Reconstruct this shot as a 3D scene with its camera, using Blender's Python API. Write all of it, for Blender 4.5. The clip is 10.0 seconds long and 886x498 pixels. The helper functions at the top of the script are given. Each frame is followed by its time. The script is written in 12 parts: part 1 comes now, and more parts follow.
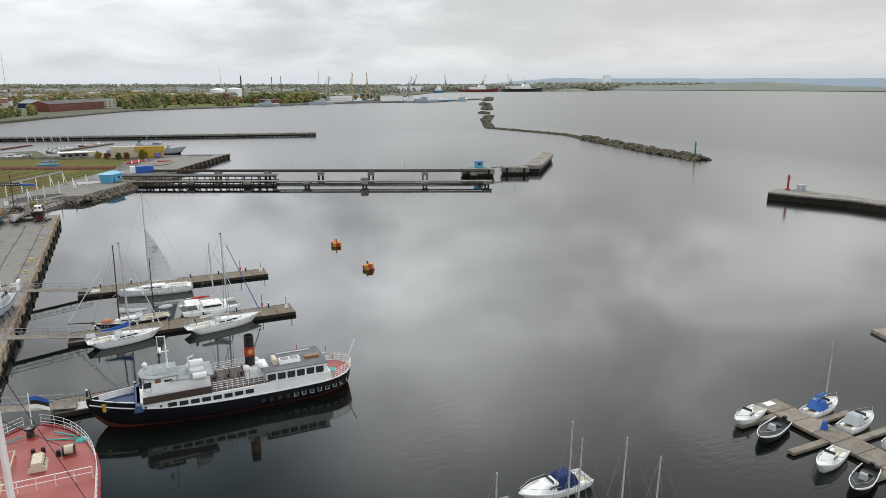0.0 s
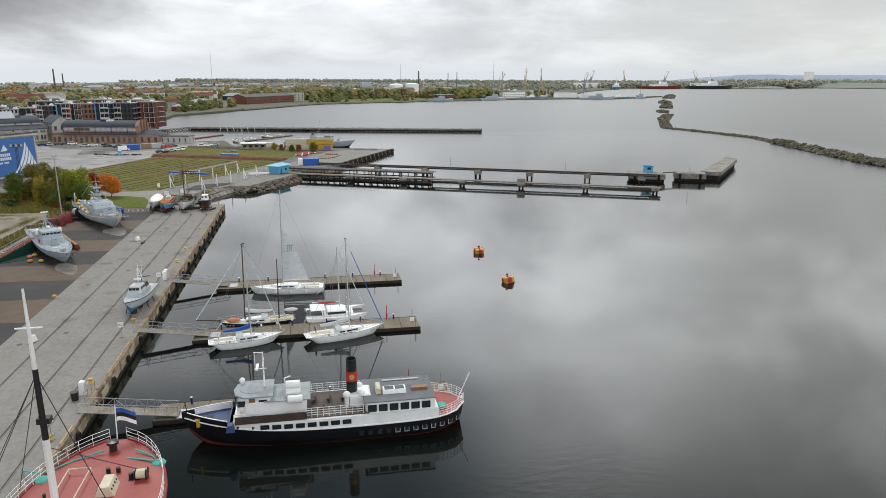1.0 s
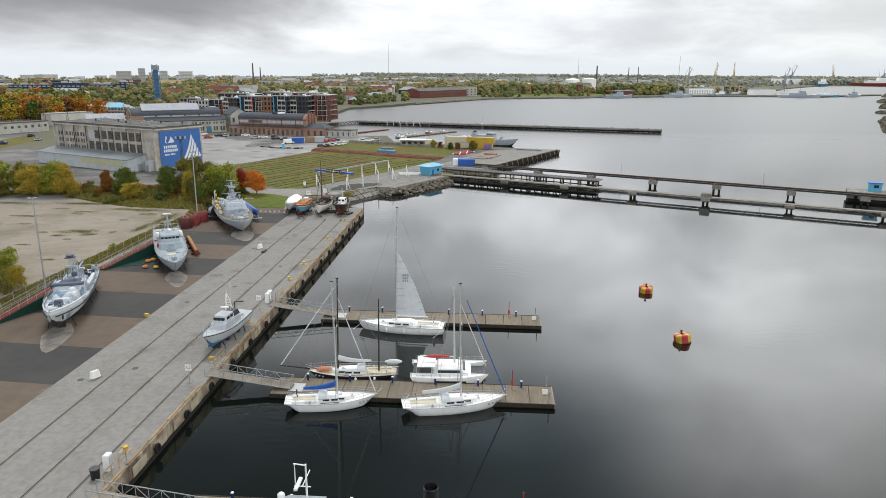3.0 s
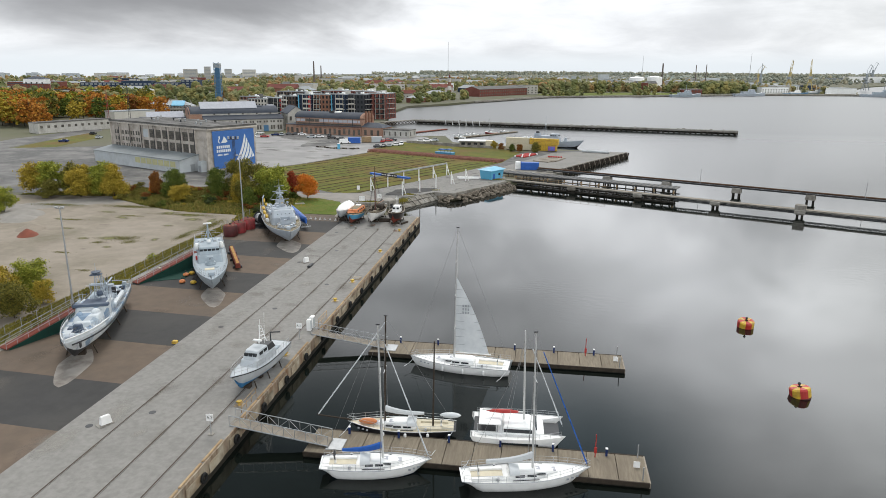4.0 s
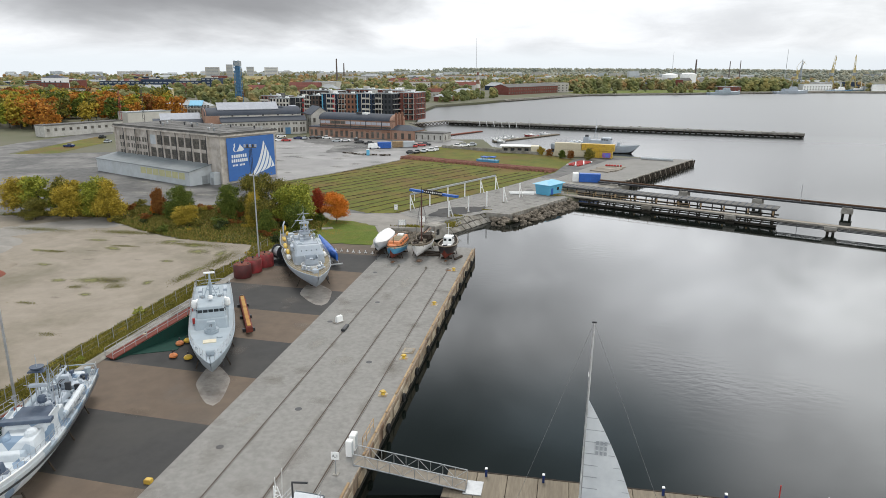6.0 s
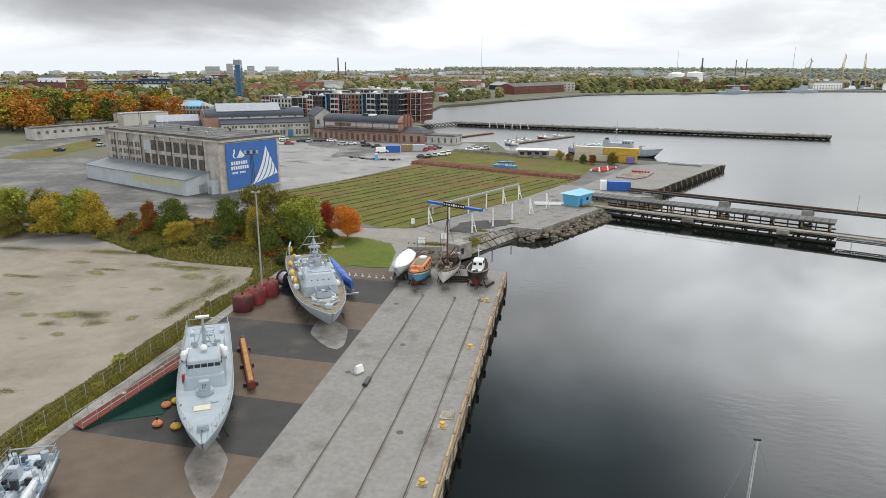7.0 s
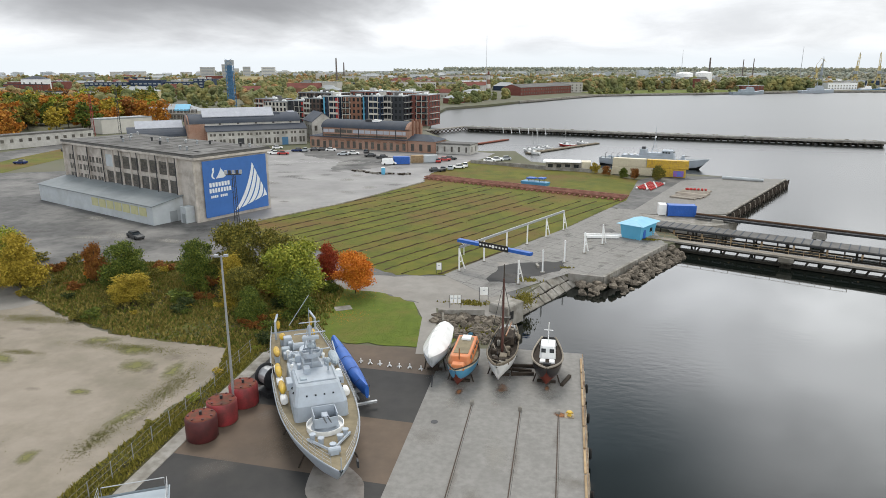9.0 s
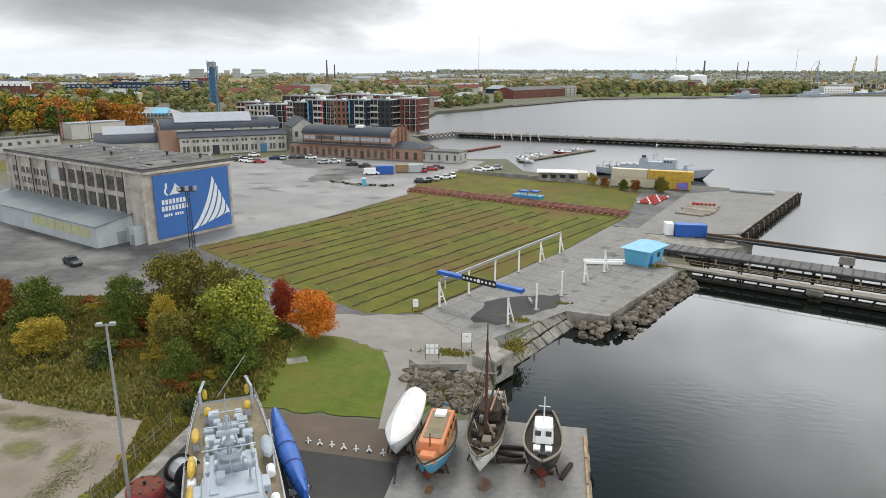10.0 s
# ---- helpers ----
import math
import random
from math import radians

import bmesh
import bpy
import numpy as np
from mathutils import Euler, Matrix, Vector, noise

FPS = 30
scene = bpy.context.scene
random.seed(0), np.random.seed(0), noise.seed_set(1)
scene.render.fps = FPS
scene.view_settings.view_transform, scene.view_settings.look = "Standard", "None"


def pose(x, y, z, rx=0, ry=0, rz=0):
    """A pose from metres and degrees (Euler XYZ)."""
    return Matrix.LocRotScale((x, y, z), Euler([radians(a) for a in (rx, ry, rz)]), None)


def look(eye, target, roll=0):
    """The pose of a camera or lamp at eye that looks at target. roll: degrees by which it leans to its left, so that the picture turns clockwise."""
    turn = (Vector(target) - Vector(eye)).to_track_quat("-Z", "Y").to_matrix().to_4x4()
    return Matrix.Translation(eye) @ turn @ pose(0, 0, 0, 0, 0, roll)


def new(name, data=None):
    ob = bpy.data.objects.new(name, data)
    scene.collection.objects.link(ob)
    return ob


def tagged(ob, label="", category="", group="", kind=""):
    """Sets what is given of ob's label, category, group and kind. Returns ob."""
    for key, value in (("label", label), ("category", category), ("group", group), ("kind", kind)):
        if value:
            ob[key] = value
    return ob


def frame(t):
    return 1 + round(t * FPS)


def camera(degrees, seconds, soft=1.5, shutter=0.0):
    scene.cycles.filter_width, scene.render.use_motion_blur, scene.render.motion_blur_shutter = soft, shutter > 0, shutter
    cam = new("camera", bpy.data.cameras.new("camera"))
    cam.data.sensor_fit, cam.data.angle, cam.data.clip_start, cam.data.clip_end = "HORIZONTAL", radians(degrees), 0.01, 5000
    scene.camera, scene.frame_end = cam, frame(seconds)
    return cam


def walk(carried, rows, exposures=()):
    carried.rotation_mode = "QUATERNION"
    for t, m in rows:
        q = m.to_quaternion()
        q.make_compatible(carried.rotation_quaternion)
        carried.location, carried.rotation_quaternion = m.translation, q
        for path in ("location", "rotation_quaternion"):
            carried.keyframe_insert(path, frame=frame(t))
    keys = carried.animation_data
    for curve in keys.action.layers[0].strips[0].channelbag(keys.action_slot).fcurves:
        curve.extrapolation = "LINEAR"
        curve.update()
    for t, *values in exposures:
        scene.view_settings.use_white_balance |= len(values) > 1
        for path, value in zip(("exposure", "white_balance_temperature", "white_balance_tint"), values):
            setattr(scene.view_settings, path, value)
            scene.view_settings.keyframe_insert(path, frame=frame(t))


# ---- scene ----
cam = camera(66.4, 10.0, 0.8)
METRES, EYE, TILT, LEAN, TURN = 154.0, 36.5, 0.0, 0.0, -25.2
ROWS = [
    (0.0, 0.0, 0.0, 0.0, 0.02, -13.9, -0.08),
    (0.5, 0.0125, 0.0406, 0.0002, 7.52, -14.09, -0.21),
    (1.0, 0.0198, 0.0797, 0.0004, 14.44, -14.27, -0.29),
    (1.5, 0.0222, 0.1195, 0.0003, 20.21, -14.42, -0.35),
    (2.0, 0.0183, 0.1621, -0.0001, 24.1, -14.56, -0.38),
    (2.5, 0.0074, 0.2018, -0.0003, 26.17, -14.68, -0.43),
    (3.0, -0.0112, 0.2419, -0.0007, 28.94, -14.79, -0.45),
    (4.5, -0.0978, 0.3516, -0.002, 34.97, -15.06, -0.37),
    (5.0, -0.1349, 0.3866, -0.0022, 35.26, -15.13, -0.34),
    (5.5, -0.1764, 0.4225, -0.0024, 35.45, -15.17, -0.3),
    (7.0, -0.3044, 0.5259, -0.0028, 35.55, -15.29, -0.16),
    (7.5, -0.3471, 0.561, -0.0033, 35.54, -15.3, -0.11),
    (8.0, -0.39, 0.6005, -0.0043, 35.58, -15.28, -0.08),
    (8.5, -0.4289, 0.6409, -0.0049, 35.59, -15.28, -0.06),
    (9.0, -0.4676, 0.6853, -0.005, 35.35, -15.26, -0.04),
    (9.5, -0.4979, 0.7314, -0.0046, 35.15, -15.19, -0.09),
    (10.0, -0.5184, 0.7828, -0.0042, 34.81, -15.08, -0.18),
]
walk(cam, [(t, pose(0, 0, EYE, TILT, LEAN, TURN) @ pose(METRES * x, METRES * y, METRES * z, 90 + pitch, roll, yaw)) for t, x, y, z, yaw, pitch, roll in ROWS],
     [(0.0, -0.18), (2.0, -0.04), (4.5, 0.06), (7.0, 0.12), (10.0, 0.13)])

# ---- light: an overcast autumn day ----
SUN_AZ, SUN_EL = radians(-22), radians(56)
world = bpy.data.worlds.new("world")
scene.world = world
world.use_nodes = True
wt = world.node_tree
wt.nodes.clear()


def wnode(kind, **values):
    n = wt.nodes.new(kind)
    for key, value in values.items():
        n.inputs[key.replace("_", " ")].default_value = value
    return n


def wlink(a, b):
    wt.links.new(a, b)


def wmath(op, a, b=None, clamp=False):
    n = wt.nodes.new("ShaderNodeMath")
    n.operation, n.use_clamp = op, clamp
    for i, value in enumerate((a, b)):
        if value is None:
            continue
        if isinstance(value, (int, float)):
            n.inputs[i].default_value = value
        else:
            wlink(value, n.inputs[i])
    return n.outputs[0]


def wmix(fac, a, b):
    n = wt.nodes.new("ShaderNodeMix")
    n.data_type = "RGBA"
    for sock, value in ((n.inputs[0], fac), (n.inputs[6], a), (n.inputs[7], b)):
        if isinstance(value, (int, float)):
            sock.default_value = value
        elif isinstance(value, tuple):
            sock.default_value = (*value, 1)
        else:
            wlink(value, sock)
    return n.outputs[2]


def wramp(fac, a, b):
    n = wt.nodes.new("ShaderNodeMapRange")
    n.interpolation_type = "SMOOTHSTEP"
    wlink(fac, n.inputs[0])
    n.inputs[1].default_value, n.inputs[2].default_value = a, b
    return n.outputs[0]


coord = wt.nodes.new("ShaderNodeTexCoord").outputs["Generated"]
split = wt.nodes.new("ShaderNodeSeparateXYZ")
wlink(coord, split.inputs[0])
sky = wt.nodes.new("ShaderNodeTexSky")
sky.sky_type, sky.sun_disc = "NISHITA", False
sky.sun_elevation, sky.sun_rotation = SUN_EL, SUN_AZ
sky.air_density, sky.dust_density = 1.0, 3.0
up = wmath("MAXIMUM", split.outputs[2], 0.0)
flat = wmath("ADD", up, 0.22)
combine = wt.nodes.new("ShaderNodeCombineXYZ")
wlink(wmath("DIVIDE", split.outputs[0], flat), combine.inputs[0])
wlink(wmath("DIVIDE", split.outputs[1], flat), combine.inputs[1])
big = wnode("ShaderNodeTexNoise", Scale=0.55, Detail=6.0, Roughness=0.55, Distortion=0.35)
fine = wnode("ShaderNodeTexNoise", Scale=2.1, Detail=7.0, Roughness=0.6, Distortion=0.5)
for n in (big, fine):
    wlink(combine.outputs[0], n.inputs["Vector"])
clouds = wmath("ADD", wmath("MULTIPLY", big.outputs[0], 0.7), wmath("MULTIPLY", fine.outputs[0], 0.3))
# one long grey bank low over the town
bank_dir = wt.nodes.new("ShaderNodeVectorMath")
bank_dir.operation = "DISTANCE"
stretch = wt.nodes.new("ShaderNodeVectorMath")
stretch.operation = "MULTIPLY"
wlink(coord, stretch.inputs[0])
stretch.inputs[1].default_value = (1.0, 1.0, 4.6)
wlink(stretch.outputs[0], bank_dir.inputs[0])
bank_dir.inputs[1].default_value = (-0.45, 0.87, 0.44)
bank = wmath("MULTIPLY", wramp(wmath("ADD", bank_dir.outputs["Value"], wmath("MULTIPLY", big.outputs[0], 0.55)), 0.68, 0.30), 0.88)
# brighter to the west, bluer to the east
east = wramp(split.outputs[0], 0.12, 0.85)
light_col = wmix(east, (0.98, 1.005, 1.035), (0.87, 0.885, 0.86))
grey_col = wmix(east, (0.65, 0.67, 0.70), (0.68, 0.695, 0.68))
veil = wmix(wramp(clouds, 0.34, 0.64), grey_col, light_col)
veil = wmix(bank, veil, (0.22, 0.225, 0.24))
low_air = wmix(east, (0.74, 0.79, 0.83), (0.62, 0.66, 0.70))
veil = wmix(wramp(split.outputs[2], 0.034, 0.0), veil, low_air)
lift = wmath("ADD", 1.0, wmath("SUBTRACT", wmath("MULTIPLY", wramp(up, 0.08, 0.26), 0.75), wmath("MULTIPLY", wramp(up, 0.34, 0.60), 1.0)))
# the grey bank reaches up over the harbour to the west
overhead = wmath("MULTIPLY", wramp(wmath("ADD", split.outputs[0], wmath("MULTIPLY", fine.outputs[0], 0.25)), 0.20, -0.06), wmath("MULTIPLY", wramp(up, 0.34, 0.50), 0.60))
breaks = wmath("ADD", 0.80, wmath("MULTIPLY", wramp(wmath("ADD", wmath("MULTIPLY", big.outputs[0], 0.7), wmath("MULTIPLY", fine.outputs[0], 0.3)), 0.42, 0.60), 0.56))
lift = wmath("ADD", wmath("MULTIPLY", lift, wramp(up, 0.16, 0.06)), wmath("MULTIPLY", wmath("MULTIPLY", lift, breaks), wramp(up, 0.06, 0.16)))
lift = wmath("MULTIPLY", lift, wmath("SUBTRACT", 1.0, overhead))
# thinner cloud to the north-east, over the open bay
thin = wmath("MULTIPLY", wmath("MULTIPLY", wramp(split.outputs[0], 0.08, 0.30), wramp(split.outputs[0], 0.86, 0.56)), wramp(up, 0.16, 0.38))
lift = wmath("MULTIPLY", lift, wmath("ADD", 1.0, wmath("MULTIPLY", thin, 0.75)))
# a thin bright place in the cloud, mirrored in the basin
gap_at = wt.nodes.new("ShaderNodeVectorMath")
gap_at.operation = "DISTANCE"
wlink(coord, gap_at.inputs[0])
gap_at.inputs[1].default_value = (0.135, 0.925, 0.345)
gap = wramp(wmath("ADD", gap_at.outputs["Value"], wmath("ADD", wmath("MULTIPLY", fine.outputs[0], 0.42), wmath("MULTIPLY", big.outputs[0], 0.30))), 0.52, 0.36)
lift = wmath("MULTIPLY", lift, wmath("ADD", 0.94, wmath("MULTIPLY", gap, 0.62)))
# a second pale cloud higher in the north-east, and blue showing through overhead
pale_at = wt.nodes.new("ShaderNodeVectorMath")
pale_at.operation = "DISTANCE"
wlink(coord, pale_at.inputs[0])
pale_at.inputs[1].default_value = (0.37, 0.79, 0.49)
pale = wramp(wmath("ADD", pale_at.outputs["Value"], wmath("ADD", wmath("MULTIPLY", fine.outputs[0], 0.40), wmath("MULTIPLY", big.outputs[0], 0.30))), 0.58, 0.40)
lift = wmath("MULTIPLY", lift, wmath("ADD", 1.0, wmath("MULTIPLY", pale, 0.55)))
blue = wmath("MULTIPLY", wmath("MULTIPLY", wramp(up, 0.38, 0.52), wramp(split.outputs[0], 0.30, 0.06)), 0.75)
veil = wmix(blue, veil, (0.36, 0.52, 0.64))
bright = wt.nodes.new("ShaderNodeVectorMath")
bright.operation = "SCALE"
wlink(veil, bright.inputs[0])
wlink(lift, bright.inputs["Scale"])
bg_clouds = wt.nodes.new("ShaderNodeBackground")
wlink(bright.outputs[0], bg_clouds.inputs[0])
bg_clouds.inputs[1].default_value = 1.22
bg_sky = wt.nodes.new("ShaderNodeBackground")
wlink(sky.outputs[0], bg_sky.inputs[0])
bg_sky.inputs[1].default_value = 0.05
add = wt.nodes.new("ShaderNodeMixShader")
add.inputs[0].default_value = 0.06
wlink(bg_clouds.outputs[0], add.inputs[1])
wlink(bg_sky.outputs[0], add.inputs[2])
wlink(add.outputs[0], wt.nodes.new("ShaderNodeOutputWorld").inputs[0])

sun = new("sun", bpy.data.lights.new("sun", "SUN"))
sun.data.energy, sun.data.angle, sun.data.color = 2.1, radians(24), (1.0, 0.97, 0.925)
sun.matrix_world = look((0, 0, 0), (math.sin(-SUN_AZ) * math.cos(SUN_EL), -math.cos(SUN_AZ) * math.cos(SUN_EL), -math.sin(SUN_EL)))

# ---- materials ----
def mat(name, c1, c2=None, scale=1.0, rough=0.7, metal=0.0, bump=0.0, bscale=8.0, c3=None, big=0.05, amount=0.6, vary=0.0, island=0.0, stretch=(1, 1, 1), ior=1.5, coat=0.0):
    """Two scales of mottling between c1, c2 and c3, fine relief, and a shade per object or per loose piece."""
    m = bpy.data.materials.new(name)
    m.use_nodes = True
    t = m.node_tree
    b = t.nodes["Principled BSDF"]
    b.inputs["Roughness"].default_value, b.inputs["Metallic"].default_value, b.inputs["IOR"].default_value = rough, metal, ior
    b.inputs["Coat Weight"].default_value = coat
    b.inputs["Specular IOR Level"].default_value = 0.2 if rough > 0.65 else 0.5
    pos = t.nodes.new("ShaderNodeNewGeometry").outputs["Position"]
    mapping = t.nodes.new("ShaderNodeMapping")
    mapping.inputs["Scale"].default_value = stretch
    t.links.new(pos, mapping.inputs[0])
    pos = mapping.outputs[0]

    def noise_at(s, detail=5.0, rgh=0.6):
        n = t.nodes.new("ShaderNodeTexNoise")
        n.inputs["Scale"].default_value, n.inputs["Detail"].default_value, n.inputs["Roughness"].default_value = s, detail, rgh
        t.links.new(pos, n.inputs["Vector"])
        return n.outputs[0]

    def mixed(fac, a, bb):
        n = t.nodes.new("ShaderNodeMix")
        n.data_type = "RGBA"
        t.links.new(fac, n.inputs[0])
        for sock, value in ((n.inputs[6], a), (n.inputs[7], bb)):
            if isinstance(value, tuple):
                sock.default_value = (*value, 1)
            else:
                t.links.new(value, sock)
        return n.outputs[2]

    def ramp(fac, lo, hi, to=1.0):
        n = t.nodes.new("ShaderNodeMapRange")
        t.links.new(fac, n.inputs[0])
        n.inputs[1].default_value, n.inputs[2].default_value, n.inputs[4].default_value = lo, hi, to
        return n.outputs[0]

    c2 = c2 or tuple(v * 0.8 for v in c1)
    out = mixed(ramp(noise_at(scale), 0.35, 0.68), c1, c2)
    if c3:
        out = mixed(ramp(noise_at(big, 6.0, 0.65), 0.46, 0.66, amount), out, c3)
    if vary or island:
        if island:
            rnd = t.nodes.new("ShaderNodeNewGeometry").outputs["Random Per Island"]
        else:
            rnd = t.nodes.new("ShaderNodeObjectInfo").outputs["Random"]
        k = vary or island
        hsv = t.nodes.new("ShaderNodeHueSaturation")
        t.links.new(ramp(rnd, 0, 1), hsv.inputs["Fac"])
        hsv.inputs["Fac"].default_value = 1
        t.links.remove(hsv.inputs["Fac"].links[0])
        val = t.nodes.new("ShaderNodeMapRange")
        t.links.new(rnd, val.inputs[0])
        val.inputs[3].default_value, val.inputs[4].default_value = 1 - k, 1 + k
        t.links.new(val.outputs[0], hsv.inputs["Value"])
        t.links.new(out, hsv.inputs["Color"])
        out = hsv.outputs[0]
    t.links.new(out, b.inputs["Base Color"])
    if bump:
        bn = t.nodes.new("ShaderNodeBump")
        bn.inputs["Strength"].default_value, bn.inputs["Distance"].default_value = bump, 0.05
        t.links.new(noise_at(bscale, 4.0), bn.inputs["Height"])
        t.links.new(bn.outputs[0], b.inputs["Normal"])
    return m


def water_mat():
    m = mat("sea_water", (0.0055, 0.0075, 0.006), (0.0045, 0.0065, 0.0055), 0.02, 0.06, ior=1.35)
    t = m.node_tree
    b = t.nodes["Principled BSDF"]
    pos = t.nodes.new("ShaderNodeNewGeometry").outputs["Position"]
    mp = t.nodes.new("ShaderNodeMapping")
    mp.inputs["Scale"].default_value = (1.0, 2.2, 1.0)
    mp.inputs["Rotation"].default_value = (0, 0, 0.6)
    t.links.new(pos, mp.inputs[0])
    waves = t.nodes.new("ShaderNodeTexNoise")
    waves.inputs["Scale"].default_value, waves.inputs["Detail"].default_value = 0.55, 3.0
    t.links.new(mp.outputs[0], waves.inputs["Vector"])
    swell = t.nodes.new("ShaderNodeTexNoise")
    swell.inputs["Scale"].default_value, swell.inputs["Detail"].default_value = 0.018, 4.0
    t.links.new(pos, swell.inputs["Vector"])
    r = t.nodes.new("ShaderNodeMapRange")
    t.links.new(swell.outputs[0], r.inputs[0])
    r.inputs[1].default_value, r.inputs[2].default_value, r.inputs[3].default_value, r.inputs[4].default_value = 0.52, 0.72, 0.009, 0.15
    bn = t.nodes.new("ShaderNodeBump")
    bn.inputs["Distance"].default_value = 0.25
    t.links.new(r.outputs[0], bn.inputs["Strength"])
    t.links.new(waves.outputs[0], bn.inputs["Height"])
    t.links.new(bn.outputs[0], b.inputs["Normal"])
    # the open bay is more ruffled than the sheltered basin
    sep = t.nodes.new("ShaderNodeSeparateXYZ")
    t.links.new(pos, sep.inputs[0])
    out = []
    for sock, lo, hi in ((sep.outputs[1], 250, 480), (sep.outputs[0], 110, 320)):
        ruffle = t.nodes.new("ShaderNodeMapRange")
        t.links.new(sock, ruffle.inputs[0])
        ruffle.inputs[1].default_value, ruffle.inputs[2].default_value, ruffle.inputs[3].default_value, ruffle.inputs[4].default_value = lo, hi, 0.052, 0.32
        out.append(ruffle.outputs[0])
    widest = t.nodes.new("ShaderNodeMath")
    widest.operation = "MAXIMUM"
    t.links.new(out[0], widest.inputs[0])
    t.links.new(out[1], widest.inputs[1])
    t.links.new(widest.outputs[0], b.inputs["Roughness"])
    return m


WATER = water_mat()
CONCRETE = mat("quay_concrete", (0.262, 0.252, 0.236), (0.214, 0.205, 0.191), 1.6, 0.9, bump=0.16, bscale=14, c3=(0.178, 0.170, 0.158), big=0.20, amount=0.5)
OLD_CONCRETE = mat("old_concrete", (0.33, 0.315, 0.285), (0.22, 0.20, 0.175), 0.8, 0.9, bump=0.4, bscale=2, c3=(0.13, 0.115, 0.09), big=0.2, amount=0.7)
QUAY_RUST = mat("rust_streaked_quay_face", (0.40, 0.35, 0.27), (0.20, 0.115, 0.065), 0.8, 0.9, bump=0.3, c3=(0.085, 0.055, 0.038), big=0.45, amount=0.85, stretch=(1, 1, 0.25))
RUST_CONCRETE = mat("stained_concrete", (0.46, 0.41, 0.32), (0.30, 0.22, 0.14), 0.7, 0.9, bump=0.3, c3=(0.09, 0.07, 0.05), big=0.3, amount=0.8)
WET_CONCRETE = mat("wet_dark_concrete", (0.034, 0.029, 0.022), (0.018, 0.017, 0.014), 0.8, 0.8, bump=0.3)
ASPHALT = mat("asphalt", (0.115, 0.112, 0.108), (0.068, 0.066, 0.064), 0.5, 0.7, bump=0.2, bscale=5, c3=(0.215, 0.206, 0.194), big=0.075, amount=0.9)
PARKING = mat("worn_parking_asphalt", (0.208, 0.199, 0.194), (0.150, 0.145, 0.142), 0.16, 0.6, c3=(0.275, 0.265, 0.255), big=0.06, amount=0.7, bump=0.15)
DARK_BAND = mat("dark_asphalt_band", (0.050, 0.048, 0.047), (0.040, 0.039, 0.038), 0.5, 0.75, c3=(0.066, 0.062, 0.057), big=0.12, bump=0.1)
BROWN_BAND = mat("brown_gravel_band", (0.145, 0.108, 0.080), (0.120, 0.090, 0.068), 0.6, 0.8, c3=(0.095, 0.078, 0.064), big=0.1, bump=0.1)
SAND = mat("sandy_ground", (0.30, 0.258, 0.212), (0.245, 0.212, 0.172), 0.35, 0.95, bump=0.6, bscale=1.2, c3=(0.165, 0.145, 0.105), big=0.06, amount=0.85)
GRAVEL_ROAD = mat("grey_gravel_road", (0.30, 0.28, 0.255), (0.24, 0.225, 0.205), 0.4, 0.95, c3=(0.2, 0.185, 0.165), big=0.07, bump=0.3)
GRASS = mat("field_grass", (0.140, 0.136, 0.022), (0.078, 0.093, 0.017), 0.22, 0.95, bump=0.9, bscale=2.5, c3=(0.145, 0.088, 0.032), big=0.06, amount=0.95)
LAWN = mat("green_lawn", (0.118, 0.155, 0.024), (0.088, 0.122, 0.019), 0.9, 0.95, bump=0.7, bscale=5, c3=(0.16, 0.135, 0.04), big=0.14, amount=0.8)
SCRUB = mat("autumn_scrub_ground", (0.075, 0.068, 0.026), (0.050, 0.045, 0.019), 0.3, 0.95, bump=0.8, bscale=1.5, c3=(0.14, 0.145, 0.035), big=0.06, amount=0.8)
LAND = mat("far_land", (0.115, 0.12, 0.07), (0.14, 0.13, 0.09), 0.02, 0.95, c3=(0.15, 0.142, 0.128), big=0.012)
FURROW = mat("dark_furrow_earth", (0.052, 0.040, 0.022), (0.075, 0.052, 0.028), 0.8, 0.95, bump=0.5)
STONE = mat("rough_stone", (0.20, 0.17, 0.135), (0.095, 0.08, 0.064), 1.2, 0.9, bump=0.6, bscale=3, vary=0.35)
STONE_STUFF = mat("breakwater_stone", (0.15, 0.132, 0.105), (0.075, 0.068, 0.052), 1.2, 0.9, bump=0.6, bscale=3, island=0.35, c3=(0.13, 0.13, 0.05), big=0.15)
DARK_RAIL = mat("dark_rail_groove", (0.055, 0.042, 0.034), (0.085, 0.058, 0.042), 1.2, 0.7)
RAIL_RUST = mat("rusty_rail", (0.13, 0.072, 0.042), (0.08, 0.052, 0.036), 2, 0.7)
YELLOW = mat("yellow_paint", (0.62, 0.40, 0.03), (0.5, 0.33, 0.05), 2, 0.5, c3=(0.3, 0.16, 0.05), big=1.0)
YELLOW_EDGE = mat("worn_yellow_timber", (0.42, 0.31, 0.19), (0.33, 0.23, 0.13), 1.5, 0.8, c3=(0.22, 0.13, 0.07), big=0.4, vary=0.2)
RUBBER = mat("black_rubber", (0.012, 0.012, 0.012), (0.02, 0.02, 0.02), 3, 0.8)
BLACK = mat("black_paint", (0.010, 0.010, 0.011), (0.016, 0.016, 0.016), 1, 0.35)
HULL_BLACK = mat("glossy_black_hull", (0.008, 0.008, 0.011), (0.012, 0.012, 0.015), 0.7, 0.3, c3=(0.03, 0.022, 0.018), big=0.4, amount=0.4)
WHITE = mat("white_paint", (0.86, 0.86, 0.85), (0.79, 0.79, 0.78), 1.2, 0.4, c3=(0.66, 0.64, 0.61), big=0.4, amount=0.4)
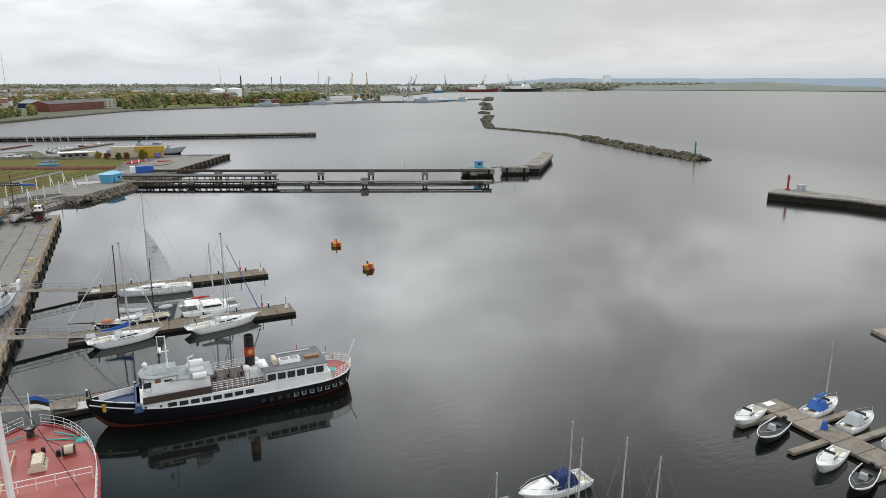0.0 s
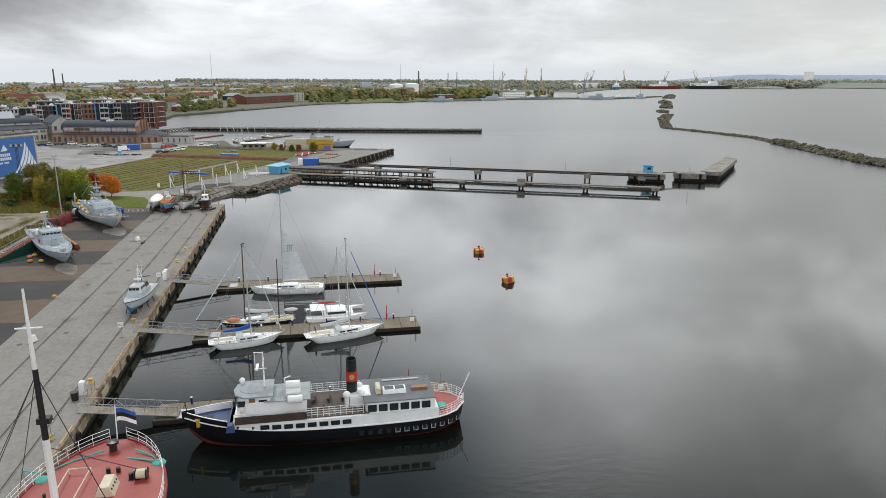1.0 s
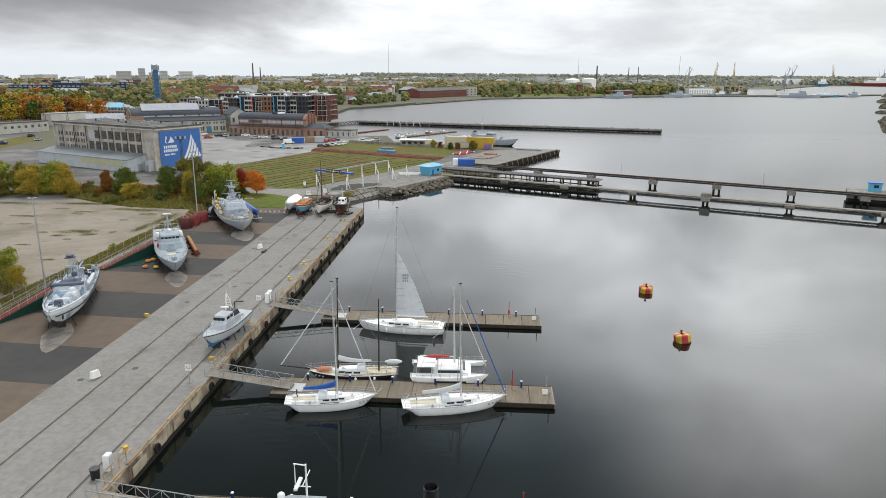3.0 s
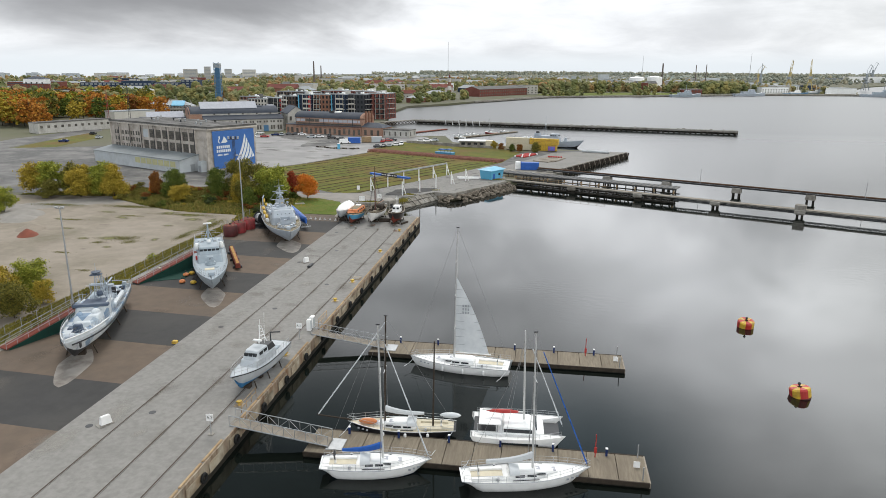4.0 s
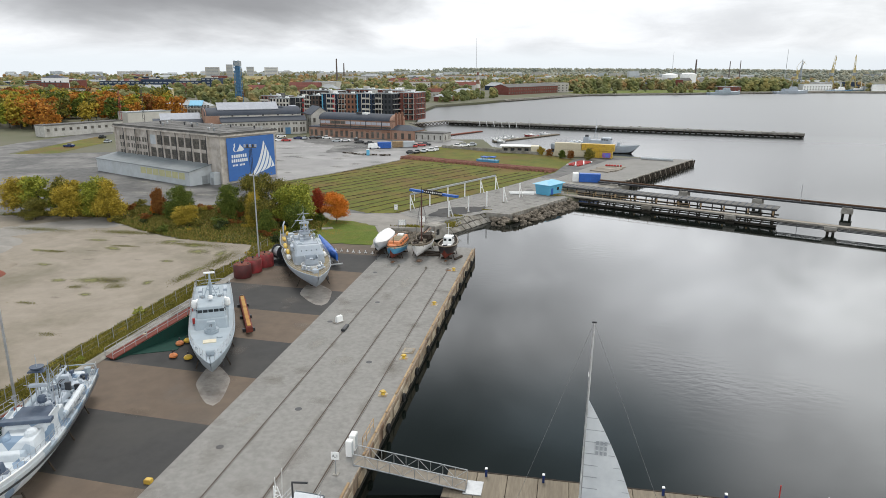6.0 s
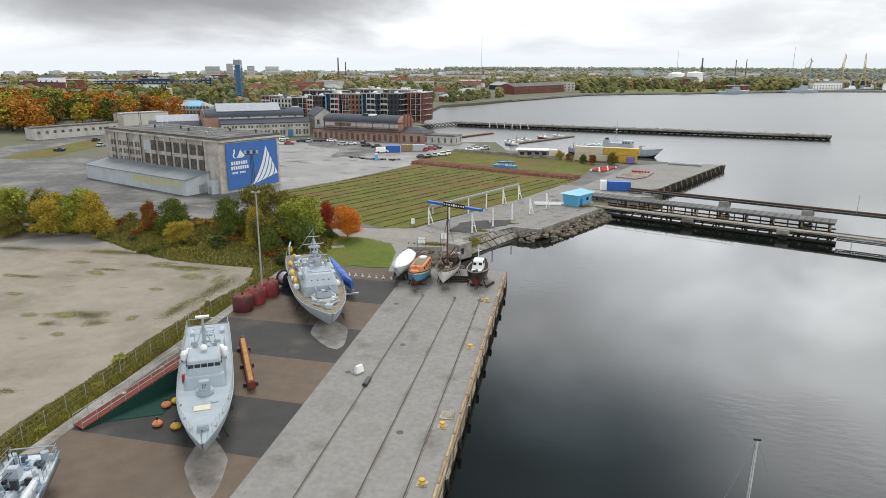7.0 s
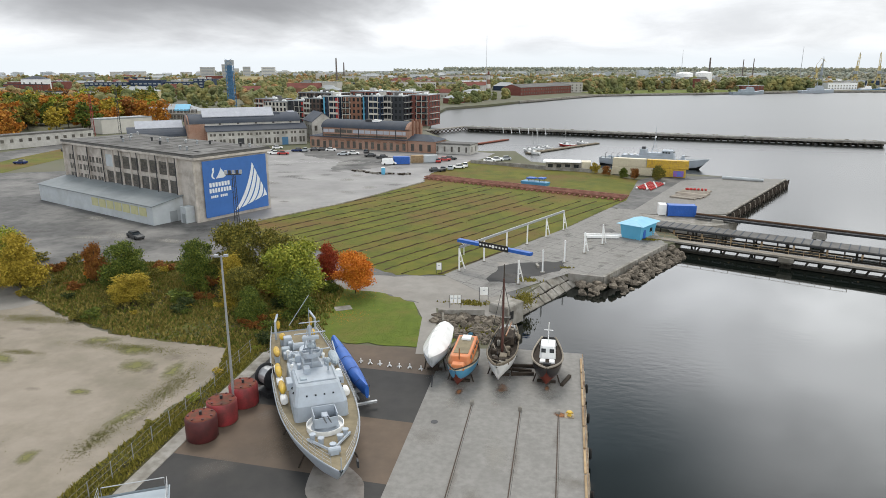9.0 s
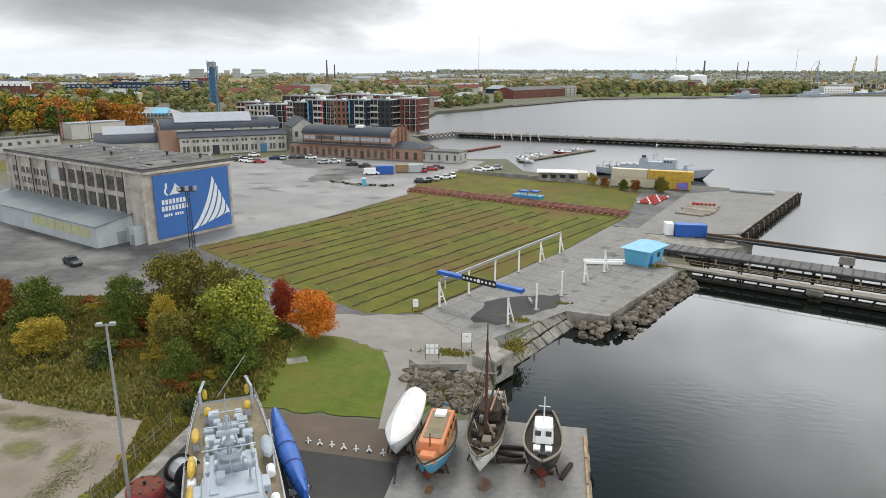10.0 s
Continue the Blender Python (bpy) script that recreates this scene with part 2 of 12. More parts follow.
WHITE_GLOSS = mat("white_gelcoat", (0.87, 0.87, 0.86), (0.81, 0.81, 0.80), 1.0, 0.22, c3=(0.66, 0.66, 0.64), big=0.5, amount=0.3)
CREAM = mat("cream_deck", (0.62, 0.56, 0.42), (0.54, 0.48, 0.36), 2, 0.6)
NAVY_GREY = mat("warship_grey", (0.395, 0.44, 0.495), (0.34, 0.38, 0.43), 0.8, 0.5, c3=(0.29, 0.31, 0.33), big=0.35, amount=0.5, bump=0.05)
NAVY_LIGHT = mat("light_warship_grey", (0.33, 0.385, 0.43), (0.29, 0.34, 0.38), 0.8, 0.5, c3=(0.23, 0.26, 0.28), big=0.35, amount=0.5)
def camo_mat():
    """White hull paint under sharp-edged slate blue camouflage patches."""
    m = mat("blue_white_camouflage", (0.60, 0.635, 0.66), (0.50, 0.535, 0.565), 1.0, 0.5)
    t = m.node_tree
    b = t.nodes["Principled BSDF"]
    base = b.inputs["Base Color"].links[0].from_socket
    cells = t.nodes.new("ShaderNodeTexVoronoi")
    cells.inputs["Scale"].default_value = 0.85
    t.links.new(t.nodes.new("ShaderNodeNewGeometry").outputs["Position"], cells.inputs["Vector"])
    tone = t.nodes.new("ShaderNodeSeparateColor")
    t.links.new(cells.outputs["Color"], tone.inputs[0])
    last = base
    for channel, edge, colour in ((0, 0.74, (0.20, 0.28, 0.38)), (1, 0.70, (0.36, 0.42, 0.48))):
        pick = t.nodes.new("ShaderNodeMath")
        pick.operation = "GREATER_THAN"
        pick.inputs[1].default_value = edge
        t.links.new(tone.outputs[channel], pick.inputs[0])
        n = t.nodes.new("ShaderNodeMix")
        n.data_type = "RGBA"
        t.links.new(pick.outputs[0], n.inputs[0])
        t.links.new(last, n.inputs[6])
        n.inputs[7].default_value = (*colour, 1)
        last = n.outputs[2]
    t.links.new(last, b.inputs["Base Color"])
    return m


CAMO = camo_mat()
DECK_GREY = mat("worn_grey_deck", (0.34, 0.37, 0.385), (0.28, 0.31, 0.325), 1.0, 0.7, c3=(0.2, 0.215, 0.22), big=0.5, amount=0.5)
DECK_TAN = mat("tan_wood_deck", (0.27, 0.225, 0.145), (0.21, 0.175, 0.115), 1.5, 0.8, c3=(0.15, 0.125, 0.085), big=0.5)
DECK_BROWN = mat("dark_brown_deck", (0.060, 0.036, 0.028), (0.045, 0.028, 0.022), 1.5, 0.6, c3=(0.09, 0.06, 0.05), big=0.6)
SHIP_BLUE = mat("dark_ship_blue", (0.055, 0.08, 0.125), (0.04, 0.06, 0.1), 1.2, 0.6, c3=(0.12, 0.15, 0.19), big=0.5)
DECK_BLUE = mat("blue_deck", (0.045, 0.085, 0.20), (0.035, 0.065, 0.155), 1.5, 0.6, c3=(0.09, 0.12, 0.19), big=0.6)
DECK_RED = mat("red_deck", (0.31, 0.045, 0.036), (0.25, 0.037, 0.030), 1.0, 0.5, c3=(0.38, 0.095, 0.075), big=0.25, amount=0.6)
RED = mat("red_paint", (0.45, 0.03, 0.025), (0.36, 0.03, 0.025), 2, 0.5)
RED_OXIDE = mat("red_oxide_bottom", (0.20, 0.045, 0.030), (0.14, 0.035, 0.025), 1.5, 0.7, c3=(0.09, 0.04, 0.03), big=0.6)
RED_STEEL = mat("weathered_red_steel", (0.37, 0.045, 0.05), (0.26, 0.036, 0.04), 1.2, 0.6, c3=(0.10, 0.028, 0.025), big=0.5, amount=0.8)
DARK_RED = mat("dark_red_steel", (0.10, 0.018, 0.018), (0.06, 0.015, 0.015), 1.2, 0.6)
PIPE_RED = mat("rusty_red_pipe", (0.26, 0.085, 0.055), (0.19, 0.07, 0.05), 0.6, 0.8, vary=0.15)
ORANGE = mat("orange_paint", (0.62, 0.20, 0.06), (0.52, 0.17, 0.06), 1.5, 0.55, c3=(0.42, 0.2, 0.1), big=0.8)
BLUE = mat("bright_blue_cover", (0.020, 0.115, 0.45), (0.016, 0.09, 0.36), 1.2, 0.5)
BLUE_DARK = mat("navy_canvas", (0.020, 0.035, 0.12), (0.015, 0.03, 0.1), 2, 0.7)
LIGHT_BLUE = mat("light_blue_sheet", (0.11, 0.40, 0.60), (0.095, 0.36, 0.55), 0.7, 0.5)
HULL_BLUE = mat("sky_blue_hull", (0.07, 0.27, 0.44), (0.06, 0.23, 0.38), 1, 0.45)
BOTTOM_BLUE = mat("blue_antifouling", (0.04, 0.19, 0.40), (0.035, 0.16, 0.33), 1, 0.6)
GREEN_NET = mat("green_netting", (0.012, 0.055, 0.042), (0.015, 0.045, 0.035), 2, 0.8)
TEAL_ROPE = mat("teal_mooring_rope", (0.10, 0.42, 0.36), (0.08, 0.34, 0.3), 4, 0.8)
WOOD = mat("grey_brown_planking", (0.235, 0.20, 0.150), (0.165, 0.138, 0.105), 1.2, 0.85, c3=(0.145, 0.12, 0.09), big=0.1, bump=0.3, vary=0.08, stretch=(5.0, 0.5, 1))
WOOD_GREY = mat("silvered_planking", (0.30, 0.265, 0.22), (0.23, 0.20, 0.165), 1.2, 0.85, c3=(0.17, 0.14, 0.11), big=0.3, bump=0.2, vary=0.15)
WOOD_DARK = mat("dark_weathered_wood", (0.055, 0.042, 0.032), (0.035, 0.028, 0.022), 2, 0.85)
WOOD_VARNISH = mat("varnished_wood", (0.28, 0.13, 0.05), (0.2, 0.09, 0.035), 2, 0.45)
BARK = mat("bark", (0.07, 0.055, 0.042), (0.045, 0.036, 0.028), 3, 0.95, bump=0.5)
ALU = mat("galvanised_metal", (0.42, 0.43, 0.44), (0.34, 0.35, 0.36), 2, 0.45, 0.5)
MAST_ALU = mat("aluminium_spar", (0.62, 0.62, 0.61), (0.54, 0.54, 0.53), 2, 0.45, 0.2)
STEEL_DARK = mat("dark_steel", (0.05, 0.052, 0.055), (0.035, 0.036, 0.04), 2, 0.5, 0.4)
WIRE = mat("rigging_wire", (0.25, 0.25, 0.25), (0.2, 0.2, 0.2), 2, 0.5)
GLASS = mat("dark_window_glass", (0.018, 0.022, 0.026), (0.025, 0.03, 0.034), 1, 0.08)
SAIL = mat("white_sailcloth", (0.66, 0.68, 0.69), (0.58, 0.60, 0.615), 1.2, 0.7)
GREY_BAR = mat("faint_grey_print", (0.36, 0.38, 0.40), (0.33, 0.35, 0.37), 2, 0.7)
GREY_ROOF = mat("grey_felt_roof", (0.16, 0.155, 0.148), (0.12, 0.116, 0.11), 0.4, 0.85, c3=(0.085, 0.08, 0.076), big=0.1)
DARK_ROOF = mat("dark_seamed_roof", (0.062, 0.072, 0.092), (0.052, 0.060, 0.078), 0.5, 0.75, c3=(0.085, 0.09, 0.1), big=0.1, vary=0.1)
TIN_ROOF = mat("pale_tin_roof", (0.30, 0.32, 0.33), (0.25, 0.27, 0.28), 0.5, 0.6, c3=(0.2, 0.21, 0.22), big=0.15)
SKYLIGHT = mat("milky_skylight_glazing", (0.44, 0.45, 0.49), (0.37, 0.38, 0.42), 0.6, 0.75)
LIME_WALL = mat("pale_limestone_wall", (0.52, 0.505, 0.475), (0.42, 0.405, 0.375), 0.7, 0.9, c3=(0.25, 0.235, 0.21), big=0.2, bump=0.2)
PANEL_WALL = mat("weathered_concrete_panel", (0.54, 0.495, 0.45), (0.43, 0.39, 0.345), 0.6, 0.9, c3=(0.28, 0.25, 0.22), big=0.15, amount=0.7, bump=0.15, vary=0.08)
PALE_SHED = mat("pale_blue_grey_cladding", (0.48, 0.51, 0.53), (0.42, 0.45, 0.47), 0.5, 0.7, c3=(0.36, 0.37, 0.37), big=0.2)
PALE_YELLOW = mat("pale_yellow_panel", (0.50, 0.48, 0.27), (0.43, 0.42, 0.24), 1, 0.7)
BRICK = mat("red_brown_brick", (0.245, 0.120, 0.080), (0.195, 0.097, 0.066), 1.5, 0.9, c3=(0.28, 0.17, 0.125), big=0.15, amount=0.7, bump=0.2)
BRICK_PALE = mat("pale_pinkish_brick", (0.34, 0.205, 0.150), (0.28, 0.165, 0.120), 1.5, 0.9, c3=(0.37, 0.26, 0.205), big=0.15, amount=0.7, bump=0.2)
BRICK_RED = mat("deep_red_brick", (0.175, 0.062, 0.05), (0.135, 0.05, 0.04), 1.5, 0.9, c3=(0.25, 0.10, 0.08), big=0.1)
BANNER_BLUE = mat("blue_banner_vinyl", (0.045, 0.15, 0.44), (0.04, 0.13, 0.39), 0.6, 0.5)
BANNER_WHITE = mat("white_banner_print", (0.75, 0.78, 0.80), (0.7, 0.73, 0.76), 1, 0.5)
WINDOW_DARK = mat("grimy_window_glass", (0.060, 0.055, 0.048), (0.095, 0.085, 0.072), 1.2, 0.35, c3=(0.14, 0.125, 0.105), big=0.6, vary=0.35)
STUCCO = mat("pale_stucco", (0.50, 0.48, 0.44), (0.44, 0.42, 0.385), 0.3, 0.9, vary=0.25)
STUCCO_YELLOW = mat("yellow_stucco", (0.58, 0.49, 0.28), (0.52, 0.44, 0.25), 0.3, 0.9)
CLAD_DARK = mat("charcoal_cladding", (0.045, 0.048, 0.055), (0.035, 0.038, 0.043), 0.5, 0.7, vary=0.3)
CLAD_NAVY = mat("navy_cladding", (0.030, 0.048, 0.085), (0.025, 0.04, 0.07), 0.5, 0.7, vary=0.2)
TOWER_BLUE = mat("blue_tower_steel", (0.065, 0.17, 0.30), (0.05, 0.14, 0.25), 0.5, 0.6)


def leaf_mat(name, a, b, c, stand=0.0):
    """Leaves that differ blade by blade, or, with a stand's size in metres, tree by tree."""
    m = mat(name, a, b, 0.6, 0.8)
    t = m.node_tree
    bs = t.nodes["Principled BSDF"]
    geo = t.nodes.new("ShaderNodeNewGeometry")
    rnd = geo.outputs["Random Per Island"]
    if stand:
        trees = t.nodes.new("ShaderNodeTexNoise")
        trees.inputs["Scale"].default_value, trees.inputs["Detail"].default_value = 1.0 / stand, 1.0
        t.links.new(geo.outputs["Position"], trees.inputs["Vector"])
        spread = t.nodes.new("ShaderNodeMapRange")
        spread.inputs[1].default_value, spread.inputs[2].default_value = 0.32, 0.68
        t.links.new(trees.outputs[0], spread.inputs[0])
        both = t.nodes.new("ShaderNodeMix")
        both.inputs["Factor"].default_value = 0.38
        t.links.new(spread.outputs[0], both.inputs["A"])
        t.links.new(rnd, both.inputs["B"])
        rnd = both.outputs["Result"]
        grain = t.nodes.new("ShaderNodeTexNoise")
        grain.inputs["Scale"].default_value, grain.inputs["Detail"].default_value = 0.9, 3.0
        t.links.new(geo.outputs["Position"], grain.inputs["Vector"])
        bump = t.nodes.new("ShaderNodeBump")
        bump.inputs["Strength"].default_value, bump.inputs["Distance"].default_value = 1.0, 1.6
        t.links.new(grain.outputs[0], bump.inputs["Height"])
        t.links.new(bump.outputs[0], bs.inputs["Normal"])
    cr = t.nodes.new("ShaderNodeValToRGB")
    cr.color_ramp.elements[0].color, cr.color_ramp.elements[1].color = (*a, 1), (*c, 1)
    cr.color_ramp.elements.new(0.5).color = (*b, 1)
    t.links.new(rnd, cr.inputs[0])
    t.links.new(cr.outputs[0], bs.inputs["Base Color"])
    bs.inputs["Subsurface Weight"].default_value = 0.0
    return m


LEAF = {
    "green": leaf_mat("green_leaves", (0.035, 0.06, 0.012), (0.095, 0.13, 0.022), (0.19, 0.21, 0.035)),
    "dark": leaf_mat("dark_green_leaves", (0.022, 0.036, 0.012), (0.040, 0.060, 0.016), (0.075, 0.085, 0.02)),
    "lime": leaf_mat("yellow_green_leaves", (0.11, 0.145, 0.02), (0.24, 0.265, 0.032), (0.40, 0.385, 0.06)),
    "yellow": leaf_mat("yellow_leaves", (0.20, 0.148, 0.02), (0.38, 0.285, 0.034), (0.48, 0.36, 0.055)),
    "olive": leaf_mat("olive_leaves", (0.060, 0.064, 0.015), (0.15, 0.14, 0.027), (0.29, 0.24, 0.045)),
    "orange": leaf_mat("orange_leaves", (0.42, 0.10, 0.012), (0.60, 0.18, 0.018), (0.66, 0.28, 0.035)),
    "amber": leaf_mat("amber_leaves", (0.24, 0.085, 0.016), (0.40, 0.155, 0.024), (0.50, 0.25, 0.04)),
    "rust": leaf_mat("rust_leaves", (0.14, 0.055, 0.018), (0.23, 0.085, 0.02), (0.30, 0.14, 0.03)),
    "red": leaf_mat("red_leaves", (0.20, 0.03, 0.015), (0.33, 0.045, 0.02), (0.36, 0.10, 0.03)),
}
# far foliage, lighter than the near trees to put haze into its colour
FAR_LEAF = {
    "green": leaf_mat("hazed_park_leaves", (0.085, 0.105, 0.045), (0.16, 0.175, 0.065), (0.30, 0.25, 0.085), 26),
    "mixed": leaf_mat("hazed_autumn_leaves", (0.12, 0.14, 0.065), (0.22, 0.21, 0.09), (0.40, 0.20, 0.085), 22),
    # palest set: distance haze is mixed into these leaf colours
    "blue": leaf_mat("hazed_far_leaves", (0.22, 0.245, 0.21), (0.28, 0.285, 0.225), (0.36, 0.32, 0.22), 60),
}

# ---- building tools ----
class Geo:
    """Gathers vertices and faces of one mesh."""

    def __init__(self):
        self.v, self.f, self.m = [], [], []

    def add(self, vs, fs, m=0):
        k = len(self.v)
        self.v.extend(tuple(p) for p in vs)
        self.f.extend(tuple(i + k for i in f) for f in fs)
        self.m.extend([m] * len(fs))
        return self

    def box(self, x, y, z, sx, sy, sz, rz=0.0, top=(1.0, 1.0), bev=0.0, m=0, shift=(0, 0)):
        """A box by the middle of its base, with a tapered top and a chamfered upper edge."""
        c, s = math.cos(radians(rz)), math.sin(radians(rz))
        rings = [(1.0, 1.0, 0.0, 0.0), (*top, sz, 0.0)]
        if bev:
            rings = [(1.0, 1.0, 0.0, 0.0), (*top, sz - bev, 0.0), (*top, sz, bev)]
        vs = []
        for tx, ty, h, inset in rings:
            k = h / sz if sz else 0
            for a, b in ((-1, -1), (1, -1), (1, 1), (-1, 1)):
                px, py = a * (sx * tx / 2 - inset) + shift[0] * k, b * (sy * ty / 2 - inset) + shift[1] * k
                vs.append((x + px * c - py * s, y + px * s + py * c, z + h))
        n = len(rings)
        fs = [(3, 2, 1, 0), tuple(4 * (n - 1) + i for i in range(4))]
        for r in range(n - 1):
            for i in range(4):
                j = (i + 1) % 4
                fs.append((4 * r + i, 4 * r + j, 4 * r + 4 + j, 4 * r + 4 + i))
        return self.add(vs, fs, m)

    def rod(self, p, q, r, r2=None, n=6, m=0, caps=True):
        p, q = Vector(p), Vector(q)
        r2 = r if r2 is None else r2
        d = (q - p).normalized() if (q - p).length else Vector((0, 0, 1))
        a = d.orthogonal().normalized()
        b = d.cross(a)
        vs = []
        for base, rad in ((p, r), (q, r2)):
            for i in range(n):
                t = 2 * math.pi * i / n
                vs.append(base + a * (rad * math.cos(t)) + b * (rad * math.sin(t)))
        fs = [(i, (i + 1) % n, n + (i + 1) % n, n + i) for i in range(n)]
        if caps:
            fs += [tuple(range(n - 1, -1, -1)), tuple(range(n, 2 * n))]
        return self.add(vs, fs, m)

    def line(self, pts, r, n=5, m=0):
        pts = [Vector(p) for p in pts]
        rings, a = [], None
        for i, p in enumerate(pts):
            d = (pts[min(i + 1, len(pts) - 1)] - pts[max(i - 1, 0)])
            d = d.normalized() if d.length > 1e-6 else Vector((0, 0, 1))
            a = d.orthogonal().normalized() if a is None else (a - d * a.dot(d))
            a = a.normalized() if a.length > 1e-5 else d.orthogonal().normalized()
            b = d.cross(a)
            rings.append([p + a * (r * math.cos(2 * math.pi * k / n)) + b * (r * math.sin(2 * math.pi * k / n)) for k in range(n)])
        return self.loft(rings, m=m)

    def beam(self, p, q, w, h, m=0):
        """A bar of w by h from p to q, kept level across."""
        p, q = Vector(p), Vector(q)
        d = (q - p).normalized()
        side = d.cross(Vector((0, 0, 1)))
        side = side.normalized() if side.length > 1e-4 else Vector((1, 0, 0))
        upv = side.cross(d).normalized()
        vs = [b + side * (w / 2 * i) + upv * (h / 2 * j) for b in (p, q) for i, j in ((-1, -1), (1, -1), (1, 1), (-1, 1))]
        return self.add(vs, [(3, 2, 1, 0), (4, 5, 6, 7), (0, 1, 5, 4), (1, 2, 6, 5), (2, 3, 7, 6), (3, 0, 4, 7)], m)

    def prism(self, poly, z0, z1, m=0, inset=0.0):
        n = len(poly)
        vs = [(x, y, z0) for x, y in poly] + [(x, y, z1) for x, y in poly]
        fs = [tuple(range(n - 1, -1, -1)), tuple(range(n, 2 * n))] + [(i, (i + 1) % n, n + (i + 1) % n, n + i) for i in range(n)]
        return self.add(vs, fs, m)

    def loft(self, rings, caps=True, closed=True, m=0, mats=None):
        n = len(rings[0])
        vs = [p for r in rings for p in r]
        fs, ms = [], []
        for k in range(len(rings) - 1):
            for i in range(n if closed else n - 1):
                j = (i + 1) % n
                fs.append((k * n + i, k * n + j, (k + 1) * n + j, (k + 1) * n + i))
                ms.append(mats[i] if mats else m)
        if caps:
            fs += [tuple(range(n - 1, -1, -1)), tuple((len(rings) - 1) * n + i for i in range(n))]
            ms += [m, m]
        start = len(self.m)
        self.add(vs, fs, m)
        self.m[start:] = ms
        return self

    def ball(self, c, r, n=10, k=6, m=0, squash=(1, 1, 1), half=False):
        rings = []
        lo = 0.0 if half else -math.pi / 2
        for j in range(k + 1):
            t = lo + (math.pi / 2 - lo) * j / k
            rr = max(math.cos(t), 0.02) * r
            rings.append([(c[0] + rr * squash[0] * math.cos(2 * math.pi * i / n), c[1] + rr * squash[1] * math.sin(2 * math.pi * i / n), c[2] + r * squash[2] * math.sin(t)) for i in range(n)])
        return self.loft(rings, m=m)

    def turned(self, profile, n=14, c=(0, 0), m=0):
        """A turned body from (radius, height) pairs."""
        return self.loft([[(c[0] + r * math.cos(2 * math.pi * i / n), c[1] + r * math.sin(2 * math.pi * i / n), z) for i in range(n)] for r, z in profile], m=m)

    def mesh(self, name, mats, smooth=False):
        me = bpy.data.meshes.new(name)
        me.from_pydata(self.v, [], self.f)
        for mt in mats:
            me.materials.append(mt)
        if len(mats) > 1:
            me.polygons.foreach_set("material_index", self.m)
        if smooth:
            me.polygons.foreach_set("use_smooth", [True] * len(me.polygons))
            me.set_sharp_from_angle(angle=radians(38))
        me.update()
        return me


def as_list(m):
    return list(m) if isinstance(m, (list, tuple)) else [m]


def part(name, geo, material, parent, label="", smooth=False):
    ob = new(name, geo.mesh(name, as_list(material), smooth))
    ob.parent = parent
    return tagged(ob, label)


def piece(name, me, parent, m=None):
    """A part that shares a mesh with its likes."""
    ob = new(name, me)
    ob.parent = parent
    if m is not None:
        ob.matrix_basis = m
    return ob


def thing(name, label, category, x, y, z, rz=0.0, group="", kind=""):
    ob = new(name)
    ob.empty_display_size = 0.2
    ob.matrix_basis = pose(x, y, z, 0, 0, rz)
    return tagged(ob, label, category, group, kind)


def solid(name, geo, material, label, category="", group="", kind="", at=(0, 0, 0), rz=0.0, smooth=False):
    """A thing of one mesh."""
    ob = new(name, geo.mesh(name, as_list(material), smooth))
    ob.matrix_basis = pose(*at, 0, 0, rz)
    return tagged(ob, label, category, group, kind)


def heading(dx, dy):
    return math.degrees(math.atan2(dy, dx))


UNEVEN = {"lawn": 0.35, "scrub_strip": 0.6, "sand_lot": 0.7, "gravel_road": 0.45, "yard_road": 0.5, "dirt_track": 0.6, "grass_field": 0.4, "verge_strip": 0.25, "dark_patch": 0.7, "parking_lot": 0.5, "dark_parking": 0.9, "lawn_corner": 0.2}


def uneven_edge(poly, rough):
    rng = random.Random(len(poly) * 7 + int(rough * 100))
    out = []
    for (x1, y1), (x2, y2) in zip(poly, poly[1:] + poly[:1]):
        L = math.hypot(x2 - x1, y2 - y1)
        n = max(1, min(60, int(L / 1.3)))
        for i in range(n):
            u = i / n
            k = rng.uniform(-rough, rough) if i else 0.0
            out.append((x1 + (x2 - x1) * u - (y2 - y1) / L * k, y1 + (y2 - y1) * u + (x2 - x1) / L * k))
    return out


def zone(name, poly, z, material, label, thick=0.02):
    if name in UNEVEN:
        poly = uneven_edge(poly, UNEVEN[name])
    return solid(name, Geo().prism(poly, z - thick, z), material, label, "ground", kind="structure")


def stones(poly_fn, count, rng, r0, r1):
    """Rounded uneven stones: yields (place, size, turn)."""
    for _ in range(count):
        yield poly_fn(rng), rng.uniform(r0, r1), rng.uniform(0, 360)


def stone_mesh(seed):
    rng = random.Random(seed)
    g = Geo().ball((0, 0, 0), 1.0, n=6, k=4)
    out = []
    for p in g.v:
        k = 1 + rng.uniform(-0.32, 0.26)
        out.append((p[0] * k * 1.15, p[1] * k, p[2] * k * 0.68))
    g.v = out
    return g


STONE_GEOS = [stone_mesh(i) for i in range(6)]
STONE_MESHES = [g.mesh("stone", [STONE]) for g in STONE_GEOS]

# ---- sea and land ----
QX, QW, QN = -17.0, -33.5, 203.5          # quay edge, inner border, north end
PU = Vector((0.915, -0.403, 0))            # the way of the jetty and of the old slip lines
PV = Vector((0.403, 0.915, 0))

sea = Geo().add([(-1850, -900, 0), (4900, -900, 0), (4900, 4900, 0), (0, 4800, 0), (-780, 4400, 0), (-1180, 2280, 0), (-1600, 1150, 0), (-1850, 400, 0)], [tuple(range(8))])
solid("water", sea, WATER, "calm grey harbour water with faint ripple patches", "water", kind="structure")

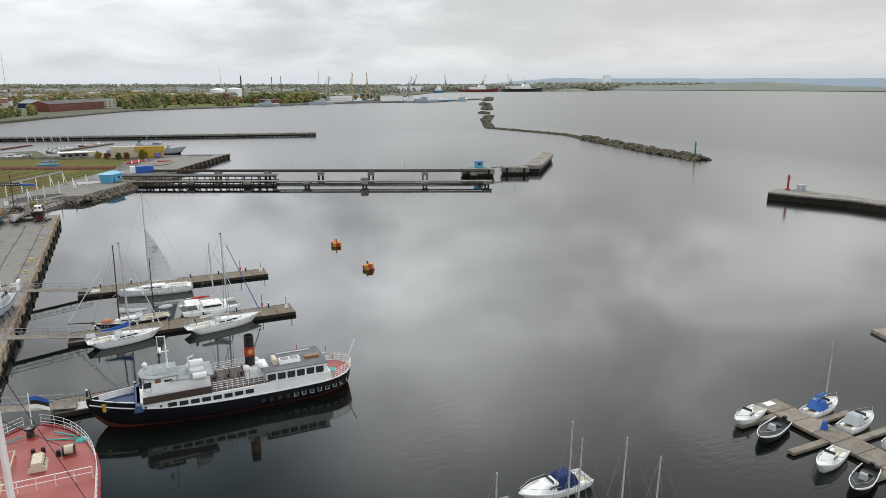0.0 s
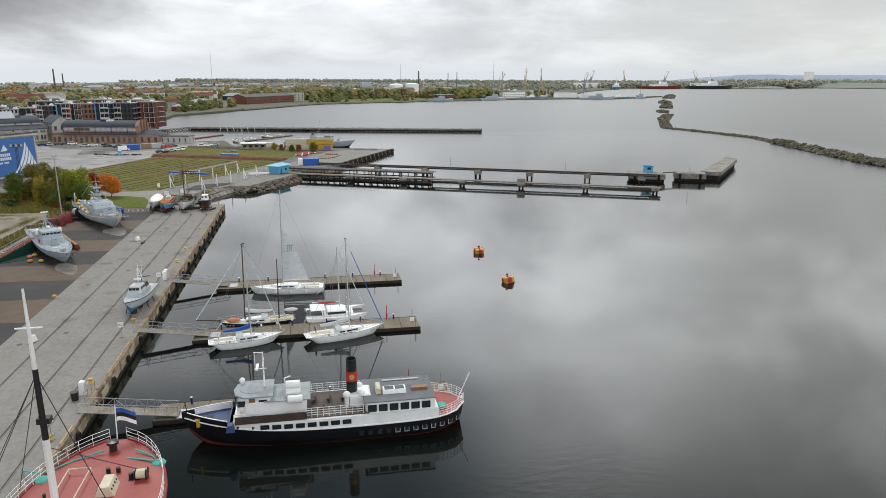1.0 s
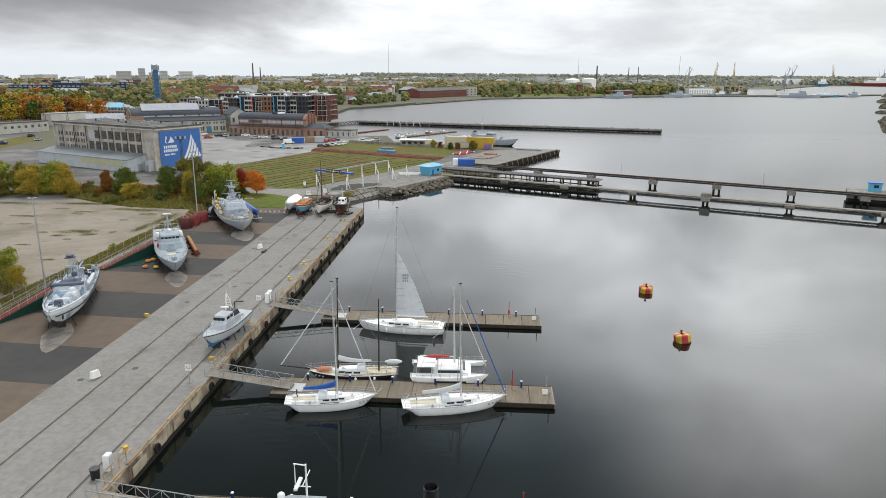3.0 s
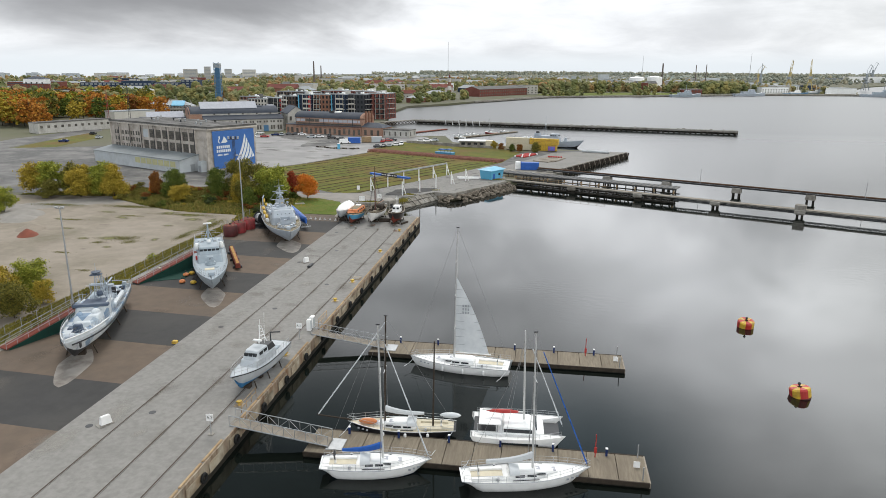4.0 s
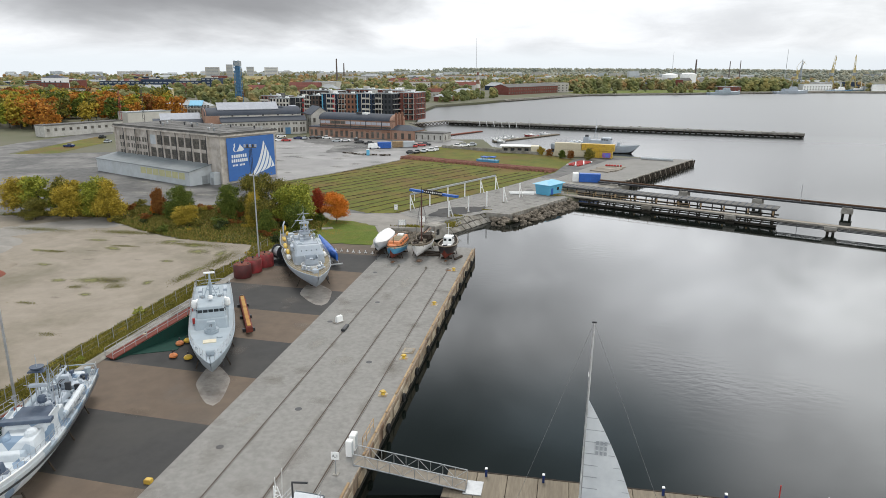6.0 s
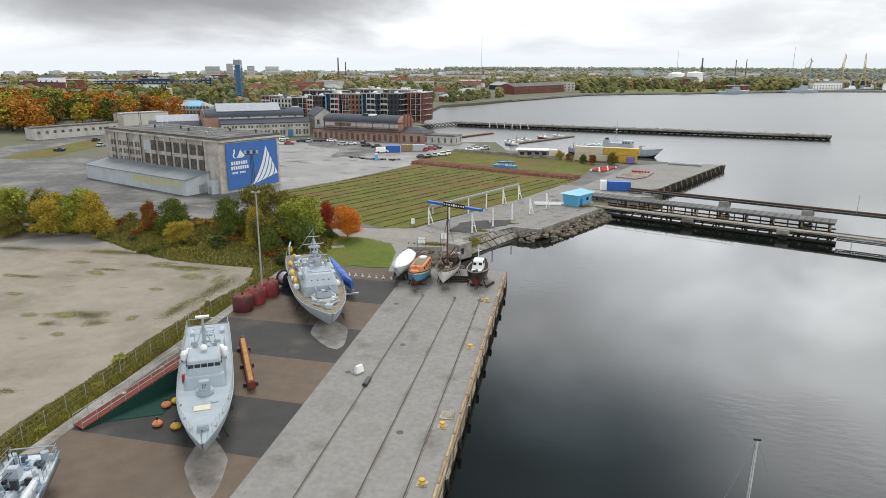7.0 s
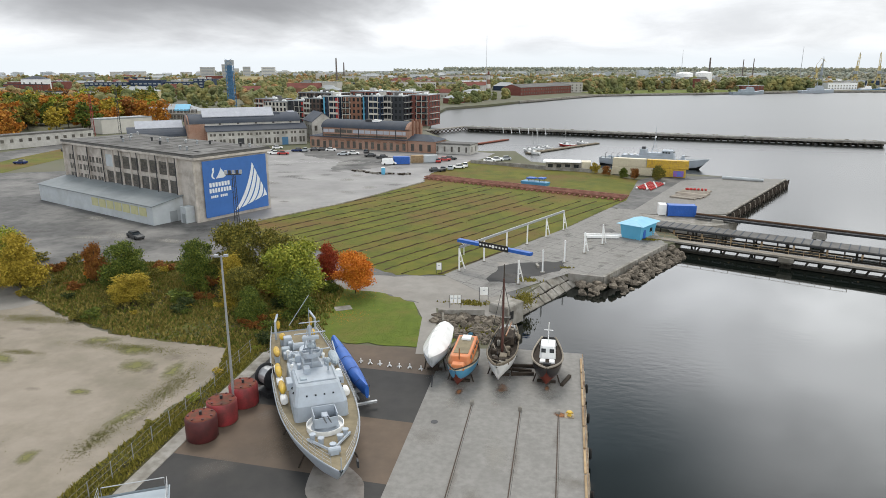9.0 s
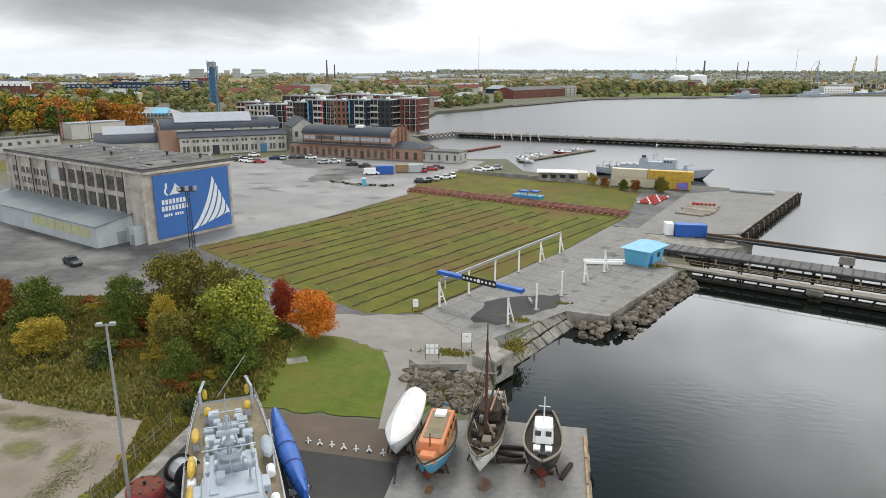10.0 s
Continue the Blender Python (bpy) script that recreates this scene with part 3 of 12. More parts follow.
COAST = [(-17, -80), (-17, 203.5), (-25, 203.8), (-27.5, 214), (-28.2, 217.5), (-20.0, 236.4), (-13.0, 235.2), (0.2, 259.4), (3.5, 263), (0, 288), (17, 289.7),
         (46, 345.8), (31.5, 348.5), (-12, 362), (-32, 372), (-40, 402), (-56, 398), (-66, 420), (-92, 478), (-98, 520), (-112, 590), (-116, 677), (-86, 730), (-65, 785), (-40, 835), (-12, 895),
         (18, 948), (55, 972), (120, 1005), (190, 1045), (268, 1092), (345, 1130), (445, 1148), (533, 1146), (690, 1275), (680, 1287), (515, 1170), (480, 1200), (520, 1330), (700, 1700), (1000, 2150), (1190, 2217), (1570, 2240), (1783, 2340), (2479, 2780), (3340, 3020), (3920, 2560), (4890, 2300), (4890, 4890), (0, 4890), (-800, 4500), (-1080, 3000), (-1210, 2290), (-1400, 1680), (-1640, 1150), (-1900, 400), (-1900, -80)]
solid("ground", Geo().prism(COAST, -4, 1.9), LAND, "flat harbour land running back to the wooded town", "ground", kind="structure")

# quay deck of large concrete fields
quay = thing("quay", "long grey concrete quay with crane rails and a yellow edge", "quay", 0, 0, 0, kind="structure")
part("deck", Geo().prism([(QX, -80), (QX, QN), (-25.2, QN), (-32.5, 202.4), (QW, 196), (QW, -80)], 1.7, 2.0), CONCRETE, quay)
part("quay_face", Geo().box(QX + 0.06, 61.5, 0.55, 0.12, 284, 1.45), QUAY_RUST, quay, "stained pale concrete face")
part("wet_foot", Geo().box(QX + 0.08, 61.5, -2, 0.16, 284, 2.55), WET_CONCRETE, quay, "dark wet foot of the quay")
part("end_face", Geo().box(-21, QN + 0.06, -2, 8, 0.12, 3.9), OLD_CONCRETE, quay)
for x, a, b in ((-28.4, -80, 188.5), (-23.4, -80, 188), (-19.6, -80, 188)):
    part("rail", Geo().box(x, (a + b) / 2, 2.0, 0.10, b - a, 0.03), DARK_RAIL, quay, "rusty crane rail in its groove")
    part("rail_slot", Geo().box(x + 0.16, (a + b) / 2, 2.0, 0.03, b - a, 0.012), DARK_BAND, quay)
    part("buffer", Geo().box(x, b + 0.3, 2.0, 0.36, 0.4, 0.4, bev=0.08), OLD_CONCRETE, quay, "rusty rail stop")
timber = Geo().box(0, 0, 0, 0.22, 3.7, 0.16, bev=0.04).mesh("edge_timber", [YELLOW_EDGE])
for i in range(46):
    y = 20 + i * 4.0
    if any(abs(y - g) < 2.4 for g in (80, 104, 128.5)):
        continue
    piece("edge_timber", timber, quay, pose(QX - 0.16, y, 2.0))
block = Geo().box(0, 0, 0, 0.07, 2.5, 1.0, bev=0.02).mesh("fender_block", [RUST_CONCRETE])
for i in range(44):
    piece("fender_block", block, quay, pose(QX + 0.2, 22 + i * 4.1, 0.6))
tyre_geo = Geo()
tyre_geo.loft([[((0.38 + 0.15 * math.cos(a)) * math.cos(b), 0.15 * math.sin(a), (0.38 + 0.15 * math.cos(a)) * math.sin(b)) for a in [2 * math.pi * k / 6 for k in range(6)]] for b in [2 * math.pi * k / 12 for k in range(13)]], caps=False)
tyre = tyre_geo.mesh("tyre", [RUBBER], True)
for i in range(27):
    y = 24.6 + i * 6.6
    ob = piece("tyre", tyre, None, pose(QX + 0.42, y, 1.05, 0, 0, 90))
    tagged(ob, "black rubber tyre fender hung on the quay wall", "tyre", "tyre fenders along the quay")

# apron of dark and brown bands, on which the patrol ships stand
edges = [60, 70, 80, 90.5, 101, 111.3, 122, 132.6, 143, 153.2, 163.3, 173.8, 184, 194.6, 201.6]
apron = thing("pavement", "boatyard apron in broad dark and brown bands", "pavement", 0, 0, 0, kind="structure")
for i, (a, b) in enumerate(zip(edges, edges[1:])):
    dark = i % 2 == 0 and i < 13
    g = Geo().prism([(-53.6, a + 1.2), (QW, a), (QW, b), (-53.6, b + (1.2 if i < 13 else -0.3))], 1.86, 1.955)
    part("band", g, DARK_BAND if dark else BROWN_BAND, apron, "dark asphalt band" if dark else "brown gravel band")
part("kerb", Geo().box(-54.35, 128, 1.8, 1.5, 145, 0.22, bev=0.04), OLD_CONCRETE, apron, "narrow pale concrete strip")

# ground covers
zone("sand_lot", [(-59, 60), (-59, 175), (-57.5, 190), (-60, 197.5), (-76, 199), (-90, 205), (-104, 214), (-140, 210), (-200, 190), (-200, 60)], 1.96, SAND, "bare sandy building lot with puddled ruts")
zone("verge_strip", [(-54.1, 60), (-54.1, 203), (-60, 197.5), (-57.5, 190), (-59, 175), (-59, 60)], 1.97, SCRUB, "rough yellowing grass strip along a fence")
zone("scrub_strip", [(-54, 197), (-50, 203.5), (-53, 222), (-62, 229), (-80, 233), (-105, 226), (-130, 212), (-104, 214), (-90, 205), (-76, 199), (-60, 197.5)], 1.975, SCRUB, "overgrown autumn scrub between lot and road")
zone("lawn", [(-50, 202), (-36.9, 202), (-38.5, 212), (-41, 218), (-47.5, 221.5), (-53, 222), (-54, 210)], 1.98, LAWN, "mown green lawn behind the apron")
zone("lawn_corner", [(-35.3, 203.5), (-33.2, 203.5), (-32, 208), (-34.5, 211.5), (-36, 211)], 1.98, LAWN, "small patch of mown lawn")
zone("footpath", [(-36.8, 200), (-35.4, 200), (-36.2, 211), (-37.5, 217), (-41, 218), (-38.5, 212)], 1.985, GRAVEL_ROAD, "grey footpath beside the lawn")
zone("yard_road", [(-26.5, 214), (-34, 211.5), (-37, 216), (-47.5, 221.5), (-55, 222), (-62, 229), (-80, 233), (-105, 226), (-130, 214), (-200, 222), (-230, 300), (-160, 330), (-90, 285), (-87, 258), (-62, 241), (-46.5, 231), (-39.4, 232), (-26, 226)], 1.962, ASPHALT, "worn dark asphalt yard road")
zone("gravel_road", [(-26.5, 214), (-34, 211.5), (-37, 216), (-47.5, 221.5), (-55, 222), (-60, 229), (-47, 229.5), (-39.4, 231.5), (-28, 227.5)], 1.972, GRAVEL_ROAD, "pale gravel roadway")
FIELD = [(-46.8, 230.4), (-38.8, 231.9), (-36.8, 237), (-19.5, 269), (-8.6, 293.5), (-4, 303), (2, 336), (-8, 349), (-30, 352), (-44, 362), (-53, 372), (-62, 338), (-61, 321), (-74, 287), (-89, 260), (-66, 243)]
zone("grass_field", FIELD, 1.98, GRASS, "rough yellow-green grass field with old slip tracks")
zone("parking_lot", [(-89, 260), (-74, 287), (-61, 321), (-62, 338), (-50, 376), (-47, 392), (-70, 402), (-120, 402), (-135, 382), (-150, 330), (-110, 300)], 1.97, PARKING, "wide wet worn asphalt parking lot")
zone("dark_parking", [(-125, 384.5), (-110, 386.5), (-90, 377), (-75, 368), (-79.5, 351), (-87.5, 340), (-96, 337), (-100, 361), (-118, 372)], 1.975, ASPHALT, "dark wet newer asphalt of the parking lot")
zone("mole_road", [(-8.4, 288), (1, 287), (17, 290), (24, 303), (46, 345.6), (31, 348), (6, 342), (3, 336), (-3, 303)], 1.985, CONCRETE, "bare grey gravel and concrete mole")
solid("mole_corner", Geo().prism([(-8.4, 287.6), (-2.6, 280.5), (1.7, 276.2), (13.0, 277.2), (18.3, 282.0), (17.2, 289.4), (1, 286.6)], -2.0, 1.982), OLD_CONCRETE, "cracked concrete corner between the jetty and the mole", "quay", kind="structure")
zone("mole_track", [(-8.4, 293), (-3, 291.5), (15, 338), (31, 346), (40, 346), (31, 348.5), (8, 345), (2, 336), (-4, 303)], 1.992, ASPHALT, "dark asphalt track along the mole")
zone("slab_yard", [(-39, 232), (-36.6, 236.8), (-19.3, 268.8), (-8.5, 293), (-2, 287), (0, 259.4), (-13.2, 235.4), (-18.6, 236.4), (-26.4, 226.5), (-30, 222)], 2.0, CONCRETE, "patched pale concrete hard standing under gantry frames")
zone("dark_patch", [(-31.2, 229.5), (-28, 229.1), (-23.3, 234), (-19.7, 239), (-18.2, 244), (-26.7, 241.2), (-30.7, 238.2)], 2.01, DARK_BAND, "dark oily asphalt patch")
zone("boat_green", [(-206, 288), (-214, 314), (-227, 380), (-204, 353), (-197, 310), (-194, 278)], 1.955, GRASS, "grass verges beside the access road")
zone("access_road", [(-233, 300), (-240, 342), (-238, 404), (-226, 388), (-217, 318), (-211, 290)], 1.965, ASPHALT, "narrow asphalt access road")
zone("dirt_track", [(-104, 214), (-112, 208), (-140, 180), (-200, 150), (-200, 140), (-135, 172), (-106, 200), (-96, 206), (-92, 222), (-98, 224)], 1.966, GRAVEL_ROAD, "grey dirt track across the lot")

# furrows of the old slip tracks
furrows = thing("slip_tracks", "long dark furrows of old slip tracks in the grass", "tracks", 0, 0, 0, kind="structure")
rng = random.Random(4)


def inside(poly, x, y):
    hit, n = False, len(poly)
    for i in range(n):
        (x1, y1), (x2, y2) = poly[i], poly[i - 1]
        if (y1 > y) != (y2 > y) and x < (x2 - x1) * (y - y1) / (y2 - y1) + x1:
            hit = not hit
    return hit


FW = Vector((0.49, 0.872, 0))             # the way of the slip tracks
FS = Vector((0.872, -0.49, 0))
for k in range(16):
    base = Vector((-90, 258, 0)) + FS * (k * 4.0 + rng.uniform(-1.0, 1.0))
    gaps = rng.choice((0.006, 0.012, 0.02, 0.08))
    end = 300 - 0.43 * (base.x + 26) + rng.uniform(-16, 0)
    run = []
    for s in range(-30, 120):
        p = base + FW * s
        if inside(FIELD, p.x, p.y) and p.y < end - 0.43 * FW.x * s + 14 and rng.random() > gaps:
            run.append(p + FS * rng.uniform(-0.12, 0.12))
        else:
            if len(run) > 3:
                g = Geo()
                broad = rng.uniform(0.3, 1.0)
                g.loft([[(p.x - FS.x * w, p.y - FS.y * w, 1.98), (p.x, p.y, 1.98 + h), (p.x + FS.x * w, p.y + FS.y * w, 1.98)] for p, w, h in [(p, broad * rng.uniform(0.08, 0.42), rng.uniform(0.06, 0.20)) for p in run]], closed=False, caps=False)
                part("furrow", g, FURROW, furrows)
            run = []

# joints and worn patches of the hard standing
YARD = [(-39, 232), (-36.6, 236.8), (-19.3, 268.8), (-8.5, 293), (-2, 287), (0, 259.4), (-13.2, 235.4), (-18.6, 236.4), (-26.4, 226.5), (-30, 222)]
joints = thing("slab_joint", "dark joints between the slabs of the hard standing", "joint", 0, 0, 0, kind="structure")
for k in range(24):
    base = Vector((-30, 222, 0)) + Vector((0.463, 0.886, 0)) * (k * 3.4)
    run = [base + Vector((0.886, -0.463, 0)) * s_ for s_ in range(-28, 28)]
    run = [p for p in run if inside(YARD, p.x, p.y)]
    if len(run) > 2:
        part("joint", Geo().beam(run[0] + Vector((0, 0, 2.003)), run[-1] + Vector((0, 0, 2.003)), 0.07, 0.01), ASPHALT, joints)
for k in range(9):
    base = Vector((-36, 234, 0)) + Vector((0.886, -0.463, 0)) * (k * 3.4)
    run = [base + Vector((0.463, 0.886, 0)) * s_ for s_ in range(-30, 70)]
    run = [p for p in run if inside(YARD, p.x, p.y)]
    if len(run) > 2:
        part("joint", Geo().beam(run[0] + Vector((0, 0, 2.003)), run[-1] + Vector((0, 0, 2.003)), 0.07, 0.01), ASPHALT, joints)
rngp = random.Random(77)
for k in range(5):
    p = Vector((-27, 232, 0)) + Vector((0.463, 0.886, 0)) * rngp.uniform(-6, 52) + Vector((0.886, -0.463, 0)) * rngp.uniform(-7, 8)
    if not all(inside(YARD, p.x + dx, p.y + dy) for dx, dy in ((3, 0), (-3, 0), (0, 3), (0, -3))):
        continue
    pts = [(p.x + rngp.uniform(0.7, 2.6) * math.cos(a), p.y + rngp.uniform(0.7, 2.6) * math.sin(a)) for a in [2 * math.pi * i / 11 for i in range(11)]]
    zone("worn_patch", pts, 2.006 + 0.001 * (k % 6), (ASPHALT, GRAVEL_ROAD, OLD_CONCRETE)[k % 3], "worn patch in the concrete hard standing", 0.005)

# old red pipe track across the field
FADED_RED = mat("faded_red_oxide_steel", (0.34, 0.165, 0.125), (0.25, 0.115, 0.085), 0.5, 0.85, c3=(0.15, 0.075, 0.055), big=0.35, amount=0.8)
pipe = thing("pipe_track", "rusty red pipe and rail track across the field", "pipeline", 0, 0, 0)
pa, pb = Vector((-62, 327.5, 2)), Vector((-4.5, 302.8, 2))
for k in range(4):
    off = Vector((0.36, 0.93, 0)) * (k * 1.35)
    part("rail_pipe", Geo().beam(pa + off + Vector((0, 0, 0.62)), pb + off + Vector((0, 0, 0.62)), 0.30, 0.34), FADED_RED, pipe)
sleeper = Geo().box(0, -0.5, 0, 0.42, 5.6, 0.42, bev=0.05).mesh("sleeper", [FADED_RED])
n_sl = 40
for i in range(n_sl):
    p = pa.lerp(pb, (i + 0.5) / n_sl) + Vector((0.75, 1.9, 0))
    piece("sleeper", sleeper, pipe, pose(p.x, p.y, 1.98, 0, 0, -23))

# riprap, stone ramp and the bunker by the basin corner
riprap = thing("riprap", "heaped boulders along the basin shore", "rocks", 0, 0, 0, kind="structure")
rng = random.Random(8)
path = [Vector((-16.8, 234.4, 0)), Vector((-12.6, 233.8, 0)), Vector((-6, 246, 0)), Vector((1.4, 259.5, 0))]
count = 0
for a, b in zip(path, path[1:]):
    L = (b - a).length
    side = (b - a).normalized().cross(Vector((0, 0, 1)))
    for i in range(int(L * 5.8)):
        k = rng.random()
        p = a.lerp(b, rng.random()) + side * (0.2 + 2.6 * k)
        r = rng.uniform(0.34, 0.74)
        piece("boulder", STONE_MESHES[count % 6], riprap, pose(p.x, p.y, 1.75 * (1 - k) - 0.1, rng.uniform(-20, 20), rng.uniform(-20, 20), rng.uniform(0, 360)) @ Matrix.Diagonal((r, r, r, 1)))
        count += 1
for i in range(190):
    x, y = rng.uniform(-37, -25.4), rng.uniform(204.4, 213.8)
    if y < 204.4 + max(0.0, -31 - x) * 1.1 or (x > -27 and y > 210):
        continue
    r = rng.uniform(0.34, 0.78)
    z = 1.95 if x < -27.6 else 1.9 * max(0.05, (-25.2 - x) / 2.4)
    piece("boulder", STONE_MESHES[i % 6], riprap, pose(x, y, z, rng.uniform(-20, 20), rng.uniform(-20, 20), rng.uniform(0, 360)) @ Matrix.Diagonal((r, r, r, 1)))
ramp = thing("stone_ramp", "broken sloping ramp of weathered stone slabs", "ramp", 0, 0, 0, kind="structure")
ra, rb = Vector((-25.2, 220.0, 0)), Vector((-15.8, 238.4, 0))
rd = (rb - ra).normalized()
rs = rd.cross(Vector((0, 0, 1)))
g = Geo()
g.loft([[(q.x, q.y, -1.5), (q.x, q.y, -0.15), (q.x - rs.x * 2.6, q.y - rs.y * 2.6, 1.75), (q.x - rs.x * 5.5, q.y - rs.y * 5.5, 1.85), (q.x - rs.x * 5.5, q.y - rs.y * 5.5, -1.5)] for q in (ra - rd * 1.5, rb)])
part("bed", g, WET_CONCRETE, ramp, "dark wet bed of the ramp")
slab_me = [Geo().box(0, 0, -0.3, 2.2 - 0.1 * k, 1.5, 0.34 + 0.05 * k, bev=0.08).mesh("slab", [OLD_CONCRETE]) for k in range(3)]
for i in range(9):
    for j in range(2):
        p = ra.lerp(rb, (i + 0.5) / 9) - rs * (2.0 - 1.35 * j)
        piece("slab", slab_me[(i + j) % 3], ramp, pose(p.x, p.y, 1.5 - 1.0 * j + rng.uniform(-0.08, 0.08), 36 + rng.uniform(-4, 4), rng.uniform(-4, 4), 63 + rng.uniform(-3, 3)))
bunker = thing("bunker", "small square concrete bunker at the water's edge", "bunker", -27.3, 216.9, 0.3, 60)
part("body", Geo().box(0, 0, 0, 3.9, 3.2, 3.0, bev=0.15), OLD_CONCRETE, bunker)
# no recess is cut; the hole's shade is painted as a black panel
part("opening", Geo().box(-1.0, -1.61, 1.0, 0.9, 0.05, 1.2), BLACK, bunker, "opening drawn as a flat black panel")
wall = thing("retaining_wall", "broken low concrete wall with an open pit", "wall", -33.0, 212.4, 1.6, 12, kind="structure")
part("wall_run", Geo().box(0, 1.6, 0, 6.5, 0.35, 1.2, bev=0.05), OLD_CONCRETE, wall)
part("wall_run", Geo().box(-2.6, 0, 0, 0.35, 3.0, 0.9, bev=0.05), OLD_CONCRETE, wall)
part("pit", Geo().box(0, 0.2, 0, 4.6, 2.4, 0.42), WOOD_DARK, wall, "dark muddy pit")
part("slab_wall_edge", Geo().box(14.5, 24.5, 0.2, 0.4, 2, 0.6), OLD_CONCRETE, wall)
edge = thing("shore_wall", "weathered stone retaining edge of the hard standing", "wall", 0, 0, 0, kind="structure")
for a, b in (((-13.0, 235.2), (0.2, 259.4)), ((-18.6, 236.4), (-13.0, 235.2))):
    part("wall_run", Geo().beam((*a, 1.35), (*b, 1.35), 0.5, 1.5), OLD_CONCRETE, edge)

# fence along the verge
fence = thing("fence", "thin wire-mesh fence along the verge", "fence", 0, 0, 0, kind="structure")
post = Geo().rod((0, 0, 0), (0, 0, 1.7), 0.04).mesh("post", [ALU])
for i in range(36):
    piece("post", post, fence, pose(-56.4, 95 + i * 2.9, 1.97))
for h in (0.5, 1.1, 1.65):
    part("wire", Geo().rod((-56.4, 95, 1.97 + h), (-56.4, 197, 1.97 + h), 0.012, n=4), WIRE, fence)

# breakwater of boulders with a lamp, and the far mole of broken slabs
def rubble(name, path, width, height, per_m, r0, r1, seed, label):
    g = Geo()
    rng = random.Random(seed)
    for a, b in zip(path, path[1:]):
        a, b = Vector((*a, 0)), Vector((*b, 0))
        side = (b - a).normalized().cross(Vector((0, 0, 1)))
        for i in range(int((b - a).length * per_m)):
            k = rng.uniform(-1, 1)
            p = a.lerp(b, rng.random()) + side * (k * width / 2)
            r = rng.uniform(r0, r1)
            c, s = math.cos(rng.uniform(0, 6)), 0
            src = STONE_GEOS[i % 6]
            t = rng.uniform(0, 6.28)
            c, s = math.cos(t), math.sin(t)
            z = height * (1 - abs(k)) * rng.uniform(0.3, 1)
            g.add([(p.x + r * (x * c - y * s), p.y + r * (x * s + y * c), z + r * zz) for x, y, zz in src.v], src.f)
    return solid(name, g, STONE_STUFF, label, "breakwater", kind="stuff")


rubble("breakwater", [(250, 241), (256, 285), (268, 335), (274, 365)], 8, 2.6, 7, 0.6, 1.8, 1, "long heaped boulder breakwater, mossy in places")
rubble("breakwater", [(274, 365), (283, 398), (277, 440), (268, 480)], 4, 0.7, 5, 0.6, 1.4, 2, "low far arm of the boulder breakwater")
for i, (a, b) in enumerate((((268, 482), (318, 580)), ((318, 580), (363, 655)), ((384, 703), (400, 735)), ((440, 800), (490, 890)), ((520, 950), (561, 1028)), ((650, 1180), (760, 1370)))):
    rubble("breakwater", [a, b], 7 + 2.2 * i, 1.0 + i * 0.3, 3.0, 0.8, 1.7 + 0.25 * i, 10 + i, "broken outer mole of grey slabs")
beacon = thing("beacon", "small green harbour light on the breakwater", "beacon", 251.5, 247, 2.6)
part("tower", Geo().turned([(0.9, -1.6), (0.8, 0), (0.42, 0.3), (0.35, 4.2), (0.6, 4.3), (0.6, 4.5), (0.3, 4.6), (0.3, 5.6), (0.05, 6.0)], 10), mat("green_light_paint", (0.02, 0.30, 0.16)), beacon)

# entrance mole with a red light
mole = thing("entrance_mole", "concrete entrance mole with dark wet sides", "mole", 0, 0, 0, kind="structure")
mo = [(185, 149.6), (189, 139.2), (194.5, 129), (195.8, 119), (201, 60), (207, 60), (202.5, 122), (201.5, 134), (199, 148), (193, 153.5)]
part("deck", Geo().prism(mo, -2, 1.9), WET_CONCRETE, mole, "dark wet wall")
part("capping", Geo().prism(mo, 1.9, 2.4), OLD_CONCRETE, mole, "weathered concrete capping")
red_light = thing("beacon", "red harbour light on the entrance mole", "beacon", 194.2, 149.8, 2.4)
red_light.scale = (0.8, 0.8, 0.74)
part("tower", Geo().turned([(0.9, 0), (0.85, 0.8), (0.45, 1.0), (0.4, 5.2), (0.9, 5.3), (0.9, 5.5), (0.35, 5.6), (0.3, 6.6), (0.05, 7.0)], 10), RED, red_light)
part("gallery_rail", Geo().turned([(0.92, 6.2), (0.95, 6.2), (0.95, 6.28), (0.92, 6.28)], 10), RED, red_light)
hutb = thing("equipment_cabinet", "small grey cabinet beside the red light", "cabinet", 197.0, 147.0, 2.4)
part("body", Geo().box(0, 0, 0, 2.2, 1.8, 2.0, bev=0.05), PALE_SHED, hutb)
part("door", Geo().box(-0.3, -0.92, 0.1, 0.8, 0.04, 1.7), TIN_ROOF, hutb)

# far pier on dark piles
fp = thing("far_pier", "long low concrete pier on dark piles", "pier", 0, 0, 0, kind="structure")
fa, fb = Vector((-74, 504, 0)), Vector((121, 462, 0))
part("deck", Geo().beam((*fa.xy, 2.0), (*fb.xy, 2.0), 7, 0.9), OLD_CONCRETE, fp)
part("coping", Geo().beam(fa + Vector((-0.7, -3.2, 2.6)), fb + Vector((-0.7, -3.2, 2.6)), 0.7, 0.5), LIME_WALL, fp, "pale broken coping")
pile = Geo().rod((0, 0, -2), (0, 0, 1.7), 0.5).mesh("pile", [WET_CONCRETE])
for i in range(66):
    p = fa.lerp(fb, (i + 0.5) / 66)
    for s in (-2.9, 2.6):
        piece("pile", pile, fp, pose(p.x + s * 0.21, p.y + s, 0))
part("cross_beam", Geo().beam((*(fa + Vector((0.2, 1.0, 0))).xy, 0.9), (*(fb + Vector((0.2, 1, 0))).xy, 0.9), 2.4, 1.3), WET_CONCRETE, fp)
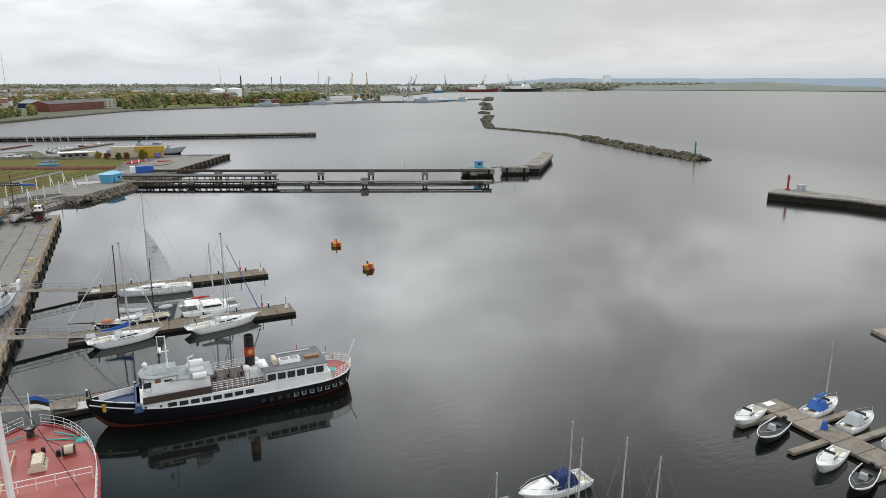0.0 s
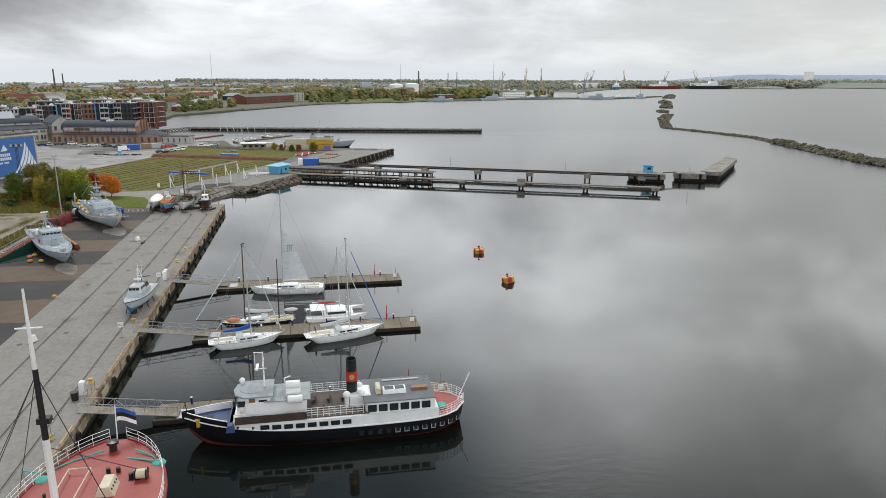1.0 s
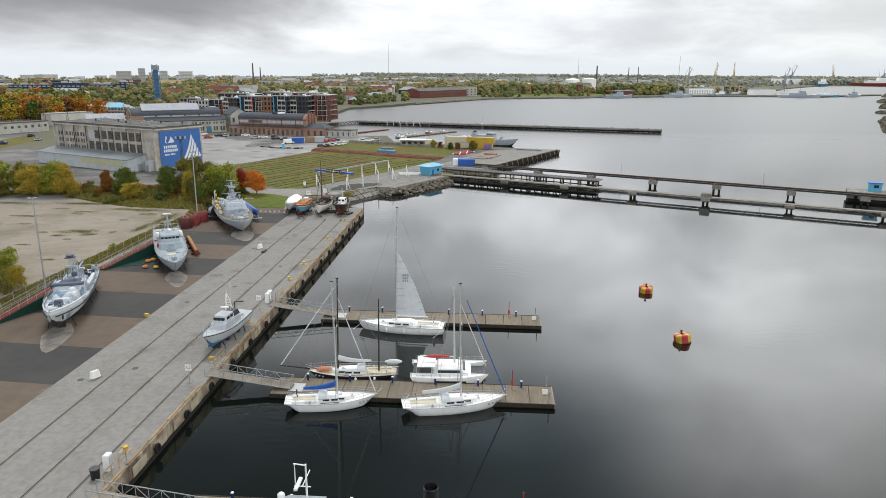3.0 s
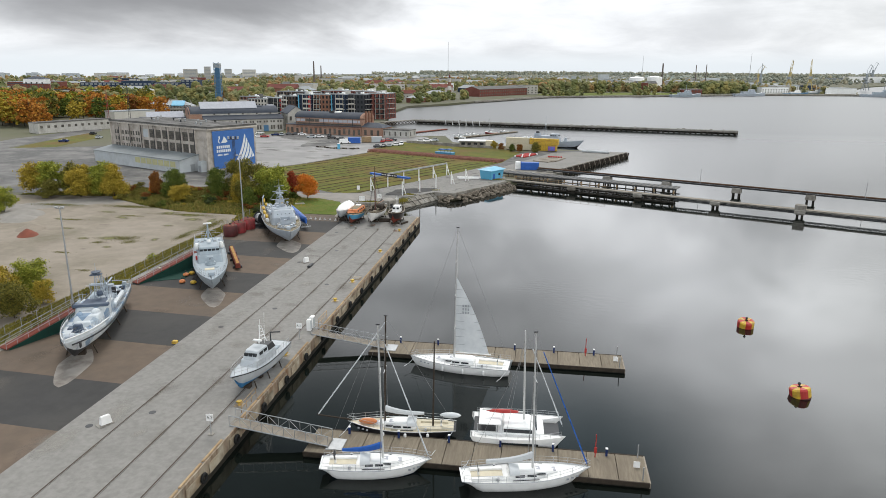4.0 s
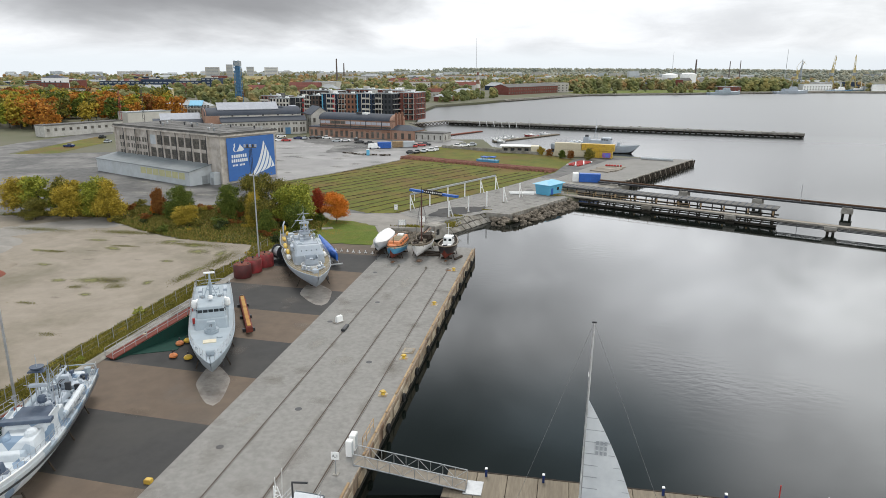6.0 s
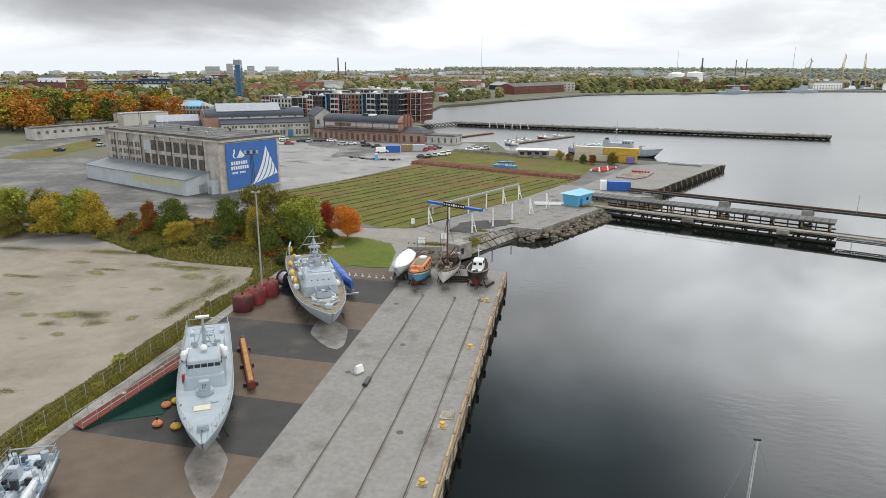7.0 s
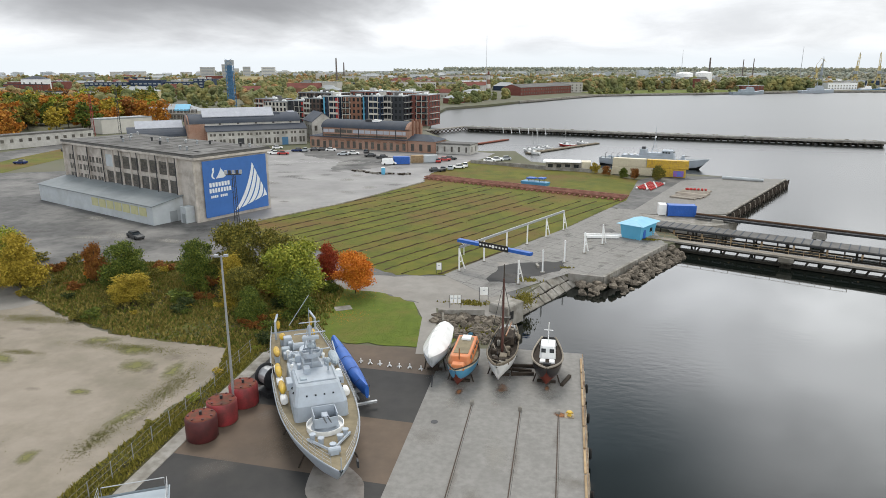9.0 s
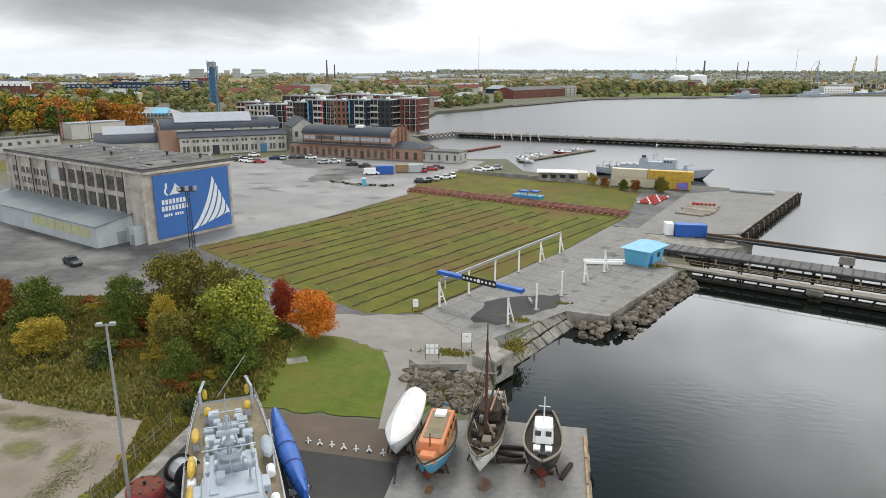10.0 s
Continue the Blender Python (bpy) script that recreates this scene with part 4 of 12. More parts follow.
crumb = Geo().box(0, 0, 0, 1.6, 0.9, 0.35, bev=0.1).mesh("broken_block", [OLD_CONCRETE])
rng = random.Random(3)
for i in range(60):
    p = fa.lerp(fb, rng.random())
    piece("broken_block", crumb, fp, pose(p.x, p.y + rng.uniform(-2.5, 2.5), 2.46, 0, 0, rng.uniform(0, 180)))

# braced timber trestle from the flats to the pier
trs = thing("trestle", "short trestle with crossed timber braces", "pier", 0, 0, 0, kind="structure")
ta, tb_ = Vector((-93, 479, 0)), Vector((-74, 509, 0))
part("deck", Geo().beam(ta + Vector((0, 0, 2.1)), tb_ + Vector((0, 0, 2.1)), 3.0, 0.5), OLD_CONCRETE, trs)
for i in range(11):
    p, q = ta.lerp(tb_, i / 11), ta.lerp(tb_, (i + 1) / 11)
    part("brace", Geo().beam(p + Vector((1.5, -1, -0.2)), q + Vector((1.5, -1, 1.9)), 0.35, 0.35).beam(q + Vector((1.5, -1, -0.2)), p + Vector((1.5, -1, 1.9)), 0.35, 0.35), WOOD_DARK, trs)

# ---- the long jetty with its two trestles ----
def along(s, off, z=0.0):
    p = Vector((1.0, 259.0, 0)) + PU * s + PV * off
    return Vector((p.x, p.y, z))


jetty = thing("jetty", "old steel and concrete jetty with two long trestles", "jetty", 0, 0, 0, kind="structure")
WO, WZ = 3.4, 2.15                        # the front walkway: its line and its height
part("front_walkway", Geo().beam(along(-6, WO, WZ - 0.1), along(127, WO, WZ - 0.1), 1.7, 0.2), WOOD_GREY, jetty, "plank walkway on steel girders")
for off in (-0.85, 0.85):
    part("edge_beam", Geo().beam(along(-6, WO + off, WZ - 0.16), along(127, WO + off, WZ - 0.16), 0.22, 0.34), OLD_CONCRETE, jetty, "pale weathered edge beam")
    truss = Geo()
    truss.beam(along(50, WO + off * 0.8, WZ - 1.0), along(127, WO + off * 0.8, WZ - 1.0), 0.18, 0.2)
    for k in range(38):
        s0 = 50 + k * 2.03
        truss.rod(along(s0, WO + off * 0.8, WZ - 1.0), along(s0 + 1.0, WO + off * 0.8, WZ - 0.3), 0.06, n=5)
        truss.rod(along(s0 + 1.0, WO + off * 0.8, WZ - 0.3), along(s0 + 2.03, WO + off * 0.8, WZ - 1.0), 0.06, n=5)
    part("truss", truss, STEEL_DARK, jetty, "dark lattice girder under the walkway")
part("waling", Geo().beam(along(0, WO, 0.32), along(50, WO, 0.32), 1.2, 0.42), WET_CONCRETE, jetty, "low dark timber waling")
part("girder", Geo().beam(along(-4, WO, WZ - 0.5), along(50, WO, WZ - 0.5), 1.1, 0.4), WET_CONCRETE, jetty, "dark girder under the walkway")
strut_me = Geo().beam((-0.35, 0, 0.4), (0.25, 0, 1.6), 0.3, 0.34).mesh("strut", [WET_CONCRETE])
for i in range(20):
    p = along(4.5 + i * 2.35, WO - 0.3)
    piece("strut", strut_me, jetty, pose(p.x, p.y, 0, 0, 0, -23.8))
for s in (20, 40, 61, 81.5, 103, 125.2):
    bent = part("bent", Geo().loft([[(a * w_, b * d_, z) for a, b in ((-1, -1), (1, -1), (1, 1), (-1, 1))] for w_, d_, z in ((0.8, 1.1, 0.75), (1.25, 1.5, 1.15), (1.25, 1.5, WZ - 0.25), (1.18, 1.42, WZ - 0.2))]), OLD_CONCRETE, jetty, "tapered concrete pile cap")
    p = along(s, WO)
    bent.matrix_basis = pose(p.x, p.y, 0, 0, 0, -23.8)
    for dx, dy in ((-0.55, -0.8), (0.55, -0.8), (-0.55, 0.8), (0.55, 0.8)):
        part("pile", Geo().rod((dx, dy, -2), (dx, dy, 0.9), 0.24, n=8), WET_CONCRETE, bent)
    if s < 50:
        part("footing", Geo().box(0, 0, -1.5, 2.3, 2.8, 1.8, top=(0.8, 0.85)), WET_CONCRETE, bent, "dark wet footing")
hut = part("hut", Geo().box(0, 0, WZ, 2.6, 2.0, 1.1, bev=0.1), OLD_CONCRETE, jetty, "small concrete box on the walkway")
hut.matrix_basis = pose(*along(81.5, WO).xy, 0, 0, 0, -23.8)
# wide platform on many piles
part("platform", Geo().prism([along(-8, 9.5).xy, along(49, 9.5).xy, along(49, 14.2).xy, along(-8, 14.2).xy], 3.05, 3.25), GREY_ROOF, jetty, "broad grey boarded platform")
part("platform_edge", Geo().beam(along(-8, 9.6, 2.9), along(49, 9.6, 2.9), 0.25, 0.3), STEEL_DARK, jetty)
slat = Geo().box(0, 0, 0, 0.2, 4.6, 0.06).mesh("batten", [DARK_ROOF])
for i in range(36):
    p = along(-6.5 + i * 1.55, 11.85)
    piece("batten", slat, jetty, pose(p.x, p.y, 3.25, 0, 0, -23.8))
leg = Geo().rod((0, 0, -2), (0, 0, 2.9), 0.17, n=6).mesh("platform_pile", [WET_CONCRETE])
cap = Geo().box(0, 0, 0.2, 0.4, 4.5, 0.4).mesh("cap_beam", [STEEL_DARK])
brace = Geo().beam((0, -1.8, 0.4), (0, 1.8, 2.6), 0.14, 0.14).mesh("brace", [STEEL_DARK])
yellow_foot = Geo().box(0, 0, 1.6, 0.34, 0.34, 1.0).mesh("post_foot", [YELLOW_EDGE])
for i in range(20):
    p = along(-5 + i * 2.8, 9.8)
    part("hanger", Geo().box(p.x, p.y, 1.2, 0.24, 0.24, 1.7, rz=-23.8), WOOD_DARK, jetty, "short dark post under the platform edge")
    if i % 2:
        piece("post_foot", yellow_foot, jetty, pose(p.x, p.y, 0, 0, 0, -23.8))
part("platform_sill", Geo().beam(along(-6, 9.8, 1.1), along(49, 9.8, 1.1), 0.4, 0.3).beam(along(-6, 13.6, 1.1), along(49, 13.6, 1.1), 0.4, 0.3), WET_CONCRETE, jetty, "dark sill beams below the platform")
for i in range(9):
    p = along(1.5 + i * 5.8, 11.85)
    piece("cap_beam", cap, jetty, pose(p.x, p.y, 2.4, 0, 0, -23.8))
    for off in (10.2, 13.4):
        p = along(1.5 + i * 5.8, off)
        piece("platform_pile", leg, jetty, pose(p.x, p.y, 0))
    p = along(1.5 + i * 5.8, 11.85)
    piece("brace", brace, jetty, pose(p.x, p.y, 0, 0, 0, -23.8))
# yellow guard rail along the front walkway
grail = Geo()
for z in (WZ + 0.55, WZ + 1.05):
    grail.rod(along(-5, WO + 0.8, z), along(30, WO + 0.8, z), 0.035, n=5)
for i in range(15):
    grail.rod(along(-5 + i * 2.5, WO + 0.8, WZ), along(-5 + i * 2.5, WO + 0.8, WZ + 1.05), 0.04, n=5)
part("guard_rail", grail, YELLOW_EDGE, jetty, "faded yellow guard rail")
# back trestle with a pipeline
part("back_walkway", Geo().beam(along(-2, 26.2, 2.65), along(127, 25.6, 2.65), 1.9, 0.45), STEEL_DARK, jetty, "dark back trestle with a pipeline")
part("pipeline", Geo().rod(along(-2, 26.6, 3.1), along(127, 26.0, 3.1), 0.22, n=8), RAIL_RUST, jetty)
for s in (3, 23, 42, 62.5, 82, 103, 122):
    bent = part("bent", Geo().box(0, 0, 1.1, 2.6, 2.8, 1.5, top=(0.9, 0.9), bev=0.12), OLD_CONCRETE, jetty, "concrete pile cap")
    p = along(s, 25.9)
    bent.matrix_basis = pose(p.x, p.y, 0, 0, 0, -23.8)
    for dx, dy in ((-0.8, -0.9), (0.8, -0.9), (-0.8, 0.9), (0.8, 0.9)):
        part("pile", Geo().rod((dx, dy, -2), (dx, dy, 1.3), 0.26, n=8), WET_CONCRETE, bent)
for s in (52, 95, 138):
    p = along(s, 25.6)
    part("light_pole", Geo().rod((p.x, p.y, 2.9), (p.x, p.y, 7.2), 0.07, 0.05), ALU, jetty)
# two dolphins and the slanting arm
for s, off, w, d, lab in ((124, 33.0, 13, 8, "square concrete dolphin"), (139.5, 37.0, 11, 5.5, "square concrete dolphin")):
    p = along(s, off)
    dol = part("dolphin", Geo().box(0, 0, 1.0, w, d, 2.0, bev=0.15), OLD_CONCRETE, jetty, lab)
    dol.matrix_basis = pose(p.x, p.y, 0, 0, 0, -23.8)
    part("dark_skirt", Geo().box(0, 0, -2, w - 0.8, d - 0.8, 3.0), WET_CONCRETE, dol)
    for dx in (-0.32, 0.32):
        part("fender", Geo().box(dx * w, -d / 2 - 0.2, 0.6, 0.8, 0.4, 2.2), RUBBER, dol)
part("gangway", Geo().beam(along(130, 33.0, 3.1), along(134.5, 36.0, 3.1), 1.0, 0.25), STEEL_DARK, jetty)
bl = thing("control_hut", "small bright blue hut on the jetty dolphin", "hut", *along(124.5, 33.5).xy, 3.0, -23.8)
part("walls", Geo().box(0, 0, 0, 3.4, 2.8, 2.4), LIGHT_BLUE, bl)
part("roof", Geo().box(0, 0, 2.4, 3.9, 3.3, 0.2, bev=0.05), BLUE, bl)
part("window", Geo().box(0.3, -1.42, 1.1, 1.2, 0.05, 0.8), GLASS, bl)
part("arm", Geo().prism([(149, 238.5), (155.5, 235.5), (186, 271.5), (189.5, 284)], 1.6, 3.0), OLD_CONCRETE, jetty, "pale concrete arm")
part("arm_skirt", Geo().prism([(150, 238.5), (155, 236.3), (185.5, 272), (188.8, 283)], -2, 1.6), WET_CONCRETE, jetty)

# braced face of the north mole
brf = thing("mole_face", "raking concrete braces along the mole wall", "mole", 0, 0, 0, kind="structure")
ma, mb = Vector((17.4, 289.6, 0)), Vector((46.4, 345.6, 0))
part("coping", Geo().beam(ma + Vector((0, 0, 2.05)), mb + Vector((0, 0, 2.05)), 0.5, 0.3), OLD_CONCRETE, brf)
mdir = (mb - ma).normalized()
mside = mdir.cross(Vector((0, 0, 1)))
for i in range(26):
    p = ma + mdir * (1 + i * 2.4) + mside * 0.9
    part("brace", Geo().beam(p + Vector((0, 0, -1)), p + mdir * 2.0 + Vector((0, 0, 1.9)), 0.4, 0.4), WOOD_DARK, brf)
    if i % 2:
        part("brace", Geo().beam(p + mdir * 2.0 + Vector((0, 0, -1)), p + Vector((0, 0, 1.9)), 0.35, 0.35), WOOD_GREY, brf)
part("dark_wall", Geo().beam(ma + mside * 0.15 + Vector((0, 0, -0.3)), mb + mside * 0.15 + Vector((0, 0, -0.3)), 0.3, 4.2), WET_CONCRETE, brf)

# far shore: a pale promenade wall and a park lawn behind it
prom = thing("promenade", "pale concrete promenade wall along the far shore", "promenade", 0, 0, 0, kind="structure")
FAR_SHORE = [(-65, 785), (-40, 835), (-12, 895), (18, 948), (55, 972), (120, 1005), (190, 1045), (268, 1092), (345, 1130), (445, 1148), (533, 1146)]
for a, b in zip(FAR_SHORE, FAR_SHORE[1:]):
    part("wall_run", Geo().beam((*a, 1.4), (*b, 1.4), 2.4, 1.8), OLD_CONCRETE, prom)
zone("park_lawn", [(12, 960), (52, 985), (118, 1018), (186, 1057), (220, 1120), (170, 1150), (60, 1090), (-5, 1010)], 1.96, LAWN, "green park lawn above the far promenade")

# ---- pontoons and gangways ----
def pontoon(x0, x1, y0, y1, label, posts=True):
    t = thing("pontoon", label, "pontoon", (x0 + x1) / 2, (y0 + y1) / 2, 0, group="pontoons of the basin")
    L, W = x1 - x0, y1 - y0
    part("float", Geo().box(0, 0, -0.4, L, W - 0.2, 0.62), WET_CONCRETE, t, "dark wet float")
    part("fascia", Geo().box(0, -W / 2 + 0.06, 0.16, L, 0.12, 0.42), WOOD_DARK, t)
    part("fascia", Geo().box(0, W / 2 - 0.06, 0.16, L, 0.12, 0.42), WOOD_DARK, t)
    n = max(1, round(L / 2.75))
    panel = Geo().box(0, 0, 0.22, L / n - 0.05, W - 0.26, 0.34, bev=0.03).mesh("deck_panel", [WOOD])
    for i in range(n):
        piece("deck_panel", panel, t, pose(-L / 2 + (i + 0.5) * L / n, 0, 0))
    part("end_fascia", Geo().box(L / 2 + 0.02, 0, 0.05, 0.14, W - 0.1, 0.5), WOOD_GREY, t)
    if posts:
        ped = Geo()
        ped.box(0, 0, 0, 0.2, 0.2, 0.75, bev=0.05)
        ped_m = ped.mesh("power_post", [BLUE_DARK])
        for i in range(6):
            x = x0 + 3.5 + i * (L - 6) / 5.2
            p = thing("power_post", "dark blue mooring power post on the pontoon", "power post", x, y1 - 0.6, 0.56, group="power posts")
            piece("column", ped_m, p)
            part("cap", Geo().box(0, 0, 0.75, 0.24, 0.24, 0.1, bev=0.03), WHITE, p)
        lb = thing("lifebuoy_post", "red lifebuoy post at the pontoon end", "lifebuoy", x1 - 4.6, y1 - 1.0, 0.56)
        part("post", Geo().rod((0, 0, 0), (0, 0, 2.4), 0.05), RED, lb)
        part("board", Geo().box(0, -0.08, 0.5, 0.26, 0.08, 0.6), RED, lb)
        for yy in (-W / 2 + 0.4, W / 2 - 0.4):
            part("corner_pole", Geo().rod((L / 2 - 0.6, yy, 0.5), (L / 2 - 0.6, yy, 1.9), 0.06), ALU, t)
        part("notice", Geo().box(L / 2 - 0.9, 0.1, 0.6, 0.6, 0.05, 0.6), WHITE, t)
    return t


def gangway(y, x_top=-17.6, x_low=-7.6, w=1.5, z0=2.1, z1=0.75):
    t = thing("gangway", "sloping gangway with galvanised lattice rails", "gangway", 0, y, 0, group="gangways to the pontoons")
    part("tread", Geo().beam((x_top, 0, z0), (x_low, 0, z1), w, 0.14), WOOD_GREY, t)
    for s in (-w / 2, w / 2):
        g = Geo()
        a, b = Vector((x_top, s, z0)), Vector((x_low, s, z1))
        h = Vector((0, 0, 1.05))
        g.rod(a, b, 0.07)
        g.rod(a + h, b + h, 0.045)
        n = 9
        for i in range(n):
            p, q = a.lerp(b, i / n), a.lerp(b, (i + 1) / n)
            g.rod(p, p + h, 0.03, n=4)
            g.rod(p + (h if i % 2 else h * 0), q + (h * 0 if i % 2 else h), 0.025, n=4)
        g.rod(b, b + h, 0.03, n=4)
        part("lattice_rail", g, ALU, t)
    part("landing", Geo().box(x_low + 0.6, 0, z1 - 0.22, 1.6, 2.0, 0.12), ALU, t)
    return t


pontoon(-9.6, 22.8, 127.4, 131.8, "brown planked pontoon beside the tall white yacht")
pontoon(-9.8, 22.5, 103.4, 108.0, "brown planked pontoon between moored yachts")
pontoon(-10.2, 22.6, 80.2, 84.4, "brown planked pontoon behind the black steamer")
for y in (129.2, 105.2, 81.4):
    gangway(y)

# ---- buildings ----
def building(name, label, x, y, rz, w, d, h, wall, roof, style="flat", rows=(), cols=0, win=(1.4, 1.6), side_cols=0, rise=4.0, glass=WINDOW_DARK, sill=True, base=1.9, over=0.3, category="building", group=""):
    """A house with its front along local -y, middle of the base at x, y."""
    t = thing(name, label, category, x, y, base, rz, group=group)
    part("wall", Geo().box(0, 0, 0, w, d, h), wall, t)
    if style == "flat":
        part("roof", Geo().box(0, 0, h, w + over, d + over, 0.35, bev=0.08), roof, t)
        if y < 800:
            part("parapet", Geo().box(0, -d / 2, h + 0.3, w + over, 0.3, 0.35), roof, t)
    elif style == "gable":
        g = Geo()
        a, b = w / 2 + over, d / 2 + over
        g.add([(-a, -b, h), (a, -b, h), (a, 0, h + rise), (-a, 0, h + rise), (-a, b, h), (a, b, h), (-a, -b, h + 0.25), (a, -b, h + 0.25), (a, 0, h + rise + 0.25), (-a, 0, h + rise + 0.25), (-a, b, h + 0.25), (a, b, h + 0.25)],
              [(6, 7, 8, 9), (9, 8, 11, 10), (0, 6, 9, 3), (3, 9, 10, 4), (1, 2, 8, 7), (2, 5, 11, 8), (0, 1, 7, 6), (4, 10, 11, 5)])
        part("roof", g, roof, t)
        part("gable_wall", Geo().add([(-w / 2, -d / 2, h), (-w / 2, d / 2, h), (-w / 2, 0, h + rise), (w / 2, -d / 2, h), (w / 2, d / 2, h), (w / 2, 0, h + rise)], [(0, 1, 2), (3, 5, 4), (0, 2, 5, 3), (1, 4, 5, 2)]), wall, t)
    elif style == "hip":
        a, b, k = w / 2 + over, d / 2 + over, min(w, d) / 2
        part("roof", Geo().add([(-a, -b, h), (a, -b, h), (a, b, h), (-a, b, h), (-a + k, 0, h + rise), (a - k, 0, h + rise)], [(0, 1, 5, 4), (1, 2, 5), (2, 3, 4, 5), (3, 0, 4), (3, 2, 1, 0)]), roof, t)
    elif style == "barrel":
        n = 12
        ring = lambda xx: [(xx, -(d / 2 + over) * math.cos(math.pi * i / n), h + rise * math.sin(math.pi * i / n)) for i in range(n + 1)]
        part("roof", Geo().loft([ring(-w / 2 - over), ring(w / 2 + over)]), roof, t)
        for sx_ in (-1, 1):
            part("gable_wall", Geo().loft([[(sx_ * (w / 2 + 0.05), -(d / 2) * math.cos(math.pi * i / n), h + (rise - 0.2) * math.sin(math.pi * i / n)) for i in range(n + 1)], [(sx_ * (w / 2 + over + 0.02), -(d / 2) * math.cos(math.pi * i / n), h + (rise - 0.2) * math.sin(math.pi * i / n)) for i in range(n + 1)]]), wall, t)
    if rows and cols:
        me = Geo().box(0, 0, 0, win[0], 0.16, win[1]).mesh("window", [glass])
        for z in rows:
            for i in range(cols):
                piece("window", me, t, pose(-w / 2 + (i + 0.5) * w / cols, -d / 2 - 0.03, z))
            for s_ in (1,):
                for i in range(side_cols):
                    piece("window", me, t, pose(s_ * (w / 2 + 0.03), -d / 2 + (i + 0.5) * d / side_cols, z, 0, 0, 90))
    return t


# old factory hall with the great blue banner
WD = Vector((-0.905, 0.425, 0))
FD = Vector((0.425, 0.905, 0))
P0 = Vector((-98.6, 260.2, 0))
fac_rz = heading(-WD.x, -WD.y)
LF, DF, HF = 56.0, 20.0, 14.3
mid = P0 + WD * (LF / 2) + FD * (DF / 2)
fac = thing("factory_hall", "weathered concrete factory hall with grimy glazing and a blue banner", "building", mid.x, mid.y, 1.95, fac_rz)


def fl(s):
    """Along the long front, from the banner corner, to local x."""
    return LF / 2 - s


FELT_DARK = mat("dark_tarred_felt", (0.075, 0.072, 0.068), (0.10, 0.096, 0.09), 0.5, 0.85)
FELT_PALE = mat("pale_weathered_felt", (0.20, 0.195, 0.185), (0.16, 0.155, 0.148), 0.5, 0.9)
part("wall", Geo().box(0, 0, 0, LF, DF, HF), PANEL_WALL, fac)
part("roof", Geo().box(0, 0, HF, LF + 1.0, DF + 1.0, 0.45, bev=0.1), GREY_ROOF, fac, "flat grey felt roof")
part("cornice", Geo().box(0, -DF / 2 - 0.3, HF - 0.5, LF + 1.2, 0.7, 0.5), PANEL_WALL, fac)
part("cornice", Geo().box(LF / 2 + 0.3, 0, HF - 0.5, 0.7, DF + 1.0, 0.5), PANEL_WALL, fac)
rng = random.Random(2)
light_me = Geo().box(0, 0, 0, 0.70, 0.16, 0.62).mesh("pane", [WINDOW_DARK])
for i in range(8):
    s = 8.2 + i * 3.75
    for z in (5.6, 9.6):
        if i == 7 and z > 9:
            part("boarded_window", Geo().box(fl(s), -DF / 2 - 0.06, z, 3.0, 0.16, 2.9), PALE_SHED, fac, "pale boarded window")
            continue
        fw = part("window", Geo().box(fl(s), -DF / 2 + 0.02, z, 3.0, 0.12, 2.9), STEEL_DARK, fac, "rusty window grid with grimy panes")
        for c in range(4):
            for r_ in range(4):
                piece("pane", light_me, fw, pose(fl(s) - 1.11 + c * 0.74, -DF / 2 - 0.03, z + 0.06 + r_ * 0.71))
    part("pier", Geo().box(fl(s + 1.875), -DF / 2 - 0.12, 0, 0.42, 0.3, HF - 0.4), PANEL_WALL, fac)
for i in range(5):
    s = 39.5 + i * 3.3
    for z in (5.2, 7.6, 9.9):
        for dx in (-0.7, 0.7):
            part("small_window", Geo().box(fl(s) + dx, -DF / 2 - 0.04, z, 0.8, 0.12, 1.4), WINDOW_DARK, fac)
for s in (0.2, 6.2, 37.2, 44, 50, 55.8):
    part("pilaster", Geo().box(fl(s), -DF / 2 - 0.28, 0, 0.35, 0.55, HF - 0.3), PANEL_WALL, fac)
part("window_band", Geo().box(fl(22), -DF / 2 - 0.05, 8.75, 31, 0.2, 0.7), PANEL_WALL, fac)
for k in range(16):
    p = (fl(3 + k * 3.2), rng.uniform(-6, 8))
    vent = part("roof_vent", Geo().rod((0, 0, 0), (0, 0, 0.6), 0.26, n=8).ball((0, 0, 0.75), 0.38, 8, 4, squash=(1, 1, 0.6)), (ALU, STEEL_DARK, TIN_ROOF)[k % 3], fac, "small roof ventilator")
    vent.location = (p[0], p[1], HF + 0.45)
for k in range(22):
    part("felt_patch", Geo().box(rng.uniform(-26, 26), rng.uniform(-8.5, 8.5), HF + 0.45, rng.uniform(1.5, 6.5), rng.uniform(0.8, 3.2), 0.006 + 0.004 * (k % 5)), (FELT_DARK, FELT_PALE, FELT_DARK)[k % 3], fac)
for k in range(9):
    part("felt_seam", Geo().box(-24 + k * 6, 0, HF + 0.45, 0.16, DF + 0.6, 0.045), FELT_DARK, fac)
part("roof_edge", Geo().box(0, -DF / 2 - 0.42, HF + 0.45, LF + 1.0, 0.22, 0.16), FELT_DARK, fac, "dark tarred roof edge")
part("roof_edge", Geo().box(LF / 2 + 0.38, 0, HF + 0.45, 0.22, DF + 0.5, 0.16), FELT_DARK, fac, "dark tarred roof edge")
for sx_ in (6.5, 13.9, 21.5, 29.0, 36.6, 43.6, 50.4):
    part("drain_pipe", Geo().rod((fl(sx_), -DF / 2 - 0.62, 5.0), (fl(sx_), -DF / 2 - 0.62, HF - 0.4), 0.11, n=6), STEEL_DARK, fac, "dark rusted drain pipe")
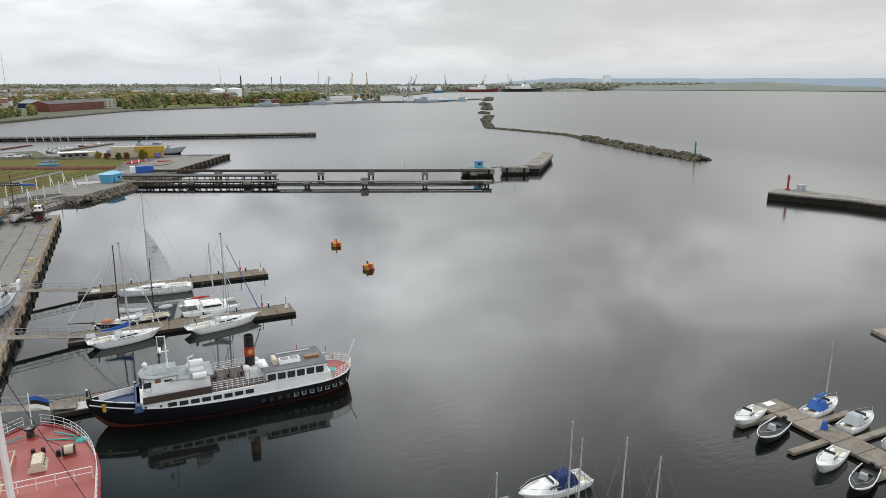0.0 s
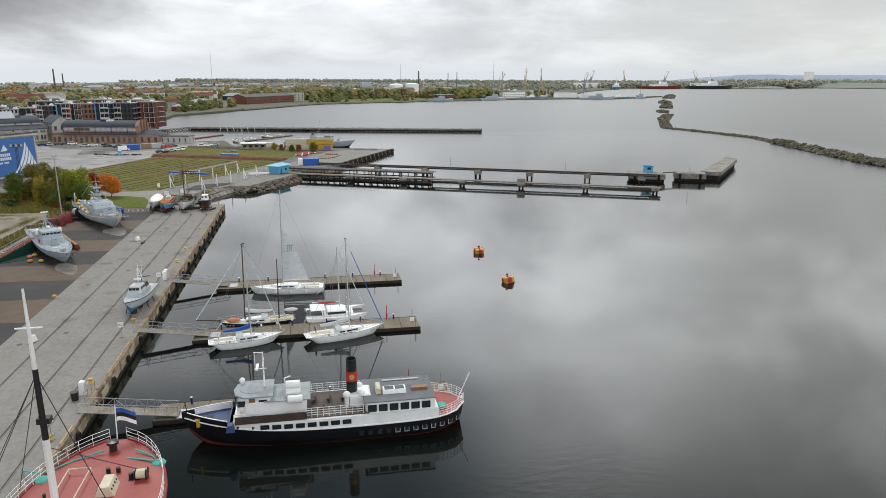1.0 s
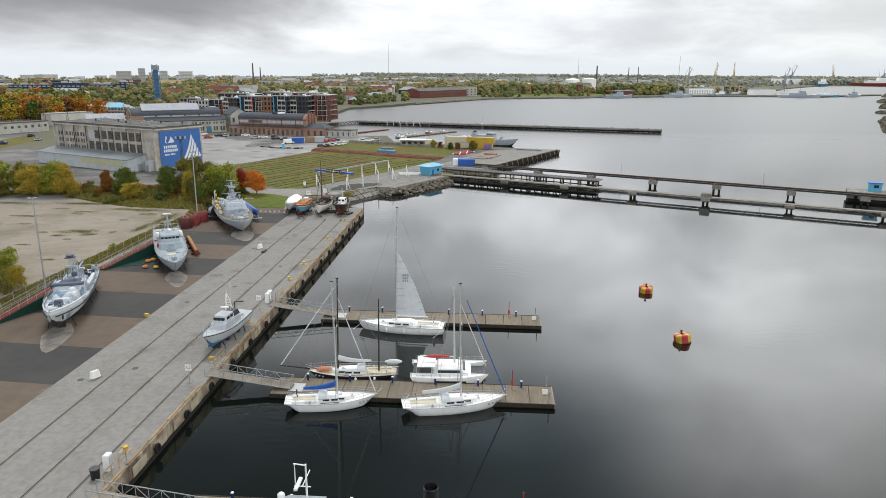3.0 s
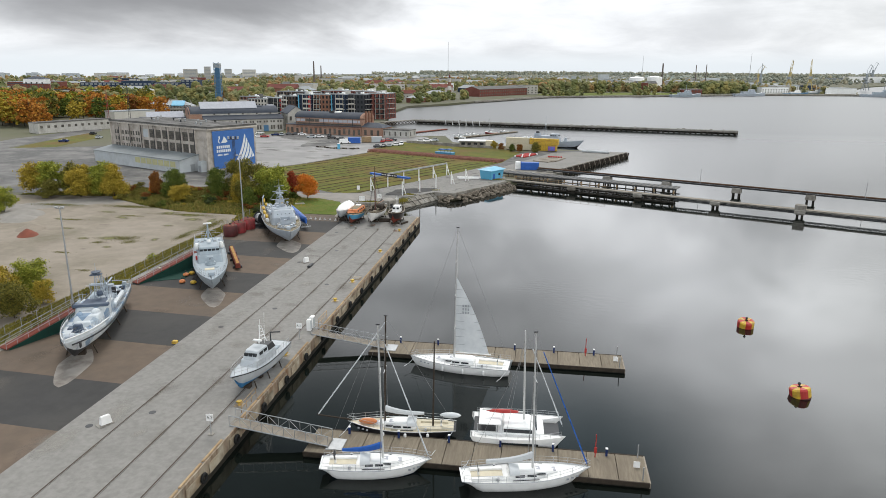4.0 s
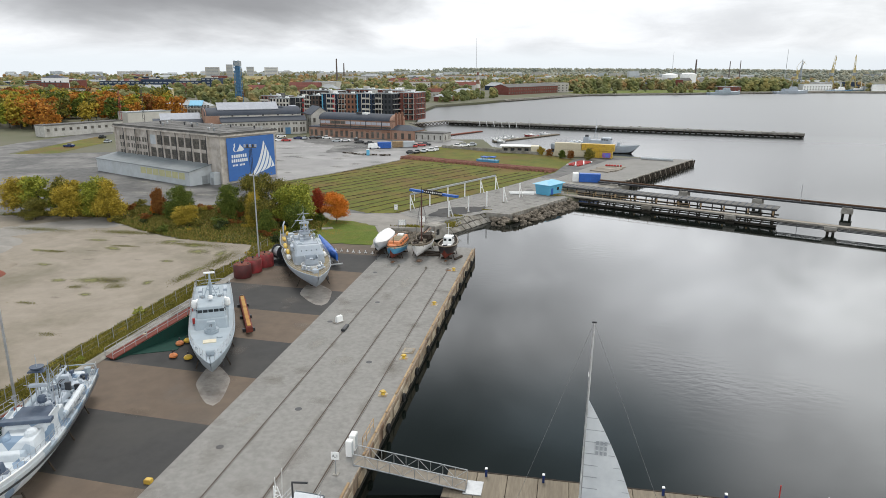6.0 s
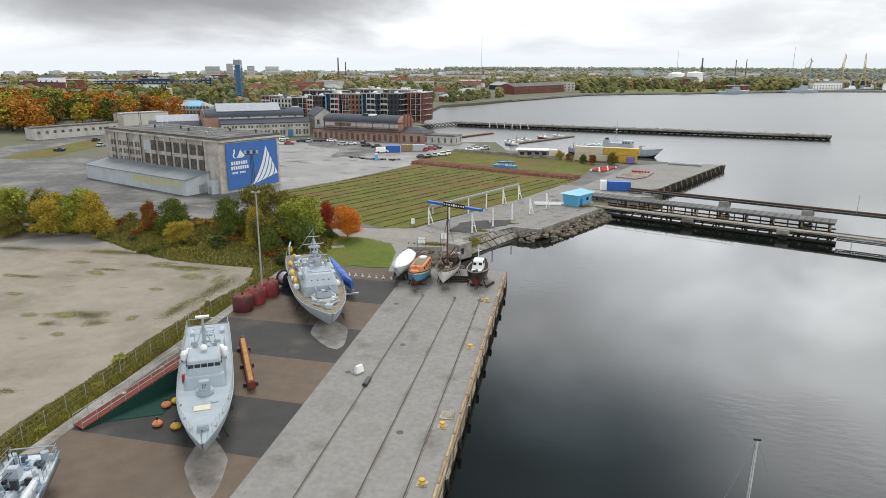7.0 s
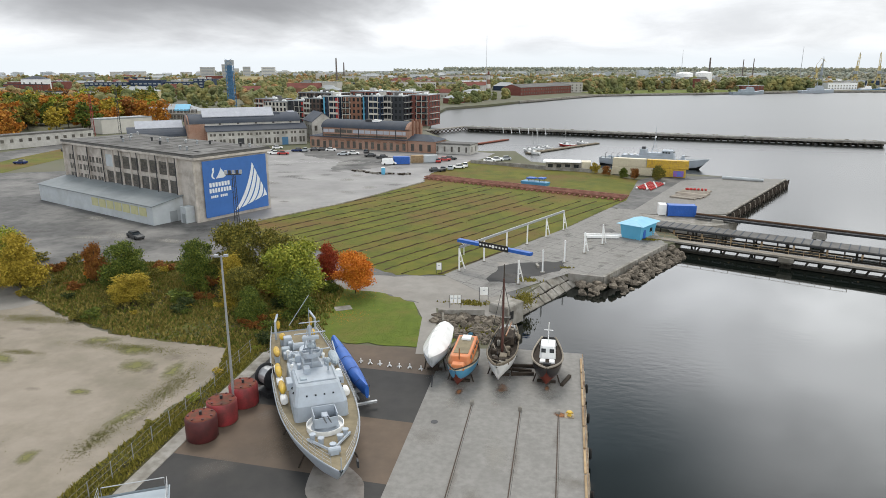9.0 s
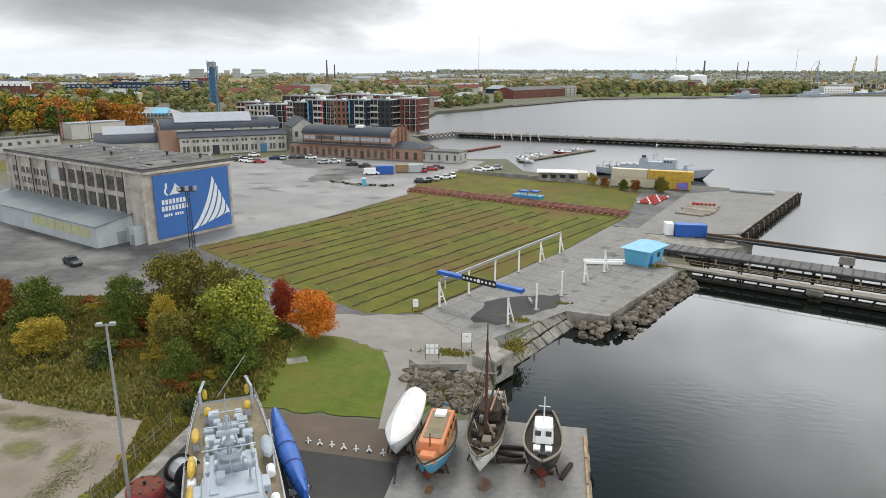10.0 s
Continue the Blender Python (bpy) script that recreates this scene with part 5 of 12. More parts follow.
# lean-to annex
an = thing("annex", "low pale blue-grey lean-to along the factory", "building", *(P0 + WD * 30.8 - FD * 3.9).xy, 1.95, fac_rz)
g = Geo()
g.loft([[(xx, -3.8, 0), (xx, 3.8, 0), (xx, 3.8, 5.4), (xx, -3.8, 4.1)] for xx in (-25.2, 25.2)])
part("wall", g, PALE_SHED, an)
part("roof", Geo().loft([[(xx, -4.1, 4.05), (xx, 3.9, 5.45), (xx, 3.9, 5.65), (xx, -4.1, 4.25)] for xx in (-25.5, 25.5)]), mat("dull_tin_roof", (0.20, 0.225, 0.235), (0.16, 0.18, 0.19), 0.4, 0.6, c3=(0.26, 0.28, 0.285), big=0.12, amount=0.7), an, "dull grey tin roof")
for i in range(7):
    part("panel_window", Geo().box(21.6 - i * 3.3, -3.84, 1.7, 2.7, 0.1, 1.9), PALE_YELLOW, an, "pale yellow plastic glazing")
part("door", Geo().box(25.24, 1.2, 0.05, 0.08, 1.8, 2.4), TIN_ROOF, an)
side_sh = thing("side_shed", "narrow white shed by the factory corner", "shed", *(P0 + WD * 2.8 - FD * 1.6).xy, 1.95, fac_rz)
part("wall", Geo().box(0.2, 0.4, 0, 2.0, 2.2, 3.6, bev=0.05), PALE_SHED, side_sh)
part("door", Geo().box(0.3, -0.73, 0, 1.1, 0.06, 2.1), TIN_ROOF, side_sh)
# banner on the gable: its own frame, width along FD
ban = thing("banner", "huge blue banner with a white bird emblem and sail shapes", "banner", *(P0 + FD * 10.2 - WD * 0.42).xy, 2.2, heading(FD.x, FD.y))
BW, BH = 17.6, 12.6
part("cloth", Geo().box(0, 0, 0.5, BW / 2 - 0.02, 0.12, BH).box(0, 0, 0, 0.01, 0.01, 0.01), BANNER_BLUE, ban).location = (-BW / 4, 0, 0)
part("cloth", Geo().box(0, 0, 0.5, BW / 2 - 0.02, 0.12, BH), BANNER_BLUE, ban).location = (BW / 4, 0.03, 0)


def flat_shape(pts, y=-0.10, t=0.03):
    n = len(pts)
    return Geo().add([(x, y, z) for x, z in pts] + [(x, y + t, z) for x, z in pts], [tuple(range(n)), tuple(range(2 * n - 1, n - 1, -1))] + [(i, (i + 1) % n, n + (i + 1) % n, n + i) for i in range(n)])


def bez(a, b, c, n=8):
    return [((1 - u) ** 2 * a[0] + 2 * u * (1 - u) * b[0] + u * u * c[0], (1 - u) ** 2 * a[1] + 2 * u * (1 - u) * b[1] + u * u * c[1]) for u in [i / n for i in range(n + 1)]]


# sail-like feathers rising to a point, lower right
def mixp(a, b, u):
    return (a[0] + (b[0] - a[0]) * u, a[1] + (b[1] - a[1]) * u)


apex, foot_l, foot_r = (4.6, 11.5), (-1.2, 0.9), (8.5, 3.4)
for k in range(5):
    ra_, rb_ = mixp(apex, foot_r, (k / 5.0) ** 1.1), mixp(apex, foot_r, ((k + 0.72) / 5.0) ** 1.1)
    ba_, bb_ = mixp(foot_l, foot_r, k / 5.0), mixp(foot_l, foot_r, (k + 0.74) / 5.0)
    ca_ = (0.62 * ra_[0] + 0.38 * ba_[0] + 0.5, 0.42 * ra_[1] + 0.58 * ba_[1] - 0.7)
    cb_ = (0.62 * rb_[0] + 0.38 * bb_[0] + 0.5, 0.42 * rb_[1] + 0.58 * bb_[1] - 0.7)
    part("feather", flat_shape(bez(ba_, ca_, ra_) + bez(rb_, cb_, bb_)), BANNER_WHITE, ban)
for k in range(5):
    u = k * 0.42
    part("bird_feather", flat_shape(bez((-5.6 + u * 0.9, 9.0), (-4.6 + u, 10.0), (-4.1 + u * 0.6, 11.3 - 0.35 * k)) + [(-3.9 + u * 0.7, 10.6 - 0.3 * k), (-5.2 + u, 9.0)]), BANNER_WHITE, ban)
part("bird_neck", flat_shape(bez((-5.8, 9.0), (-6.7, 9.6), (-5.9, 10.5)) + bez((-5.9, 11.4), (-6.3, 11.5), (-6.4, 11.0)) + bez((-6.3, 10.6), (-7.2, 9.4), (-6.0, 8.9))), BANNER_WHITE, ban)
rng = random.Random(12)
for row, (z, h_, n, x0, w_) in enumerate(((7.2, 0.95, 7, -7.4, 0.8), (5.9, 0.95, 8, -7.5, 0.75), (4.75, 0.55, 9, -7.2, 0.5))):
    for i in range(n):
        if row == 2 and i == 4:
            continue
        part("letter_bar", flat_shape([(x0 + i * w_, z), (x0 + i * w_ + w_ * 0.7, z), (x0 + i * w_ + w_ * 0.7, z + h_), (x0 + i * w_, z + h_)]), BANNER_WHITE, ban)

# long hall with dark roof and skylight
hall_rz = 35.3
hp = Vector((-156.5, 407.0, 0))
hall = thing("assembly_hall", "long whitewashed limestone hall with a dark seamed roof", "building", hp.x, hp.y, 1.9, hall_rz)
hall.scale = (0.83, 0.83, 0.93)
part("aisle_wall", Geo().box(2.0, -9.5, 0, 50, 5.0, 7.2), LIME_WALL, hall, "whitewashed limestone aisle")
part("aisle_end", Geo().box(-23.1, -9.5, 0, 0.3, 5.0, 7.4), BRICK_PALE, hall, "bare brick end of the aisle")
part("aisle_roof", Geo().loft([[(xx, -12.6, 7.1), (xx, -6.6, 9.2), (xx, -6.6, 9.5), (xx, -12.6, 7.4)] for xx in (-23.6, 27.4)]), DARK_ROOF, hall, "dark lean-to roof of the aisle")
part("nave_wall", Geo().box(-3.0, 2.5, 0, 56, 18, 10.4), LIME_WALL, hall, "pale clerestory wall")
nave = lambda xx, k, up_: [(xx, 2.5 - (9.4 + k) * math.cos(math.pi * i / 14), 10.3 + up_ + 3.8 * math.sin(math.pi * i / 14)) for i in range(15)]
part("nave_roof", Geo().loft([nave(-30.6, 0, 0.15), nave(25.4, 0, 0.15)]), DARK_ROOF, hall, "dark seamed curved roof", smooth=True)
part("gable_wall", Geo().box(-31.2, 2.5, 0, 0.5, 18.2, 10.4).loft([nave(-31.5, -0.3, 0.0), nave(-30.7, -0.3, 0.0)]), BRICK_PALE, hall, "arched brick gable")
part("verge", Geo().line([(-31.6, y_, z_) for _, y_, z_ in nave(0, 0.1, 0.1)], 0.28, 5), STEEL_DARK, hall, "dark metal verge of the gable")
part("monitor", Geo().box(-3.5, 1.5, 13.0, 38, 9.0, 1.4, top=(1, 0.86)), DARK_ROOF, hall)
part("skylight", Geo().loft([[(xx, -4.6, 13.1), (xx, 1.5, 16.6), (xx, 1.5, 16.9), (xx, -4.6, 13.4)] for xx in (-24, 12)]), SKYLIGHT, hall, "long milky roof light")
for k in range(12):
    part("glazing_bar", Geo().beam((-23.5 + k * 3.2, -4.6, 13.42), (-23.5 + k * 3.2, 1.5, 16.92), 0.14, 0.08), PALE_SHED, hall)
part("brick_bay", Geo().box(-27.2, -6.62, 0, 7.9, 0.3, 10.3), BRICK_PALE, hall, "bare brick bay beside the aisle")
tall_me = Geo().box(0, 0, 0, 1.15, 0.14, 2.5).mesh("window", [WINDOW_DARK])
low_me = Geo().box(0, 0, 0, 1.15, 0.14, 1.1).mesh("window", [WINDOW_DARK])
pil_me = Geo().box(0, 0, 0, 0.4, 0.24, 7.0).mesh("pilaster", [LIME_WALL])
for k in range(11):
    x0_ = -20.4 + k * 4.5
    for dx in (-0.85, 0.85):
        piece("window", low_me, hall, pose(x0_ + dx, -12.03, 5.1))
        if k not in (3, 8):
            piece("window", tall_me, hall, pose(x0_ + dx, -12.03, 1.1))
    piece("pilaster", pil_me, hall, pose(x0_ + 2.25, -12.1, 0))
    if k % 2:
        piece("window", low_me, hall, pose(x0_, -6.52, 9.75))
part("gate", Geo().box(-6.9, -12.05, 0, 3.2, 0.16, 3.8), STEEL_DARK, hall, "dark hall gate")
part("gate", Geo().box(15.6, -12.05, 0, 3.2, 0.16, 3.6), TOWER_BLUE, hall, "dull blue hall gate")
part("upper_roof", Geo().box(22.5, 4.0, 13.0, 4.0, 6.0, 1.6, top=(1, 0.5)), SKYLIGHT, hall, "short milky roof light")
hall2 = building("workshop", "dark-roofed workshop with a pale roof light", -190.5, 398.0, hall_rz, 32, 20, 4.2, LIME_WALL, DARK_ROOF, "barrel", (), 0, rise=3.6)
part("skylight", Geo().loft([[(xx, -5, 7.4), (xx, -0.5, 10.2), (xx, -0.5, 10.4), (xx, -5, 7.6)] for xx in (-13, 6)]), SKYLIGHT, hall2)
gh = building("gabled_house", "tall whitewashed house with arched gable", -131.0, 423.5, hall_rz - 90, 16, 10, 9.0, LIME_WALL, DARK_ROOF, "gable", (1.5, 5.4), 4, (1.2, 2.2), 3, 4.0)
# two-storey brick hall
BD = Vector((-0.975, 0.222, 0))
BB = Vector((0.222, 0.975, 0))
brick_rz = heading(-BD.x, -BD.y)
bp = Vector((-82.0, 390.5, 0)) + BD * 20.0 + BB * 7
bh = thing("brick_hall", "long two-storey pinkish brick hall with a dark curved roof", "building", bp.x, bp.y, 1.9, brick_rz)
part("lower_storey", Geo().box(0, 0, 0, 40, 14, 4.7), BRICK_PALE, bh)
part("upper_storey", Geo().box(0, 0.6, 4.7, 40, 12.4, 3.6), BRICK_PALE, bh)
barrel = lambda xx, k, up_: [(xx, 0.6 - (6.6 + k) * math.cos(math.pi * i / 12), 8.2 + up_ + 3.0 * math.sin(math.pi * i / 12)) for i in range(13)]
part("curved_roof", Geo().loft([barrel(-20.6, 0, 0.2), barrel(18.6, 0, 0.2)]), DARK_ROOF, bh, "dark curved metal roof", smooth=True)
part("gable_wall", Geo().box(19.5, 0.6, 4.7, 1.6, 12.6, 3.6).loft([barrel(18.7, 0.1, 0.3), barrel(20.3, 0.1, 0.3)]), BRICK_PALE, bh, "brick gable with flues")
for y in (-2.6, 0.6, 3.8):
    part("chimney", Geo().box(20.5, y, 4.7, 0.7, 0.9, 7.6), BRICK, bh, "dark brick flue")
part("canopy", Geo().box(0, -7.5, 4.55, 39.6, 1.2, 0.35), DARK_ROOF, bh, "dark glazed canopy between the storeys")
part("strip_window", Geo().box(0, -5.66, 4.95, 38.6, 0.14, 0.75), WINDOW_DARK, bh)
door_me = Geo().box(0, 0, 0, 1.35, 0.14, 2.7).mesh("window", [WINDOW_DARK])
band_me = Geo().box(0, 0, 0, 2.5, 0.14, 1.35).mesh("window", [SKYLIGHT])
dark_me = Geo().box(0, 0, 0, 2.5, 0.14, 1.35).mesh("window", [WINDOW_DARK])
arch_me = Geo().box(0, 0, 0, 1.7, 0.3, 0.3).mesh("lintel", [BRICK])
post_me = Geo().box(0, 0, 0, 0.28, 0.2, 8.0).mesh("downpipe", [STEEL_DARK])
for k in range(14):
    x0_ = -18.5 + k * 2.85
    piece("window", door_me, bh, pose(x0_, -7.02, 0.5 if k % 3 else 0.1))
    piece("lintel", arch_me, bh, pose(x0_, -7.0, 3.3))
    piece("window", dark_me if k in (2, 3, 4) else band_me, bh, pose(x0_, -5.62, 6.35))
    if k % 3 == 0:
        piece("downpipe", post_me, bh, pose(x0_ - 1.43, -5.75, 0.2))
part("roof_hatch", Geo().box(3.6, -1.4, 10.9, 3.0, 2.6, 0.9, bev=0.1), WHITE, bh)
part("roof_hatch", Geo().box(0.2, -1.6, 10.7, 2.6, 2.2, 1.3, bev=0.1), STEEL_DARK, bh)
part("side_wing", Geo().box(26.2, -1.6, 0, 12.0, 11.0, 4.6), BRICK_PALE, bh, "low brick wing")
part("wing_roof", Geo().add([(19.9, -7.5, 4.6), (32.6, -7.5, 4.6), (32.6, 4.3, 4.6), (19.9, 4.3, 4.6), (19.9, -1.6, 6.7), (27.0, -1.6, 6.7)], [(0, 1, 5, 4), (1, 2, 5), (2, 3, 4, 5), (3, 2, 1, 0), (0, 4, 3)]), DARK_ROOF, bh)
for x0_ in (22.4, 26.0, 29.6):
    piece("window", door_me, bh, pose(x0_, -7.12, 0.6))
for y in (-4.4, -0.6):
    piece("window", door_me, bh, pose(32.22, y, 0.6, 0, 0, 90))
part("west_wing", Geo().box(-23.0, -1.0, 0, 6.0, 11.0, 4.4), BRICK_PALE, bh, "low brick wing")
part("wing_roof", Geo().box(-23.0, -1.0, 4.4, 6.3, 11.4, 0.4, bev=0.08), DARK_ROOF, bh)
for x0_ in (-24.6, -22.0):
    piece("window", door_me, bh, pose(x0_, -6.52, 0.5))
# small pale building by the slip
sp = building("pale_pavilion", "small pale limestone building with tall windows", -62.5, 391.5, -12, 15, 9, 3.6, LIME_WALL, GREY_ROOF, "flat", (0.9,), 5, (0.7, 2.0), 2)

# new flats
flats = [(-163, 478, 16, 14, 12.0, STUCCO, 4), (-150, 474, 12, 14, 13.0, CLAD_DARK, 4), (-139, 470, 11, 14, 14.5, DECK_BROWN, 5), (-128, 467, 11, 14, 16.0, CLAD_NAVY, 5), (-117, 465, 11, 14, 16.0, BRICK, 5), (-106, 464, 11, 14, 16.5, CLAD_NAVY, 5), (-95, 466, 11, 15, 16.5, CLAD_DARK, 5), (-84, 474, 12, 18, 17, BRICK_RED, 5), (-176, 496, 18, 14, 12.5, BRICK_RED, 4), (-118, 500, 26, 14, 17.5, BRICK_RED, 5), (-150, 508, 30, 14, 16, DECK_BROWN, 5), (-97, 492, 16, 12, 17.5, BRICK, 5)]
for k, (x, y, w, d, h_, wl, fl_n) in enumerate(flats):
    x, y = -17.7 + (x + 17.7) * 1.12 - 9, 117.4 + (y - 117.4) * 1.12
    step = h_ / fl_n
    b = building("apartment_block", "new dark apartment block with pale balconies and flat roof", x, y, -15 + (0, 4, -3)[k % 3], w, d, h_, wl, PALE_SHED if k % 2 else TIN_ROOF, "flat", [0.9 + i * step for i in range(fl_n)], max(3, int(w / 2.6)), (1.3, 1.9), 4, glass=GLASS, group="new apartment blocks")
    bx, bw_ = (w / 2 - w * 0.28, w * 0.56) if k % 2 else (-w / 2 + w * 0.22, w * 0.44)
    for i in range(1, fl_n):
        g = Geo().box(bx, -d / 2 - 0.85, i * step, bw_, 1.7, 0.24)
        g = part("balcony", g, STUCCO, b, "pale balcony slab")
        part("railing", Geo().box(bx, -d / 2 - 1.66, i * step + 0.24, bw_, 0.05, 0.85), GLASS if k % 3 == 1 else STUCCO, g)
        part("balcony", Geo().box(w / 2 + 0.8, -1.0, i * step, 1.6, d * 0.6, 0.24), STUCCO, b, "pale balcony slab")
    for s_ in (-0.5, 0.0, 0.5):
        part("balcony_post", Geo().box(bx + s_ * (bw_ - 0.2), -d / 2 - 1.6, 0, 0.22, 0.2, h_), STUCCO, b, "pale balcony post")
    part("lift_housing", Geo().box((k % 3 - 1) * 2, 2, h_ + 0.35, 3.2, 3.0, 1.7, bev=0.1), STUCCO if k % 2 else GREY_ROOF, b)
    part("roof_vent", Geo().box(-w * 0.3, -1, h_ + 0.35, 0.8, 0.8, 1.2), ALU, b)
    for ux, uy, us in ((w * 0.28, -d * 0.3, 1.9), (-w * 0.12, d * 0.22, 2.0), (w * 0.1, -d * 0.12, 1.2)):
        part("roof_unit", Geo().box(ux, uy, h_ + 0.35, us, us * 0.85, us * 0.6, bev=0.1), WHITE, b, "white roof plant box")
    if k in (3, 1):
        part("red_panel", Geo().box(w / 2 - 1.6, -d / 2 - 0.1, 2, 1.9, 0.24, h_ - 2.6), RED, b, "bright red facade strip")
    if k in (3, 5):
        part("blue_panel", Geo().box(-w / 2 + 0.6, -d / 2 - 0.1, 2, 0.9, 0.24, h_ - 2.4), LIGHT_BLUE, b, "light blue facade strip")

# long white shed behind the green
ls = building("long_shed", "long low whitewashed shed with small square windows", -242.5, 386, 66, 40, 9, 5.2, LIME_WALL, GREY_ROOF, "flat", (2.6,), 11, (1.3, 1.3), 2)
ls2 = building("pale_store", "pale rendered store with a flat roof", -246, 446, 60, 26, 12, 7.0, STUCCO, TIN_ROOF, "flat", (), 0)
# tall blue lattice tower
tw = thing("lookout_tower", "tall slender blue steel tower above the roofs", "tower", -260, 595, 1.9, 12)
tw.scale = (0.72, 0.72, 1.0)
for a, b in ((-1, -1), (1, -1), (1, 1), (-1, 1)):
    part("leg", Geo().rod((a * 3.4, b * 3.4, 0), (a * 3.0, b * 3.0, 36), 0.4, n=6), TOWER_BLUE, tw)
part("core", Geo().box(0, 0, 0, 4.6, 4.6, 34), TOWER_BLUE, tw)
for k in range(12):
    part("gallery", Geo().box(0, 0, k * 3 + 1.5, 7.0, 7.0, 0.5), TOWER_BLUE, tw)
    for s_ in (-1, 1):
        part("tie", Geo().rod((s_ * 3.4, -3.5, k * 3 + 1.5), (-s_ * 3.4, -3.5, k * 3 + 4.5), 0.18, n=5), TOWER_BLUE, tw)
part("head", Geo().box(0, 0, 33, 7.2, 7.2, 3.6), TIN_ROOF, tw)
# red long warehouse by the shore
rw = building("warehouse", "long red-brick waterside warehouse with a grey roof", -54, 959, 60, 112, 24, 8.6, BRICK_RED, GREY_ROOF, "gable", (1.2, 5.2), 22, (2.2, 2.0), 4, 3.4)
# chimneys and masts
for x, y, h_, r in ((-437, 1350, 45, 1.9), (-426, 1360, 37, 1.6)):
    ch_ = thing("chimney", "tall slender factory chimney", "chimney", x, y, 1.9)
    part("shaft", Geo().turned([(r, 0), (r * 0.6, h_), (r * 0.5, h_)], 12), mat("chimney_brick", (0.16, 0.13, 0.12)), ch_)
lm = thing("radio_mast", "thin pale radio mast behind the waterfront", "mast", -108, 885, 1.9)
part("shaft", Geo().rod((0, 0, 0), (0, 0, 64), 0.3, 0.16), ALU, lm)
lt = thing("harbour_light", "red and white banded harbour light tower", "tower", -103, 862, 1.9)
for k in range(5):
    r0, r1 = 2.9 - 0.26 * k, 2.9 - 0.26 * (k + 1)
    part("band", Geo().turned([(r0, k * 4.6), (r1, k * 4.6 + 4.6)], 14), BRICK if k in (1, 3) else STUCCO, lt, "rust red band" if k in (1, 3) else "white band")
part("gallery", Geo().turned([(0.1, 23.0), (2.3, 23.0), (2.3, 23.4), (0.1, 23.4)], 14), STEEL_DARK, lt)
part("lantern", Geo().turned([(1.0, 23.4), (1.0, 25.6), (1.3, 25.7), (0.1, 26.9)], 12), BRICK_RED, lt, "dull red lantern cap")
building("waterfront_house", "low red-brick house on the waterfront", -121, 745, 62, 20, 9, 4.6, BRICK_RED, TIN_ROOF, "hip", (1.2,), 5, (1.3, 1.6), 2, 2.4)
building("waterfront_house", "white two-storey house on the waterfront", -116, 842, 32, 20, 11, 7.0, WHITE, TIN_ROOF, "hip", (1.2, 4.2), 6, (1.2, 1.5), 2, 2.2)
building("waterfront_house", "small house with a red tiled roof among trees", -150, 835, 10, 22, 10, 5.5, STUCCO, BRICK_RED, "gable", (1.4,), 6, (1.2, 1.5), 2, 3.4)
for x, y, w, h_ in ((-790, 1530, 30, 27), (-764, 1560, 14, 33), (-716, 1565, 16, 28), (-672, 1580, 30, 27)):
    building("tower_block", "pale grey tower block on the skyline", x, y, 24, w, 14, h_, STUCCO, GREY_ROOF, "flat", [2.0 + 3.1 * i for i in range(int(h_ // 3.1))], 1, (w * 0.86, 1.4), 0, glass=TIN_ROOF, group="tower blocks on the skyline")
# town roofs near and far
rng = random.Random(21)
walls = [STUCCO, STUCCO, BRICK, BRICK_RED, STUCCO_YELLOW, LIME_WALL, CLAD_NAVY]
roofs = [DARK_ROOF, TIN_ROOF, GREY_ROOF, BRICK_RED]
made = 0
while made < 235:
    y = rng.uniform(540, 2300)
    x = rng.uniform(-1500, 420)
    if not inside(COAST, x + 45, y) or not inside(COAST, x + 20, y - 45):
        continue
    if -130 < x < 30 and 850 < y < 1040 or 0 < x < 240 and y < 1170:
        continue
    if abs(x) > y * 0.95 or x > -215 and y < 900:
        continue
    w, d, h_ = rng.uniform(12, 46), rng.uniform(10, 16), rng.choice((6, 8, 9, 11, 14))
    if y > 1400 and rng.random() < 0.05:
        h_ = rng.uniform(16, 24)
        w = rng.uniform(14, 24)
    st_ = "flat" if h_ > 13 else rng.choice(("gable", "hip", "flat"))
    near = y < 760
    # beyond 1300 m only pale walls, later pale roofs: haze put into the colours
    building("town_house", "town building among autumn trees", x, y, rng.uniform(-35, 40), w, d, h_, rng.choice((STUCCO, PALE_SHED, LIME_WALL)) if h_ > 20 or y > 1300 else rng.choice(walls), TIN_ROOF if y > 1500 else rng.choice(roofs), st_, [1.5 + 3.2 * i for i in range(int(h_ // 3.3))] if near else (), int(w / 3.5) if near else 0, (1.3, 1.6), 0, rng.uniform(2.5, 5), group="houses of the town")
    made += 1
for ox, oy, ow, oh, wl in ((-527, 830, 46, 14, CLAD_NAVY), (-492, 850, 36, 16, CLAD_NAVY), (-462, 866, 30, 14, CLAD_NAVY), (-440, 884, 22, 17, CLAD_NAVY)):
    ob_ = building("office_block", "dark blue glass office block with pale window bands", ox, oy, 14, ow, 18, oh, wl, DARK_ROOF, "flat", [1.5 + 3.4 * i for i in range(int(oh // 3.4))], int(ow / 5), (3.4, 1.5), 0, glass=BRICK_RED if wl == CLAD_DARK else TIN_ROOF, group="office blocks")
    for ux, uy, us in ((-ow * 0.2, 0, 6), (ow * 0.22, 1, 4), (ow * 0.02, -3, 3)):
        part("roof_unit", Geo().box(ux, uy, oh + 0.35, us, us, 0.7 + us * 0.2), STUCCO, ob_, "pale roof plant box")
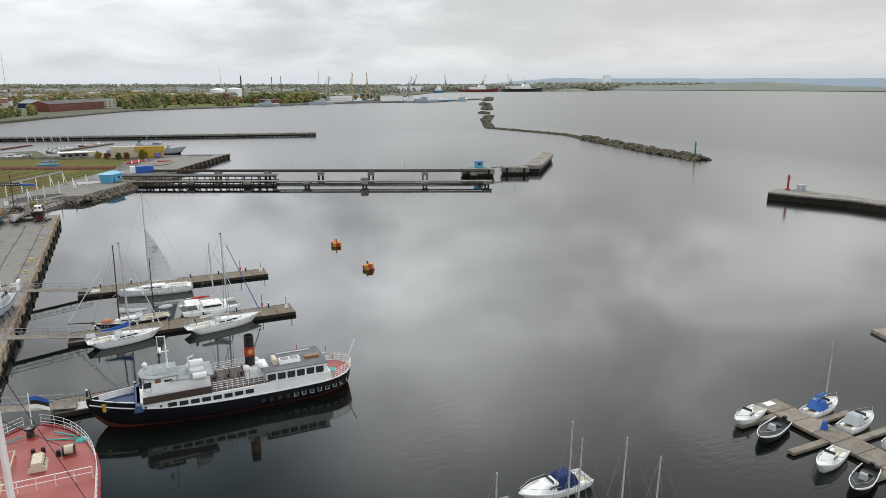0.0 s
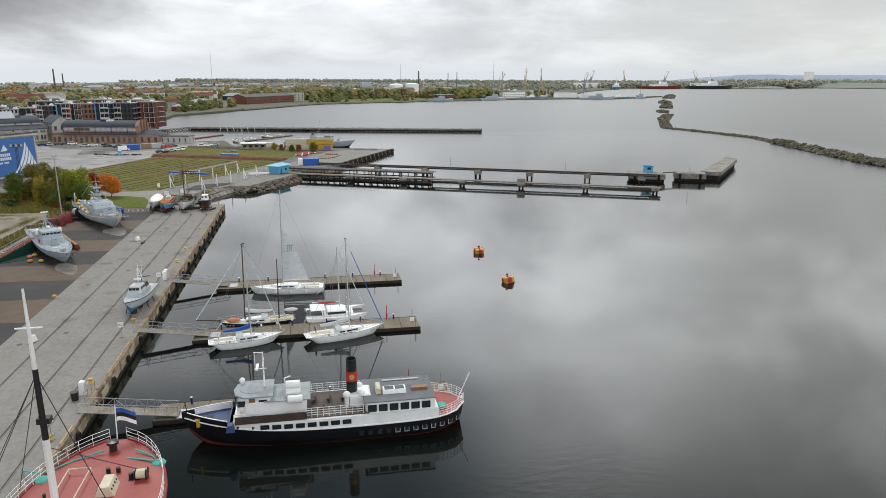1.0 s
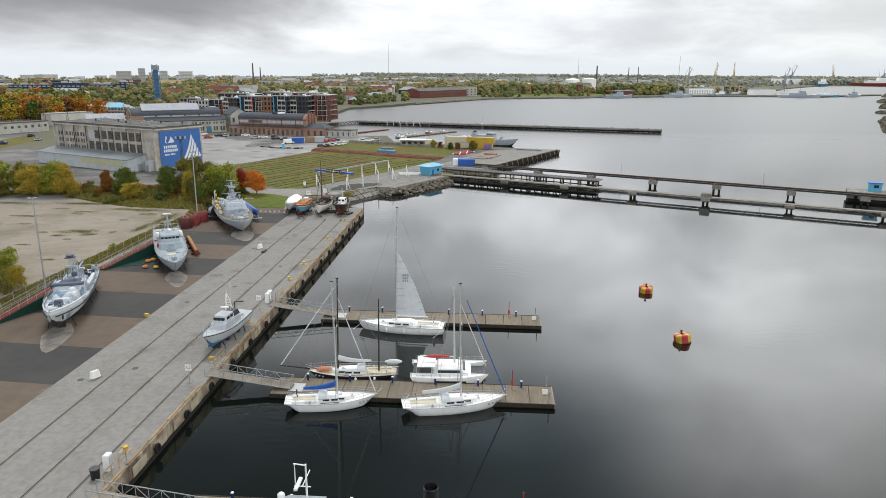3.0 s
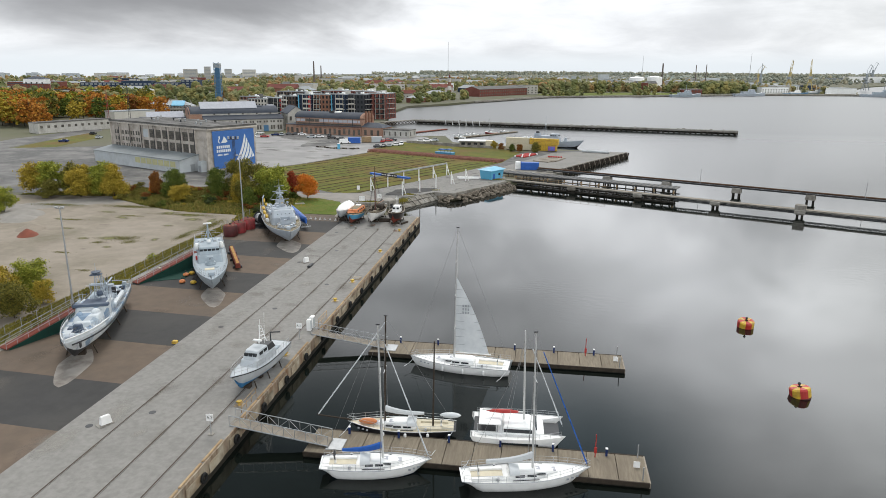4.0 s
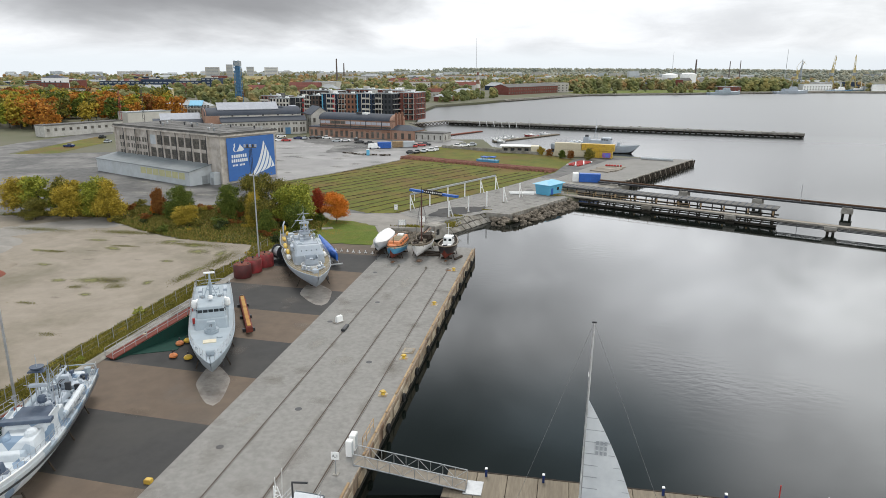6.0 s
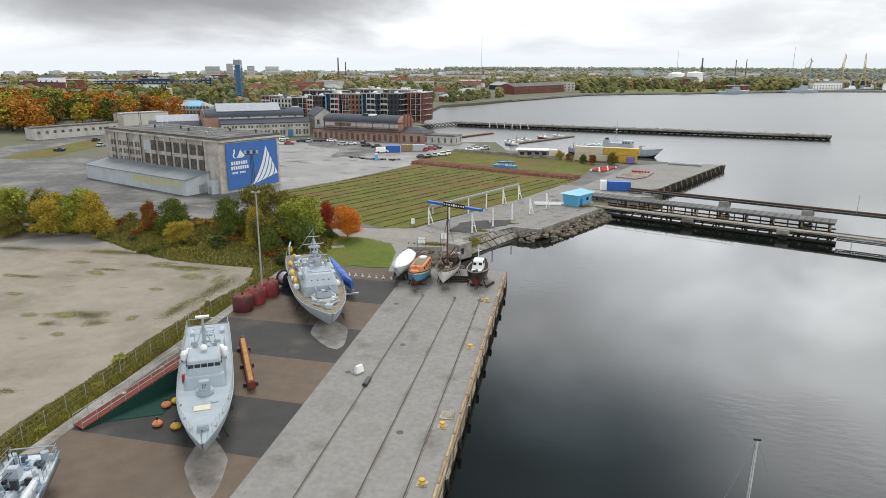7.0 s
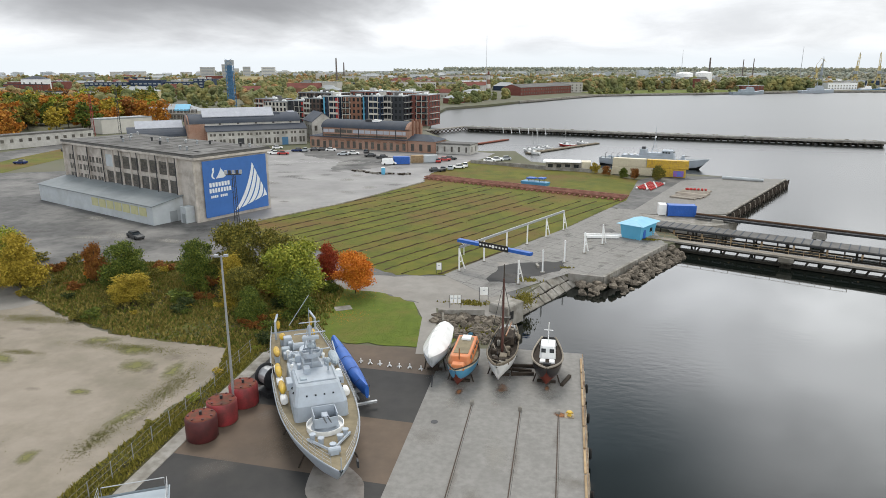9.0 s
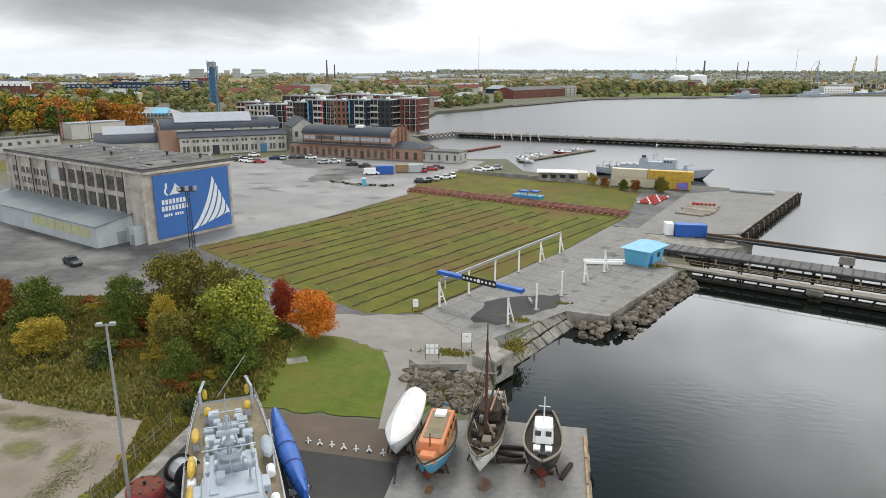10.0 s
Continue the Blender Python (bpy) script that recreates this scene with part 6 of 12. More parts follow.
building("yellow_school", "pale yellow three-storey building", -373, 650, 22, 36, 14, 12, STUCCO_YELLOW, TIN_ROOF, "hip", (1.5, 5, 8.5), 9, (1.6, 2.0), 0)
building("white_tower_house", "white square tower house above orange woods", -560, 760, 20, 22, 18, 19, WHITE, DARK_ROOF, "hip", (9, 13.5), 4, (1.4, 2.4), 0, 3.0)
building("stone_works", "old stone works with a pale sheeted roof", -262, 520, 16, 34, 16, 6, LIME_WALL, TIN_ROOF, "hip", (1.5, 5), 16, (1.6, 2.0), 0, 4.0)

sw_ = bpy.data.objects["stone_works"]
part("tarpaulin", Geo().loft([[(3, -8.4, 6.3), (12, -8.4, 6.3), (12, -2.5, 9.6), (3, -2.5, 9.6)], [(3, -8.4, 6.6), (12, -8.4, 6.6), (12, -2.5, 9.9), (3, -2.5, 9.9)]]), LIGHT_BLUE, sw_, "light blue tarpaulin over the roof")
for k in range(9):
    part("scaffold_post", Geo().rod((-16 + 4 * k, -9.2, 0), (-16 + 4 * k, -9.2, 6.6), 0.12, n=4), ALU, sw_)
for z in (2.2, 4.4):
    part("scaffold_deck", Geo().box(0, -8.8, z, 33, 1.2, 0.14), WOOD_GREY, sw_)
# far port: sheds, cranes and moored ships
rng = random.Random(31)
for x, y, w, d, h_, wl, rf in ((-20, 1012, 34, 14, 12, STUCCO, GREY_ROOF), (215, 1095, 34, 12, 7, BRICK_RED, TIN_ROOF), (352, 1182, 52, 16, 9, WHITE, TIN_ROOF), (372, 1212, 26, 18, 11, STUCCO, TIN_ROOF), (110, 1290, 26, 20, 12, WHITE, TIN_ROOF), (142, 1300, 22, 20, 15, STUCCO, TIN_ROOF), (165, 1330, 30, 20, 13, WHITE, TIN_ROOF), (70, 1400, 60, 16, 12, WHITE, TIN_ROOF),
                             (-150, 1090, 40, 14, 12, WHITE, TIN_ROOF), (-210, 1000, 46, 14, 12, STUCCO, BRICK_RED), (-60, 1190, 70, 16, 10, WHITE, TIN_ROOF)):
    building("shore_building", "pale building on the far shore among trees", x, y, 28, w, d, h_, wl, rf, "flat", [1.4 + 3.3 * i for i in range(int(h_ // 3.3))], int(w / 5), (2.0, 1.6), 0, group="buildings of the far shore")
for k in range(30):
    u = rng.random()
    x, y = 330 + 150 * u + rng.uniform(-30, 30), 1190 + rng.uniform(0, 500)
    building("port_shed", "pale shed of the far port", x, y, rng.uniform(-30, 10), rng.uniform(16, 44), 16, rng.uniform(4, 11), rng.choice((STUCCO, WHITE, PALE_SHED, TIN_ROOF, CLAD_NAVY)), rng.choice((TIN_ROOF, GREY_ROOF)), "flat", group="sheds of the far port")
for k in range(34):
    x = 900 + k * 28 + rng.uniform(-15, 15)
    building("port_shed", "long low shed of the outer port", x, 2290 + max(0, x - 1570) * 0.35 + rng.uniform(0, 260), rng.uniform(-12, 12), rng.uniform(50, 150), 30, rng.uniform(8, 18), rng.choice((STUCCO, WHITE, PALE_SHED, TIN_ROOF, WHITE)), rng.choice((TIN_ROOF, GREY_ROOF)), "flat", group="sheds of the outer port")
CRANE_YELLOW = mat("weathered_crane_yellow", (0.50, 0.40, 0.17), (0.42, 0.35, 0.19), 0.4, 0.7)
CRANE_GREY = mat("weathered_crane_grey", (0.27, 0.30, 0.33), (0.33, 0.35, 0.36), 0.4, 0.7)


def harbour_crane(x, y, top, rz, paint, label):
    """A level-luffing portal crane: four-legged portal, turning tower, house, jib with its stay and tip jib."""
    cr = thing("harbour_crane", label, "crane", x, y, 1.9, rz, group="cranes of the far port")
    k = top / 50.0
    for a in (-1, 1):
        for b in (-1, 1):
            part("leg", Geo().rod((a * 5.5 * k, b * 5 * k, 0), (a * 2.2 * k, b * 2.2 * k, 15 * k), 0.75 * k, 0.6 * k, n=6), paint, cr)
    part("portal_deck", Geo().box(0, 0, 14.5 * k, 6.5 * k, 6.5 * k, 1.4 * k), paint, cr)
    part("tower", Geo().box(0, 0, 15.9 * k, 4.0 * k, 4.0 * k, 15 * k, top=(0.55, 0.7)), paint, cr)
    part("machine_house", Geo().box(-3.0 * k, 0, 20 * k, 8.0 * k, 4.6 * k, 4.2 * k, bev=0.2), CRANE_GREY, cr, "grey machinery house")
    part("mast_head", Geo().rod((-0.6 * k, 0, 30 * k), (-2.2 * k, 0, 38 * k), 0.8 * k, 0.4 * k, n=6), paint, cr)
    for b in (-1, 1):
        part("jib_chord", Geo().rod((1.5 * k, b * 1.5 * k, 23 * k), (15 * k, b * 0.3 * k, 48 * k), 0.5 * k, 0.3 * k, n=5), paint, cr)
    for j in range(6):
        f0, f1 = j / 6, (j + 1) / 6
        part("lacing", Geo().rod(((1.5 + 13.5 * f0) * k, (1.5 - 1.2 * f0) * k, (23 + 25 * f0) * k), ((1.5 + 13.5 * f1) * k, -(1.5 - 1.2 * f1) * k, (23 + 25 * f1) * k), 0.22 * k, n=4), paint, cr)
    part("tip_jib", Geo().rod((8 * k, 0, 50 * k), (20 * k, 0, 43 * k), 0.4 * k, 0.25 * k, n=5), paint, cr)
    part("stay", Geo().rod((-2.2 * k, 0, 38 * k), (8 * k, 0, 50 * k), 0.25 * k, n=5), paint, cr)
    return cr


for x, y, top, rz, paint, label in ((373, 1317, 46, 70, CRANE_GREY, "grey portal crane of the far port"), (398, 1250, 51, 60, CRANE_YELLOW, "tall weathered yellow portal crane"), (434, 1262, 52, 75, CRANE_YELLOW, "tall weathered yellow portal crane"), (392, 1400, 44, -60, CRANE_YELLOW, "pale yellow portal crane behind sheds"), (585, 1420, 46, 40, CRANE_GREY, "grey portal crane with a raised jib"),
                                    (980, 2330, 60, 30, CRANE_GREY, "distant grey portal crane"), (1130, 2380, 62, 80, CRANE_YELLOW, "distant yellow portal crane"), (1300, 2400, 60, 20, CRANE_GREY, "distant grey portal crane"), (1440, 2420, 64, 110, CRANE_YELLOW, "distant yellow portal crane")):
    harbour_crane(x, y, top, rz, paint, label)
for x, y, h_, r in ((233, 1469, 46, 1.9), (330, 1640, 44, 1.2), (362, 1690, 46, 1.2)):
    ch_ = thing("chimney", "tall dark chimney behind the far port", "chimney", x, y, 1.9, group="chimneys of the far shore")
    part("shaft", Geo().turned([(r, 0), (r * 0.7, h_), (r * 0.5, h_)], 12), bpy.data.materials["chimney_brick"], ch_)
for x, y, h_ in ((451, 1675, 70), (250, 1900, 68)):
    ms_ = thing("radio_mast", "thin pale lattice mast on the far shore", "mast", x, y, 1.9)
    part("shaft", Geo().rod((0, 0, 0), (0, 0, h_), 0.8, 0.3, n=5), ALU, ms_)
for x, y, r, h_ in ((166, 1312, 13, 20), (198, 1325, 13, 21), (178, 1290, 8, 13)):
    tk = thing("storage_tank", "white storage tank behind the park trees", "tank", x, y, 1.9, group="white tanks")
    part("shell", Geo().turned([(r, 0), (r, h_), (r * 0.5, h_ + 1.6), (0.05, h_ + 2.2)], 24), WHITE, tk)
for x, y, rz, ln, hull_m, top_m, label in ((200, 1042, 31, 52, NAVY_LIGHT, NAVY_LIGHT, "pale grey patrol ship at the far quay"), (300, 1105, 27, 56, NAVY_GREY, NAVY_GREY, "grey ship moored at the far quay"), (425, 1205, 5, 46, TOWER_BLUE, WHITE, "blue-hulled ship with white upperworks"), (470, 1225, -20, 44, STUCCO_YELLOW, STUCCO_YELLOW, "cream-coloured ship in the far port"),
                                           (492, 1135, -3, 60, NAVY_GREY, NAVY_LIGHT, "long grey ship at the far quay"), (600, 1190, 39, 50, NAVY_GREY, NAVY_LIGHT, "grey ship at the end of the far quay"), (385, 1172, 24, 44, TOWER_BLUE, WHITE, "blue and white tug at the far quay"), (452, 1190, 20, 40, WHITE, YELLOW, "white and yellow work ship at the far quay"), (545, 1168, 8, 46, HULL_BLUE, WHITE, "blue ship with a white bridge at the far quay"), (1180, 2205, 0, 150, RED_OXIDE, WHITE, "long red-hulled ship in the outer port"), (1380, 2230, 0, 170, BLACK, WHITE, "long dark-hulled ship in the outer port"), (980, 2120, 55, 120, TOWER_BLUE, WHITE, "blue ship in the outer port")):
    k = ln / 50.0
    shp = thing("moored_ship", label, "ship", x, y, 0, rz)
    part("hull", Geo().loft([[(xx * k, -b * k, -0.5), (xx * k, b * k, -0.5), (xx * k, b * 1.15 * k, zt * k), (xx * k, -b * 1.15 * k, zt * k)] for xx, b, zt in ((-25, 3.2, 3.0), (-12, 4, 3.0), (8, 4, 3.2), (18, 2.6, 3.8), (25, 0.3, 4.6))]), hull_m, shp)
    part("deckhouse", Geo().box(-2 * k, 0, 3.0 * k, 20 * k, 5.6 * k, 2.6 * k), top_m, shp)
    part("bridge", Geo().box(3 * k, 0, 5.6 * k, 8 * k, 5 * k, 2.6 * k, top=(0.9, 0.9)), top_m, shp)
    part("mast", Geo().rod((0, 0, 8 * k), (0, 0, 16 * k), 0.35 * k, 0.15 * k), top_m, shp)
tower_far = building("silo_tower", "pale tall tower on the distant shore", 2060, 2600, 0, 26, 26, 62, WHITE, TIN_ROOF, "flat")

# ---- vessels ----
class Hull:
    """A round-bilged hull along x, bow at +x, by stations from stern (0) to bow (1)."""

    def __init__(self, L, B, keel, deck, bow_up=0.8, stern_up=0.2, transom=0.75, rake=1.2, full=2.2, flare=1.0, counter=0.0):
        self.L, self.B, self.keel, self.deck, self.bow_up, self.stern_up = L, B, keel, deck, bow_up, stern_up
        self.transom, self.rake, self.full, self.flare, self.counter = transom, rake, full, flare, counter

    def half(self, s):
        if s < 0.5:
            k = math.sin(math.pi * s)
            return self.B / 2 * (self.transom + (1 - self.transom) * k ** 0.8)
        return self.B / 2 * max(0.012, 1 - ((s - 0.5) / 0.5) ** self.full)

    def z(self, s):
        return self.deck + self.bow_up * max(0.0, (s - 0.35) / 0.65) ** 2 + self.stern_up * max(0.0, (0.35 - s) / 0.35) ** 2

    def x(self, s):
        return self.L * (s - 0.5)

    def edge(self, s, side, inset=0.0, up=0.0):
        return Vector((self.x(s), side * max(0.0, self.half(s) - inset), self.z(s) + up))

    def ring(self, s):
        sec = ((1.0, 1.0), (0.985, 0.86), (0.95, 0.62), (0.86, 0.38), (0.60, 0.14), (0.04, 0.0))
        w, zd = self.half(s), self.z(s)
        zk = self.keel + (zd - self.keel) * (0.55 * max(0.0, (s - 0.88) / 0.12) ** 2 + self.counter * max(0.0, (0.16 - s) / 0.16))
        pts = []
        for wf, hf in sec:
            fl = wf ** (1 + self.flare * 3.0 * max(0.0, s - 0.45))
            x = self.x(s) - self.rake * (1 - hf) * max(0.0, (s - 0.72) / 0.28) + self.counter * 1.2 * (1 - hf) * max(0.0, (0.12 - s) / 0.12)
            pts.append((x, w * fl, zk + (zd - zk) * hf))
        return pts + [(x, -y, z) for x, y, z in reversed(pts)]

    def skin(self, n=20):
        g = Geo()
        rings = [self.ring(i / (n - 1)) for i in range(n)]
        # strips: 0 sheer strake, 1 topside, 2 boot line, 3 bottom
        g.loft(rings, caps=False, closed=False, mats=[0, 1, 2, 3, 3, 3, 3, 3, 2, 1, 0])
        g.add(rings[0], [tuple(range(12))], 1)
        return g

    def deck_geo(self, a=0.0, b=1.0, inset=0.06, up=-0.08, n=18):
        g = Geo()
        rows = []
        for i in range(n):
            s = a + (b - a) * i / (n - 1)
            l, r = self.edge(s, 1, inset, up), self.edge(s, -1, inset, up)
            rows.append([tuple(l), (l.x, 0, l.z + 0.04 * self.half(s) / max(self.B / 2, 0.1)), tuple(r)])
        g.loft(rows, caps=False, closed=False)
        return g

    def cap_rail(self, a, b, r, up=0.0, n=16):
        out = []
        for side in (1, -1):
            out.append(Geo().line([self.edge(a + (b - a) * i / n, side, 0.02, up) for i in range(n + 1)], r, 5))
        return out

    def guard(self, a, b, side, h=1.0, bars=3, posts=12, inset=0.12, r=0.02):
        g = Geo()
        for k in range(1, bars + 1):
            g.line([self.edge(a + (b - a) * i / posts, side, inset, h * k / bars) for i in range(posts + 1)], r, 4)
        for i in range(posts + 1):
            p = self.edge(a + (b - a) * i / posts, side, inset)
            g.rod(p, p + Vector((0, 0, h)), r * 1.2, n=4)
        return g


def house(g, x0, x1, w, z0, z1, front=0.0, back=0.0, narrow=0.92, bev=0.06):
    """A deckhouse from x0 to x1 with sloping front and back."""
    rings = []
    for k, ins in ((0.0, 0.0), ((z1 - z0 - bev) / (z1 - z0), 0.0), (1.0, bev)):
        ww = w / 2 * (1 - (1 - narrow) * k) - ins
        xa, xb = x0 + back * k + ins, x1 - front * k - ins
        z = z0 + (z1 - z0) * k
        c = min(0.25, ww * 0.3)
        rings.append([(xa, -ww, z), (xb - c, -ww, z), (xb, -ww + c, z), (xb, ww - c, z), (xb - c, ww, z), (xa, ww, z)])
    return g.loft(rings)


def box_pane(name, parent, x, y, z, sx, sy, sz, material=GLASS, label=""):
    return part(name, Geo().box(x, y, z, sx, sy, sz), material, parent, label)


def spar(p, q, r, r2=None):
    return Geo().rod(p, q, r, r if r2 is None else r2, n=8)


def stays(parent, lines, r=0.02, material=WIRE):
    for p, q in lines:
        part("stay", Geo().rod(p, q, r, n=4), material, parent)


def cradle(parent, hull, spots, ground=-0.0):
    for s in spots:
        x = hull.x(s)
        part("keel_block", Geo().box(x, 0, ground, 0.6, 0.9, max(0.2, hull.keel - ground + 0.1)), WOOD_DARK, parent)
        for side in (1, -1):
            y = side * hull.half(s) * 0.72
            part("prop", Geo().rod((x, y * 1.25, ground), (x, y, hull.keel + (hull.deck - hull.keel) * 0.22), 0.08), WOOD_DARK, parent)


# ---- sailing yachts ----
def yacht(name, label, stern, bow, B=3.4, mast_h=15.0, mast_s=0.56, cover=None, cabin=True, free=0.98, topside=WHITE_GLOSS, deck=WHITE, stripe=BLUE_DARK, sail=False, spreaders=2, jib=None, boot=WHITE_GLOSS, plumb=False, spar_mat=MAST_ALU):
    a, b = Vector((*stern, 0)), Vector((*bow, 0))
    d = b - a
    L = d.length
    t = thing(name, label, "sailing yacht", *((a + b) / 2).xy, 0, heading(d.x, d.y), group="moored sailing yachts")
    h = Hull(L, B, -0.55, free, 0.12, 0.0, 0.84, 0.35, 1.8, 0.5, 0.25) if plumb else Hull(L, B, -0.55, free, 0.28, 0.05, 0.68, 1.5, 2.0, 0.9, 0.75)
    part("hull", h.skin(), [topside, topside, stripe if stripe != topside else topside, boot], t, smooth=True)
    part("deck", h.deck_geo(0.02, 0.99), deck, t, smooth=True)
    for g in h.cap_rail(0.0, 0.985, 0.045):
        part("toe_rail", g, ALU, t)
    x = h.x
    if cabin:
        g = Geo()
        rings = []
        for s, w, z in ((0.36, 0.50, 0.42), (0.42, 0.60, 0.46), (0.55, 0.58, 0.40), (0.66, 0.42, 0.28), (0.74, 0.16, 0.05)):
            hw, zd = h.half(s) * w, h.z(s) - 0.1
            rings.append([(x(s), -hw, zd), (x(s), -hw * 0.82, zd + z + 0.1), (x(s), 0, zd + z + 0.16), (x(s), hw * 0.82, zd + z + 0.1), (x(s), hw, zd)])
        g.loft(rings)
        part("cabin_top", g, WHITE_GLOSS, t, smooth=True)
        for side in (1, -1):
            for s in (0.44, 0.53, 0.60):
                hw = h.half(s) * (0.575 if s < 0.58 else 0.5)
                box_pane("cabin_window", t, x(s), side * hw * 0.95, h.z(s) + 0.08, L * 0.07, 0.08, 0.19)
        for s in (0.58, 0.70):
            part("hatch", Geo().box(x(s), 0, h.z(s) + (0.34 if s < 0.65 else 0.12), 0.6, 0.6, 0.08, bev=0.03), SKYLIGHT, t)
    part("cockpit_well", Geo().box(x(0.20), 0, h.z(0.2) - 0.06, L * 0.24, B * 0.36, 0.05), CREAM, t, "pale cockpit sole")
    for side in (1, -1):
        part("cockpit_seat", Geo().box(x(0.20), side * B * 0.235, h.z(0.2) - 0.06, L * 0.25, B * 0.13, 0.22, bev=0.04), deck, t)
        part("winch", Geo().turned([(0.14, 0), (0.1, 0.1), (0.13, 0.26)], 8, (x(0.27), side * B * 0.34)), ALU, t).location = (0, 0, h.z(0.27))
    part("wheel", Geo().turned([(0.42, -0.02), (0.46, -0.02), (0.46, 0.02), (0.42, 0.02)], 12), STEEL_DARK, t).matrix_basis = pose(x(0.13), 0, h.z(0.1) + 0.75, 0, 80, 0)
    part("binnacle", Geo().box(x(0.135), 0, h.z(0.1) - 0.05, 0.18, 0.22, 0.7), WHITE, t)
    mx, mz = x(mast_s), h.z(mast_s) + 0.35
    top = Vector((mx - 0.25, 0, mast_h))
    part("mast", spar((mx, 0, mz - 0.3), top, 0.115, 0.07), spar_mat, t)
    part("masthead", Geo().box(top.x, 0, top.z, 0.35, 0.1, 0.1), STEEL_DARK, t)
    boom_end = Vector((mx - L * 0.36, 0, mz + 0.75))
    part("boom", spar((mx, 0, mz + 0.7), boom_end, 0.08), spar_mat, t)
    for k in range(spreaders):
        z = mz + (mast_h - mz) * (k + 1) / (spreaders + 1.0)
        w = 0.9 - 0.25 * k
        part("spreader", Geo().beam((mx - 0.1, -w, z), (mx - 0.1, w, z), 0.08, 0.05), MAST_ALU, t)
        for side in (1, -1):
            part("shroud", Geo().rod((mx - 0.15, side * h.half(mast_s) * 0.92, h.z(mast_s)), (mx - 0.1, side * w, z), 0.02, n=4), WIRE, t)
            part("shroud", Geo().rod((mx - 0.1, side * w, z), (mx - 0.2, side * 0.1, min(mast_h, z + (mast_h - mz) * 0.34)), 0.014, n=4), WIRE, t)
    fore = Vector((x(0.975), 0, h.z(0.97)))
    stays(t, [(top, fore), (top, Vector((x(0.01), 0, h.z(0))))], 0.014)
    if jib:
        part("furled_jib", Geo().rod(fore + Vector((-0.1, 0, 0.4)), fore.lerp(top, 0.86), 0.075, 0.045, n=7), jib, t, "furled headsail")
    if cover:
        g = Geo()
        rings = []
        for k in range(8):
            u = k / 7
            p = Vector((mx - 0.1, 0, mz + 0.72)).lerp(boom_end, u)
            r = 0.34 * (1 - 0.55 * u)
            rings.append([(p.x, r * 0.6 * math.cos(q), p.z + 0.18 + r * 1.1 * math.sin(q) + (0.5 * (1 - u) ** 3)) for q in [2 * math.pi * j / 8 for j in range(8)]])
        g.loft(rings)
        part("sail_cover", g, cover, t, smooth=True)
    if cover:
        hood = Geo().loft([[(x(0.36) + 0.9 * k, h.half(0.36) * 0.62 * math.cos(q), h.z(0.36) + 0.35 + (0.75 - 0.25 * k) * math.sin(q)) for q in [math.pi * j / 8 for j in range(9)]] for k in (0, 0.6, 1.0)], closed=False, caps=False)
        part("sprayhood", hood, SAIL, t, "folded canvas sprayhood", smooth=True)
    for s in (0.80, 0.84, 0.88):
        for side in (1, -1):
            part("name_bar", Geo().box(x(s), side * (h.half(s) + 0.005), h.z(s) - 0.42, 0.22, 0.05, 0.16), GREY_BAR, t)
    for side in (1, -1):
        part("genoa_track", Geo().box(x(0.48), side * h.half(0.48) * 0.78, h.z(0.48), L * 0.2, 0.05, 0.05), STEEL_DARK, t)
        part("guard_rail", h.guard(0.02, 0.94, side, 0.62, 2, 9, 0.08, 0.014), ALU, t)
    pulpit = Geo()
    for z in (0.35, 0.66):
        pulpit.line([h.edge(0.93, 1, 0.05, z), Vector((x(0.995), 0, h.z(1) + z)), h.edge(0.93, -1, 0.05, z)], 0.02, 5)
    part("pulpit", pulpit, ALU, t)
    if sail:
        g = Geo()
        rows = []
        luff0, luff1 = Vector((mx - 0.14, 0, mz + 0.9)), Vector((mx - 0.2, 0, mast_h * sail))
        foot = Vector((mx - L * 0.34, 0.0, mz + 0.9))
        for i in range(13):
            u = i / 12
            p = luff0.lerp(luff1, u)
            q = foot.lerp(luff1, u)
            q.x -= 0.35 * math.sin(math.pi * u)
            rows.append([(p.x + (q.x - p.x) * v, 0.22 * math.sin(math.pi * v) * (1 - u) + 0.05, p.z + (q.z - p.z) * v) for v in (0, 0.25, 0.5, 0.75, 1)])
        back = [[(px, py - 0.02, pz) for px, py, pz in r] for r in rows]
        g.loft(rows, caps=False, closed=False).loft([list(reversed(r)) for r in back], caps=False, closed=False)
        part("mainsail", g, SAIL, t, "hoisted white mainsail", smooth=True)
        for i in range(1, 9):
            u = i / 9.5
            p, q = luff0.lerp(luff1, u), foot.lerp(luff1, u)
            part("batten", Geo().beam((p.x, 0.16 * (1 - u) + 0.09, p.z), (q.x - 0.3 * math.sin(math.pi * u), 0.10, q.z), 0.015, 0.05), GREY_BAR, t)
        for side in (-0.06, 0.26):
            for r, (k, wdt) in enumerate(((0.62, 0.2), (0.575, 0.18), (0.53, 0.2))):
                p = luff0.lerp(luff1, k)
                for c in range(3):
                    part("number_bar", Geo().box(p.x - 0.9 - c * 0.32, side, p.z, wdt, 0.02, 0.30), GREY_BAR, t, "printed sail mark")
    for k in range(3):
        part("fender", Geo().turned([(0.05, 0), (0.15, 0.1), (0.15, 0.5), (0.05, 0.6)], 8, (x(0.25 + 0.2 * k), h.half(0.25 + 0.2 * k) + 0.12)), WHITE, t).location = (0, 0, 0.3)
    for s, dy in ((0.03, 2.2), (0.95, 2.0)):
        p = h.edge(s, 1)
        part("mooring_line", Geo().line([p, p + Vector((0.5, dy * 0.5, -0.45)), p + Vector((0.9, dy, -0.5))], 0.025, 4), SAIL, t)
    return t, h


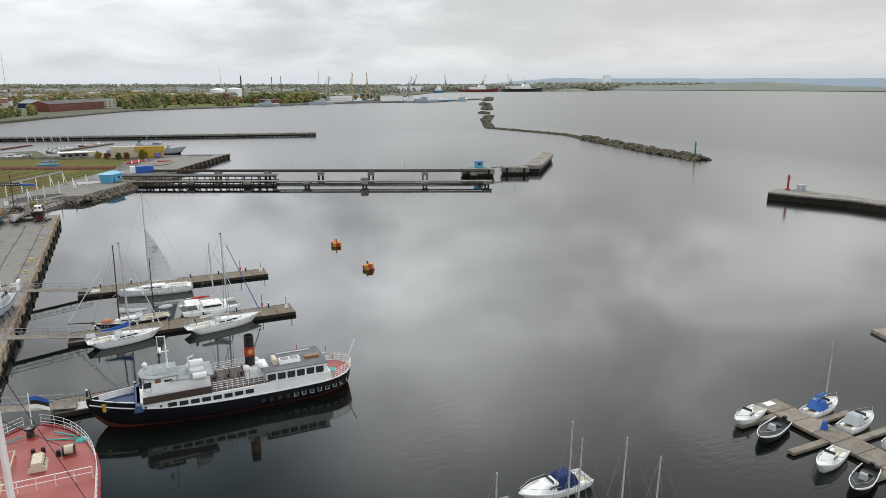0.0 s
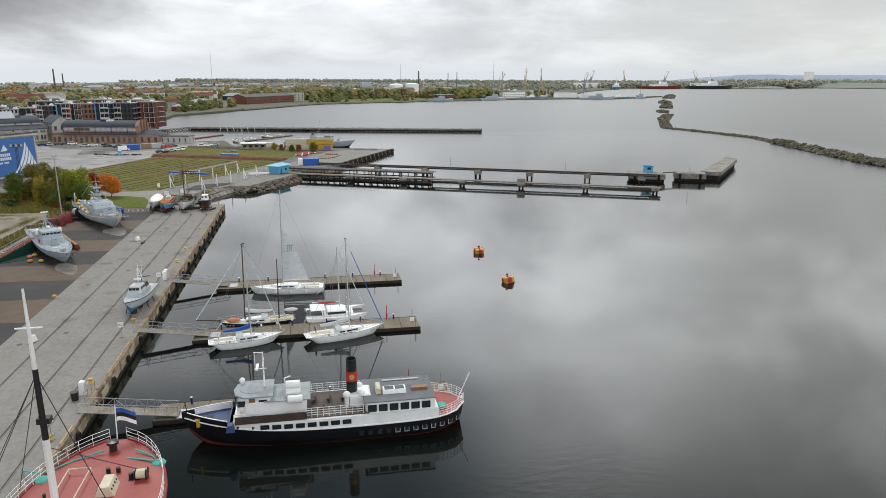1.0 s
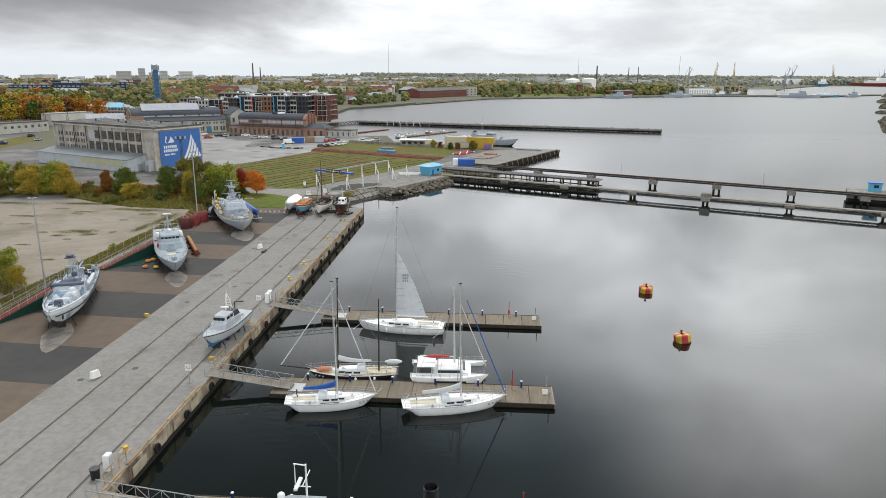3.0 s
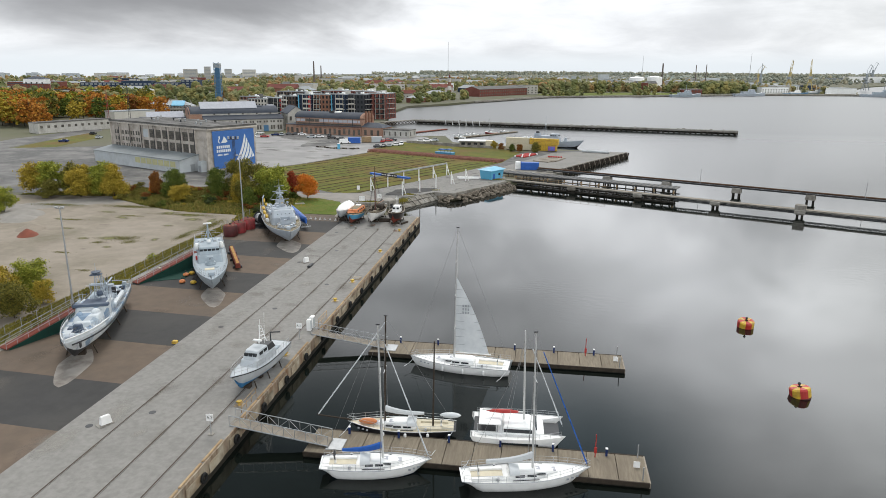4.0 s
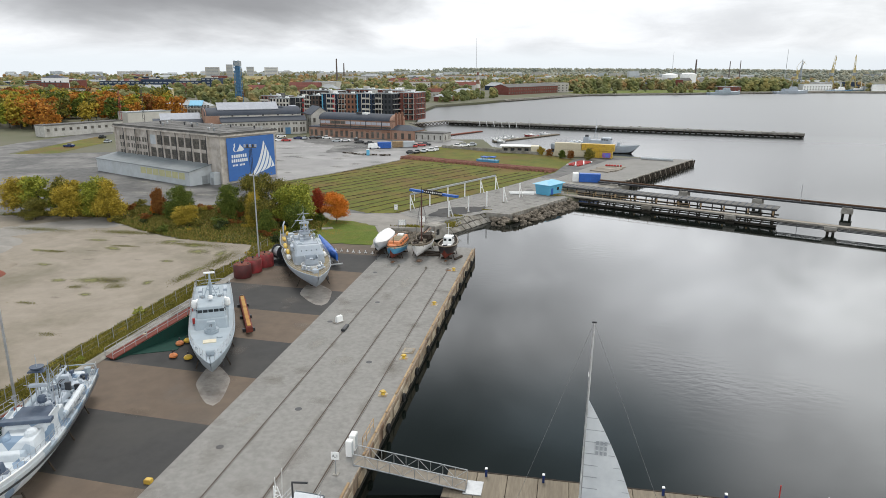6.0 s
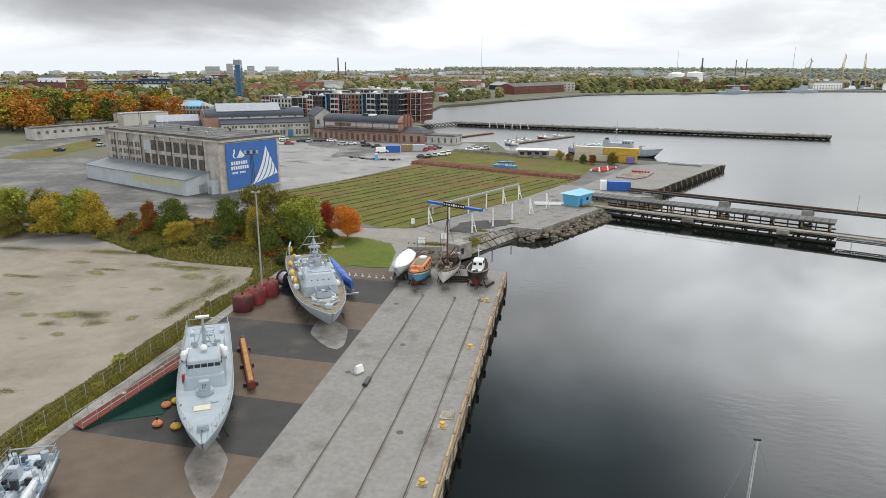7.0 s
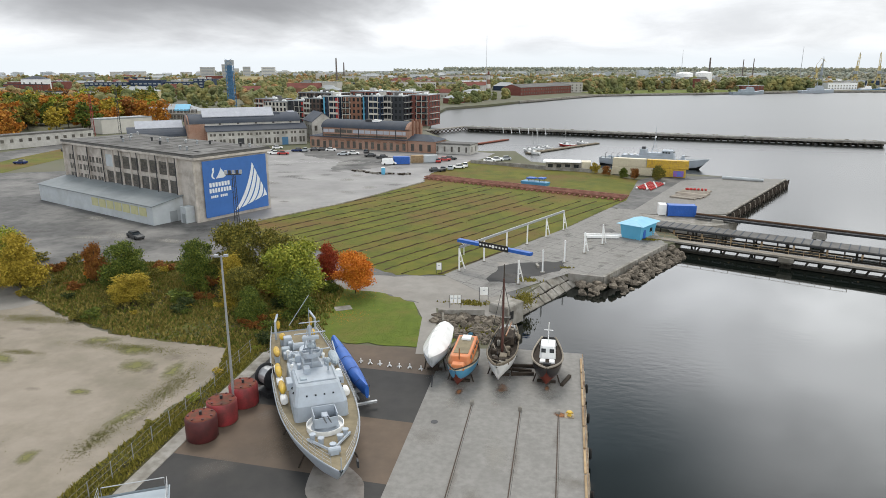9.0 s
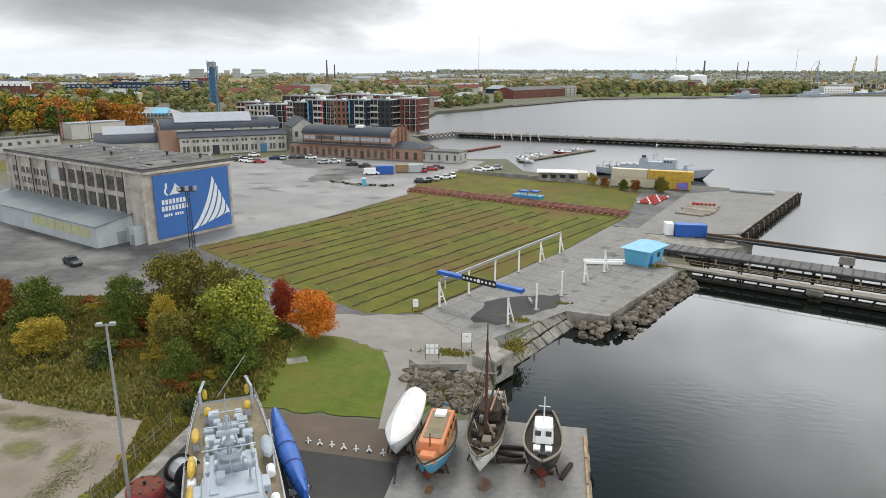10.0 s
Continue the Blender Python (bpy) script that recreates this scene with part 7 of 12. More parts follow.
yacht("racing_yacht", "tall white racing yacht with its mainsail hoisted", (9.0, 125.2), (-3.7, 126.0), 3.7, 18.0, 0.56, sail=0.66, free=1.08, spreaders=3, stripe=WHITE_GLOSS, plumb=True)
yacht("sloop", "white sloop with a bright blue sail cover", (-7.3, 101.3), (2.8, 103.2), 3.2, 14.5, 0.56, cover=BLUE, jib=SAIL, stripe=WHITE_GLOSS, boot=BLUE_DARK)
yacht("sloop", "white racing sloop with a long rolled blue headsail", (5.7, 101.4), (17.3, 104.2), 3.3, 14.5, 0.55, cover=SAIL, jib=BLUE, stripe=WHITE_GLOSS)
kt, kh = yacht("ketch", "old two-masted ketch with cream decks and white sails stowed", (4.2, 109.9), (-7.0, 108.8), 3.1, 12.7, 0.65, cover=SAIL, topside=HULL_BLACK, deck=CREAM, stripe=HULL_BLACK, free=0.95, spreaders=1, boot=BLACK, spar_mat=WOOD_DARK)
part("bowsprit", spar((kh.x(0.95), 0, kh.z(1) + 0.1), (kh.x(1) + 3.0, 0, kh.z(1) + 0.55), 0.10, 0.06), WOOD_DARK, kt)
part("forestay", spar((kh.x(1) + 2.9, 0, kh.z(1) + 0.6), (kh.x(0.65) - 0.3, 0, 12.2), 0.07, 0.05), SAIL, kt, "white rolled headsail")
part("mizzen_mast", spar((kh.x(0.21), 0, kh.z(0.2)), (kh.x(0.21) - 0.1, 0, 10.2), 0.10, 0.06), WOOD_DARK, kt)
part("mizzen_sail", Geo().ball((kh.x(0.15) - 1.1, 0, kh.z(0.1) + 1.2), 0.5, squash=(2.2, 0.6, 0.6)), SAIL, kt, "bundled mizzen sail")
part("raft_roll", Geo().ball((kh.x(0.80), 0.2, kh.z(0.8) + 0.25), 0.42, squash=(2.3, 0.8, 0.8)), ORANGE, kt, "orange canvas dinghy roll")

# catamaran
ct = thing("catamaran", "white cruising catamaran with a red sail cover", "catamaran", 10.4, 110.6, 0, 3, group="moored sailing yachts")
ct.scale = (1, 1, 0.86)
ch = Hull(9.4, 1.5, -0.5, 1.3, 0.35, 0.1, 0.75, 0.7, 2.0, 0.6, 0.4)
for side in (1, -1):
    hl = part("hull", ch.skin(14), [WHITE_GLOSS] * 4, ct, smooth=True)
    hl.location = (0, side * 1.95, 0)
    part("hull_deck", ch.deck_geo(0.02, 0.99), WHITE, hl, smooth=True)
    part("hull_window", Geo().box(0.2, side * 0.73, 0.6, 3.6, 0.06, 0.28), GLASS, hl)
    part("guard_rail", ch.guard(0.05, 0.95, side, 0.6, 2, 8, 0.08, 0.014), ALU, hl)
part("bridge_deck", Geo().box(-0.9, 0, 0.9, 6.4, 3.6, 0.5, bev=0.1), WHITE_GLOSS, ct)
g = Geo()
house(g, -1.6, 2.6, 3.6, 1.35, 2.10, 1.3, 0.2, 0.8)
part("saloon", g, WHITE_GLOSS, ct)
for side in (1, -1):
    box_pane("saloon_window", ct, 0.0, side * 1.66, 1.55, 2.8, 0.10, 0.40)
part("windscreen", Geo().box(1.75, 0, 1.58, 0.30, 2.6, 0.36), GLASS, ct).rotation_euler = (0, 0, 0)
part("cockpit_roof", Geo().box(-2.8, 0, 2.35, 2.2, 3.2, 0.10, bev=0.04), WHITE, ct)
for px, py in ((-4.0, 1.5), (-4.0, -1.5), (-2.0, 1.5), (-2.0, -1.5)):
    part("roof_post", Geo().rod((px, py, 1.3), (px, py, 2.35), 0.05), ALU, ct)
# floor takes a dark colour to stand for shade under the cockpit roof
part("cockpit_floor", Geo().box(-3.3, 0, 1.4, 2.2, 2.8, 0.05), STEEL_DARK, ct, "cockpit floor coloured dark for its shade")
part("trampoline", Geo().box(3.2, 0, 1.1, 1.9, 2.6, 0.04), STEEL_DARK, ct, "dark net between the bows")
part("mast", spar((0.6, 0, 2.3), (0.4, 0, 13.4), 0.12, 0.08), MAST_ALU, ct)
part("boom", spar((0.5, 0, 3.2), (-3.6, 0, 3.3), 0.09), MAST_ALU, ct)
part("sail_cover", Geo().ball((-1.5, 0, 3.2), 0.30, squash=(6.0, 0.7, 0.8)), RED, ct, "red sail cover")
stays(ct, [((0.4, 0, 13.2), (4.5, 0, 1.6)), ((0.4, 0, 12.4), (-1.2, 2.4, 1.4)), ((0.4, 0, 12.4), (-1.2, -2.4, 1.4))], 0.02)
part("furled_jib", Geo().rod((4.4, 0, 1.9), (1.2, 0, 11.2), 0.07, 0.04, n=7), SAIL, ct)

# ---- black-hulled steamer ----
st = thing("steamer", "old black and white passenger steamer with a tall funnel", "ship", 8.35, 76.1, 0, 180)
sh = Hull(29.2, 6.6, -0.9, 1.95, 0.95, 0.3, 0.60, 0.7, 3.0, 0.5, 0.30)
sh_full = sh.half
sh.half = lambda s: (3.18 * max(0.02, 1 - (1 - min(1.0, s / 0.16)) ** 2) ** 0.5 + 0.12 * min(1.0, s / 0.5)) if s < 0.5 else sh_full(s)
part("hull", sh.skin(34), [HULL_BLACK, HULL_BLACK, HULL_BLACK, RED_OXIDE], st, "black hull with a red boot line", smooth=True)
part("deck", sh.deck_geo(0.01, 0.99), DECK_BLUE, st, "blue-painted fore deck")
part("stern_deck", sh.deck_geo(0.005, 0.15, 0.1, 0.02), DECK_RED, st, "red-painted stern deck")
for g in sh.cap_rail(0.0, 0.99, 0.09, 0.0, 26):
    part("white_strake", g, WHITE, st)


def sx(m):
    """Metres from the bow to the ship's own x."""
    return 14.6 - m


g = Geo()
rings = []
for m in (4.9, 7, 10, 14, 18, 22, 24.6, 26.0):
    s = (sx(m) + 14.6) / 29.2
    w, zd = sh.half(s) - 0.05, sh.z(s) - 0.05
    rings.append([(sx(m), -w, zd), (sx(m), -w + 0.06, 3.05), (sx(m), w - 0.06, 3.05), (sx(m), w, zd)])
g.loft(rings)
part("main_house", g, WHITE, st, "white main deck cabin")
for side in (1, -1):
    for i in range(8):
        m = 8.35 + i * 1.16
        s = (sx(m) + 14.6) / 29.2
        ob = part("window", Geo().box(sx(m), side * (sh.half(s) - 0.05), 2.32, 0.88, 0.12, 0.46), GLASS, st)
    for m in (5.7, 7.2):
        s = (sx(m) + 14.6) / 29.2
        part("porthole", Geo().ball((sx(m), side * (sh.half(s) - 0.04), 2.5), 0.15, 8, 4), GLASS, st)
    for i in range(12):
        m = 17.9 + i * 0.94
        s = max(0.012, (sx(m) + 14.6) / 29.2)
        y0 = sh.half(s) * 0.985
        ang = side * math.degrees(math.atan((sh.half(s + 0.01) - sh.half(max(0, s - 0.01))) / 0.58))
        fr = part("hull_window", Geo().box(0, 0, 0, 0.50, 0.10, 0.48, bev=0.03), BLACK if i < 4 else PALE_SHED, st, "pale-framed hull window")
        fr.matrix_basis = pose(sx(m), side * y0, 0.85 + 0.35 * max(0, (0.25 - s)) * 2, 0, 0, ang)
        part("pane", Geo().box(0, side * 0.03, 0.08, 0.38, 0.10, 0.42), GLASS, fr)
    # brown bulwark band below the bridge
    part("brown_band", Geo().box(sx(9.0), side * 2.95, 3.05, 7.0, 0.10, 0.80), DECK_BROWN, st, "dark brown side panel")
part("boat_deck", Geo().box(sx(14.6), 0, 3.05, 8.4, 5.7, 0.10), DECK_BROWN, st, "dark brown planked boat deck")
part("blue_screen", Geo().box(sx(5.0), 0, 2.3, 0.9, 6.1, 0.75, top=(0.5, 1.0)), DECK_BLUE, st, "sloping blue breakwater")
g = Geo()
house(g, sx(12.5), sx(6.2), 3.9, 3.1, 4.75, 0.1, 0.0, 0.97)
part("upper_house", g, WHITE, st)
part("upper_roof", Geo().box(sx(10.6), 0, 4.75, 4.6, 4.1, 0.08), DECK_GREY, st, "blue-grey roof of the upper cabin")
g = Geo()
house(g, sx(9.0), sx(5.6), 3.5, 3.9, 5.3, 0.25, 0.0, 1.0)
part("wheelhouse", g, WHITE, st)
part("wheelhouse_roof", Geo().prism([(sx(9.2), -2.0), (sx(6.4), -2.0), (sx(5.5), -1.3), (sx(5.25), 0), (sx(5.5), 1.3), (sx(6.4), 2.0), (sx(9.2), 2.0)], 5.3, 5.45), DECK_GREY, st, "rounded grey wheelhouse roof")
part("roof_dome", Geo().ball((sx(7.2), 0, 5.45), 1.1, 12, 4, squash=(1.3, 1.2, 0.2), half=True), DECK_GREY, st)
for side in (1, -1):
    for k in range(3):
        if k == 1:
            part("door", Geo().box(sx(6.1 + k * 1.05), side * 1.76, 3.95, 0.62, 0.06, 1.3), WOOD_VARNISH, st, "varnished wheelhouse door")
        else:
            part("wheelhouse_window", Geo().box(sx(6.1 + k * 1.05), side * 1.76, 4.35, 0.8, 0.06, 0.62), GLASS, st)
for y in (-1.35, -0.45, 0.45, 1.35):
    part("wheelhouse_window", Geo().box(sx(5.42), y, 4.4, 0.25, 0.75, 0.6), GLASS, st)
bridge_rail = Geo()
for side in (1, -1):
    for z in (3.4, 3.75, 4.1):
        bridge_rail.rod((sx(5.4), side * 2.9, z), (sx(8.2), side * 2.9, z), 0.03, n=5)
    for k in range(6):
        bridge_rail.rod((sx(5.4 + k * 0.56), side * 2.9, 3.05), (sx(5.4 + k * 0.56), side * 2.9, 4.1), 0.03, n=5)
part("bridge_rail", bridge_rail, WHITE, st)
mast = Geo()
mast.rod((sx(8.3), 0, 5.6), (sx(8.3), 0, 9.4), 0.1, 0.07)
mast.rod((sx(8.3), 0, 9.3), (sx(7.4), 0, 9.4), 0.05)
mast.rod((sx(8.6), 0, 7.6), (sx(7.4), 0, 7.6), 0.05)
mast.rod((sx(7.5), 0, 7.6), (sx(7.5), 0, 9.3), 0.04)
mast.rod((sx(8.3), -1.0, 8.3), (sx(8.3), 1.0, 8.3), 0.04)
part("bridge_mast", mast, WHITE, st)
part("radar", Geo().box(sx(7.7), 0, 7.7, 0.25, 1.5, 0.16), WHITE, st)
part("searchlight", Geo().ball((sx(6.0), -1.2, 5.9), 0.3), WHITE, st)
for k, (m, y, z) in enumerate(((11.2, 1.2, 5.45), (11.2, 1.2, 6.15), (11.0, -0.2, 5.25), (10.9, -1.9, 4.2), (11.4, 2.2, 5.0))):
    can = part("life_raft", Geo().turned([(0.3, -0.75), (0.42, -0.66), (0.42, 0.66), (0.3, 0.75)], 12), WHITE, st, "white life-raft canister")
    can.matrix_basis = pose(sx(m), y, z, 0, 90, 0)
part("raft_davit", Geo().line([(sx(10.4), 1.2, 4.8), (sx(10.4), 1.2, 6.9), (sx(11.0), 1.2, 7.1)], 0.09, 6), WHITE, st)
fun = part("funnel", Geo().turned([(0.60, 3.1), (0.54, 8.0), (0.49, 8.05), (0.47, 7.6)], 18), BLACK, st, "black funnel with a red band", smooth=True)
fun.location = (sx(17.2), 0, 0)
part("red_band", Geo().turned([(0.585, 5.6), (0.572, 6.7)], 18), RED, fun)
part("emblem", Geo().turned([(0.02, 0.0), (0.3, 0.0), (0.3, 0.03), (0.02, 0.04)], 12), YELLOW, fun, "yellow funnel badge").matrix_basis = pose(0, 0.575, 6.15, -90, 0, 0)
part("emblem", Geo().turned([(0.02, 0.0), (0.3, 0.0), (0.3, 0.03), (0.02, 0.04)], 12), YELLOW, fun, "yellow funnel badge").matrix_basis = pose(0, -0.575, 6.15, 90, 0, 0)
for m, y in ((16.6, 1.0), (18.1, 0.9), (18.0, -1.0)):
    cowl = Geo().rod((0, 0, 3.1), (0, 0, 4.3), 0.26, n=10).ball((0, 0, 4.4), 0.42, 10, 6)
    part("ventilator", cowl, WHITE, st, "white cowl ventilator", smooth=True).location = (sx(m), y, 0)
part("engine_casing", Geo().box(sx(18.0), 0, 3.1, 2.2, 2.4, 1.3, bev=0.15), WHITE, st)
g = Geo()
house(g, sx(25.7), sx(18.4), 5.5, 2.8, 4.15, 0.15, 0.1, 0.98)
part("saloon", g, WHITE, st)
part("saloon_roof", Geo().box(sx(22.0), 0, 4.15, 7.5, 5.6, 0.10, bev=0.04), mat("grey_deck_paint", (0.15, 0.165, 0.18), (0.12, 0.13, 0.145), 1.0, 0.7, c3=(0.2, 0.21, 0.22), big=0.4), st, "grey saloon roof")
for side in (1, -1):
    for i in range(6):
        part("saloon_window", Geo().box(sx(19.1 + i * 1.12), side * 2.74, 3.12, 0.9, 0.07, 0.78, bev=0.03), GLASS, st)
part("roof_light", Geo().box(sx(21.6), 0.6, 4.25, 2.5, 1.3, 0.4, top=(0.95, 0.8)), WHITE, st)
for k in (-0.55, 0.55):
    part("roof_light_pane", Geo().box(sx(21.6 + k), 0.6, 4.65, 0.95, 0.8, 0.03), GLASS, st)
part("raft_chute", Geo().box(sx(19.9), 0.3, 4.25, 0.5, 1.6, 0.7, bev=0.1), CREAM, st)
part("ladder", Geo().box(sx(22.6), -2.0, 4.28, 4.0, 0.3, 0.06), ALU, st)
part("jacket_locker", Geo().box(sx(24.3), 0.5, 4.25, 1.7, 0.6, 0.3), WOOD_VARNISH, st, "brown varnished locker")
for side in (1, -1):
    g = Geo()
    for z in (3.4, 3.65, 3.9, 4.15):
        g.rod((sx(12.4), side * 2.8, z), (sx(18.2), side * 2.8, z), 0.025, n=4)
    for k in range(11):
        g.rod((sx(12.4 + k * 0.58), side * 2.8, 3.1), (sx(12.4 + k * 0.58), side * 2.8, 4.15), 0.03, n=4)
    part("deck_rail", g, WHITE, st, "white boat-deck rail")
    part("stern_rail", sh.guard(0.0, 0.12, side, 1.05, 4, 8, 0.1, 0.025), WHITE, st)
    part("bow_bulwark", Geo().loft([[tuple(sh.edge(s, side, 0.03)), tuple(sh.edge(s, side, 0.03, 0.62)), tuple(sh.edge(s, side, 0.10, 0.62)), tuple(sh.edge(s, side, 0.12))] for s in [0.84 + 0.02 * k for k in range(9)]]), HULL_BLACK, st)
    part("bulwark_lining", Geo().loft([[tuple(sh.edge(s, side, 0.14)), tuple(sh.edge(s, side, 0.14, 0.60)), tuple(sh.edge(s, side, 0.17, 0.60)), tuple(sh.edge(s, side, 0.18))] for s in [0.84 + 0.02 * k for k in range(7)]]), WHITE, st, "white inner bulwark")
    part("bulwark_rim", Geo().line([sh.edge(s, side, 0.06, 0.64) for s in [0.84 + 0.02 * k for k in range(8)]], 0.06, 5), WHITE, st)
part("ensign_staff", Geo().rod((sx(28.6), 0, 2.3), (sx(29.9), 0, 5.4), 0.06), WHITE, st)
part("jackstaff", Geo().rod((sx(0.6), 0, 2.6), (sx(0.4), 0, 4.6), 0.05), BLACK, st)
part("windlass", Geo().box(sx(2.6), 0, 1.95, 0.9, 1.1, 0.7, bev=0.15), BLACK, st)
part("bollard", Geo().turned([(0.2, 2.2), (0.2, 2.9), (0.28, 2.95), (0.28, 3.05)], 10, (sx(1.7), 1.0)), YELLOW, st)
part("tarpaulin", Geo().ball((sx(2.3), 0.9, 2.5), 0.42, squash=(1.2, 0.8, 0.9)), BLUE, st, "blue tarpaulin bundle")
for k in range(5):
    bench = part("bench", Geo().box(0, 0, 3.5, 0.4, 1.5, 0.06).box(0, 0, 3.12, 0.1, 1.2, 0.4).box(-0.2, 0, 3.55, 0.06, 1.5, 0.4), DECK_BROWN, st, "dark brown slatted deck bench")
    bench.location = (sx(13.2 + 0.75 * k), 1.0 if k % 2 else -0.9, 0)
part("rope_coil", Geo().turned([(0.2, 2.4), (0.5, 2.4), (0.5, 2.6), (0.2, 2.6)], 10, (sx(26.6), 1.2)), TEAL_ROPE, st)

# ---- red-decked icebreaker, seen by its stern ----
ib = thing("icebreaker", "museum ship with a rounded red stern deck and white rails", "ship", -10.4, 44.5, 0, -90)
ih = Hull(50, 11.8, -2, 4.3, 0.5, 0.3, 0.10, 2, 2.4, 0.5, 0.7)
ih.half = lambda s: 5.9 * max(0.03, 1 - (1 - min(1, s / 0.24)) ** 2.1) ** 0.55 if s < 0.24 else (5.9 if s < 0.55 else 5.9 * max(0.02, 1 - ((s - 0.55) / 0.45) ** 2.4))
part("hull", ih.skin(40), [RED_STEEL, HULL_BLACK, HULL_BLACK, HULL_BLACK], ib, smooth=True)
part("deck", ih.deck_geo(0.0, 0.99, 0.06, -0.05, 40), DECK_RED, ib, "worn red deck")
for g in ih.cap_rail(0.0, 0.6, 0.12, 0.02, 34):
    part("cap_rail", g, RED_STEEL, ib)
for side in (1, -1):
    part("guard_rail", ih.guard(0.0, 0.45, side, 1.1, 3, 26, 0.15, 0.02), WHITE, ib, "white-painted stern rail")
part("deck_rail", Geo().line([(-13.4, -5.4, 5.4), (-13.4, 5.4, 5.4)], 0.04).line([(-13.4, -5.4, 4.9), (-13.4, 5.4, 4.9)], 0.03), WHITE, ib)
for k in range(9):
    part("rail_post", Geo().rod((-13.4, -5.4 + k * 1.35, 4.3), (-13.4, -5.4 + k * 1.35, 5.4), 0.035), WHITE, ib)
part("skylight", Geo().box(-17.2, 1.1, 4.3, 1.9, 1.5, 0.9, top=(1, 0.5)), CREAM, ib, "cream-coloured cabin skylight")
for k in range(4):
    for y in (0.62, 1.58):
        part("skylight_pane", Geo().ball((-17.9 + k * 0.46, y, 4.85), 0.12, 8, 4), GLASS, ib)
part("skylight", Geo().box(-14.6, -1.9, 4.3, 1.7, 1.3, 0.8, top=(1, 0.5)), CREAM, ib)
hat = part("hatch_frame", Geo().line([(-20, -2.6, 4.9), (-20, -0.9, 4.9), (-15.6, -0.9, 4.9), (-15.6, -2.6, 4.9), (-20, -2.6, 4.9)], 0.06), CREAM, ib)
for px, py in ((-20, -2.6), (-20, -0.9), (-15.6, -0.9), (-15.6, -2.6)):
    part("frame_leg", Geo().rod((px, py, 4.2), (px, py, 4.9), 0.06), CREAM, ib)
for px, py, w in ((-19.7, 0.9, 1.3), (-18.6, 2.8, 0.9), (-14.2, -3.2, 1.0), (-15.9, -4.2, 0.7)):
    part("bollard", Geo().box(px, py, 4.28, 0.7, w, 0.12).rod((px, py - w * 0.3, 4.3), (px, py - w * 0.3, 4.85), 0.18, n=8).rod((px, py + w * 0.3, 4.3), (px, py + w * 0.3, 4.85), 0.18, n=8), BLACK, ib)
drum = part("rope_drum", Geo().turned([(0.5, -0.5), (0.5, -0.42), (0.28, -0.4), (0.28, 0.4), (0.5, 0.42), (0.5, 0.5)], 12), BLACK, ib)
drum.matrix_basis = pose(-18.4, 3.4, 4.85, 90, 0, 0)
part("rope", Geo().turned([(0.4, -0.36), (0.4, 0.36)], 12), CREAM, drum)
part("capstan", Geo().turned([(0.5, 0), (0.35, 0.2), (0.3, 0.7), (0.5, 0.9), (0.5, 1.1), (0.1, 1.2)], 12), BLACK, ib).location = (-23.2, 0, 4.3)
for pts in ([(-22.6, 2.0, 4.75), (-21.6, 3.6, 4.5), (-20.6, 4.2, 4.6), (-21.8, 1.4, 4.45)], [(-22.8, -0.6, 4.8), (-22, -3, 4.5), (-20.4, -4.6, 4.6)], [(-20.2, -4.9, 4.7), (-24.6, -8.0, 2.5), (-25.6, -8.6, 2.3)]):
    part("mooring_rope", Geo().line([Vector(p) for p in pts], 0.08, 5), TEAL_ROPE, ib, "teal mooring rope")
part("rope_pile", Geo().ball((-20.6, 4.3, 4.4), 0.6, squash=(1, 1, 0.4)), TEAL_ROPE, ib)
part("rope_pile", Geo().ball((-19.6, -4.6, 4.4), 0.6, squash=(1, 1, 0.4)), TEAL_ROPE, ib)
for k in range(6):
    part("deck_fitting", Geo().box(-13.0 + 0.7 * k, -2.4 - 0.4 * (k % 3), 4.28, 0.5, 0.4, 0.5 + 0.1 * (k % 2), bev=0.08), WHITE if k % 2 else BLACK, ib)
part("staff", Geo().rod((-24.5, 0, 4.3), (-25.0, 0, 8.0), 0.05), WHITE, ib)
flag = thing("flag", "blue, black and white striped flag on a stern staff", "flag", -10.4, 69.5, 6.4, 15)
flag.scale = (0.68, 0.68, 0.8)
for k, mt in enumerate((WHITE, BLACK, BLUE)):
    g = Geo()
    rows = [[(0.04 + u * 2.3, 0.16 * math.sin(u * 6 + 0.4), k * 0.5 + dz - 0.9 * u * u) for dz in (0, 0.5)] for u in [i / 8 for i in range(9)]]
    g.loft(rows, caps=False, closed=False).loft([[(x, y - 0.015, z) for x, y, z in reversed(r)] for r in rows], caps=False, closed=False)
    part("stripe", g, mt, flag)
mb = part("mast_lower", spar((-9.8, 0.2, 4.3), (-9.8, 0.2, 13.2), 0.27, 0.24), WHITE, ib, "tall white and black mast")
part("mast_middle", spar((-9.8, 0.2, 13.2), (-9.8, 0.2, 18.2), 0.22, 0.18), BLACK, mb, "black middle of the mast")
part("mast_upper", spar((-9.8, 0.2, 18.2), (-9.8, 0.2, 23.6), 0.16, 0.08), WHITE, mb)
part("crosstree", Geo().rod((-9.8, -0.6, 21.0), (-9.8, 1.0, 21.0), 0.06), WHITE, mb)
part("platform", Geo().box(-9.8, 0.3, 14.4, 0.6, 0.8, 0.4), BLACK, mb)
stays(ib, [((-9.8, 0.2, 17.8), (-18, -5.6, 4.6)), ((-9.8, 0.2, 17.8), (-7, -5.8, 4.6)), ((-9.8, 0.2, 17.8), (-5, -5.8, 4.6)), ((-9.8, 0.2, 17.8), (-8, 5.6, 4.6)), ((-9.8, 0.2, 12.6), (-19.6, 2.8, 4.6))], 0.03, BLACK)
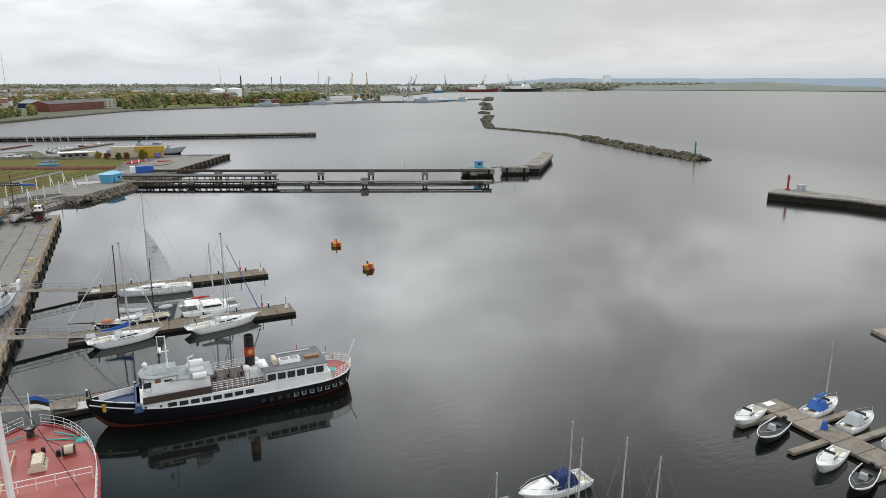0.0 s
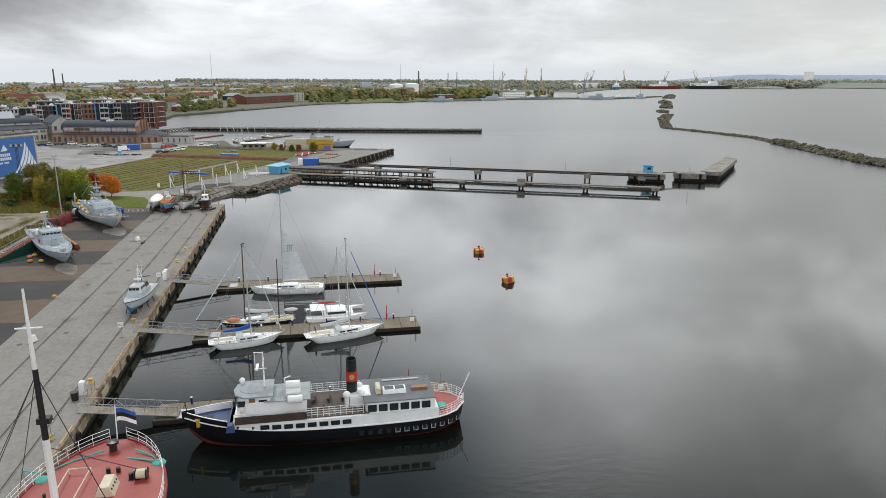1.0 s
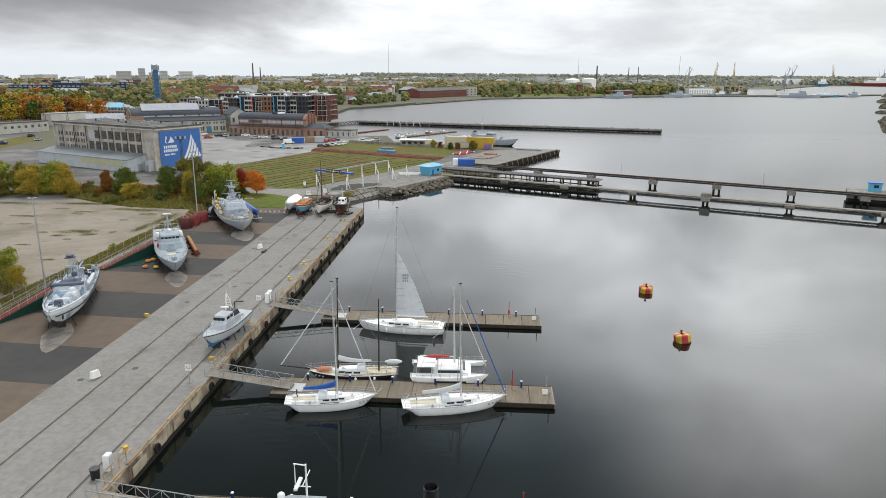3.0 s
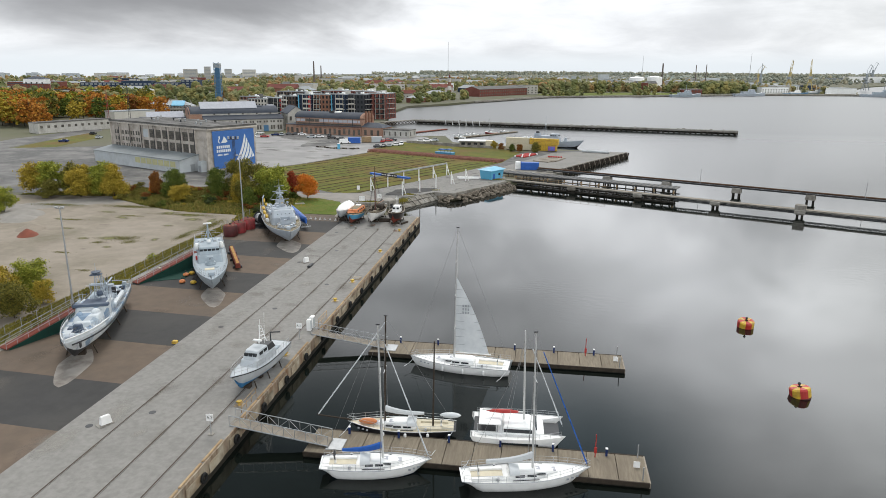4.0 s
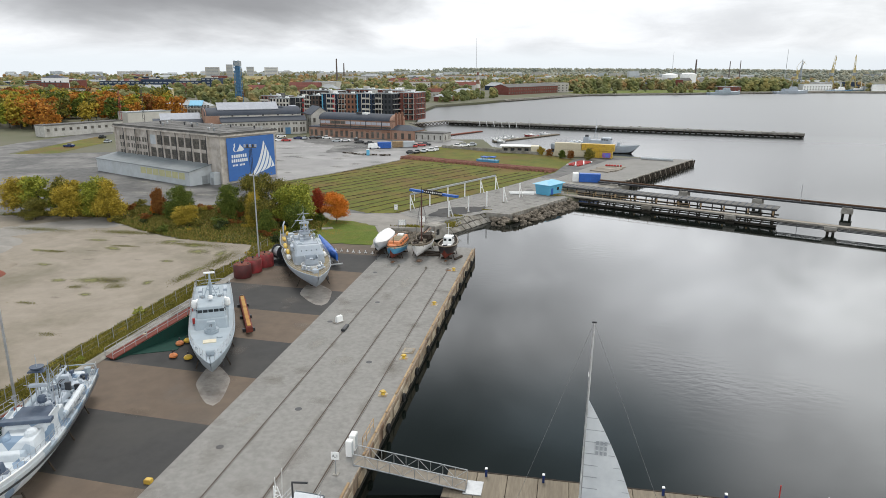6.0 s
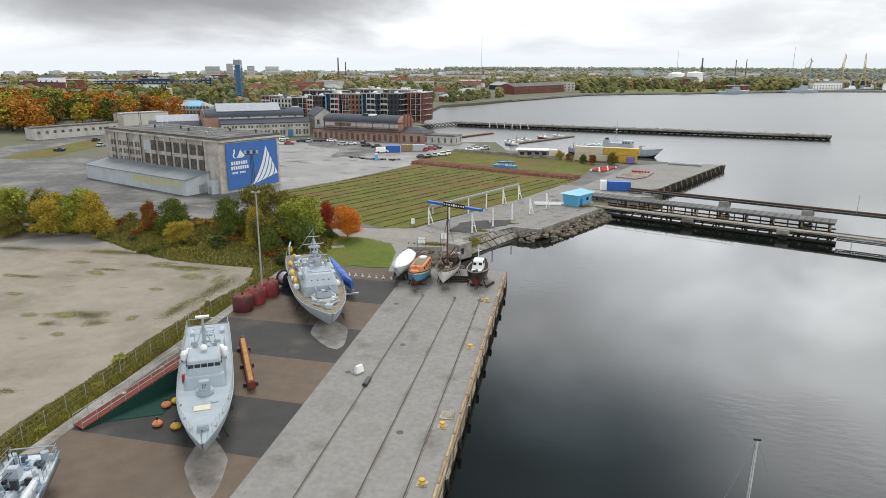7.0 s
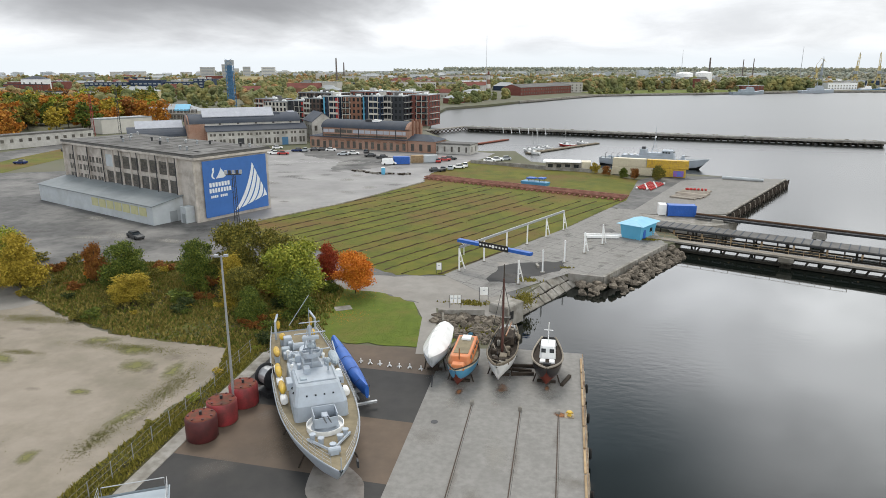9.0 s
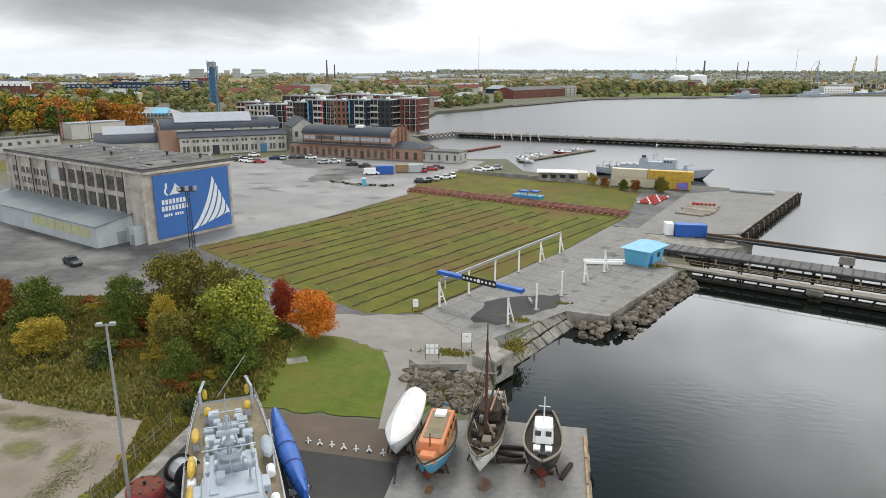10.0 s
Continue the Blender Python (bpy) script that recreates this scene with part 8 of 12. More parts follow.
for x, y in ((-13.4, -3.4), (-13.2, -2.2)):
    part("winch_drum", Geo().rod((x - 0.5, y, 4.9), (x + 0.5, y, 4.9), 0.42, n=12).box(x, y, 4.28, 1.3, 0.5, 0.4), BLACK if x < -13.3 else CREAM, ib)
part("winch_frame", Geo().box(-14.6, -3.0, 4.28, 0.7, 1.8, 0.9, bev=0.12).rod((-14.9, -2.6, 5.0), (-14.9, -2.6, 6.0), 0.12), BLACK, ib, "black cargo winch")
part("deck_locker", Geo().box(-12.2, -4.2, 4.28, 1.4, 2.4, 0.8, bev=0.06), WHITE, ib, "white deck locker")


# ---- patrol ships on the apron ----
def warship(label, bow, stern, B, deck_h, paint, deck_mat, extras, keel=0.9, bow_up=1.0, full=2.0, boot=WHITE, transom=0.72):
    a, b = Vector((*stern, 0)), Vector((*bow, 0))
    d = b - a
    t = thing("patrol_ship", label, "warship", *((a + b) / 2).xy, 1.955, heading(d.x, d.y), group="museum ships on the apron")
    h = Hull(d.length, B, keel, deck_h, bow_up, 0.1, transom, 1.3, full, 0.7, 0.2)
    part("hull", h.skin(26), [paint, paint, paint, boot], t, smooth=True)
    part("deck", h.deck_geo(0.01, 0.985, 0.05, -0.04, 26), deck_mat, t, "worn weather deck")
    for g in h.cap_rail(0.0, 0.99, 0.06, 0.0, 26):
        part("gunwale", g, paint, t)
    for side in (1, -1):
        part("guard_rail", h.guard(0.01, 0.96, side, 0.95, 3, 30, 0.12, 0.018), ALU, t)
    cradle(t, h, (0.2, 0.4, 0.6, 0.78))
    part("anchor", Geo().box(h.x(0.93), h.half(0.9) + 0.05, h.z(0.93) - 1.0, 0.5, 0.12, 0.6), STEEL_DARK, t)
    part("windlass", Geo().rod((h.x(0.90), -0.5, h.z(0.9) + 0.35), (h.x(0.90), 0.5, h.z(0.9) + 0.35), 0.26, n=10).box(h.x(0.9), 0, h.z(0.9), 0.5, 0.7, 0.3), paint, t)
    part("stem_bar", Geo().rod((h.x(0.995), 0, h.z(1)), (h.x(0.995) + 0.15, 0, h.z(1) + 1.3), 0.04), paint, t)
    extras(t, h, paint)
    return t, h


def gun(t, x, z, paint, s=1.0):
    m = part("gun_mount", Geo().turned([(1.3 * s, 0), (1.3 * s, 0.25), (0.9 * s, 0.35), (0.8 * s, 0.9 * s)], 14), paint, t, "grey deck gun mounting")
    m.location = (x, 0, z)
    part("shield", Geo().box(0.1, 0, 0.6 * s, 1.3 * s, 1.7 * s, 1.25 * s, top=(0.7, 0.85), bev=0.06), paint, m)
    for y in (-0.16, 0.16):
        part("barrel", Geo().rod((0.5 * s, y * s, 1.4 * s), (2.7 * s, y * s, 1.75 * s), 0.07 * s, 0.05 * s, n=6), STEEL_DARK, m)


def lattice(t, x, z, h, w, paint, label=""):
    g = Geo()
    for sy in (-1, 1):
        g.rod((x - w, sy * w, z), (x, sy * 0.15, z + h), 0.07, 0.05)
    g.rod((x + w, 0, z), (x, 0, z + h), 0.07, 0.05)
    for k in range(1, 5):
        u = k / 5
        q = w * (1 - u)
        g.line([(x - q, -q, z + h * u), (x - q, q, z + h * u), (x + q, 0, z + h * u), (x - q, -q, z + h * u)], 0.035, 4)
    g.rod((x, 0, z + h), (x, 0, z + h * 1.35), 0.04, 0.02)
    return part("lattice_mast", g, paint, t, label)


def box_at(t, name, x, y, z, sx_, sy_, sz, m, bev=0.06, **kw):
    return part(name, Geo().box(x, y, z, sx_, sy_, sz, bev=bev, **kw), m, t)


def ship_one(t, h, paint):
    """Small camouflaged torpedo craft, low and crowded with gear."""
    z = h.deck
    rngs = random.Random(3)
    for side in (1, -1):
        part("bulwark", Geo().line([h.edge(s_, side, 0.03, 0.42) for s_ in [0.62 + 0.37 * i / 14 for i in range(15)]], 0.07, 6), WHITE, t, "white bulwark rim")
        part("bulwark_plate", Geo().loft([[h.edge(s_, side, 0.03, 0.0), h.edge(s_, side, 0.03, 0.42), h.edge(s_, side, 0.07, 0.42), h.edge(s_, side, 0.07, 0.0)] for s_ in [0.62 + 0.37 * i / 14 for i in range(15)]]), paint, t)
    part("side_strake", Geo().line([h.edge(s_, -1, -0.04, -0.45) for s_ in [0.02 + 0.94 * i / 20 for i in range(21)]], 0.09, 5), STEEL_DARK, t, "dark rubbing strake")
    part("side_strake", Geo().line([h.edge(s_, 1, -0.04, -0.45) for s_ in [0.02 + 0.94 * i / 20 for i in range(21)]], 0.09, 5), STEEL_DARK, t)
    g = Geo()
    house(g, 1.2, 4.6, 3.4, z, z + 1.2, 0.9, 0.1, 0.8)
    house(g, 4.2, 5.6, 2.4, z, z + 0.8, 0.6, 0.1, 0.8)
    g.ball((2.4, 0.8, z + 1.2), 0.6, 10, 6, squash=(1.2, 0.9, 0.8)).ball((3.2, -0.9, z + 1.1), 0.5, 10, 6, squash=(1.0, 0.9, 0.9))
    part("fore_casing", g, paint, t, "sloping white and grey fore casing")
    g = Geo()
    house(g, -2.2, 1.6, 4.0, z, z + 1.6, 0.1, 0.2, 0.94)
    part("bridge", g, paint, t)
    part("wind_screen", Geo().box(1.30, 0, z + 1.66, 0.75, 4.3, 0.34, bev=0.05), SHIP_BLUE, t, "dark blue bridge wind screen")
    part("screen_end", Geo().box(1.1, -2.05, z + 1.4, 0.9, 0.14, 0.7, bev=0.03), BLACK, t)
    part("bridge_well", Geo().box(-0.6, 0, z + 1.6, 2.4, 2.8, 0.05), SHIP_BLUE, t)
    for side in (1, -1):
        part("screen_wing", Geo().box(0.0, side * 1.85, z + 1.55, 2.2, 0.08, 0.5), paint, t)
    gun(t, 7.2, z + 0.28, SHIP_BLUE, 0.62)
    part("gun_platform", Geo().turned([(1.25, 0), (1.25, 0.14), (1.1, 0.2)], 14), SHIP_BLUE, t, "blue gun platform").location = (7.2, 0, z + 0.12)
    box_at(t, "fore_hatch", 9.6, 0.1, h.z(0.88), 0.9, 0.9, 0.25, paint)
    box_at(t, "winch", 10.6, 0, h.z(0.91), 0.7, 0.9, 0.5, NAVY_GREY)
    box_at(t, "hose_box", 8.6, 1.0, h.z(0.84), 0.8, 0.6, 0.35, NAVY_GREY)
    box_at(t, "hose_box", 5.8, -1.3, z + 0.1, 0.9, 0.5, 0.5, SHIP_BLUE)
    lattice(t, -2.6, z + 0.9, 4.0, 0.8, NAVY_GREY, "blue-grey lattice mast")
    lattice(t, -5.0, z + 1.0, 2.8, 0.6, NAVY_LIGHT, "blue-grey lattice mast")
    part("mast_platform", Geo().box(-2.6, 0, z + 4.7, 0.9, 1.4, 0.12, bev=0.03), SHIP_BLUE, t)
    part("aerial_dish", Geo().turned([(0.1, 0), (0.5, 0.12), (0.62, 0.3), (0.55, 0.3)], 12), SHIP_BLUE, t).location = (-2.6, 0, z + 4.85)
    part("radar", Geo().box(-2.3, 0, z + 3.3, 0.35, 1.5, 0.3, bev=0.08), NAVY_GREY, t)
    part("radar_drum", Geo().turned([(0.35, 0), (0.42, 0.3), (0.3, 0.6)], 10), SHIP_BLUE, t).location = (-1.4, 0.5, z + 2.2)
    for k, (x, y, hh) in enumerate(((-0.9, 1.5, 2.2), (-0.9, -1.5, 2.0), (-3.2, 1.4, 1.6), (-3.4, -1.2, 2.4), (-4.4, 0.3, 1.9))):
        part("stanchion", Geo().rod((x, y, z + 0.9), (x + rngs.uniform(-0.1, 0.1), y, z + 0.9 + hh), 0.05, 0.03), NAVY_GREY, t)
        part("yard", Geo().rod((x, y - 0.5, z + 0.6 + hh), (x, y + 0.5, z + 0.6 + hh), 0.03, n=4), NAVY_GREY, t)
    part("tall_aerial", Geo().rod((-1.0, 1.7, z + 1.0), (-1.0, 1.75, z + 5.2), 0.03, n=4), WIRE, t)
    g = Geo()
    house(g, -6.2, -2.8, 2.6, z, z + 1.1, 0.3, 0.3, 0.85)
    part("engine_casing", g, NAVY_GREY, t)
    for side in (1, -1):
        tube = part("torpedo_tube", Geo().turned([(0.30, -3.0), (0.34, -2.9), (0.34, 2.2), (0.38, 2.3), (0.38, 2.9), (0.2, 3.0)], 12), paint if side > 0 else NAVY_LIGHT, t, "long tube on the side deck")
        tube.matrix_basis = pose(-4.6, side * 1.85, z + 0.55, 0, 90, 0)
        part("tube_rest", Geo().box(-5.8, side * 1.85, z, 0.3, 0.7, 0.3), NAVY_GREY, t)
        part("tube_rest", Geo().box(-3.2, side * 1.85, z, 0.3, 0.7, 0.3), NAVY_GREY, t)
    for k in range(46):
        x, y = rngs.uniform(-11.8, -1.0), rngs.uniform(-1.7, 1.7)
        zz = z + (1.0 if x > -6.2 and abs(y) < 1.1 else 0.0)
        box_at(t, "deck_fitting", x, y, zz, rngs.uniform(0.2, 0.7), rngs.uniform(0.2, 0.6), rngs.uniform(0.2, 0.9), (NAVY_GREY, paint, SHIP_BLUE, NAVY_LIGHT, STEEL_DARK)[k % 5], 0.04, rz=rngs.choice((0, 0, 30)))
    for k in range(10):
        x, y = rngs.uniform(-10.5, -0.5), rngs.uniform(-1.6, 1.6)
        part("mast_pole", Geo().rod((x, y, z), (x + rngs.uniform(-0.3, 0.3), y, z + rngs.uniform(1.2, 2.6)), 0.04, n=5), (SHIP_BLUE, NAVY_GREY, STEEL_DARK)[k % 3], t)
    gun(t, -8.4, z + 0.3, NAVY_GREY, 0.7)
    part("crane", Geo().line([(-5.6, 0.3, z + 1.0), (-5.6, 0.3, z + 2.4), (-7.6, 0.6, z + 2.8)], 0.10, 6), NAVY_GREY, t)
    part("stern_frame", Geo().line([(-12.2, -1.7, z), (-12.2, -1.7, z + 0.9), (-12.2, 1.7, z + 0.9), (-12.2, 1.7, z)], 0.06, 6), NAVY_LIGHT, t)
    for side in (1, -1):
        part("smoke_drum", Geo().rod((-11.4, side * 1.2, z + 0.1), (-11.4, side * 1.2, z + 0.9), 0.32, n=10), NAVY_LIGHT, t)


def ship_two(t, h, paint):
    """Sleek patrol boat with a long bare fore deck and a wide low bridge."""
    z = h.deck
    g = Geo()
    house(g, -8.0, 3.2, 4.1, z, z + 1.15, 0.9, 0.4, 0.92)
    part("deckhouse", g, paint, t)
    g = Geo()
    house(g, -2.6, 1.9, 3.7, z + 1.15, z + 2.35, 0.7, 0.3, 0.86)
    part("bridge", g, paint, t)
    for y in (-1.3, -0.65, 0, 0.65, 1.3):
        part("bridge_window", Geo().box(1.46, y, z + 1.72, 0.2, 0.54, 0.34), GLASS, t)
    for side in (1, -1):
        for x in (0.0, 0.9):
            part("bridge_window", Geo().box(x, side * 1.67, z + 1.72, 0.65, 0.18, 0.34), GLASS, t)
        part("dome", Geo().turned([(0.30, 0), (0.40, 0.2), (0.40, 0.75), (0.26, 1.0), (0.05, 1.05)], 12), WHITE, t, "white drum-shaped radome").location = (-1.6, side * 2.0, z + 1.4)
        part("dome_bracket", Geo().box(-1.6, side * 1.9, z + 1.15, 0.6, 0.6, 0.25), paint, t)
        part("grab_rail", Geo().line([(1.2, side * 1.5, z + 2.35), (1.0, side * 1.45, z + 2.75), (-2.2, side * 1.45, z + 2.75), (-2.3, side * 1.5, z + 2.35)], 0.03, 4), ALU, t)
        part("ladder", Geo().box(-3.2, side * 1.0, z + 1.15, 0.08, 0.5, 1.2), ALU, t)
        for x in (-4.4, -6.4):
            part("vent_box", Geo().box(x, side * 1.2, z + 1.15, 1.0, 0.7, 0.45, bev=0.06), paint, t)
        part("locker", Geo().box(-9.6, side * 1.6, z, 1.4, 0.6, 0.55, bev=0.05), paint, t)
        part("stern_locker", Geo().box(-12.4, side * 1.7, z, 1.6, 0.5, 0.45, bev=0.05), NAVY_GREY, t)
        part("life_raft", Geo().turned([(0.22, -0.5), (0.3, -0.42), (0.3, 0.42), (0.22, 0.5)], 10), WHITE, t).matrix_basis = pose(-3.6, side * 1.7, z + 1.5, 0, 90, 0)
    part("red_box", Geo().box(0.6, -2.15, z + 0.1, 0.4, 0.3, 0.7, bev=0.03), RED, t)
    part("gun_tub", Geo().turned([(0.85, 0), (0.88, 0.22), (0.8, 0.24)], 16), paint, t).location = (4.2, 0, h.z(0.64))
    gun(t, 4.1, h.z(0.64) + 0.15, paint, 0.66)
    part("mast_column", Geo().turned([(0.22, 0), (0.18, 1.6), (0.12, 3.4)], 10), paint, t).location = (-3.6, 0, z + 2.0)
    for y in (-0.9, 0.9):
        part("mast_leg", Geo().rod((-2.2, y, z + 2.3), (-3.5, 0.1 * y, z + 4.2), 0.06), paint, t)
    part("radar", Geo().box(-3.5, 0, z + 5.3, 0.3, 1.4, 0.2, bev=0.06), WHITE, t, "white bar radar")
    part("radar", Geo().turned([(0.32, 0), (0.36, 0.2), (0.26, 0.4)], 12), WHITE, t).location = (-1.2, 0, z + 2.6)
    part("yard", Geo().rod((-3.6, -1.1, z + 4.0), (-3.6, 1.1, z + 4.0), 0.04), paint, t)
    part("signal_frame", Geo().line([(-4.6, -1.2, z + 1.2), (-4.6, -1.0, z + 3.0), (-4.6, 1.0, z + 3.0), (-4.6, 1.2, z + 1.2)], 0.04, 5), paint, t)
    for x in (-5.4, -7.0):
        part("hatch", Geo().box(x, 0, z + 1.15, 0.9, 0.9, 0.2, bev=0.05), paint, t)
    for x in (-9.8, -11.8):
        part("hatch", Geo().box(x, 0, z, 1.1, 1.1, 0.2, bev=0.05), paint, t)
    part("after_gun_ring", Geo().turned([(0.8, 0), (0.8, 0.2), (0.7, 0.25)], 14), paint, t).location = (-13.2, 0, z)
    part("stern_rail", Geo().line([(-14.9, -2.2, z), (-14.9, -2.2, z + 1.0), (-14.9, 2.2, z + 1.0), (-14.9, 2.2, z)], 0.04, 5), ALU, t)
    part("deck_hatch", Geo().box(7.6, -0.2, h.z(0.75), 1.0, 1.5, 0.10, bev=0.03), CREAM, t, "cream deck hatch")
    for side in (1, -1):
        for s_ in (0.70, 0.80, 0.88):
            part("fairlead", Geo().box(h.x(s_), side * (h.half(s_) - 0.35), h.z(s_), 0.45, 0.16, 0.14), paint, t)
    part("round_hatch", Geo().turned([(0.35, 0), (0.35, 0.1), (0.28, 0.14)], 12), paint, t).location = (6.4, 0.9, h.z(0.71))
    part("anchor_chain", Geo().line([(11.2, -0.1, h.z(0.87) + 0.06), (13.6, -0.1, h.z(0.95) + 0.06)], 0.06, 5), STEEL_DARK, t)


def ship_three(t, h, paint):
    """Minesweeper with a high bridge, sweep gear and yellow floats."""
    z = h.deck
    g = Geo()
    house(g, -4.4, 1.4, 4.2, z, z + 1.5, 0.0, 0.3, 0.96)
    part("deckhouse", g, paint, t)
    g = Geo()
    house(g, 1.2, 6.5, 4.9, z, z + 1.7, 0.12, 0.1, 0.97, 0.04)
    house(g, 1.2, 6.4, 4.75, z + 1.7, z + 3.1, 1.5, 0.2, 0.82, 0.12)
    part("bridge", g, paint, t, "high pale grey bridge block with sloping front")
    part("bridge_door", Geo().box(5.6, -2.42, z + 0.15, 0.6, 0.06, 1.3), NAVY_LIGHT, t)
    part("hatch", Geo().box(3.6, -1.2, z + 3.1, 0.7, 0.6, 0.12, bev=0.03), NAVY_LIGHT, t)
    for side in (1, -1):
        for x in (2.3, 3.4, 4.4):
            part("porthole", Geo().ball((x, side * 2.22, z + 2.2), 0.13, 8, 4), GLASS, t)
        part("bridge_wing", Geo().box(2.2, side * 2.3, z + 1.8, 1.5, 0.7, 0.7, bev=0.05), paint, t)
    for y in (-1.5, -0.5, 0.5, 1.5):
        part("bridge_window", Geo().box(5.62, y * 0.8, z + 2.25, 0.3, 0.16, 0.16), GLASS, t)
    gm = part("gun_mount", Geo().turned([(1.25, 0), (1.25, 0.2), (0.8, 0.3), (0.6, 0.8)], 14), paint, t, "open twin gun in a square shield")
    gm.location = (8.3, 0, h.z(0.76))
    for y in (-1.0, 1.0):
        part("shield_side", Geo().box(-0.1, y, 0.5, 1.7, 0.07, 1.15), paint, gm)
    part("shield_front", Geo().box(0.8, 0, 0.5, 0.08, 2.0, 0.9), paint, gm)
    part("shield_back", Geo().box(-0.9, 0, 0.5, 0.08, 2.0, 1.2), paint, gm)
    part("gun_floor", Geo().box(-0.05, 0, 0.5, 1.6, 1.95, 0.08), STEEL_DARK, gm)
    part("breech", Geo().box(-0.1, 0, 0.7, 0.9, 0.6, 0.6, bev=0.08), paint, gm)
    for y in (-0.2, 0.2):
        part("barrel", Geo().rod((0.2, y, 1.2), (2.3, y, 1.75), 0.07, 0.05, n=6), STEEL_DARK, gm)
    part("gun_ring", Geo().turned([(1.65, 0), (1.65, 0.5), (1.58, 0.5), (1.58, 0.1)], 20), WHITE, t).location = (8.3, 0, h.z(0.76))
    part("funnel", Geo().loft([[(-3.6 + 1.3 * k * math.cos(a) - 0.3 * zz, 0.8 * k * math.sin(a), z + 1.5 + zz * 0.7) for a in [2 * math.pi * i / 12 for i in range(12)]] for zz, k in ((0, 1), (1.6, 0.9), (1.8, 0.8))]), paint, t, smooth=True)
    lattice(t, 0.2, z + 1.5, 5.4, 1.1, paint, "tripod mast with yards")
    part("mast_trunk", Geo().rod((0.2, 0, z + 1.5), (0.2, 0, z + 7.0), 0.24, 0.12, n=8), paint, t)
    part("mast_house", Geo().box(0.1, 0, z + 1.5, 1.5, 1.7, 1.9, bev=0.1), paint, t)
    part("yard", Geo().rod((0.2, -1.0, z + 7.3), (0.2, 1.0, z + 7.3), 0.05), paint, t)
    part("radar", Geo().ball((0.5, 0, z + 5.0), 0.4, 10, 6, squash=(1, 1, 0.7)), NAVY_LIGHT, t)
    part("yard", Geo().rod((0.2, -1.5, z + 6.2), (0.2, 1.5, z + 6.2), 0.06), paint, t)
    part("yard", Geo().rod((0.2, -1.9, z + 4.4), (0.2, 1.9, z + 4.4), 0.06), paint, t)
    part("radar", Geo().box(0.6, 0, z + 5.7, 0.4, 1.6, 0.35, bev=0.1), paint, t)
    part("platform", Geo().turned([(0.9, 0), (0.95, 0.1), (0.95, 0.5), (0.9, 0.5), (0.9, 0.12)], 12), paint, t).location = (0.3, 0, z + 3.9)
    rngs = random.Random(6)
    for k in range(14):
        x, y = -6.4 - (k // 2) * 1.05, (1.3 if k % 2 else -1.3) + rngs.uniform(-0.4, 0.4)
        part("sweep_gear", Geo().box(x, y, z, rngs.uniform(0.5, 1.0), rngs.uniform(0.5, 1.0), rngs.uniform(0.5, 1.3), bev=0.08), paint if k % 3 else NAVY_LIGHT, t)
    for k in range(8):
        x, y = -5.5 + k * 0.9, (0.9 if k % 2 else -0.9)
        part("deck_fitting", Geo().box(x, y, z + 1.5, 0.7, 0.6, 0.4 + 0.25 * (k % 3), bev=0.08), paint, t)
    winch = part("sweep_winch", Geo().turned([(0.8, -0.9), (0.8, -0.8), (0.45, -0.78), (0.45, 0.78), (0.8, 0.8), (0.8, 0.9)], 14), paint, t)
    winch.matrix_basis = pose(-9.2, 0, z + 0.95, 90, 0, 0)
    for x, y, l in ((-3.6, -2.95, 3.8), (0.4, -2.95, 3.2), (-8.4, -2.7, 3.0), (-12.5, -1.7, 1.4), (-12.8, 1.8, 1.4)):
        part("sweep_float", Geo().ball((x, y, z + 1.0), 0.36, 10, 6, squash=(l / 0.84, 1.0, 1.1)), YELLOW, t, "yellow sweep float", smooth=True)
        part("float_rest", Geo().box(x, y, z, l * 0.5, 0.5, 0.7), paint, t)
    for side in (1, -1):
        part("davit", Geo().line([(-14.2, side * 2.3, z), (-14.2, side * 2.3, z + 2.2), (-15.6, side * 1.9, z + 2.6)], 0.14, 6), paint, t, "stern sweep davit")
        part("pendant_float", Geo().ball((-15.1, side * 1.9, z + 1.5), 0.34, squash=(0.7, 0.7, 1.6)), YELLOW, t)
    for side in (1, -1):
        for x in (2.0, -2.0, -5.0):
            part("life_raft", Geo().turned([(0.26, -0.6), (0.36, -0.5), (0.36, 0.5), (0.26, 0.6)], 10), WHITE, t).matrix_basis = pose(x, side * 2.95, z + 0.5, 0, 90, 0)
    for k, (x, y) in enumerate(((11.2, 0.8), (11.2, -0.8), (12.4, 0.0), (10.4, 1.4), (10.4, -1.4))):
        part("bollard", Geo().turned([(0.22, 0), (0.22, 0.45), (0.3, 0.5), (0.3, 0.6)], 8), paint, t).location = (x, y, h.z(0.86))
    for k in range(10):
        a, b = -5.6 + 0.62 * k, 1.7 if k % 2 else -1.7
        part("ventilator", Geo().rod((a, b, z + 1.4), (a, b, z + 2.0), 0.13, n=7).ball((a, b, z + 2.05), 0.2, 7, 4), paint if k % 3 else WHITE, t)
    part("ship_boat", Geo().ball((-4.6, 2.9, z + 1.2), 0.6, 10, 6, squash=(3.0, 0.9, 0.7)), NAVY_LIGHT, t, "small grey ship's boat")
    part("searchlight", Geo().rod((2.4, 1.3, z + 3.0), (2.4, 1.3, z + 3.9), 0.08).ball((2.4, 1.3, z + 4.1), 0.28, 8, 6), NAVY_LIGHT, t)
    part("chart_table", Geo().box(2.2, -0.7, z + 3.1, 0.9, 0.6, 0.5, bev=0.05), paint, t)
    part("bridge_shield", Geo().line([(1.5, -1.75, z + 3.15), (4.5, -1.7, z + 3.15), (4.5, 1.7, z + 3.15), (1.5, 1.75, z + 3.15)], 0.08, 5), paint, t)
